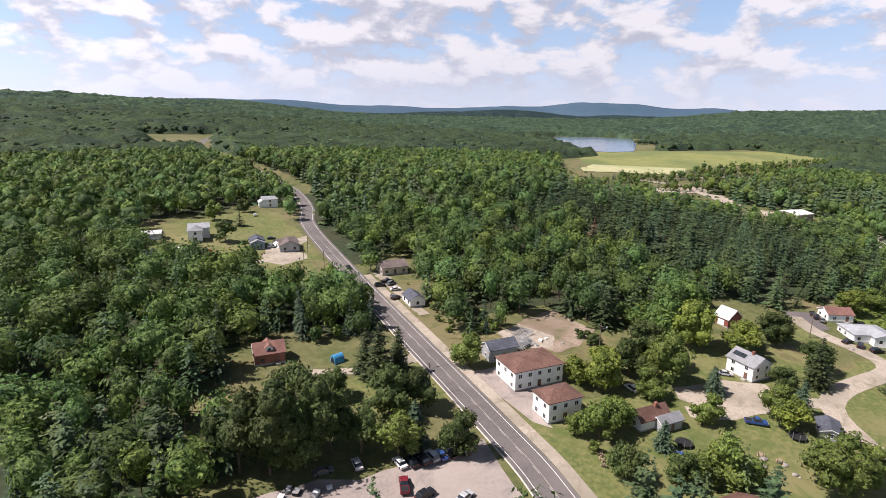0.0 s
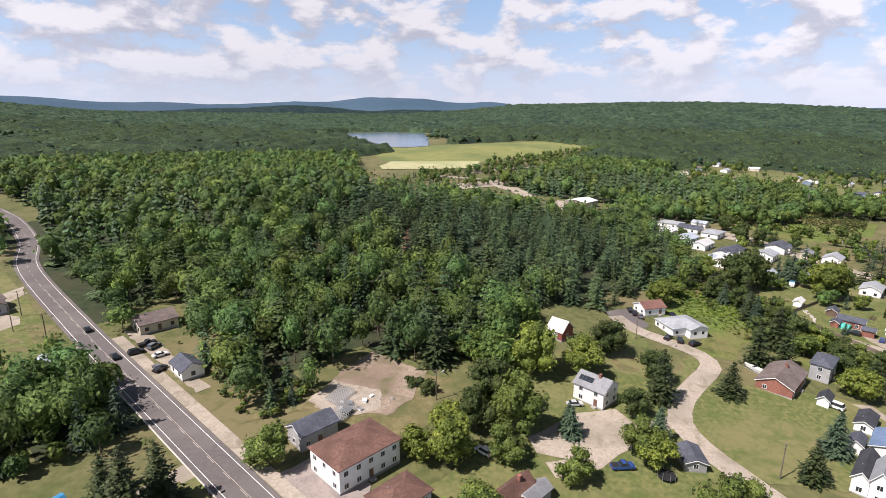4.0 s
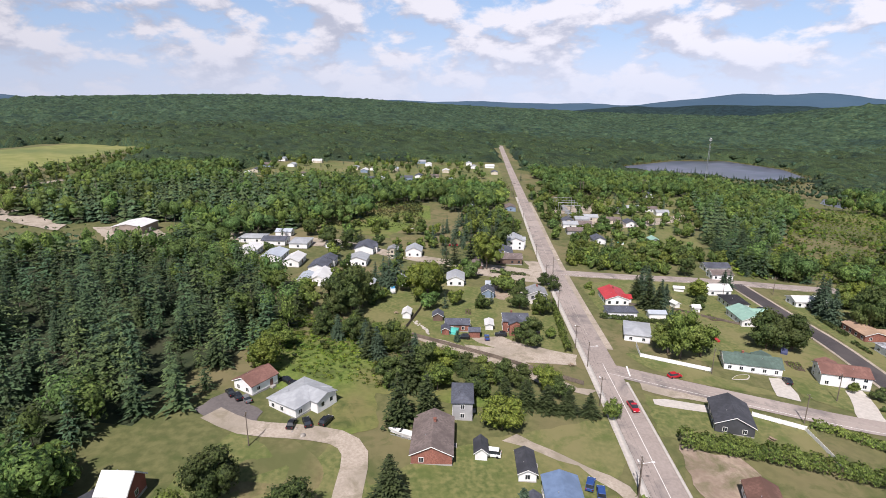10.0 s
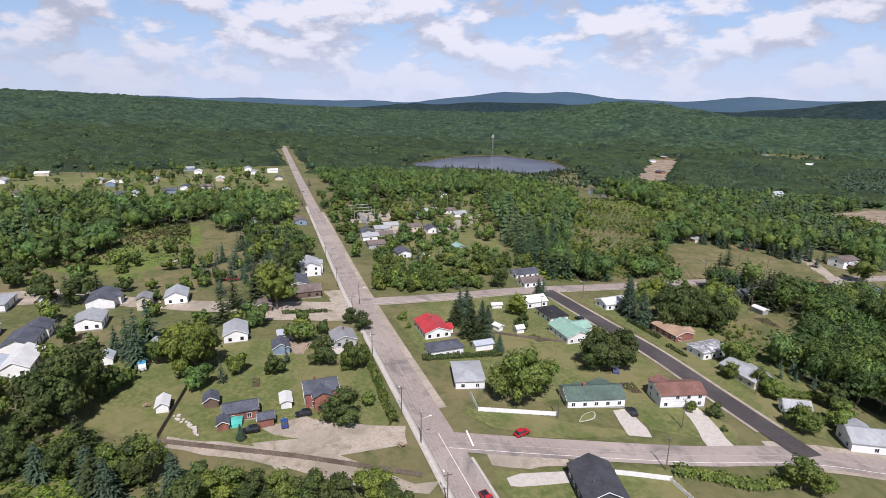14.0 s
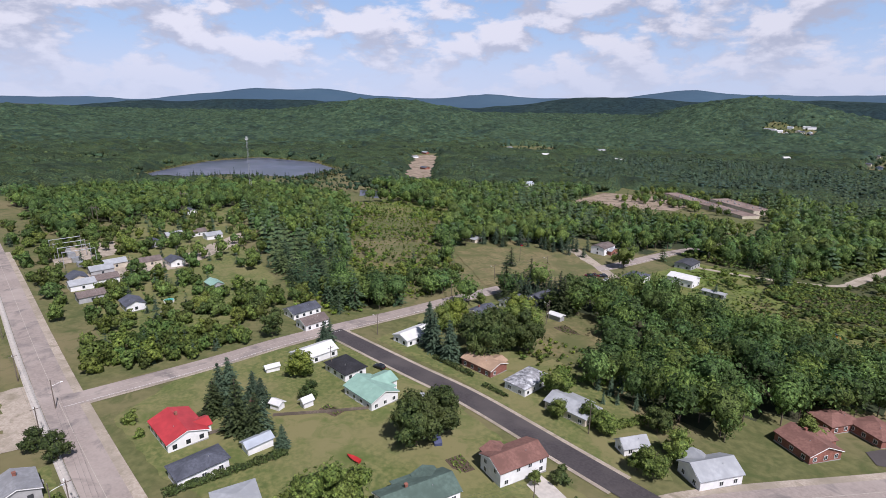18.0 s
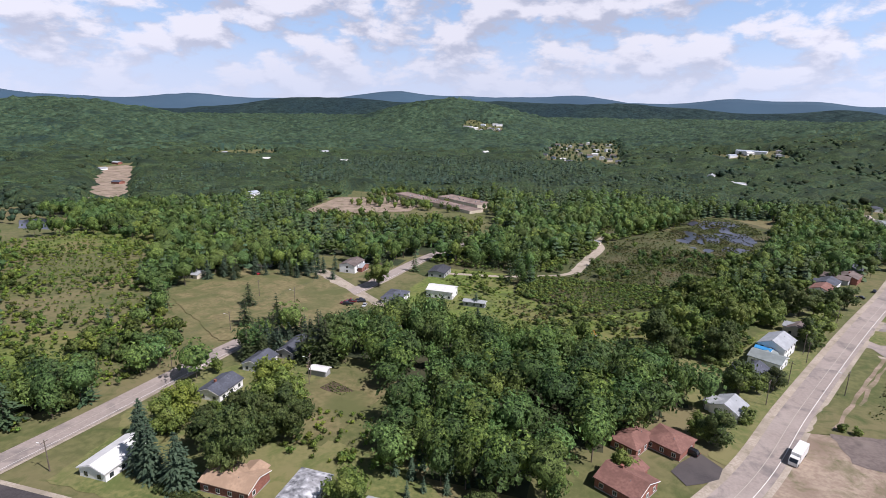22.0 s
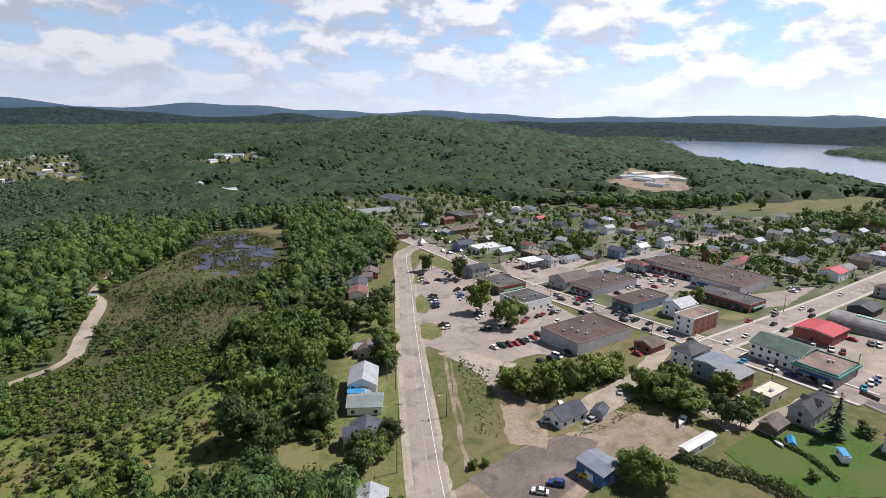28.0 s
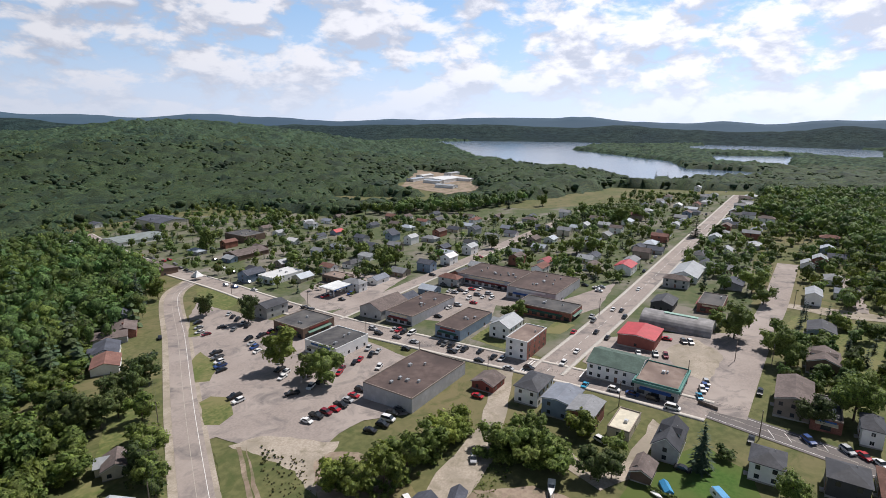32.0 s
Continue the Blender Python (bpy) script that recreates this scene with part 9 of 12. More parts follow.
def hull(mesh, n=7, L=5.5, W=1.9, h=0.9):
    rows = []
    for k in range(n):
        t = k / (n - 1)
        w = W / 2 * (1 - t ** 2.6) * (0.85 + 0.15 * math.sin(t * 3))
        x = -L / 2 + L * t
        rows.append([(x, -w, h + 0.25 * t), (x, -w * 0.65, 0.25 + 0.2 * t), (x, 0, 0.1 + 0.45 * t * t), (x, w * 0.65, 0.25 + 0.2 * t), (x, w, h + 0.25 * t)])
    v = [p for r in rows for p in r]
    f = [(5 * k + j, 5 * k + j + 1, 5 * k + j + 6, 5 * k + j + 5) for k in range(n - 1) for j in range(4)]
    f += [(5 * k, 5 * k + 5, 5 * k + 9, 5 * k + 4) for k in range(n - 1)] + [(0, 1, 2, 3, 4)]
    return mesh.add(v, f)


def boat(x, y, rot):
    ob = root("boat", x, y, rot, "white motor boat standing on a trailer", "boat")
    part("hull", hull(Mesh(), L=7.5, W=2.3, h=1.3).mesh("hull", M_HULL), ob)
    part("windscreen", Mesh().prism([(-0.2, 1.5), (0.5, 1.55), (-0.1, 2.1)], -0.8, 0.8, "y").mesh("windscreen", M_GLASS), ob)
    part("trailer", Mesh().box(-3, -0.8, -0.1, 3, -0.7, 0.25).box(-3, 0.7, -0.1, 3, 0.8, 0.25).box(-1, -1, -0.1, -0.4, 1, 0.4).mesh("trailer", M_STEEL), ob)


def tarp_boat(x, y, rot):
    ob = root("covered_boat", x, y, rot, "boat under a bright blue tarpaulin on a lawn", "boat")
    part("cover", Mesh().prism([(-1.3, 0), (-1.2, 0.9), (0, 1.7), (1.2, 0.9), (1.3, 0)], -2.6, 2.2).mesh("cover", M_TARP), ob)
    part("hull", hull(Mesh(), L=6.4, W=2.0, h=0.6).mesh("hull", M_HULL), ob)
    sm = root("rowing_boat", x + 4, y - 1.5, rot + 30, "small upturned white rowing boat on a lawn", "boat")
    part("hull", hull(Mesh(), L=3.6, W=1.5, h=0.7).mesh("hull", M_HULL), sm)


def camper(x, y, rot):
    ob = root("camper", x, y, rot, "small white camper trailer with a pale roof", "camper")
    part("body", Mesh().prism([(-2.6, 0.5), (2.4, 0.5), (2.8, 1.2), (2.5, 2.6), (-2.4, 2.7), (-2.8, 1.6)], -1.1, 1.1, "y").mesh("body", M_HULL), ob)
    part("awning", Mesh().box(-2.3, -1.0, 2.72, 2.3, 1.0, 2.82).mesh("awning", M_TARP), ob, None, "blue roof cover")
    part("window", Mesh().box(-1.6, -1.13, 1.5, -0.2, 1.13, 2.1).mesh("window", M_GLASS), ob)
    part("wheel", Mesh().prism([(0.33 * math.cos(k), 0.33 + 0.33 * math.sin(k)) for k in np.arange(0, 6.2, 0.7)], -1.12, -0.9, "y").mesh("wheel", M_TYRE), ob)
    part("wheel", Mesh().prism([(0.33 * math.cos(k), 0.33 + 0.33 * math.sin(k)) for k in np.arange(0, 6.2, 0.7)], 0.9, 1.12, "y").mesh("wheel", M_TYRE), ob)


def tarp_heap(x, y, rot):
    ob = root("covered_pool", x, y, rot, "low round shelter under a turquoise tarpaulin", "tarpaulin")
    part("cover", Mesh().prism([(-2.6, 0), (-2.3, 1.0), (-0.8, 1.6), (0.8, 1.6), (2.3, 1.0), (2.6, 0)], -3.2, 3.2).mesh("cover", M_TURQ), ob)


def bus(x, y, rot):
    ob = root("box_truck", x, y, rot, "long white box truck beside the street", "truck")
    part("body", Mesh().box(-5.2, -1.25, 0.7, 2.8, 1.25, 3.5).mesh("body", M_HULL), ob)
    part("cab", Mesh().prism([(2.9, 0.5), (4.9, 0.5), (4.9, 1.5), (4.3, 2.6), (2.9, 2.7)], -1.15, 1.15, "y").mesh("cab", M_HULL), ob)
    part("windscreen", Mesh().prism([(4.93, 1.55), (4.36, 2.5), (4.30, 2.5), (4.85, 1.5)], -1.0, 1.0, "y").mesh("windscreen", M_GLASS), ob)
    for sx in (-3.6, 3.8):
        for sy in (-1.1, 1.1):
            part("wheel", Mesh().prism([(sx + 0.48 * math.cos(k), 0.45 + 0.48 * math.sin(k)) for k in np.arange(0, 6.2, 0.6)], sy - 0.14, sy + 0.14, "y").mesh("wheel", M_TYRE), ob)


def mast(x, y):
    ob = root("radio_mast", x, y, 0, "tall steel lattice radio mast above the woods", "radio mast")
    h = 62.0
    legs = [(1.6, 0), (-0.8, 1.39), (-0.8, -1.39)]
    for a in legs:
        part("leg", Mesh().tube((a[0], a[1], -1), (a[0] * 0.35, a[1] * 0.35, h), 0.12, 0.08, 5).mesh("leg", M_STEEL), ob)
    br = Mesh()
    for k in range(26):
        z0, z1 = h * k / 26, h * (k + 1) / 26
        s0, s1 = 1 - 0.65 * k / 26, 1 - 0.65 * (k + 1) / 26
        for i in range(3):
            a, b = legs[i], legs[(i + 1) % 3]
            br.tube((a[0] * s0, a[1] * s0, z0), (b[0] * s1, b[1] * s1, z1), 0.06, 0.06, 3)
    part("bracing", br.mesh("bracing", M_STEEL), ob)
    part("antenna", Mesh().box(-1.8, -0.3, h - 0.5, 1.8, 0.3, h + 0.5).box(-0.3, -1.8, h - 2.5, 0.3, 1.8, h - 1.6).mesh("antenna", M_TRIM), ob)


def trampoline(x, y):
    ob = root("trampoline", x, y, 0, "round black trampoline with a safety net", "trampoline")
    ring = [(2.1 * math.cos(k * math.pi / 8), 2.1 * math.sin(k * math.pi / 8)) for k in range(16)]
    part("mat", Mesh().prism(ring, 0.8, 0.92, "z").mesh("mat", M_TYRE), ob)
    for k in range(0, 16, 2):
        part("leg", Mesh().tube((*ring[k], -0.1), (*ring[k], 2.5), 0.04, 0.04).mesh("leg", M_STEEL), ob)


def pool(x, y):
    ob = root("pool", x, y, 0, "round garden pool with blue water", "pool")
    ring = [(2.3 * math.cos(k * math.pi / 10), 2.3 * math.sin(k * math.pi / 10)) for k in range(20)]
    part("pool_wall", Mesh().prism(ring, -0.2, 1.05, "z").mesh("pool_wall", M_HULL), ob)
    part("pool_water", Mesh().prism([(a * 0.94, b * 0.94) for a, b in ring], 1.02, 1.08, "z").mesh("pool_water", M_TURQ), ob)


def tent(x, y):
    ob = root("tarp_shelter", x, y, 20, "small bright blue tarpaulin shelter with a black sheet for its shaded inside", "shelter")
    part("cover", Mesh().prism([(1.5 * math.cos(k * math.pi / 8), 2.6 * math.sin(k * math.pi / 8)) for k in range(9)], -1.7, 1.7).mesh("cover", M_TARP), ob)
    # black sheet on the closed end stands for the shaded inside
    part("opening", Mesh().prism([(1.1 * math.cos(k * math.pi / 8), 2.0 * math.sin(k * math.pi / 8)) for k in range(9)], -1.76, -1.68).mesh("opening", M_TYRE), ob)


def swing(x, y):
    ob = root("picnic_table", x, y, 30, "weathered wooden picnic table with benches", "picnic table")
    part("tabletop", Mesh().box(-0.9, -0.4, 0.72, 0.9, 0.4, 0.78).mesh("tabletop", M_WOOD), ob)
    for s in (-1, 1):
        part("bench", Mesh().box(-0.9, s * 0.75 - 0.14, 0.42, 0.9, s * 0.75 + 0.14, 0.47).mesh("bench", M_WOOD), ob)
        part("trestle", Mesh().tube((s * 0.6, -0.8, -0.05), (s * 0.6, 0.2, 0.74), 0.05, 0.05).tube((s * 0.6, 0.8, -0.05), (s * 0.6, -0.2, 0.74), 0.05, 0.05).mesh("trestle", M_WOOD), ob)


def table_set(x, y):
    swing(x, y)


def fuel_canopy(x, y):
    ob = root("fuel_canopy", x, y, 0, "white filling station canopy with blue edge", "canopy")
    part("roof", Mesh().box(-8, -6, 4.8, 8, 6, 5.5).mesh("roof", M_HULL), ob)
    part("fascia", Mesh().box(-8.06, -6.06, 4.75, 8.06, -6.0, 5.2).box(-8.06, 6.0, 4.75, 8.06, 6.06, 5.2).mesh("fascia", PAINTED_BLUE), ob)
    part("panel", Mesh().box(-7, -5, 5.5, 7, 5, 5.58).mesh("panel", M_HULL), ob)
    for sx in (-5, 5):
        for sy in (-3, 3):
            part("post", Mesh().box(sx - 0.2, sy - 0.2, -0.3, sx + 0.2, sy + 0.2, 4.8).mesh("post", M_TRIM), ob)
        part("pump", Mesh().box(sx - 0.4, -0.5, 0, sx + 0.4, 0.5, 1.8).box(sx - 0.7, -1.4, -0.2, sx + 0.7, 1.4, 0.15).mesh("pump", M_TRIM), ob)


def church(x, y):
    ob = root("pavilion_tent", x, y, 0, "small white peaked pavilion tent at the junction", "tent")
    part("canopy", Mesh().add([(-3, -3, 2.4), (3, -3, 2.4), (3, 3, 2.4), (-3, 3, 2.4), (0, 0, 6.5)], [(0, 1, 4), (1, 2, 4), (2, 3, 4), (3, 0, 4), (3, 2, 1, 0)]).mesh("canopy", M_HULL), ob)
    for sx in (-2.9, 2.9):
        for sy in (-2.9, 2.9):
            part("post", Mesh().tube((sx, sy, -0.2), (sx, sy, 2.5), 0.07, 0.07).mesh("post", M_STEEL), ob)


def canopy_tent(x, y):
    swing(x + 3, y)


def woodpile(x, y, rot):
    ob = root("woodpile", x, y, rot, "stacked heap of split firewood", "woodpile")
    m, rr = Mesh(), random.Random(int(abs(x) * 10))
    for k in range(60):
        px, py, pz = rr.uniform(-3, 3), rr.uniform(-0.7, 0.7), rr.uniform(0, 0.9)
        m.tube((px - 0.25, py, pz), (px + 0.25, py + rr.uniform(-0.2, 0.2), pz + rr.uniform(-0.1, 0.1)), 0.12, 0.12, 5)
    part("logs", m.mesh("logs", M_WOOD), ob)


def slide(x, y):
    ob = root("rock_garden", x, y, 30, "row of pale stones along a flower bed", "rock garden")
    rr = random.Random(4)
    for k in range(16):
        s = rr.uniform(0.3, 0.7)
        st = part("stone", Mesh().prism([(s * math.cos(a) * rr.uniform(0.8, 1.2), s * math.sin(a)) for a in np.arange(0, 6.2, 0.9)], -0.1, s * 0.7, "z").mesh("stone", M_CONCRETE), ob, Matrix.Translation((k * 0.9 - 6, rr.uniform(-0.8, 0.8), 0)))


def flowerbed(x, y):
    ob = root("flower_bed", x, y, -75, "kidney-shaped flower bed with a pale stone border", "flower bed")
    ring = [((3.6 + 0.8 * math.sin(2 * a)) * math.cos(a), (1.5 + 0.5 * math.cos(a)) * math.sin(a)) for a in np.arange(0, 6.28, 0.3)]
    part("border", Mesh().prism(ring, -0.1, 0.18, "z").mesh("border", M_CONCRETE), ob)
    part("soil", Mesh().prism([(a * 0.88, b * 0.85) for a, b in ring], 0.0, 0.22, "z").mesh("soil", M_LAWN), ob)


def substation(x, y):
    ob = root("substation", x, y, 0, "fenced electrical substation with steel gantries", "substation")
    for k in range(4):
        g = Mesh().tube((-18 + 12 * k, -8, -0.2), (-18 + 12 * k, -8, 10), 0.2, 0.15).tube((-18 + 12 * k, 8, -0.2), (-18 + 12 * k, 8, 10), 0.2, 0.15).tube((-18 + 12 * k, -8, 9.5), (-18 + 12 * k, 8, 9.5), 0.2, 0.2)
        part("gantry", g.mesh("gantry", M_STEEL), ob)
        part("transformer", Mesh().box(-20 + 12 * k, -2, -0.2, -16 + 12 * k, 2, 2.8).tube((-18 + 12 * k, 0, 2.8), (-18 + 12 * k, 0, 4.2), 0.25, 0.1).mesh("transformer", M_STEEL), ob)


M_SOIL = material("dark_garden_soil", (0.07, 0.05, 0.035), (0.11, 0.08, 0.055), 2.0, 0.95)
M_ORANGE = paint("orange_machine_paint", (0.55, 0.20, 0.02), 0.5)
M_NAVYTARP = paint("dark_blue_tarpaulin", (0.05, 0.06, 0.12), 0.6)
M_REDHULL = paint("red_boat_paint", (0.42, 0.03, 0.03), 0.35)
M_ROCK = material("grey_rock", (0.22, 0.20, 0.18), (0.36, 0.33, 0.29), 1.2, 0.95, bump=0.6)


def truss_pile(x, y, rot):
    ob = root("truss_stack", x, y, rot, "stack of pale grey steel trusses on a gravel lot", "truss stack")
    for k in range(9):
        t = Mesh().box(-4, -0.05, 0.1, 4, 0.05, 0.22).box(-4, -0.05, 1.3, 4, 0.05, 1.42)
        for j in range(8):
            t.tube((-4 + j, 0, 0.15), (-3 + j, 0, 1.35), 0.05, 0.05, 4)
        part("truss", t.mesh("truss", M_STEEL), ob, Matrix.Translation((0, 0.55 * k - 2.2, 0)))


def junk_lot(x, y):
    rr = random.Random(8)
    for k in range(9):
        px, py = x + rr.uniform(-6, 6), y + rr.uniform(-3.5, 3.5)
        s = rr.uniform(0.5, 1.3)
        ob = root("crate", px, py, rr.uniform(0, 90), "worn metal crate among scrap on gravel", "crate")
        part("body", Mesh().box(-s, -s * 0.7, 0, s, s * 0.7, s * 0.9).mesh("body", (M_STEEL, M_TYRE, M_TRIM)[k % 3]), ob)
        part("lid", Mesh().box(-s * 1.05, -s * 0.75, s * 0.9, s * 1.05, s * 0.75, s * 0.98).mesh("lid", (M_TRIM, M_STEEL)[k % 2]), ob)


def h_pole(x, y, rot):
    ob = root("transmission_pole", x, y, rot, "double wooden power line pole with a long crossarm", "power pole", "power line poles")
    for s in (-2.2, 2.2):
        part("shaft", Mesh().tube((0, s, -0.5), (0, s, 16), 0.22, 0.15, 7).mesh("shaft", M_POLE), ob)
    part("crossarm", Mesh().box(-0.1, -5.2, 14.2, 0.1, 5.2, 14.5).mesh("crossarm", M_POLE), ob)
    for s in (-4.8, 0, 4.8):
        part("insulator", Mesh().tube((0, s, 13.1), (0, s, 14.2), 0.08, 0.08).mesh("insulator", M_STEEL), ob)


def garden_bed(x, y, rot, L, W):
    ob = root("vegetable_bed", x, y, rot, "vegetable bed with green rows in dark soil", "vegetable bed")
    part("soil", Mesh().box(-L / 2, -W / 2, -0.3, L / 2, W / 2, 0.16).mesh("soil", M_SOIL), ob)
    rng = np.random.default_rng(int(abs(x)))
    for r in np.arange(-W / 2 + 0.6, W / 2 - 0.3, 1.1):
        n = int(L * 4)
        c = np.column_stack([rng.uniform(-L / 2 + 0.3, L / 2 - 0.3, n), r + rng.normal(0, 0.15, n), rng.uniform(0.2, 0.65, n)])
        v, f = card_set(rng, c, np.tile([0, 0, 1.0], (n, 1)), 0.28)
        tagged(obj("foliage", v, f, M_GLEAF, parent=ob), kind="stuff")


def boulders(x, y, n, spread, seed):
    rr = random.Random(seed)
    for k in range(n):
        s = rr.uniform(0.35, 1.1)
        px, py = x + rr.uniform(-spread, spread), y + rr.uniform(-spread, spread)
        v, f = ICO[1]
        q = v * np.array([s, s * rr.uniform(0.6, 0.9), s * 0.55]) * np.random.default_rng(seed + k).uniform(0.8, 1.15, (len(v), 1))
        ob = obj("boulder", q, f, M_ROCK, "pale grey boulder lying on grass", "boulder")
        ob.matrix_basis = Matrix.Translation(on(px, py, s * 0.15))


def picnic(x, y, rot):
    ob = root("picnic_table", x, y, rot, "weathered wooden picnic table on grass", "picnic table")
    part("tabletop", Mesh().box(-0.95, -0.4, 0.7, 0.95, 0.4, 0.76).mesh("tabletop", M_WOOD), ob)
    for s in (-0.75, 0.75):
        part("bench", Mesh().box(-0.95, s - 0.14, 0.42, 0.95, s + 0.14, 0.47).mesh("bench", M_WOOD), ob)
    for s in (-0.7, 0.7):
        part("leg", Mesh().tube((s, -0.75, -0.1), (s, -0.2, 0.72), 0.05, 0.05, 4).tube((s, 0.75, -0.1), (s, 0.2, 0.72), 0.05, 0.05, 4).mesh("leg", M_WOOD), ob)


def excavator(x, y, rot):
    ob = root("excavator", x, y, rot, "small orange excavator in the wet scrub", "excavator")
    for s in (-0.9, 0.9):
        part("track", Mesh().prism([(-1.5, 0.1), (-1.2, -0.1), (1.2, -0.1), (1.5, 0.1), (1.5, 0.5), (1.2, 0.7), (-1.2, 0.7), (-1.5, 0.5)], s - 0.22, s + 0.22, "y").mesh("track", M_TYRE), ob)
    part("body", Mesh().box(-1.5, -1.0, 0.75, 0.9, 1.0, 1.7).mesh("body", M_ORANGE), ob)
    part("cab", Mesh().box(-0.3, 0.1, 1.7, 0.9, 1.0, 2.7).mesh("cab", M_GLASS), ob)
    part("boom", Mesh().tube((0.8, -0.3, 1.4), (3.0, -0.3, 3.4), 0.2, 0.15, 5).tube((3.0, -0.3, 3.4), (4.4, -0.3, 1.6), 0.15, 0.1, 5).mesh("boom", M_ORANGE), ob)
    part("bucket", Mesh().prism([(4.1, 0.6), (4.9, 0.7), (4.7, 1.5), (4.3, 1.6)], -0.7, 0.1, "y").mesh("bucket", M_STEEL), ob)


def covered_car(x, y, rot):
    ob = root("covered_car", x, y, rot, "car under a dark blue tarpaulin on a lawn", "car")
    part("cover", Mesh().prism([(-2.6, 0), (-2.5, 0.9), (-1.4, 1.5), (0.7, 1.55), (1.6, 0.95), (2.5, 0.8), (2.6, 0)], -1.1, 1.1, "y").mesh("cover", M_NAVYTARP), ob)
    part("rope", Mesh().box(-0.1, -1.13, 0, 0.0, 1.13, 1.6).mesh("rope", M_TYRE), ob)


def red_boat(x, y, rot):
    ob = root("boat", x, y, rot, "small red rowing boat on a lawn", "boat")
    part("hull", hull(Mesh(), L=4.6, W=1.7, h=0.8).mesh("hull", M_REDHULL), ob)
    part("thwart", Mesh().box(-0.6, -0.75, 0.6, -0.3, 0.75, 0.66).mesh("thwart", M_WOOD), ob)


# ---- the rest of the things ----

# cars
car("sedan", "white", 35.5, 103.5, 100)
car("sedan", "black", 38.1, 103.0, 100)
car("suv", "black", 40.7, 102.9, 100)
car("suv", "silver", 43.4, 103.2, 100)
car("sedan", "blue", 45.4, 102.9, 100)
car("sedan", "black", 48.0, 102.8, 100)
car("suv", "black", 51.0, 102.6, 100)
car("pickup", "darkred", 33.9, 96.2, 75)
car("suv", "black", 37.2, 92.0, 20)
car("sedan", "silver", 44.8, 88.5, 25)
car("sedan", "silver", 26.2, 106.4, 90)
car("sedan", "grey", 18.5, 106.6, 0)
car("sedan", "black", 59.7, 216.5, 90)
car("suv", "black", 65.4, 215.6, 0)
car("pickup", "black", 69.9, 219.4, 0)
car("sedan", "white", 70.4, 209.2, 0)
car("sedan", "grey", 67.0, 201.5, 90)
car("suv", "white", 110.9, 111.3, 90)
car("pickup", "blue", 131.3, 86.0, -40)
house(146.0, 76.0, 40, 7.0, 5.0, 2.4, 0.9, "grey", "slate", "small open carport with a slate grey roof")
car("sedan", "black", 210.4, 109.5, 0)
car("suv", "white", -7.1, 271.8, 0)
car("sedan", "silver", -3.4, 275.7, 0)
car("sedan", "silver", 28.8, 283.3, 0)
car("sedan", "black", 30.5, 299.5, 0)
car("sedan", "black", 222.9, 130.8, 40)
car("suv", "black", 221.2, 128.1, 40)
car("sedan", "grey", 220.5, 125.3, 40)
car("suv", "black", 211.6, 105.8, 25)
car("sedan", "silver", 146.0, 108.2, -40)
car("suv", "red", 253.4, -6.6, -76)
car("pickup", "red", 231.2, 13.9, 185)
car("suv", "black", 254.4, -44.6, -10)
car("suv", "black", 279.3, 49.8, 90)
car("sedan", "blue", 275.8, 55.3, 0)
car("suv", "black", 274.6, 64.1, 90)
car("suv", "blue", 194.8, 34.8, -20)
car("suv", "black", 326.5, -74.1, 10)
car("sedan", "blue", 264.7, -65.9, -30)
car("suv", "black", 189.0, -156.5, -30)
car("pickup", "white", 427.6, -34.5, 90)
car("sedan", "red", 420.6, -278.4, -30)
car("pickup", "black", 341.6, -244.3, 20)
car("suv", "black", 336.9, -250.2, 20)
car("suv", "grey", 380.6, -334.8, 90)
car("sedan", "white", 134.3, -166.0, -50)
car("suv", "blue", 128.4, -165.8, -50)
car("suv", "yellow", 119.3, -163.0, -60)
car("suv", "silver", 95.9, -182.1, 0)
car("van", "white", 107.0, -190.3, -30)
car("sedan", "black", 38.6, -356.3, -30)
car("suv", "black", 41.2, -373.2, -10)
car("sedan", "silver", 45.0, -366.4, -10)
car("sedan", "white", 48.7, -360.1, -10)
car("sedan", "darkred", 48.9, -354.2, -10)
car("pickup", "black", 60.8, -329.0, -5)
car("pickup", "grey", 63.6, -323.8, -5)
car("suv", "white", 66.2, -318.8, -5)
car("pickup", "blue", 68.5, -314.8, -5)
car("sedan", "black", 70.7, -310.8, -5)
car("pickup", "black", 82.7, -285.7, -5)
car("suv", "white", 84.2, -281.3, -5)
car("sedan", "white", 81.3, -248.6, 95)
car("pickup", "black", 77.2, -248.3, 95)
car("suv", "darkred", 73.9, -247.0, 95)
car("sedan", "red", 70.6, -246.1, 95)
car("pickup", "black", 67.5, -246.2, 95)
car("sedan", "silver", 63.4, -246.5, 95)
car("sedan", "red", 59.8, -247.0, 95)
car("suv", "black", 55.1, -247.9, 95)
car("sedan", "black", 75.0, -225.9, 100)
car("suv", "black", 70.3, -224.6, 100)
car("van", "white", 66.6, -225.4, 100)
car("suv", "black", 62.9, -226.4, 100)
car("sedan", "grey", 59.1, -226.0, 100)
car("pickup", "black", 70.3, -268.3, -30)
car("suv", "white", 62.9, -266.2, 20)
car("sedan", "black", 58.2, -266.6, 20)
car("suv", "black", 54.6, -266.2, 20)
car("sedan", "red", 48.3, -265.4, 20)
car("sedan", "darkred", 44.6, -267.4, 20)
car("sedan", "black", 37.4, -266.9, 20)
car("sedan", "red", 34.1, -266.9, 20)
car("suv", "black", 28.1, -265.8, 20)
car("suv", "silver", 23.4, -271.5, 20)
car("sedan", "silver", 23.8, -265.6, 20)
car("suv", "white", 36.2, -254.6, 20)
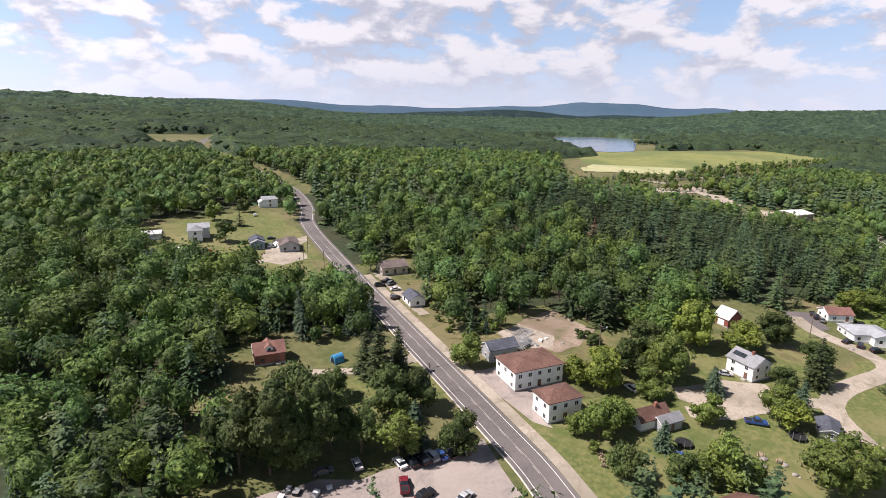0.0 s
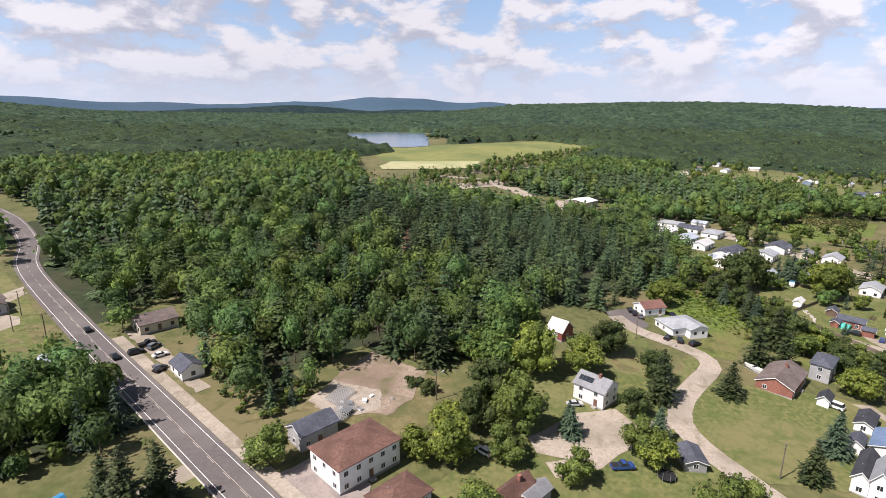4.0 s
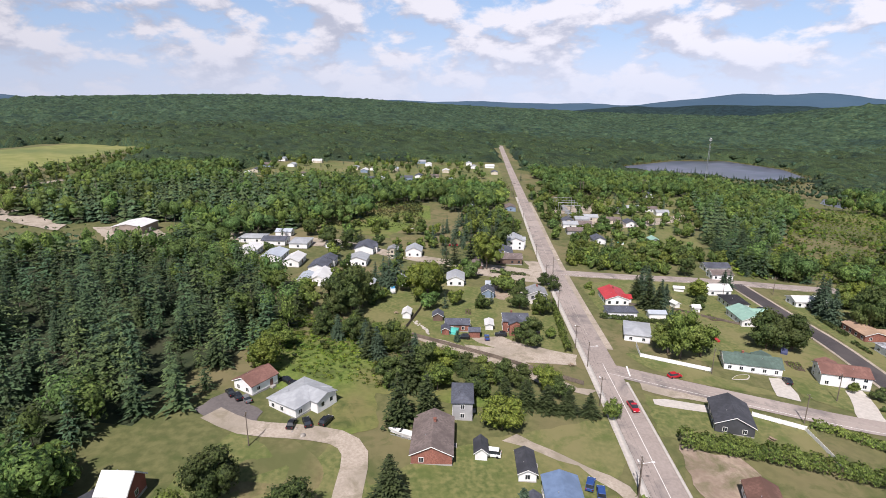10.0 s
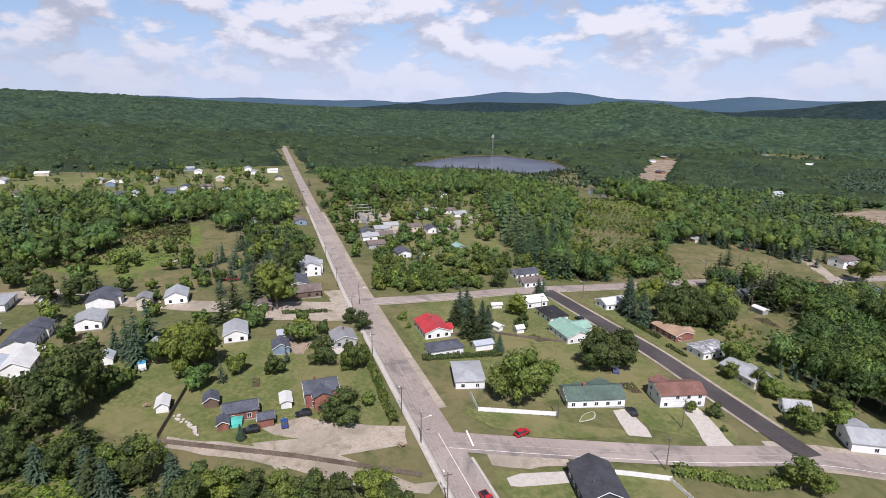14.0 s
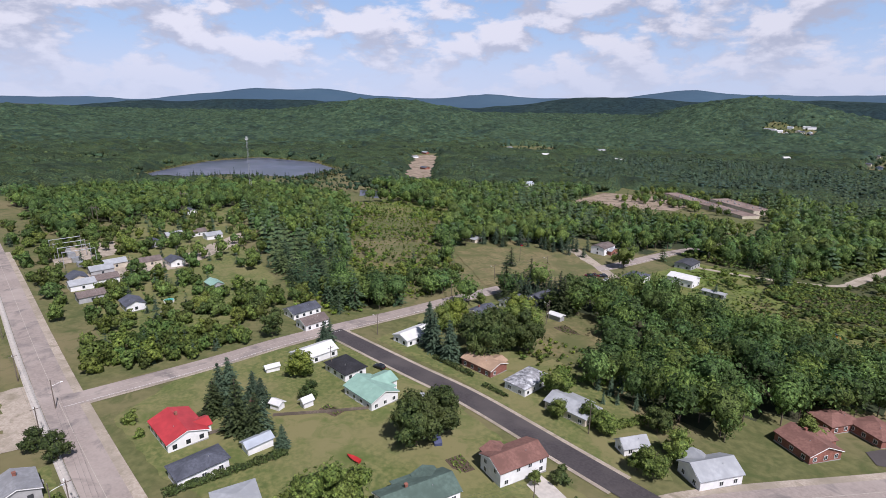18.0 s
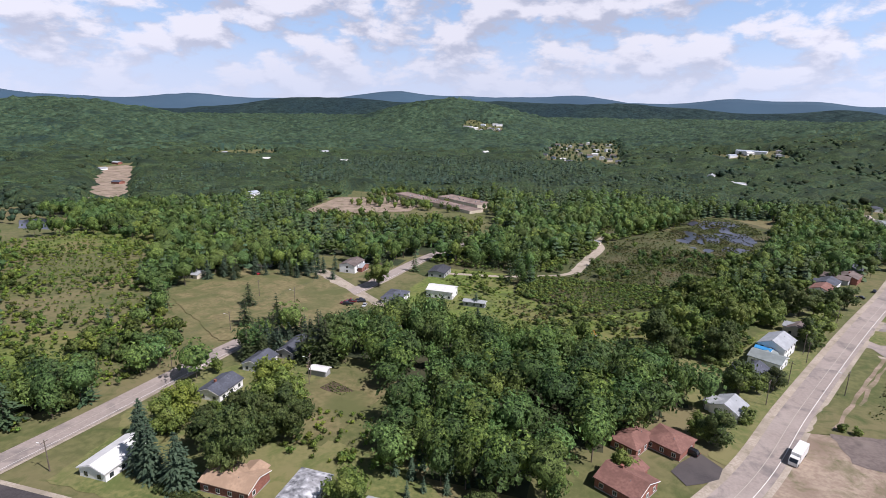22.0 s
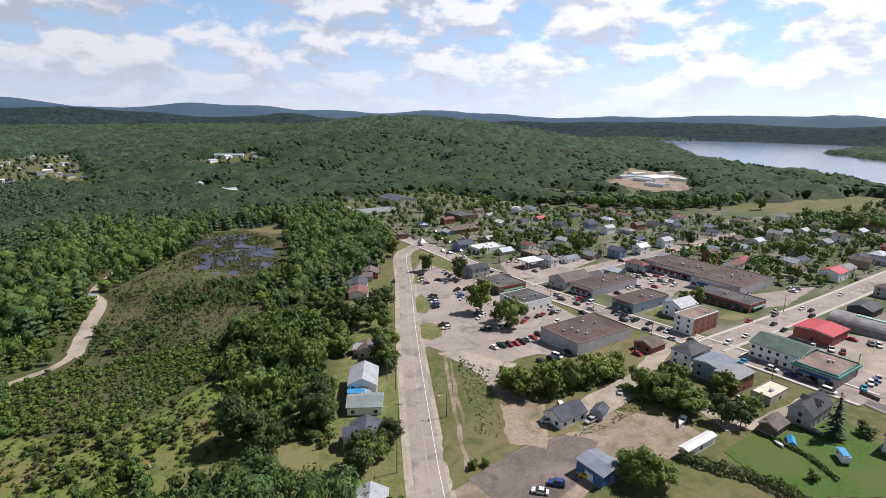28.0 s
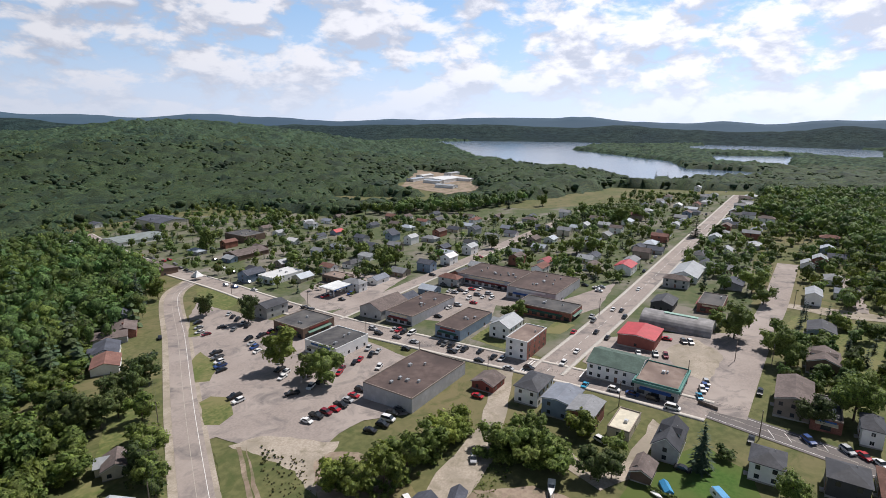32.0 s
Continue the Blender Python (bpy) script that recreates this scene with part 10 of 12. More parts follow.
car("suv", "black", 49.9, -300.4, 10)
car("sedan", "white", 52.5, -295.4, 10)
car("sedan", "white", 62.6, -282.6, 10)
car("suv", "white", 59.2, -284.9, 10)
car("pickup", "black", 58.5, -289.1, 10)
car("suv", "black", 42.5, -330.1, 10)
car("sedan", "silver", 45.5, -324.1, 10)
car("suv", "blue", 48.0, -318.9, 10)
car("sedan", "white", 50.3, -313.9, 10)
car("pickup", "black", 36.5, -328.2, 10)
car("suv", "darkred", 31.4, -328.2, 10)
car("sedan", "silver", 24.1, -370.9, 30)
car("sedan", "black", 26.0, -364.9, 30)
car("suv", "black", 27.7, -358.7, 30)
car("sedan", "silver", 29.6, -351.5, 30)
car("suv", "black", 31.2, -345.8, 30)
car("sedan", "grey", 37.7, -347.9, 30)
car("sedan", "black", 63.0, -370.7, 60)
car("sedan", "black", 76.4, -353.2, -30)
car("suv", "red", -0.8, -273.1, 0)
car("sedan", "silver", -1.0, -276.0, 0)
car("suv", "black", -0.2, -269.6, 0)
car("van", "white", -0.9, -265.3, 0)
car("suv", "black", 6.8, -279.5, 90)
car("sedan", "black", 6.6, -268.6, 90)
car("sedan", "silver", 7.2, -258.1, 90)
car("sedan", "black", 15.3, -256.7, 90)
car("suv", "silver", 3.4, -285.9, 90)
car("sedan", "black", 1.9, -247.0, 0)
car("suv", "grey", 2.6, -244.1, 0)
car("suv", "black", 3.5, -240.4, 0)
car("sedan", "silver", 3.5, -236.3, 0)
car("suv", "black", 3.9, -233.1, 0)
car("sedan", "black", 2.2, -226.2, 0)
car("sedan", "black", 4.7, -218.4, 0)
car("sedan", "white", 4.5, -214.5, 0)
car("sedan", "black", 8.1, -236.9, 90)
car("sedan", "black", 10.6, -221.9, 90)
car("sedan", "silver", 11.5, -207.9, 90)
car("suv", "black", 7.5, -200.8, 90)
car("suv", "white", -3.6, -190.7, 0)
car("sedan", "white", -17.6, -190.1, 0)
car("suv", "white", 9.1, -166.4, 90)
car("sedan", "blue", 8.9, -160.0, 85)
car("suv", "black", 9.2, -153.0, 90)
car("suv", "silver", -12.5, -139.0, 20)
car("suv", "white", -6.2, -139.4, 20)
car("sedan", "cyan", -0.3, -139.4, 20)
car("suv", "blue", -8.9, -139.0, 20)
car("sedan", "cyan", 10.8, -176.7, 0)
car("sedan", "white", -28.1, -167.2, 20)
car("pickup", "white", -30.3, -160.9, 20)
car("suv", "darkred", -30.5, -156.9, 20)
car("suv", "blue", 13.0, -107.4, 40)
car("suv", "silver", 13.6, -98.0, 40)
car("sedan", "red", 14.5, -94.2, 40)
car("sedan", "white", 16.7, -90.6, 40)
car("suv", "black", -13.6, -121.9, 0)
car("sedan", "black", 20.6, -121.8, 0)
car("suv", "white", 43.7, -160.3, 70)
car("sedan", "black", 46.1, -136.5, 90)
car("sedan", "red", 37.6, -207.2, 90)
car("sedan", "silver", 71.4, -189.2, 30)
car("sedan", "silver", -62.8, -198.8, 0)
car("suv", "grey", -56.9, -196.0, 0)
car("sedan", "white", -77.9, -192.5, 0)
car("sedan", "black", -78.1, -188.3, 0)
car("sedan", "black", -38.6, -183.5, 0)
car("sedan", "black", -43.0, -190.0, 0)
car("sedan", "red", -38.1, -199.1, 0)
car("suv", "black", -68.6, -184.2, 0)
car("sedan", "white", -119.6, -190.3, 0)
car("sedan", "black", -161.2, -197.2, 0)
car("sedan", "silver", -203.2, -199.6, 0)
car("sedan", "white", -111.1, -212.3, 90)
car("sedan", "black", -113.7, -220.0, 90)
car("sedan", "silver", -114.8, -210.1, 90)
car("sedan", "white", -106.4, -209.1, 90)
car("suv", "grey", -49.6, -153.4, 30)
car("suv", "white", -50.3, -150.8, 30)
car("sedan", "white", -67.0, -286.7, 0)
car("suv", "silver", -65.7, -281.9, 90)
car("sedan", "black", -71.1, -281.3, 90)
car("suv", "white", -68.7, -275.9, 0)
car("sedan", "red", -76.1, -276.4, 90)
car("suv", "grey", -67.9, -267.8, 90)
car("sedan", "white", -65.7, -262.8, 0)
car("suv", "silver", -72.8, -263.0, 90)
car("sedan", "black", -76.0, -287.1, 90)
car("suv", "white", -60.2, -268.9, 0)
car("sedan", "red", -54.3, -262.5, 90)
car("suv", "grey", -75.5, -296.3, 90)
car("sedan", "white", -40.7, -269.8, 0)
car("suv", "silver", -46.9, -268.2, 90)
car("sedan", "black", -26.6, -267.6, 90)
car("suv", "white", -66.0, -257.5, 0)
car("sedan", "red", -49.6, -160.4, 90)
car("suv", "grey", -83.0, -262.9, 90)
car("sedan", "white", -78.4, -271.9, 0)
car("sedan", "white", -87.0, -444.3, 0)
car("suv", "silver", -22.4, -415.0, 90)
car("pickup", "black", -28.7, -408.6, 90)
car("sedan", "grey", -22.4, -423.8, 90)
car("suv", "red", -41.4, -476.1, 90)
car("pickup", "black", -51.6, -494.5, 90)
car("sedan", "blue", -75.9, -533.9, 90)
car("suv", "white", -113.0, -593.2, 90)
car("pickup", "silver", -13.9, -461.8, 90)
car("sedan", "black", -22.1, -485.2, 90)
car("suv", "grey", -28.1, -509.5, 90)
car("pickup", "red", -32.0, -565.1, 90)
car("sedan", "black", -33.0, -580.2, 90)
car("suv", "blue", -132.8, -647.3, 90)
car("pickup", "white", -153.2, -643.0, 90)
car("sedan", "silver", -141.8, -631.1, 90)
car("suv", "black", -129.4, -622.4, 90)
car("pickup", "grey", -30.0, -544.4, 90)
car("sedan", "red", -30.1, -528.4, 90)
car("suv", "black", -23.1, -493.8, 90)
car("pickup", "blue", -11.1, -414.4, 90)
car("sedan", "white", -13.1, -397.3, 90)
car("suv", "silver", -11.0, -423.0, 90)
car("pickup", "black", -3.4, -341.1, 90)
car("sedan", "grey", -2.8, -336.0, 0)
car("suv", "red", -0.7, -356.6, 90)
car("pickup", "black", 1.2, -349.7, 0)
car("sedan", "blue", -34.6, -350.1, 90)
car("suv", "white", -45.4, -355.8, 0)
car("pickup", "silver", -52.0, -342.7, 90)
car("sedan", "black", -59.5, -342.1, 0)
car("suv", "grey", -59.5, -356.7, 90)
car("pickup", "red", -23.8, -346.4, 0)
car("sedan", "black", -24.5, -333.4, 90)
car("suv", "blue", -35.1, -336.6, 0)
car("pickup", "white", -109.8, -338.1, 90)
car("sedan", "silver", -109.8, -302.8, 0)
car("suv", "black", -92.0, -316.1, 90)
car("pickup", "grey", -117.7, -321.7, 0)
car("sedan", "red", -150.2, -312.6, 90)
car("suv", "black", -407.6, -196.2, 0)
car("pickup", "blue", -351.7, -202.5, 90)
car("sedan", "white", -621.6, -202.8, 0)
car("suv", "silver", -38.1, -464.5, 90)
car("pickup", "black", -34.2, -448.0, 90)
car("sedan", "grey", -93.6, -574.8, 90)
car("suv", "red", -34.4, -527.9, 90)

# trees
tree("dark", 39.6, 123.2, 14.2)
tree("dark", 48.3, 123.0, 12.9)
tree("spruce", 41.1, 108.4, 15.4)
tree("pine", 42.4, 141.5, 20.7)
tree("pine", 48.9, 143.5, 17.4)
tree("pine", 40.2, 148.2, 15.7)
tree("dark", 27.4, 136.0, 9.4)
tree("broad", 35.9, 105.9, 12.9)
tree("dark", 16.3, 112.9, 22.5)
tree("dark", 7.6, 110.4, 24.0)
tree("dark", 1.5, 112.6, 20.6)
tree("dark", 21.7, 113.6, 16.3)
tree("dark", 28.5, 111.1, 12.0)
tree("dark", 15.0, 125.3, 18.5)
tree("dark", 49.9, 102.3, 12.5)
tree("dark", 12.7, 110.5, 19.7)
tree("broad", 70.5, 140.7, 10.7)
tree("yellow", 101.8, 115.0, 14.1)
tree("yellow", 97.3, 119.9, 9.3)
tree("broad", 86.5, 96.1, 11.2)
tree("broad", 82.4, 98.8, 7.3)
tree("broad", 93.2, 97.5, 9.9)
tree("broad", 130.6, 119.1, 13.2)
tree("dark", 127.7, 124.0, 15.9)
tree("broad", 113.0, 106.1, 9.9)
tree("spruce", 134.7, 103.3, 9.3)
tree("dark", 82.1, 81.1, 10.2)
tree("spruce", 98.7, 86.8, 9.5)
tree("broad", 118.5, 91.0, 8.8)
tree("broad", 139.4, 84.8, 11.2)
tree("dark", 92.1, 75.4, 9.5)
tree("broad", 102.4, 70.6, 13.7)
tree("broad", 125.3, 61.1, 15.2)
tree("broad", 133.7, 59.9, 10.4)
tree("dark", 175.9, 99.3, 11.9)
tree("dark", 181.1, 118.0, 11.2)
tree("broad", 152.5, 127.9, 16.3)
tree("broad", 170.4, 121.7, 10.7)
tree("broad", 97.0, 73.6, 8.8)
tree("broad", 107.8, 67.6, 5.9)
tree("spruce", 87.7, 159.9, 6.5)
tree("bush", 81.5, 92.0, 3.9)
tree("bush", 90.5, 129.4, 3.8)
tree("pine", 167.3, 93.2, 18.9)
tree("spruce", 147.6, 84.7, 12.4)
tree("yellow", 138.4, 81.4, 9.2)
tree("spruce", 132.7, 101.0, 10.5)
tree("broad", 122.7, 111.3, 16.5)
tree("dark", 115.9, 118.5, 13.1)
tree("yellow", 110.8, 123.1, 8.9)
tree("yellow", 150.4, 126.5, 18.0)
tree("yellow", 163.6, 116.0, 12.0)
tree("dark", 181.2, 117.7, 13.8)
tree("dark", 153.9, 95.3, 9.1)
tree("pine", 186.4, 80.4, 12.9)
tree("spruce", 177.5, 52.6, 14.3)
tree("pine", 160.9, 53.9, 12.5)
tree("dark", 174.7, 38.2, 10.6)
tree("broad", 174.8, 31.2, 12.9)
tree("yellow", 216.0, 54.0, 10.5)
tree("pine", 231.0, 52.0, 9.4, 1.45)
tree("pine", 229.0, 46.0, 10.0, 1.45)
tree("pine", 227.5, 40.0, 9.6, 1.45)
tree("pine", 226.5, 34.0, 9.2, 1.45)
tree("pine", 226.0, 28.0, 8.4, 1.45)
tree("broad", 225.5, 21.5, 6.2)
tree("pine", 214.9, 81.7, 18.2)
tree("pine", 220.2, 74.5, 15.7)
tree("yellow", 246.2, 72.9, 9.1)
tree("spruce", 253.7, 93.3, 14.0)
tree("yellow", 239.8, 125.6, 12.2)
tree("broad", 262.3, 87.3, 11.1)
tree("broad", 235.0, 72.2, 9.8)
tree("dark", 232.7, 60.9, 10.5)
tree("bush", 119.2, 140.6, 5.4)
tree("bush", 118.1, 146.0, 3.9)
tree("broad", 127.6, 124.4, 6.1)
tree("pine", 393.7, 134.3, 15.1)
tree("pine", 409.8, 127.0, 11.6)
tree("spruce", 330.4, 99.1, 21.4)
tree("spruce", 344.7, 97.3, 20.6)
tree("yellow", 312.2, 79.8, 19.7)
tree("dark", 319.6, 77.0, 14.4)
tree("pine", 374.8, 60.1, 24.0)
tree("yellow", 368.6, 51.4, 22.1)
tree("pine", 407.1, 46.7, 19.1)
tree("pine", 374.6, 68.7, 18.1)
tree("pine", 435.5, 31.5, 20.0)
tree("pine", 357.8, 73.0, 19.1)
tree("dark", 411.9, 40.8, 17.4)
tree("dark", 298.1, 110.2, 17.1)
tree("dark", 290.0, 113.5, 18.1)
tree("dark", 310.3, 109.0, 17.7)
tree("broad", 293.6, 128.6, 11.6)
tree("dark", 310.9, 39.5, 10.6)
tree("dark", 345.5, 23.9, 7.2)
tree("bush", 280.5, 31.0, 4.8)
tree("broad", 259.2, 91.2, 7.4)
tree("broad", 268.6, -14.3, 20.2)
tree("broad", 272.8, -11.3, 14.2)
tree("broad", 271.2, -22.7, 14.3)
tree("dark", 281.9, -52.1, 16.6)
tree("dark", 282.7, -62.6, 14.6)
tree("pine", 320.5, -19.3, 19.8)
tree("pine", 314.3, -21.7, 15.9)
tree("pine", 333.6, -17.9, 13.6)
tree("spruce", 328.8, -30.5, 11.7)
tree("spruce", 324.5, -99.5, 19.6)
tree("spruce", 358.7, -74.2, 12.0)
tree("dark", 308.3, -123.1, 15.8)
tree("dark", 301.3, -128.3, 18.1)
tree("pine", 312.2, -117.7, 18.6)
tree("broad", 337.6, -118.8, 11.7)
tree("broad", 272.3, -104.8, 11.4)
tree("pine", 387.6, -225.7, 14.6)
tree("pine", 360.7, -209.9, 16.7)
tree("pine", 372.1, -201.7, 16.1)
tree("pine", 316.1, -175.3, 22.6)
tree("dark", 315.1, -184.3, 19.9)
tree("dark", 293.6, 110.3, 21.8)
tree("dark", 298.3, 117.1, 17.4)
tree("dark", 301.1, 106.9, 17.9)
tree("broad", 255.7, 127.2, 10.3)
tree("yellow", 306.2, 131.3, 10.6)
tree("spruce", 331.9, 102.0, 17.6)
tree("spruce", 338.2, 107.0, 11.8)
tree("spruce", 323.3, 98.2, 17.7)
tree("yellow", 319.1, 84.5, 16.6)
tree("broad", 321.2, 80.7, 13.5)
tree("dark", 272.3, 40.2, 11.8)
tree("spruce", 271.7, 66.6, 5.6)
tree("dark", 337.8, 20.3, 8.2)
tree("dark", 394.8, 132.8, 12.7)
tree("dark", 395.7, 142.8, 14.0)
tree("dark", 426.1, 162.5, 12.1)
tree("broad", 264.8, -94.9, 6.6)
tree("bush", 250.5, -63.4, 4.0)
tree("bush", 246.3, -69.0, 4.9)
tree("bush", 239.0, -65.1, 1.9)
tree("pine", 275.3, 103.3, 12.4)
tree("pine", 280.1, 140.1, 17.1)
tree("pine", 272.9, 130.6, 16.7)
tree("pine", 271.0, 116.5, 11.9)
tree("pine", 254.8, 95.8, 14.4)
tree("pine", 285.2, 129.4, 14.3)
tree("pine", 274.4, 143.0, 16.5)
tree("pine", 235.3, 81.1, 18.8)
tree("dark", 238.7, 77.7, 13.5)
tree("dark", 234.3, 86.9, 11.5)
tree("broad", 212.9, -61.9, 9.7)
tree("broad", 210.2, -65.6, 6.5)
tree("spruce", 337.6, -21.4, 17.0)
tree("spruce", 336.5, -24.1, 18.8)
tree("spruce", 322.9, -21.4, 13.0)
tree("spruce", 314.1, -23.3, 14.3)
tree("spruce", 305.0, -24.5, 8.6)
tree("spruce", 333.8, -30.2, 12.3)
tree("spruce", 355.9, -69.8, 12.5)
tree("pine", 344.1, -174.3, 16.0)
tree("pine", 348.1, -170.4, 14.6)
tree("spruce", 339.1, -179.1, 14.6)
tree("pine", 319.3, -176.4, 23.5)
tree("pine", 326.2, -174.9, 18.2)
tree("spruce", 329.2, -101.0, 21.8)
tree("spruce", 315.1, -98.4, 19.3)
tree("dark", 305.6, -107.2, 22.6)
tree("dark", 318.5, -114.2, 15.0)
tree("broad", 307.4, -135.2, 18.4)
tree("dark", 307.5, -124.4, 15.1)
tree("dark", 282.8, -55.5, 15.6)
tree("dark", 281.5, -61.3, 15.5)
tree("dark", 287.2, -54.7, 11.7)
tree("dark", 402.4, -65.1, 12.2)
tree("dark", 377.6, -59.2, 13.4)
tree("broad", 413.0, -63.2, 12.4)
tree("broad", 337.9, -51.4, 5.9)
tree("dark", 323.2, -43.5, 7.3)
tree("bush", 344.2, 1.9, 4.8)
tree("bush", 335.1, 2.0, 3.1)
tree("broad", 249.7, -98.1, 7.2)
tree("dark", 240.0, -110.4, 9.1)
tree("broad", 230.4, -101.8, 8.5)
tree("bush", 235.5, -88.4, 6.6)
tree("broad", 207.7, -139.2, 8.4)
tree("broad", 232.0, -88.7, 8.9)
tree("broad", 255.9, -99.9, 7.4)
tree("yellow", 339.1, -50.2, 9.8)
tree("yellow", 338.4, -124.8, 14.5)
tree("spruce", 341.5, -112.8, 15.9)
tree("broad", 329.2, -129.0, 7.0)
tree("broad", 309.1, -127.7, 16.8)
tree("dark", 311.2, -120.5, 19.3)
tree("yellow", 315.5, -142.5, 18.3)
tree("bush", 351.4, -157.4, 6.2)
tree("pine", 354.8, -195.4, 12.1)
tree("pine", 352.7, -185.3, 13.9)
tree("spruce", 350.5, -196.2, 13.3)
tree("pine", 329.1, -192.4, 18.6)
tree("pine", 327.0, -180.7, 15.5)
tree("pine", 427.6, -268.1, 14.5)
tree("pine", 437.1, -271.4, 16.3)
tree("spruce", 441.5, -260.0, 15.8)
tree("pine", 401.1, -284.6, 11.7)
tree("spruce", 372.1, -285.0, 10.0)
tree("broad", 340.4, -281.0, 19.2)
tree("spruce", 278.9, -265.3, 9.0)
tree("spruce", 292.4, -225.4, 10.5)
tree("spruce", 272.6, -242.9, 9.6)
tree("dark", 318.0, -208.2, 12.4)
tree("dark", 181.7, -164.3, 12.0)
tree("broad", 185.2, -166.6, 8.5)
tree("dark", 167.8, -202.1, 13.1)
tree("dark", 155.4, -208.8, 9.0)
tree("dark", 127.0, -268.1, 12.5)
tree("broad", 134.3, -294.3, 12.1)
tree("dark", 170.4, -231.1, 14.8)
tree("dark", 188.6, -227.6, 14.8)
tree("broad", 191.8, -238.7, 15.4)
tree("broad", 109.9, -299.1, 12.2)
tree("bush", 169.6, -180.8, 6.0)
tree("bush", 142.0, -185.0, 3.4)
tree("bush", 138.2, -184.0, 3.2)
tree("dark", 102.7, -319.3, 14.5)
tree("broad", -66.9, -528.1, 22.9)
tree("yellow", 100.0, -208.4, 13.3)
tree("yellow", 102.0, -215.4, 10.2)
tree("yellow", 94.3, -204.2, 13.3)
tree("broad", 85.4, -203.0, 13.5)
tree("broad", 76.1, -201.8, 12.6)
tree("yellow", 67.3, -201.2, 12.9)
tree("yellow", 59.0, -201.1, 9.6)
tree("broad", 64.0, -187.1, 10.1)
tree("broad", 62.9, -180.8, 13.2)
tree("broad", 57.3, -176.6, 13.2)
tree("broad", 61.6, -169.6, 10.6)
tree("broad", 67.0, -173.5, 10.3)
tree("broad", 65.3, -165.3, 9.3)
tree("dark", 63.0, -156.9, 10.1)
tree("dark", 59.7, -152.3, 9.0)
tree("yellow", 43.9, -166.6, 9.9)
tree("broad", 47.9, -154.7, 8.3)
tree("spruce", 43.7, -132.4, 18.0)
tree("broad", 109.6, -151.9, 11.2)
tree("broad", 111.3, -156.1, 8.7)
tree("broad", 106.6, -149.7, 8.6)
tree("broad", 167.8, -203.7, 10.9)
tree("dark", 154.1, -211.7, 7.9)
tree("broad", 161.3, -205.7, 7.5)
tree("dark", 130.2, -254.7, 7.3)
tree("dark", 167.5, -238.6, 16.7)
tree("dark", 192.4, -235.9, 19.2)
tree("broad", 179.1, -256.8, 17.4)
tree("broad", 157.7, -275.3, 17.1)
tree("broad", 159.5, -290.4, 16.6)
tree("broad", 130.7, -309.7, 14.4)
tree("dark", 108.8, -323.6, 12.5)
tree("dark", 92.6, -328.7, 14.6)
tree("broad", 141.6, -284.3, 7.9)
tree("bush", 71.0, -126.8, 3.5)
tree("bush", 34.4, -127.5, 4.9)
tree("bush", 80.2, -130.5, 2.6)
tree("yellow", 55.2, -291.3, 19.7)
tree("broad", 57.6, -264.1, 17.0)
tree("broad", 57.4, -273.7, 12.1)
tree("dark", 31.5, -380.5, 14.5)
tree("dark", 26.0, -351.8, 17.0)
tree("spruce", 39.1, -435.7, 24.0)
tree("spruce", 29.2, -464.2, 16.6)
tree("yellow", 27.0, -435.8, 14.2)
tree("broad", -64.7, -135.5, 18.9)
tree("broad", -76.3, -143.3, 11.1)
tree("broad", -45.6, -115.3, 15.4)
tree("broad", -57.9, -121.8, 10.1)
tree("broad", -8.0, -95.6, 17.6)
tree("broad", -26.1, -97.9, 8.5)
tree("broad", 46.3, -110.8, 9.0)
tree("bush", -100.8, -97.4, 8.2)
tree("dark", 99.3, -328.2, 11.9)
tree("dark", 128.2, -307.5, 18.2)
tree("dark", 119.9, -306.7, 14.7)
tree("dark", 112.9, -309.4, 13.0)
tree("broad", 140.6, -304.2, 15.3)
tree("broad", 138.2, -284.0, 11.0)
tree("broad", 115.5, -356.6, 9.7)
tree("broad", 119.2, -373.0, 9.9)
tree("broad", 117.6, -289.2, 7.1)
tree("broad", 122.0, -272.7, 13.3)
tree("broad", 127.6, -261.1, 10.8)
tree("dark", -40.6, -235.6, 7.5)
tree("broad", -47.7, -231.2, 9.7)
tree("dark", 3.8, -106.1, 11.6)
tree("broad", -80.2, -120.8, 8.1)
tree("pine", -288.9, -187.4, 24.0)
tree("pine", -768.9, -307.5, 24.0)
tree("pine", -805.3, -333.7, 19.6)
tree("dark", -181.5, -320.0, 13.8)
tree("broad", -112.8, -396.8, 13.4)
tree("broad", -87.4, -353.4, 20.1)
tree("broad", -85.0, -394.0, 12.7)
tree("broad", -71.4, -403.1, 14.6)
tree("broad", -69.7, -424.9, 12.9)
tree("broad", -103.5, -356.2, 16.7)
tree("dark", -118.7, -384.7, 11.2)
tree("broad", -94.1, -414.5, 11.1)
tree("broad", -176.9, -571.1, 17.9)
tree("spruce", -216.6, -489.2, 12.8)
tree("spruce", -331.6, -452.9, 16.4)
tree("spruce", -375.3, -402.4, 16.6)
tree("broad", -196.0, -242.1, 17.2)
tree("broad", -190.8, -253.3, 15.1)
tree("spruce", -219.6, -236.6, 6.7)
tree("spruce", -246.0, -228.7, 13.9)
tree("pine", -267.7, -179.9, 9.1)
tree("dark", -295.8, -171.5, 11.8)
tree("broad", -410.3, -375.0, 16.9)
tree("broad", -367.2, -311.2, 15.2)
tree("broad", -332.2, -259.6, 19.2)
tree("broad", -353.7, -249.2, 14.1)
tree("broad", -140.2, -134.6, 16.2)
tree("broad", -121.6, -127.9, 12.3)
tree("broad", -236.2, -250.8, 9.4)

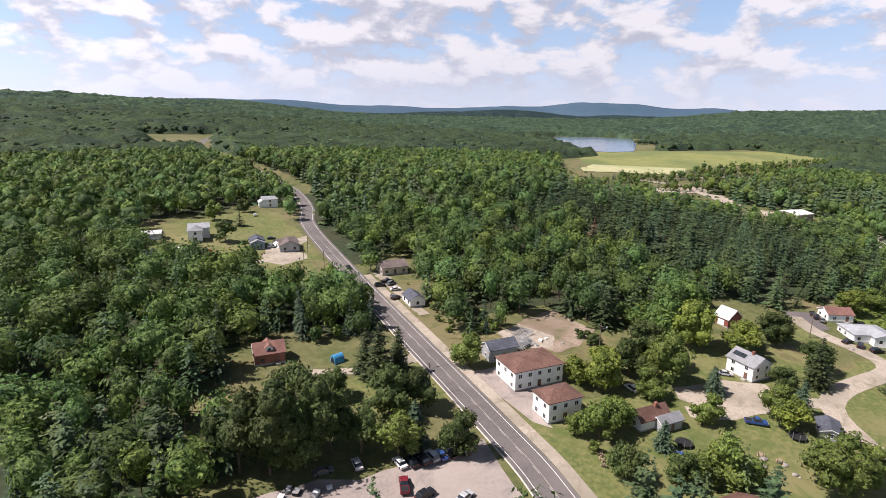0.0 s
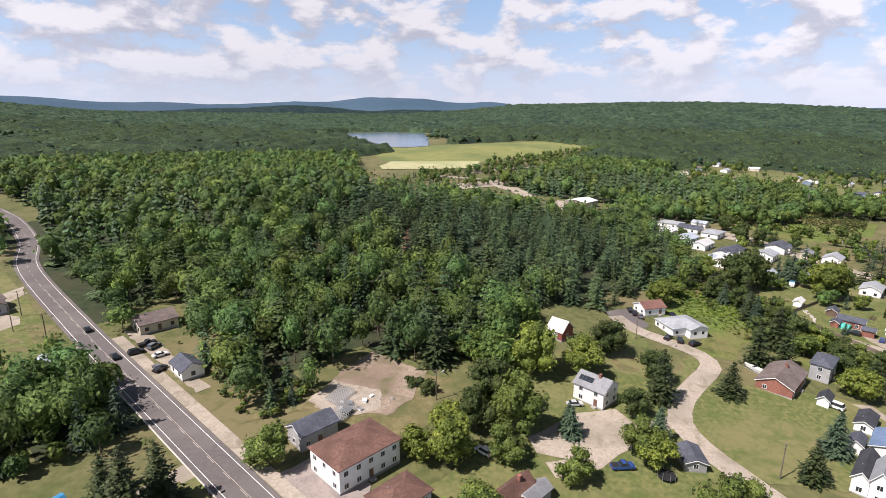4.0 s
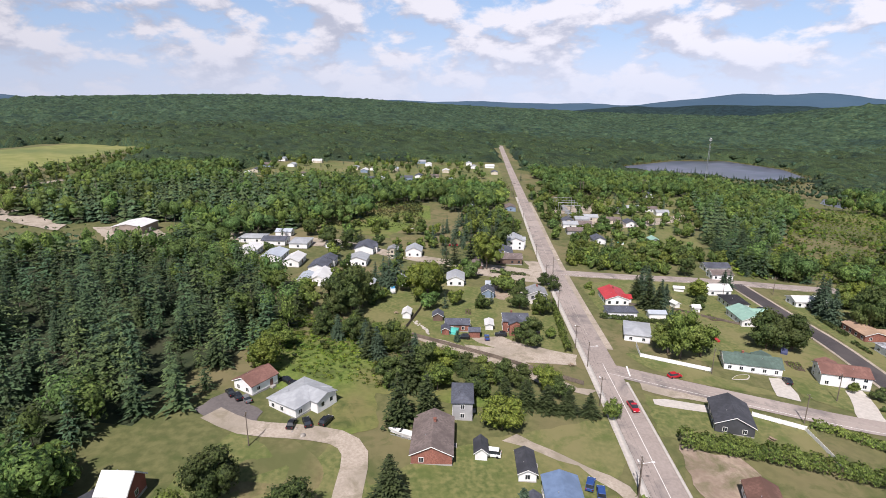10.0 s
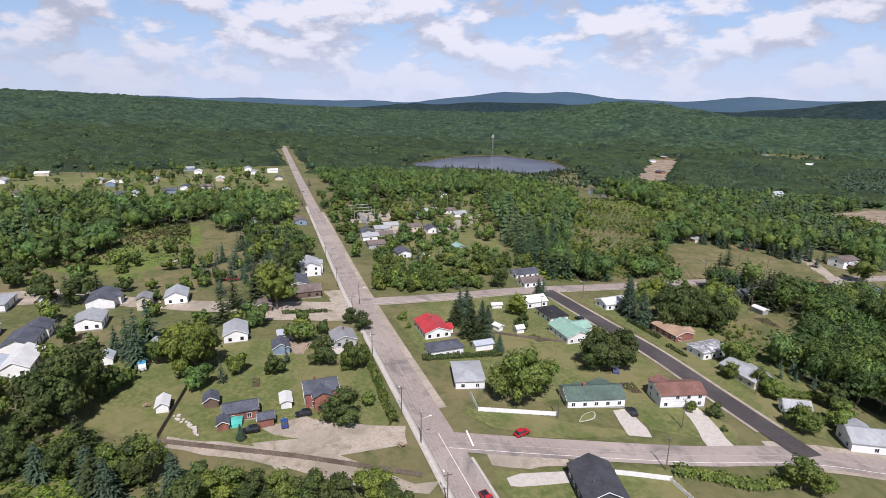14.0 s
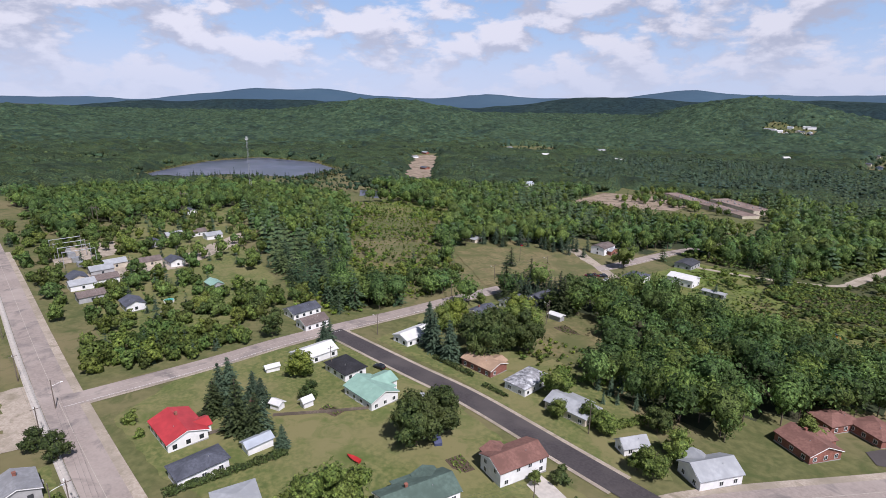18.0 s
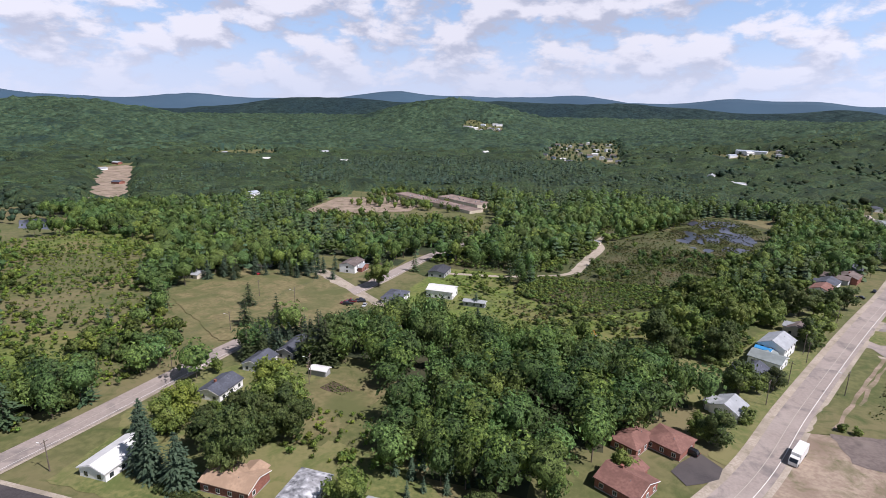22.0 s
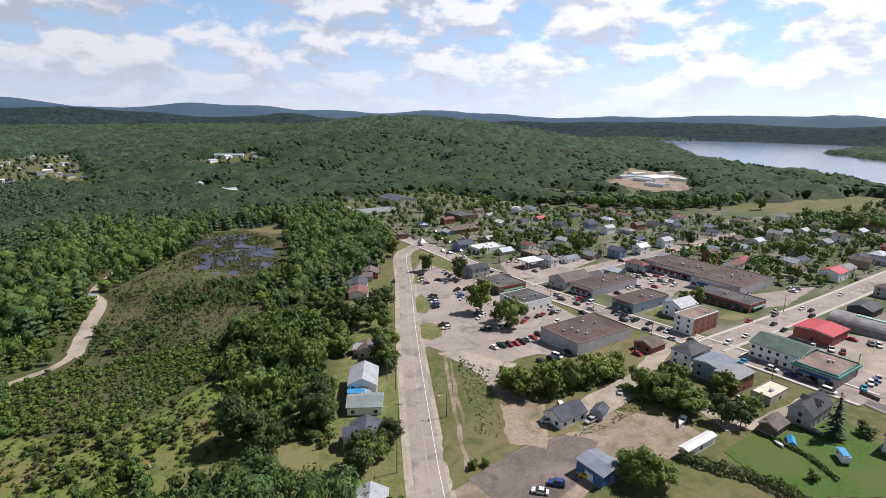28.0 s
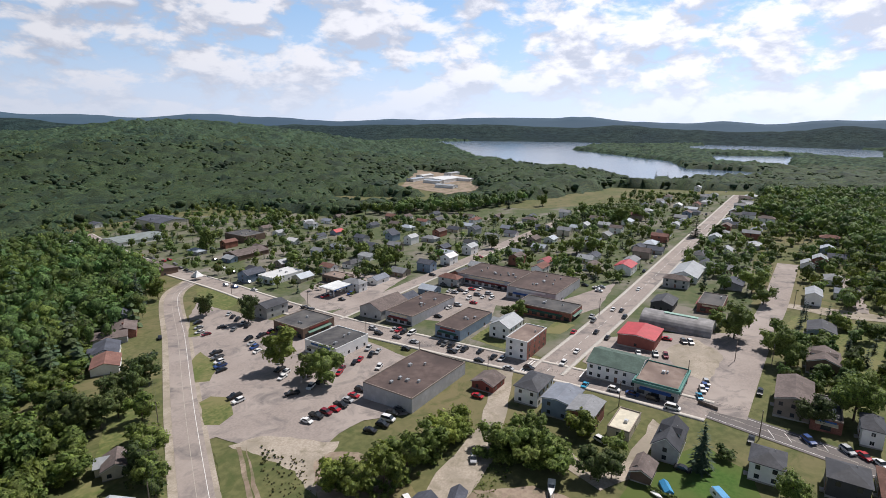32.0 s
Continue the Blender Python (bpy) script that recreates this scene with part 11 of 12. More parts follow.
# hedges
hedge(2.6, 2.6, M_GLEAF, "tall green hedge along the street", (318.7, 24.1), (294.6, 24.9), (278.2, 25.8), (268.1, 26.0))
hedge(1.6, 1.6, M_DLEAF, "clipped green hedge beside a house", (362.4, 49.1), (360.7, 31.7))
hedge(2.0, 2.2, M_DLEAF, "dark hedge between gardens", (305.5, 5.0), (301.9, -23.5))
hedge(4.2, 6.5, M_GLEAF, "thick leafy hedge along a dirt lot", (214.5, 6.0), (213.0, -3.0), (210.0, -16.0), (206.0, -29.0), (201.0, -40.0), (195.0, -48.0))
hedge(2.2, 4.0, M_GLEAF, "ragged hedge along the street", (227.4, -36.9), (222.7, -44.0), (216.8, -52.1), (216.2, -62.1))
hedge(3.0, 4.0, M_GLEAF, "row of leafy shrubs by a lane", (248.6, 70.3), (250.1, 64.7), (246.6, 57.7), (239.3, 55.5))
hedge(1.6, 2.4, M_DLEAF, "dark clipped hedge beside the fresh asphalt", (319.4, -95.7), (300.5, -95.3))
hedge(1.4, 1.6, M_DLEAF, "low hedge before a mottled roof house", (292.3, -92.8), (283.2, -92.7))
hedge(2.6, 4.0, M_DLEAF, "dark thick hedge beside a lawn", (90.1, -153.6), (88.1, -145.4), (84.3, -138.0), (83.2, -129.8), (84.5, -120.1))
hedge(1.2, 1.2, M_GLEAF, "low garden hedge between lawns", (59.6, -142.2), (61.0, -132.3), (66.2, -123.3))
hedge(2.0, 3.0, M_DLEAF, "hedge beside a cottage", (131.9, -266.1), (123.0, -262.9))
hedge(2.4, 3.5, M_GLEAF, "row of young trees behind gardens", (250.9, -100.6), (245.4, -111.3), (241.6, -118.7))

# fences
fence("white_fence", M_TRIM, "long white board fence beside the street", 1.5, 1.8, (277.4, -1.2), (268.1, 0.2), (259.3, -21.4))
fence("white_fence", M_TRIM, "white board fence behind the dark house", 1.5, 1.8, (231.3, -21.0), (225.0, -33.2))
fence("picket_fence", M_TRIM, "white picket fence beside a lawn", 1.2, 1.2, (225.0, -32.9), (217.6, -32.7), (209.2, -32.3))
fence("garden_fence", M_POLE, "dark wooden garden fence", 1.6, 2.0, (277.6, 86.9), (302.2, 82.3), (319.8, 82.0))
fence("garden_fence", M_POLE, "grey wooden fence along a lane", 1.5, 2.2, (275.6, 86.6), (259.7, 53.7), (244.0, 25.8))
fence("garden_fence", M_POLE, "thin dark fence between gardens", 1.1, 2.2, (321.3, -30.2), (312.0, -44.3), (305.0, -56.0))
fence("garden_fence", M_POLE, "low wooden fence beside a garden", 1.1, 2.2, (324.5, -7.3), (323.2, -18.2))
fence("garden_fence", M_POLE, "wooden fence behind the shops", 1.4, 2.2, (4.2, -139.2), (6.3, -132.8))

# utility poles
pole(53.5, 129.6, 0, True)
pole(47.0, 241.5, 0, True)
pole(44.5, 269.0, 0, True)
pole(53.5, 129.6, 0, True)
pole(47.0, 241.5, 0, True)
pole(40.3, 255.9, 0, True)
pole(118.5, 135.6, 0, True)
pole(194.3, 23.8, -90, True)
pole(312.7, 25.4, -90, True)
pole(257.2, 21.6, -90, True)
pole(367.2, 15.8, -90, True)
pole(258.0, -21.0, -90, False)
pole(243.8, -54.1, -90, False)
pole(229.0, -35.0, -90, False)
pole(253.1, -93.8, -90, False)
pole(336.1, -60.2, 0, True)
pole(316.5, -164.2, 0, True)
pole(352.3, -93.2, 0, True)
pole(392.1, -240.4, 0, False)
pole(314.1, -159.2, 0, False)
pole(367.2, -235.3, 0, True)
pole(373.8, -193.3, 0, True)
pole(369.3, -154.0, 0, True)
pole(375.9, -153.9, 0, True)
pole(160.5, -196.1, -30, False)
pole(134.2, -249.9, -30, False)
pole(109.0, -290.8, -30, False)
pole(131.7, -213.0, -30, True)
pole(148.7, -215.9, 60, False)
pole(124.9, -264.3, 60, False)
pole(135.7, -240.5, 60, False)
pole(23.5, -243.4, 90, False)
pole(22.4, -211.4, 90, False)
pole(19.4, -161.8, 90, False)
pole(-9.4, -145.1, 90, False)
pole(14.1, -281.0, 90, False)
pole(-2.0, -404.8, 90, False)
pole(-5.4, -341.0, 90, False)
pole(18.4, -119.9, 90, False)
pole(-40.1, -119.8, 90, False)
pole(-20.7, -216.8, 90, False)
pole(-39.1, -132.4, 90, False)
pole(-66.1, -196.1, 90, False)
pole(-123.5, -114.4, 90, False)
pole(156.2, 59.3, -90, False)
pole(200.6, 117.1, -90, False)
pole(169.4, 94.8, -90, False)
wires((186.0, -147.8), (160.5, -196.1), (134.2, -249.9), (109.0, -290.8))
wires((166.5, -182.0), (148.7, -215.9), (135.7, -240.5), (124.9, -264.3), (97.0, -314.5))
wires((257.2, 21.6), (367.2, 15.8))
wires((258.0, -21.0), (243.8, -54.1))
wires((369.5, -141.7), (373.8, -193.3), (367.2, -235.3), (362.6, -276.4))
wires((22.4, -211.4), (23.5, -243.4), (14.1, -281.0), (-5.4, -341.0), (-2.0, -404.8))
wires((22.4, -211.4), (19.4, -161.8), (18.4, -119.9))

# clutter
boat(73.0, -164.3, 20)
tarp_boat(57.1, -138.5, 30)
camper(54.8, -126.1, 40)
tarp_heap(280.6, 69.1, 80)
camper(322.1, 96.6, 10)
bus(160.2, -163.2, 60)
mast(755.7, -230.4)
trampoline(466.0, -44.8)
pool(445.9, -42.3)
trampoline(105.1, 86.1)
trampoline(136.0, 77.5)
tent(33.2, 156.1)
swing(122.2, 72.5)
fuel_canopy(-32.6, -345.8)
church(-11.7, -455.2)
table_set(219.1, -20.4)
woodpile(81.4, 88.7, 60)
woodpile(372.7, 56.9, 0)
slide(282.1, 80.0)
substation(556.3, -26.0)
flowerbed(256.3, -30.1)
canopy_tent(318.5, -171.5)

# yards and gardens
house(93.0, 62.0, 0, 12.5, 9.0, 3.0, 2.3, "white", "brown", "white bungalow with a brown shingled roof and chimney", chimney=True)
house(191.0, -3.0, -15, 9.5, 7.0, 3.0, 1.6, "white", "brown", "low house with a worn brown roof beside a dirt lot")
house(176.4, 140.6, -30, 4.4, 3.0, 2.3, 1.0, "brownwall", "charcoal", "small lean-to shed beside a red barn")
house(325.0, -33.5, 20, 3.4, 2.6, 2.1, 0.7, "white", "white", "small white garden shed on a lawn")
house(320.5, -41.0, 90, 3.2, 2.6, 2.2, 0.9, "white", "white", "small white garden shed on a lawn")
house(329.5, -29.5, 30, 3.4, 3.0, 2.0, 0.6, "brownwall", "redbrown", "small shed with a rust red roof")
house(454.0, -67.0, 0, 9.0, 6.0, 3.0, 1.4, "grey", "mint", "hut with a pale green metal roof among trees")
house(349.5, -44.5, 80, 4.6, 2.4, 1.8, 0.6, "white", "white", "low white garden shelter")
house(298.0, -70.0, 0, 3.0, 2.4, 2.0, 0.6, "grey", "palegrey", "small grey garden shed")
house(279.0, 71.0, 0, 3.6, 2.8, 2.2, 0.8, "brick", "slate", "small brick shed beside a garage")
house(287.0, 54.0, 0, 5.0, 3.0, 2.4, 0.5, "white", "white", "white carport beside a brick house")
house(23.0, 139.0, 20, 8.0, 6.0, 3.0, 1.6, "white", "white", "house with a white roof under tall trees")
truss_pile(95, 147, 20)
truss_pile(99, 154, 20)
junk_lot(101, 148)
junk_lot(14, 101)
boulders(110, 145, 7, 6, 31)
boulders(121, 71, 6, 4, 57)
boulders(208, 108, 5, 5, 77)
garden_bed(303.0, -159.0, -20, 11, 6)
garden_bed(268.0, -55.0, -15, 7, 5)
garden_bed(303.0, 62.0, 0, 6, 2.4)
garden_bed(313.0, -45.0, 10, 7, 4)
covered_car(280.0, -58.0, -30)
red_boat(288.0, -35.5, 10)
picnic(257.5, 27.0, 20)
picnic(166.5, -229.5, 30)
picnic(120.0, 76.0, 40)
picnic(296.0, 92.0, 10)
excavator(221.0, -243.0, 140)
boat(210.0, 80.5, 70)
car("pickup", "darkred", 343.3, -244.7, 10)
car("pickup", "darkred", 342.0, -248.6, 10)
car("sedan", "black", 339.0, -253.0, 10)
car("sedan", "silver", 332.8, -245.3, 100)
car("pickup", "white", 331, -222, 60)
car("van", "white", 12.5, -145.8, 90)
car("van", "white", 204, 57.5, 80)
car("suv", "blue", 192, 33, -10)
car("sedan", "blue", 100, 82, 60)
car("suv", "black", 213, 101, -20)
car("suv", "silver", 229, 112, 60)
car("sedan", "black", 231, 115, 60)
car("sedan", "black", 233, 118, 60)
car("van", "white", 97, -194, 60)
car("suv", "black", 284, 36.5, 80)
car("sedan", "white", 452, 99, 0)
car("suv", "silver", 470, 60, 90)
car("sedan", "blue", 430, 82, 0)
car("pickup", "red", 415, 70, 90)
car("sedan", "white", 395, 95, 0)
car("suv", "grey", 405, -40, 20)
car("sedan", "silver", 430, -35, 0)
car("pickup", "black", 470, -30, 80)
car("suv", "white", -10.7, 278.3, 30)
car("sedan", "black", -5.8, 273.2, 0)
car("pickup", "red", -2.1, 279.2, 30)
car("suv", "grey", 29.0, 284.7, 0)
car("sedan", "white", 27.4, 356.6, 90)
car("sedan", "black", 67.4, 200.4, 30)
car("suv", "grey", 70.9, 216.3, 30)
car("sedan", "black", 58.4, 242.4, 90)
tree("dark", 7.4, 298.5, 13.1)
tree("pine", -21.3, 298.7, 9.9)
tree("spruce", -7.1, 282.7, 9.7)
tree("broad", 3.7, 346.4, 13.4)
tree("dark", 21.7, 368.0, 9.8)
tree("pine", 16.9, 330.8, 11.7)

# power line
h_pole(450, 400, -56)
h_pole(489, 343, -55)
h_pole(546, 262, -68)
h_pole(553, 188, -85)
h_pole(556, 142, -73)
h_pole(588, 71, -63)
h_pole(621, 15, -63)
h_pole(655, -60, -63)
h_pole(700, -140, -61)
wires((450, 400), (489, 343), (546, 262), (553, 188), (556, 142), (588, 71), (621, 15), (655, -60), (700, -140), h=13.1, sag=2.2, spread=4.8)
pole(112, 26.5, 0, True)
pole(152, 25.5, 0, True)
pole(192, 24.5, 0, True)
pole(232, 23.5, 0, True)
pole(272, 22.8, 0, True)
pole(312, 22.3, 0, True)
pole(352, 21.8, 0, True)
pole(395, 21.2, 0, True)
pole(440, 20.2, 0, False)
pole(490, 18.5, 0, False)
pole(545, 16.5, 0, False)
pole(600, 14.5, 0, False)
pole(660, 12.5, 0, False)
wires((112, 26.5), (152, 25.5), (192, 24.5), (232, 23.5), (272, 22.8), (312, 22.3), (352, 21.8), (395, 21.2), (440, 20.2), (490, 18.5), (545, 16.5), (600, 14.5), (660, 12.5))
tree("dark", 270.8, 116.1, 9.7)
tree("spruce", 266.9, 109.5, 11.5)
tree("dark", 266.6, 104.6, 10.0)
tree("spruce", 262.8, 98.7, 11.8)
tree("broad", 262.4, 93.6, 10.2)
tree("dark", 260.9, 88.2, 11.3)
tree("spruce", 255.0, 80.6, 11.5)
tree("bush", 252.4, 76.4, 8.1)
tree("broad", 249.2, 68.7, 8.6)
tree("dark", 245.9, 64.0, 8.1)
tree("broad", 244.2, 58.1, 7.7)
tree("dark", 241.6, 52.3, 9.2)
tree("dark", 238.9, 46.5, 8.8)
tree("yellow", 238.2, 39.0, 9.5)
tree("dark", 234.5, 34.8, 8.1)
tree("dark", 283.3, 119.4, 7.2)
tree("broad", 276.7, 104.1, 7.7)

# ---- water ----
def water(name, z, label, *pts, mat=M_WATER):
    p = np.array(pts, float)
    if len(p) > 6:
        POOLS.append(p)
    return obj(name, np.column_stack([p, np.full(len(p), z)]), [tuple(range(len(p)))], mat, label, "water", "structure")


water("water_lake", -8.5, "wide blue lake with wooded shores", (-1930, -1627), (-1517, -1207), (-1084, -860), (-900, -586), (-851, -448), (-705, -329), (-857, -278), (-931, -187), (-1244, -144), (-1639, 56), (-2548, 136), (-3300, 60), (-3700, -500), (-3700, -1250), (-2918, -1150))
water("water_north", 20.6, "blue lake beyond the wooded hill", (695, 1062), (789, 1119), (880, 1080), (915, 998), (780, 840), (638, 691), (590, 690), (569, 720), (620, 900))
water("water_creek", float(terrain(682.0, -345.0)) + 0.5, "dark blue creek pool among reeds", (662, -318), (676, -316), (700, -336), (722, -352), (712, -366), (690, -362), (664, -338), mat=M_POND)
water("water_pond", -30.5, "dark marsh pond with reeds", (998, -160), (1090, -237), (1170, -345), (1175, -447), (1047, -488), (944, -465), (898, -372), (994, -308), (1006, -241), mat=M_POND)

# ---- markings and kerbs ----
def dashes(name, line, off, width, mat, dz, on_len, gap, label):
    s = np.concatenate([[0], np.cumsum(np.linalg.norm(np.diff(line, axis=0), axis=1))])
    v, f, p = [], [], 0.0
    while p + on_len < s[-1]:
        q = []
        for d in (p, p + on_len):
            c = np.array([np.interp(d, s, line[:, 0]), np.interp(d, s, line[:, 1])])
            e = np.array([np.interp(d + 0.5, s, line[:, 0]), np.interp(d + 0.5, s, line[:, 1])]) - np.array([np.interp(d - 0.5, s, line[:, 0]), np.interp(d - 0.5, s, line[:, 1])])
            e /= np.linalg.norm(e)
            nrm = np.array([e[1], -e[0]])
            q += [c + nrm * (off - width / 2), c + nrm * (off + width / 2)]
        o = len(v)
        v += [(a[0], a[1], float(terrain(a[0], a[1])) + dz) for a in q]
        f.append((o, o + 1, o + 3, o + 2))
        p += on_len + gap
    return obj(name, v, f, mat, label, "road marking", "structure")


dashes("highway_centre_line", hw_line, -0.12, 0.16, M_YLINE, 0.13, 3.0, 4.5, "broken centre line")
ribbon("highway_edge_line", hw_line, 3.5, 3.65, M_LINE, 0.13, "white edge line", "road marking")
ribbon("highway_edge_line", hw_line, -3.65, -3.5, M_LINE, 0.13, "white edge line", "road marking")
ribbon("highway_lane_line", hw_line[:70], 0.15, 0.27, M_YLINE, 0.13, "worn solid centre line", "road marking")
ribbon("highway_kerb", hw_line[10:60], -5.1, -4.75, M_CONCRETE, 0.22, "pale concrete kerb", "kerb", thick=0.3)
ribbon("pavement_highway", hw_line[10:60], 4.9, 8.4, M_GRAVEL, 0.09, "sandy verge beside the highway", "pavement")
ribbon("main_kerb", main_line, 6.0, 7.8, M_CONCRETE, 0.26, "pale concrete sidewalk", "pavement", thick=0.35)
ribbon("main_kerb", main_line, -7.8, -6.0, M_CONCRETE, 0.26, "pale concrete sidewalk", "pavement", thick=0.35)
ribbon("second_kerb", s2_line, 5.6, 7.4, M_CONCRETE, 0.27, "pale concrete sidewalk", "pavement", thick=0.35)
ribbon("second_kerb", s2_line, -7.2, -5.5, M_CONCRETE, 0.27, "pale concrete sidewalk", "pavement", thick=0.35)
ribbon("third_kerb", s3_line, 5.0, 6.6, M_CONCRETE, 0.28, "pale concrete sidewalk", "pavement", thick=0.35)
ribbon("east_kerb", b_line[18:95], -6.6, -4.6, M_CONCRETE, 0.25, "pale concrete sidewalk", "pavement", thick=0.35)
ribbon("east_kerb", b_line[18:31], 4.6, 5.3, M_CONCRETE, 0.25, "pale concrete kerb", "kerb", thick=0.35)
ribbon("east_lane_line", b_line[:33], -0.05, 0.1, M_LINE, 0.15, "white lane line", "road marking")
ribbon("east_lane_line", b_line[36:], -0.05, 0.08, M_YLINE, 0.15, "worn white lane line", "road marking")
ribbon("east_verge", b_line[34:90], 4.5, 7.0, M_GRAVEL, 0.09, "sandy verge beside the long street", "pavement")
ribbon("diagonal_lane_line", c_line, 2.9, 3.05, M_LINE, 0.16, "white edge line", "road marking")
ribbon("diagonal_lane_line", c_line, -0.1, 0.06, M_YLINE, 0.16, "worn centre line", "road marking")
ribbon("diagonal_verge", c_line[14:], -7.0, -4.5, M_GRAVEL, 0.08, "sandy verge beside the diagonal street", "pavement")
ribbon("diagonal_verge", c_line[14:], 4.5, 6.0, M_GRAVEL, 0.08, "sandy verge beside the diagonal street", "pavement")
ribbon("cross_lane_line", m2_line, -0.1, 0.08, M_YLINE, 0.17, "worn centre line", "road marking")
ribbon("cross_edge_line", m2_line, 3.4, 3.52, M_LINE, 0.17, "white edge line", "road marking")
ribbon("cross_verge", m2_line, 4.5, 5.6, M_GRAVEL, 0.08, "sandy verge", "pavement")
ribbon("fresh_kerb", dk_line[2:], -5.2, -4.0, M_GRAVEL, 0.12, "sandy edge of the fresh asphalt", "pavement")
ribbon("fresh_kerb", dk_line[2:], 4.0, 5.4, M_GRAVEL, 0.12, "sandy edge of the fresh asphalt", "pavement")
dashes("main_lane_line", main_line, 0, 0.14, M_YLINE, 0.15, 3.0, 4.0, "broken lane line")
dashes("second_lane_line", s2_line, 0, 0.14, M_LINE, 0.19, 4.0, 4.0, "broken lane line")

POOL_AT = random.Random(8)
for k in range(26):
    px, py = POOL_AT.uniform(88, 158), POOL_AT.uniform(-600, -462)
    if 0.38 * (px - 88) - 0.25 * (py + 600) > 14 or math.hypot((px - 116) / 52, (py + 530) / 84) > 1.0:
        continue
    ring = [(px + POOL_AT.uniform(2.0, 6.5) * math.cos(a * 0.628 + 0.3), py + POOL_AT.uniform(3.0, 10.0) * math.sin(a * 0.628 + 0.3)) for a in range(10)]
    water("water_pool", -25.2 + 0.015 * k, "shallow marsh pool with water plants", *ring, mat=M_POND)
for k, pool in enumerate((((100, -600), (124, -596), (133, -570), (118, -556), (104, -566), (92, -584)), ((96, -548), (112, -542), (121, -524), (112, -505), (100, -498), (92, -520)), ((126, -535), (140, -528), (138, -505), (127, -498), (120, -512)), ((104, -486), (122, -490), (128, -474), (112, -466)))):
    water("water_pool", -25.26, "shallow marsh pool with water plants", *pool, mat=M_POND)

for k in range(4):
    ribbon("crosswalk_line", np.array([(-2.6, -203.0 + 1.2 * k), (10.5, -203.4 + 1.2 * k)]), -0.22, 0.22, M_LINE, 0.2, "white crosswalk line", "road marking")
for k in range(6):
    ribbon("parking_line", np.array([(11.2, -118.0 + 4.5 * k), (15.8, -116.0 + 4.5 * k)]), -0.08, 0.08, M_LINE, 0.2, "white parking stall line", "road marking")
ribbon("stop_line", np.array([(-4.0, -181.0), (4.6, -181.0)]), -0.25, 0.25, M_LINE, 0.2, "white stop line", "road marking")
ribbon("stop_line", np.array([(252.0, 8.6), (259.5, 7.6)]), -0.25, 0.25, M_LINE, 0.2, "white stop line", "road marking")
patch("marsh_ground", M_MARSH, "dark wet ground of the marsh", 0.03, (271, -270), (335, -320), (330, -420), (250, -560), (160, -640), (90, -625), (60, -560), (90, -470), (130, -400), (160, -310), (186, -215), (222, -222))
patch("wet_meadow", M_MEADOW, "bright green wet meadow among willows", 0.10, (318, -334), (272, -334), (268, -296), (224, -266), (204, -280), (190, -290), (174, -290), (182, -240), (192, -218), (222, -238), (246, -232), (290, -240), (318, -228), (322, -290))
patch("meadow", M_MEADOW, "bright wet meadow behind the marsh road", 0.12, (478, -128), (452, -168), (420, -172), (400, -128), (410, -96), (440, -100))
patch("meadow", M_MEADOW, "pale green meadow beside a creek", 0.12, (655, -338), (600, -366), (560, -362), (530, -318), (560, -282), (600, -270), (640, -300))
# ---- brush and reeds ----
brush("marsh_thicket", M_THICKET, "dense green willow thicket on wet ground", 2600, 1.8, 4.2, (266, -337), (242, -333), (169, -334), (172, -300), (189, -293), (206, -285), (224, -270), (262, -292), cards=9)
brush("track_thicket", M_THICKET, "willow thicket beside a sandy track", 1300, 2.2, 5.2, (330, -345), (285, -338), (248, -348), (240, -372), (250, -420), (330, -420), cards=7)
brush("marsh_thicket", M_THICKET, "willow thicket behind the gardens", 900, 3.0, 7.0, (150, -260), (165, -300), (178, -320), (182, -262), (172, -215), (183, -195), cards=12)
brush("marsh_scrub", M_BRUSH, "low brown green marsh scrub", 3400, 0.8, 2.2, (215, -340), (165, -310), (135, -400), (125, -450), (215, -450), (226, -384), cards=6)
brush("marsh_thicket", M_THICKET, "tall green thicket behind the marsh", 4200, 3.5, 8.5, (226, -384), (330, -420), (250, -560), (160, -640), (150, -560), (215, -460), cards=7)
brush("marsh_thicket", M_THICKET, "leafy thicket between marsh and street", 2600, 2.8, 7.2, (135, -400), (165, -310), (140, -300), (95, -370), (60, -440), (30, -500), (60, -560), (90, -470), (125, -450), cards=11)
brush("pool_reeds", M_BRUSH, "reeds and low willows round marsh pools", 2600, 0.9, 2.6, (80, -560), (90, -620), (150, -610), (160, -540), (140, -460), (95, -470), cards=6)
brush("wet_brush", M_WET, "bright green wet meadow weeds and shrubs", 1900, 0.4, 1.1, (312, -330), (272, -332), (268, -296), (224, -268), (204, -284), (190, -292), (178, -288), (186, -240), (194, -222), (222, -243), (246, -240), (285, -248), (310, -290), cards=10, wide=3.4)
brush("meadow_thicket", M_THICKET, "scattered willow clumps in a wet meadow", 240, 2.0, 5.0, (312, -330), (272, -332), (268, -296), (224, -268), (204, -284), (190, -292), (178, -288), (186, -240), (222, -243), (285, -248), (310, -290), cards=18)
brush("young_woods", M_LEAF, "young broadleaf trees beside a wet meadow", 330, 6.0, 12.0, (318, -226), (290, -240), (262, -234), (229, -236), (207, -224), (186, -212), (186, -198), (212, -198), (243, -203), (280, -218), (318, -214), cards=60, wide=0.85)
brush("young_woods", M_LEAF, "young broadleaf trees behind gardens", 260, 5.0, 11.0, (190, -282), (165, -306), (134, -316), (150, -262), (166, -236), (188, -224), (186, -250), cards=60, wide=0.85)
brush("meadow_brush", M_WET, "tall weeds and young shrubs in a meadow", 2600, 0.35, 1.1, (231, 73), (255, 80), (286, 108), (288, 153), (240, 131), cards=10, wide=3.2)
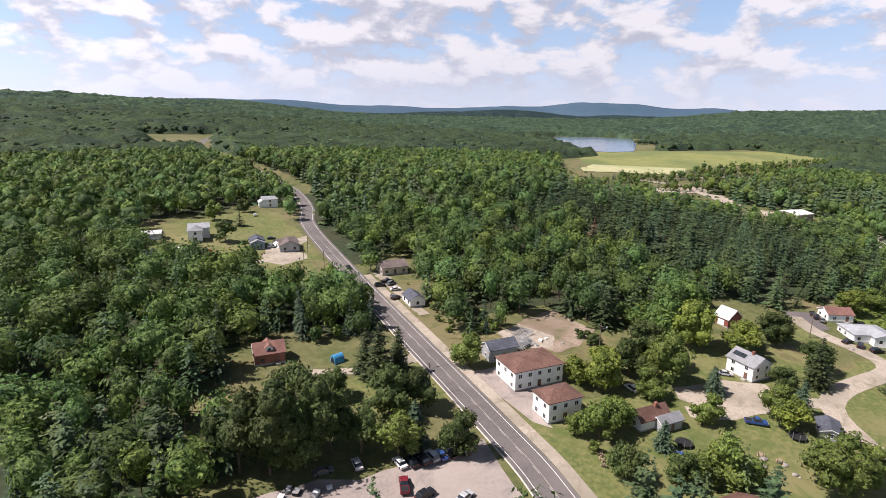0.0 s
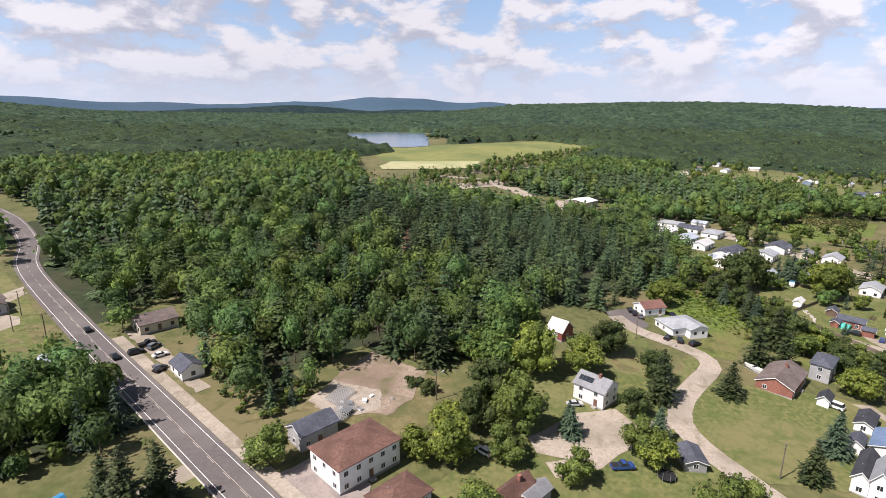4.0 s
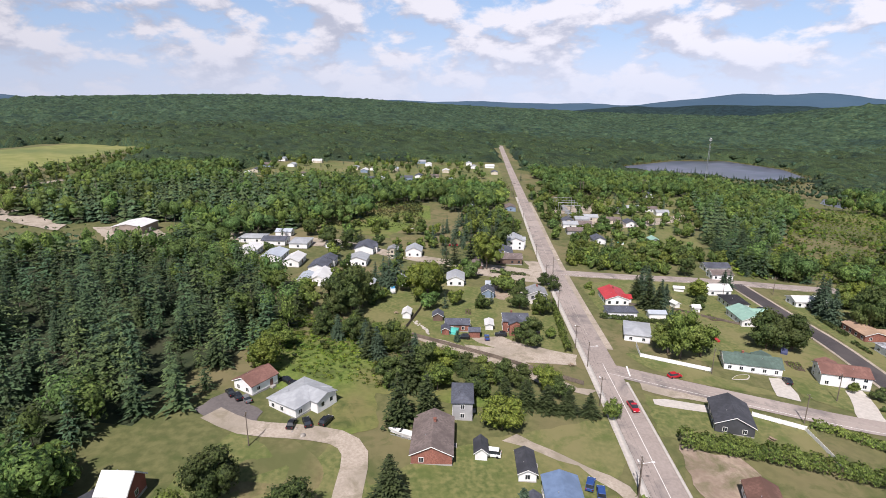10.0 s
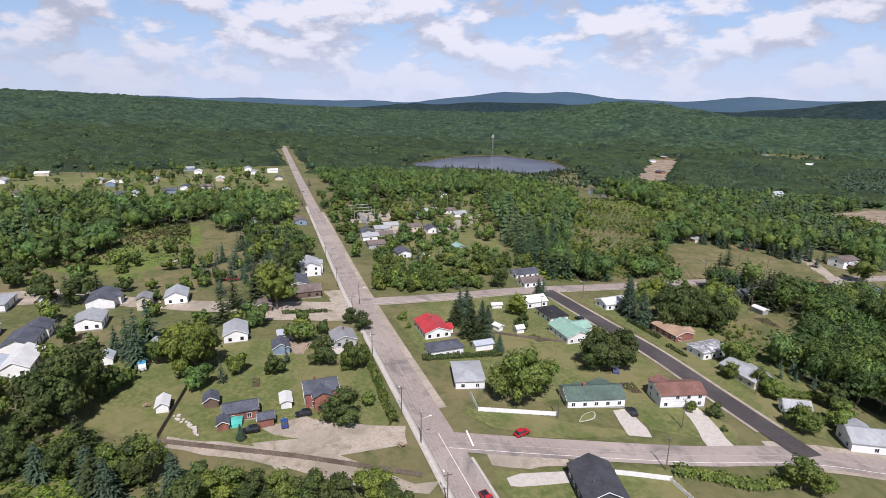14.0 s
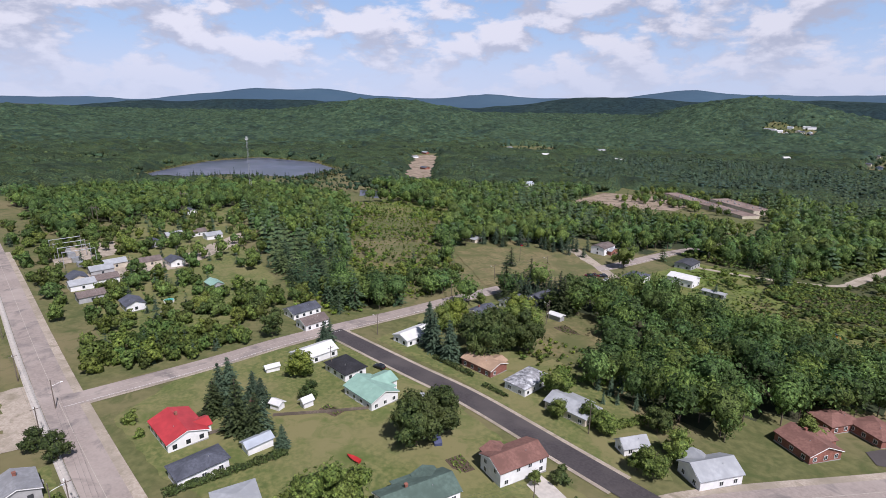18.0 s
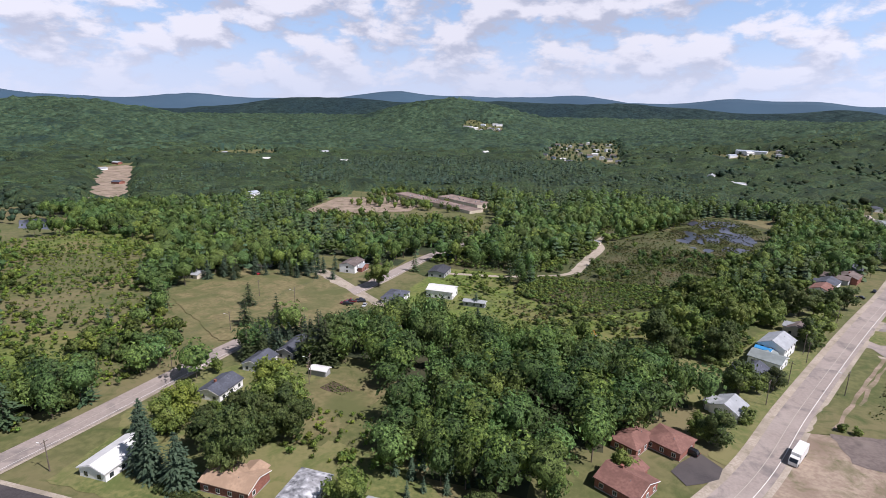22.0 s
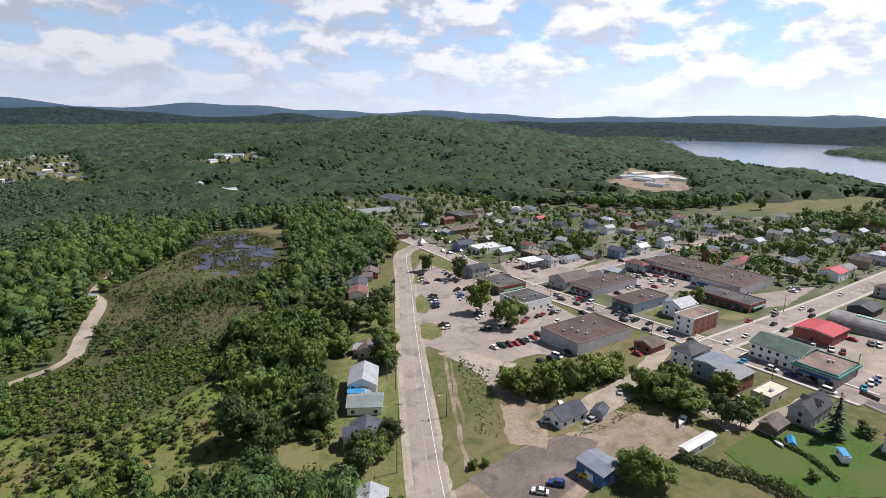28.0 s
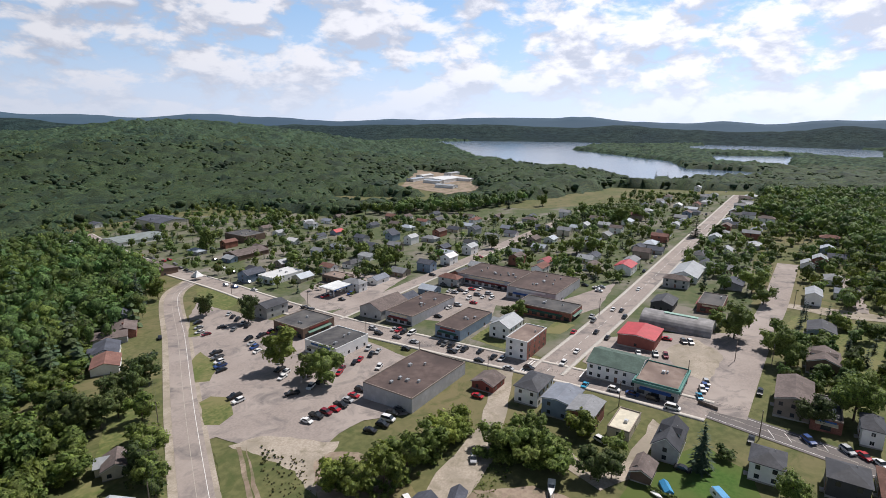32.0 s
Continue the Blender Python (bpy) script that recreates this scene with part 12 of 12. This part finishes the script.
brush("meadow_brush", M_BRUSH, "brown green shrubs in a meadow", 90, 1.0, 3.0, (231, 73), (255, 80), (286, 108), (288, 153), (240, 131), cards=10)
brush("corridor_brush", M_BRUSH, "low shrubs under the power line", 2600, 0.8, 2.8, (565, 205), (565, 100), (460, 92), (450, 160), (500, 200), cards=5)
brush("pond_reeds", M_BRUSH, "reeds and shrubs round a pond", 5200, 1.5, 4.5, (960, -130), (1090, -200), (1205, -345), (1205, -470), (1047, -520), (915, -485), (850, -380), (950, -300), cards=3)

brush("open_marsh_scrub", M_BRUSH, "brown green marsh scrub in the open", 5200, 1.0, 3.0, (271, -270), (240, -355), (226, -440), (163, -532), (120, -590), (102, -533), (148, -361), (199, -253), (241, -238), cards=6)
brush("east_brush", M_WET, "bright green scrub on low ground", 4200, 1.2, 4.2, (411, -121), (485, -172), (647, -284), (621, -331), (544, -328), (453, -223), (385, -179), (375, -133), cards=6)
brush("east_thicket", M_THICKET, "young trees on low ground", 700, 3.5, 8.0, (411, -121), (485, -172), (647, -284), (621, -331), (544, -328), (453, -223), (385, -179), (375, -133), cards=16, wide=0.8)
# ---- trees between the houses ----
sprinkle(1, 300, [(-20, -330), (-25, -560), (-200, -600), (-300, -420), (-330, -330)], 5, 10, 4.5)
sprinkle(2, 320, [(-120, -200), (-120, -310), (-560, -310), (-560, -200)], 5, 10.5, 4.5)
sprinkle(3, 430, [(-130, -50), (-130, -180), (-560, -180), (-560, -50)], 6, 12, 4.8)
sprinkle(4, 80, [(300, 30), (300, 110), (420, 210), (480, 120), (480, 25)], 6, 12, 6)
sprinkle(5, 100, [(380, 5), (760, -5), (560, -90), (400, -70)], 6, 12, 6)
sprinkle(6, 70, [(150, -300), (60, -440), (20, -480), (60, -500), (130, -420), (170, -330)], 7, 13, 5)
sprinkle(7, 260, [(640, 40), (1100, 30), (1100, 320), (640, 320)], 8, 13, 7)
sprinkle(8, 220, [(-40, -560), (-220, -560), (-240, -760), (-30, -780)], 7, 12, 6)
sprinkle(9, 130, [(330, -560), (500, -560), (520, -720), (330, -660)], 8, 13, 6)
sprinkle(10, 300, [(150, -1100), (420, -1150), (420, -1650), (170, -1720)], 7, 12, 8)
sprinkle(12, 34, [(388, 4), (408, -4), (410, -29), (384, -50), (366, -43), (375, -17)], 5, 9, 3.4)
sprinkle(13, 60, [(506, -7), (538, -32), (468, -74), (425, -82), (438, -103), (405, -78), (394, -55), (418, -31), (445, -11)], 5, 10, 4.0)
sprinkle(14, 60, [(419, -92), (438, -220), (379, -172), (377, -100), (386, -76)], 6, 11, 4.0)
sprinkle(15, 40, [(530, 61), (514, 32), (463, 22), (437, 36), (452, 60)], 8, 13, 4.0)
brush("garden_shrubs", M_THICKET, "garden shrubs and hedgerows", 420, 0.8, 2.4, (506, -7), (538, -32), (468, -74), (425, -82), (405, -78), (394, -55), (418, -31), (445, -11), cards=10)
brush("roadside_scrub", M_WET, "bright green roadside scrub", 700, 1.0, 3.2, (419, -92), (438, -220), (379, -172), (377, -100), (386, -76), cards=8)
sprinkle(11, 120, [(-80, -60), (-20, -60), (-20, -118), (-120, -110)], 6, 10, 7)
sprinkle(16, 330, [(402, 470), (440, 452), (505, 455), (560, 495), (642, 505), (800, 520), (916, 529), (610, 408), (430, 365), (345, 410)], 6, 11, 5)
sprinkle(17, 150, [(775, 850), (800, 790), (880, 800), (960, 820), (1010, 770), (1000, 850), (900, 880)], 8, 12, 5)
brush("rough_scrub", M_BRUSH, "low brown green scrub on rough ground", 900, 1.0, 3.0, (402, 470), (505, 455), (642, 505), (800, 520), (610, 408), (430, 365), (345, 410), cards=5)
conifer_belt(21, 60, [(478, -238), (424, -258), (420, -272), (372, -272), (368, -300), (430, -330), (490, -300)], 9, 15)
conifer_belt(22, 22, [(352, -172), (338, -176), (322, -200), (330, -212), (350, -196)], 8, 13)
sprinkle(18, 150, [(520, -470), (470, -500), (330, -500), (320, -440), (330, -425), (455, -432), (520, -462)], 8, 12, 4.5)
sprinkle(19, 34, [(391, 2), (369, -39), (372, -52), (390, -50), (412, -30), (399, 2)], 5, 8.5, 3.0)
brush("garden_scrub", M_WET, "bright green shrubs behind gardens", 150, 1.6, 4.2, (309, -124), (302, -148), (268, -148), (258, -124), (287, -117), cards=30, wide=1.3)
conifer_belt(23, 14, [(264, -112), (240, -118), (247, -132), (270, -125)], 5, 8)
conifer_belt(24, 34, [(454, 62), (446, 38), (492, 34), (508, 61)], 9, 14)
conifer_belt(25, 26, [(392, 84), (396, 56), (440, 38), (500, 72), (451, 86)], 9, 14)
patch("gravel_drive", M_GRAVEL, "pale gravel turning place before the farmhouse", 0.17, (124, 108), (142, 106), (153, 100), (150, 91), (140, 88), (128, 90), (121, 103))
sprinkle(20, 60, [(550, -1660), (675, -1665), (675, -1765), (550, -1760)], 6, 9, 8)
sprinkle(21, 50, [(-100, -1120), (30, -1130), (30, -1250), (-100, -1240)], 6, 9, 8)
sprinkle(22, 60, [(900, -1020), (1030, -900), (1040, -1010), (960, -1120)], 6, 9, 7)
sprinkle(23, 30, [(815, -1200), (880, -1200), (880, -1290), (815, -1290)], 6, 9, 7)
conifer_belt(26, 110, [(955, -150), (995, -165), (1008, -241), (996, -308), (900, -378), (940, -470), (915, -480), (850, -380), (945, -300)], 7, 13)
brush("town_shrubs", M_THICKET, "garden shrubs between the town houses", 1500, 1.2, 4.6, (-120, -60), (-120, -310), (-560, -310), (-560, -60), cards=5)
brush("town_shrubs", M_THICKET, "garden shrubs behind the main street", 700, 1.2, 4.6, (-30, -330), (-30, -560), (-200, -600), (-300, -420), (-330, -330), cards=5)
brush("pond_woods", M_MIDLEAF, "mixed low woods beside the pond", 800, 6.0, 12.0, (699, -366), (720, -300), (936, -236), (985, -300), (890, -375), (935, -470), (850, -420), cards=0, wide=0.8)
sprinkle(24, 110, [(450, -100), (680, -180), (655, -55), (560, -40), (545, -75), (470, -95)], 7, 12, 5)
sprinkle(25, 120, [(-150, -330), (-209, -304), (-362, -254), (-420, -255), (-410, -310), (-267, -352)], 6, 11, 4.5)
sprinkle(26, 170, [(-140, -50), (-140, -98), (-560, -98), (-560, -50)], 8, 13, 5)
patch("gravel_yard", M_GRAVEL, "pale gravel yard of a substation", 0.16, (546, -15), (582, -17), (600, -40), (594, -56), (556, -50))
brush("slope_woods", M_LEAF, "broadleaf trees at the foot of the wooded slope", 90, 9.0, 14.0, (157, 159), (165, 146), (157, 139), (144, 131), (141, 142), (141, 152), cards=110, wide=0.8)
brush("slope_woods", M_LEAF, "broadleaf trees beside a barn", 40, 7.0, 12.0, (181, 160), (190, 156), (181, 147), (170, 146), (165, 158), cards=110, wide=0.8)
brush("marsh_trees", M_LEAF, "small broadleaf trees standing in the marsh", 130, 3.5, 7.5, (266, -337), (226, -384), (215, -450), (125, -450), (140, -410), (169, -334), cards=60, wide=0.9)


def dead_pine(x, y, h):
    rng = np.random.default_rng(77)
    ob = root("tree", x, y, 0, "dead pine with rusty brown needles among green woods", "tree")
    v, f = boughs(rng, 16, 9, 0.24, 0.25, 0.15, 3)
    obj("crown", v * h, f, material("dead_needles", (0.15, 0.075, 0.045), (0.24, 0.13, 0.08), 0.8, 0.85), parent=ob)
    part("trunk", Mesh().tube((0, 0, -0.4), (0, 0, h * 0.95), 0.2, 0.05, 7).mesh("trunk", M_BARK), ob)


dead_pine(180, 218, 17.5)

# sandy ground, weeds and bushes about the vacant lot
patch("sandy_ground", M_DIRT, "bare sandy ground under the trees beside a vacant lot", 0.105, (90, -229), (96, -230), (104, -220), (111, -211), (118, -199), (125, -189), (118, -180), (110, -188), (106, -193), (100, -198), (90, -205), (85, -221))
brush("lot_weeds", M_BRUSH, "patchy weeds on a vacant lot", 900, 0.35, 1.0, (99, -250), (97, -232), (112, -212), (119, -199), (124, -191), (131, -197), (121, -214), (109, -238), cards=4)
brush("bushes", M_GLEAF, "bushy undergrowth below a row of trees", 210, 3.0, 6.5, (105, -217), (100, -201), (86, -198), (70, -197), (57, -196), (56, -205), (72, -206), (88, -208), (97, -219), cards=70, wide=1.2)
brush("bushes", M_GLEAF, "bushy undergrowth beside a lane", 150, 2.5, 5.5, (71, -189), (56, -188), (53, -170), (58, -164), (66, -166), (69, -178), cards=70, wide=1.2)
brush("edge_woods", M_TOWNLEAF, "lighter green trees along the edge of the marsh", 120, 11.0, 16.0, (178, -317), (145, -350), (134, -314), (158, -262), (180, -246), (190, -262), cards=110, wide=0.75)
house(151.6, -240.6, -30, 5.6, 2.6, 4.3, 0.5, "white", "tarp", "narrow lean-to under a bright blue tarpaulin", plain=True)


def pine_stand(seed, gap, h0, h1, *pts):
    """A close stand of tall dark pines within an outline."""
    r = np.random.default_rng(seed)
    p = np.array(pts, float)
    x, y = np.meshgrid(np.arange(p[:, 0].min(), p[:, 0].max(), gap), np.arange(p[:, 1].min(), p[:, 1].max(), gap))
    x, y = x.ravel() + r.uniform(-0.6, 0.6, x.size) * gap, y.ravel() + r.uniform(-0.6, 0.6, x.size) * gap
    ok = inside(p, x, y) & (r.uniform(0, 1, len(x)) < 0.8 + 0.5 * np.sin(x * 0.021) * np.sin(y * 0.026 + 1))
    for q in CLEAR:
        ok &= ~inside(q, x, y)
    x, y = x[ok], y[ok]
    h = r.uniform(h0, h1, len(x))
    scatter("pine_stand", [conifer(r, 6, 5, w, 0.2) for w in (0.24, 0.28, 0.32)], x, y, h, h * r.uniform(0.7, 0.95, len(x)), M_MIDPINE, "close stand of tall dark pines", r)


pine_stand(41, 7.5, 16, 23, (625, -665), (520, -720), (361, -735), (256, -770), (225, -900), (270, -1050), (430, -1090), (665, -1085), (770, -900))
pine_stand(42, 9.5, 13, 19, (250, -690), (190, -660), (150, -700), (60, -800), (110, -980), (225, -1040), (225, -860))
pine_stand(43, 9.5, 13, 19, (790, -500), (720, -520), (660, -640), (760, -800), (860, -900), (930, -830))
for px, py, roof in FAR_PLOTS:
    house(px, py, (px * 7) % 90, 17.0, 10.0, 5.4, 2.4, "white", roof, "white house with a pale roof among far woods", plain=True)
brush("edge_woods", M_GLEAF, "bright green trees along the edge of the marsh", 60, 10.0, 15.0, (176, -312), (150, -335), (140, -305), (160, -262), (182, -246), (190, -262), cards=110, wide=0.75)
brush("roadside_woods", M_LEAF, "dark broadleaf trees close behind a cottage", 46, 10.0, 15.0, (4, 187), (14, 179), (24, 171), (32, 168), (44, 166), (52, 170), (57, 180), (55, 195), (40, 206), (20, 214), (2, 220), cards=130, wide=0.85)
conifer_belt(27, 9, [(14, 184), (26, 174), (50, 171), (54, 184), (30, 200)], 11, 16)
brush("hillside_shrubs", M_THICKET, "rough shrubs on the bank above the highway", 160, 0.8, 3.0, (76, 190), (76, 214), (94, 221), (96, 176), (93, 160), (75, 150), (74, 167), cards=14)
brush("lot_weeds", M_WET, "green weeds across a dirt lot", 500, 0.3, 0.9, (96, -185), (87, -183), (70, -184), (69, -177), (82, -177), (99, -177), (107, -179), cards=4)
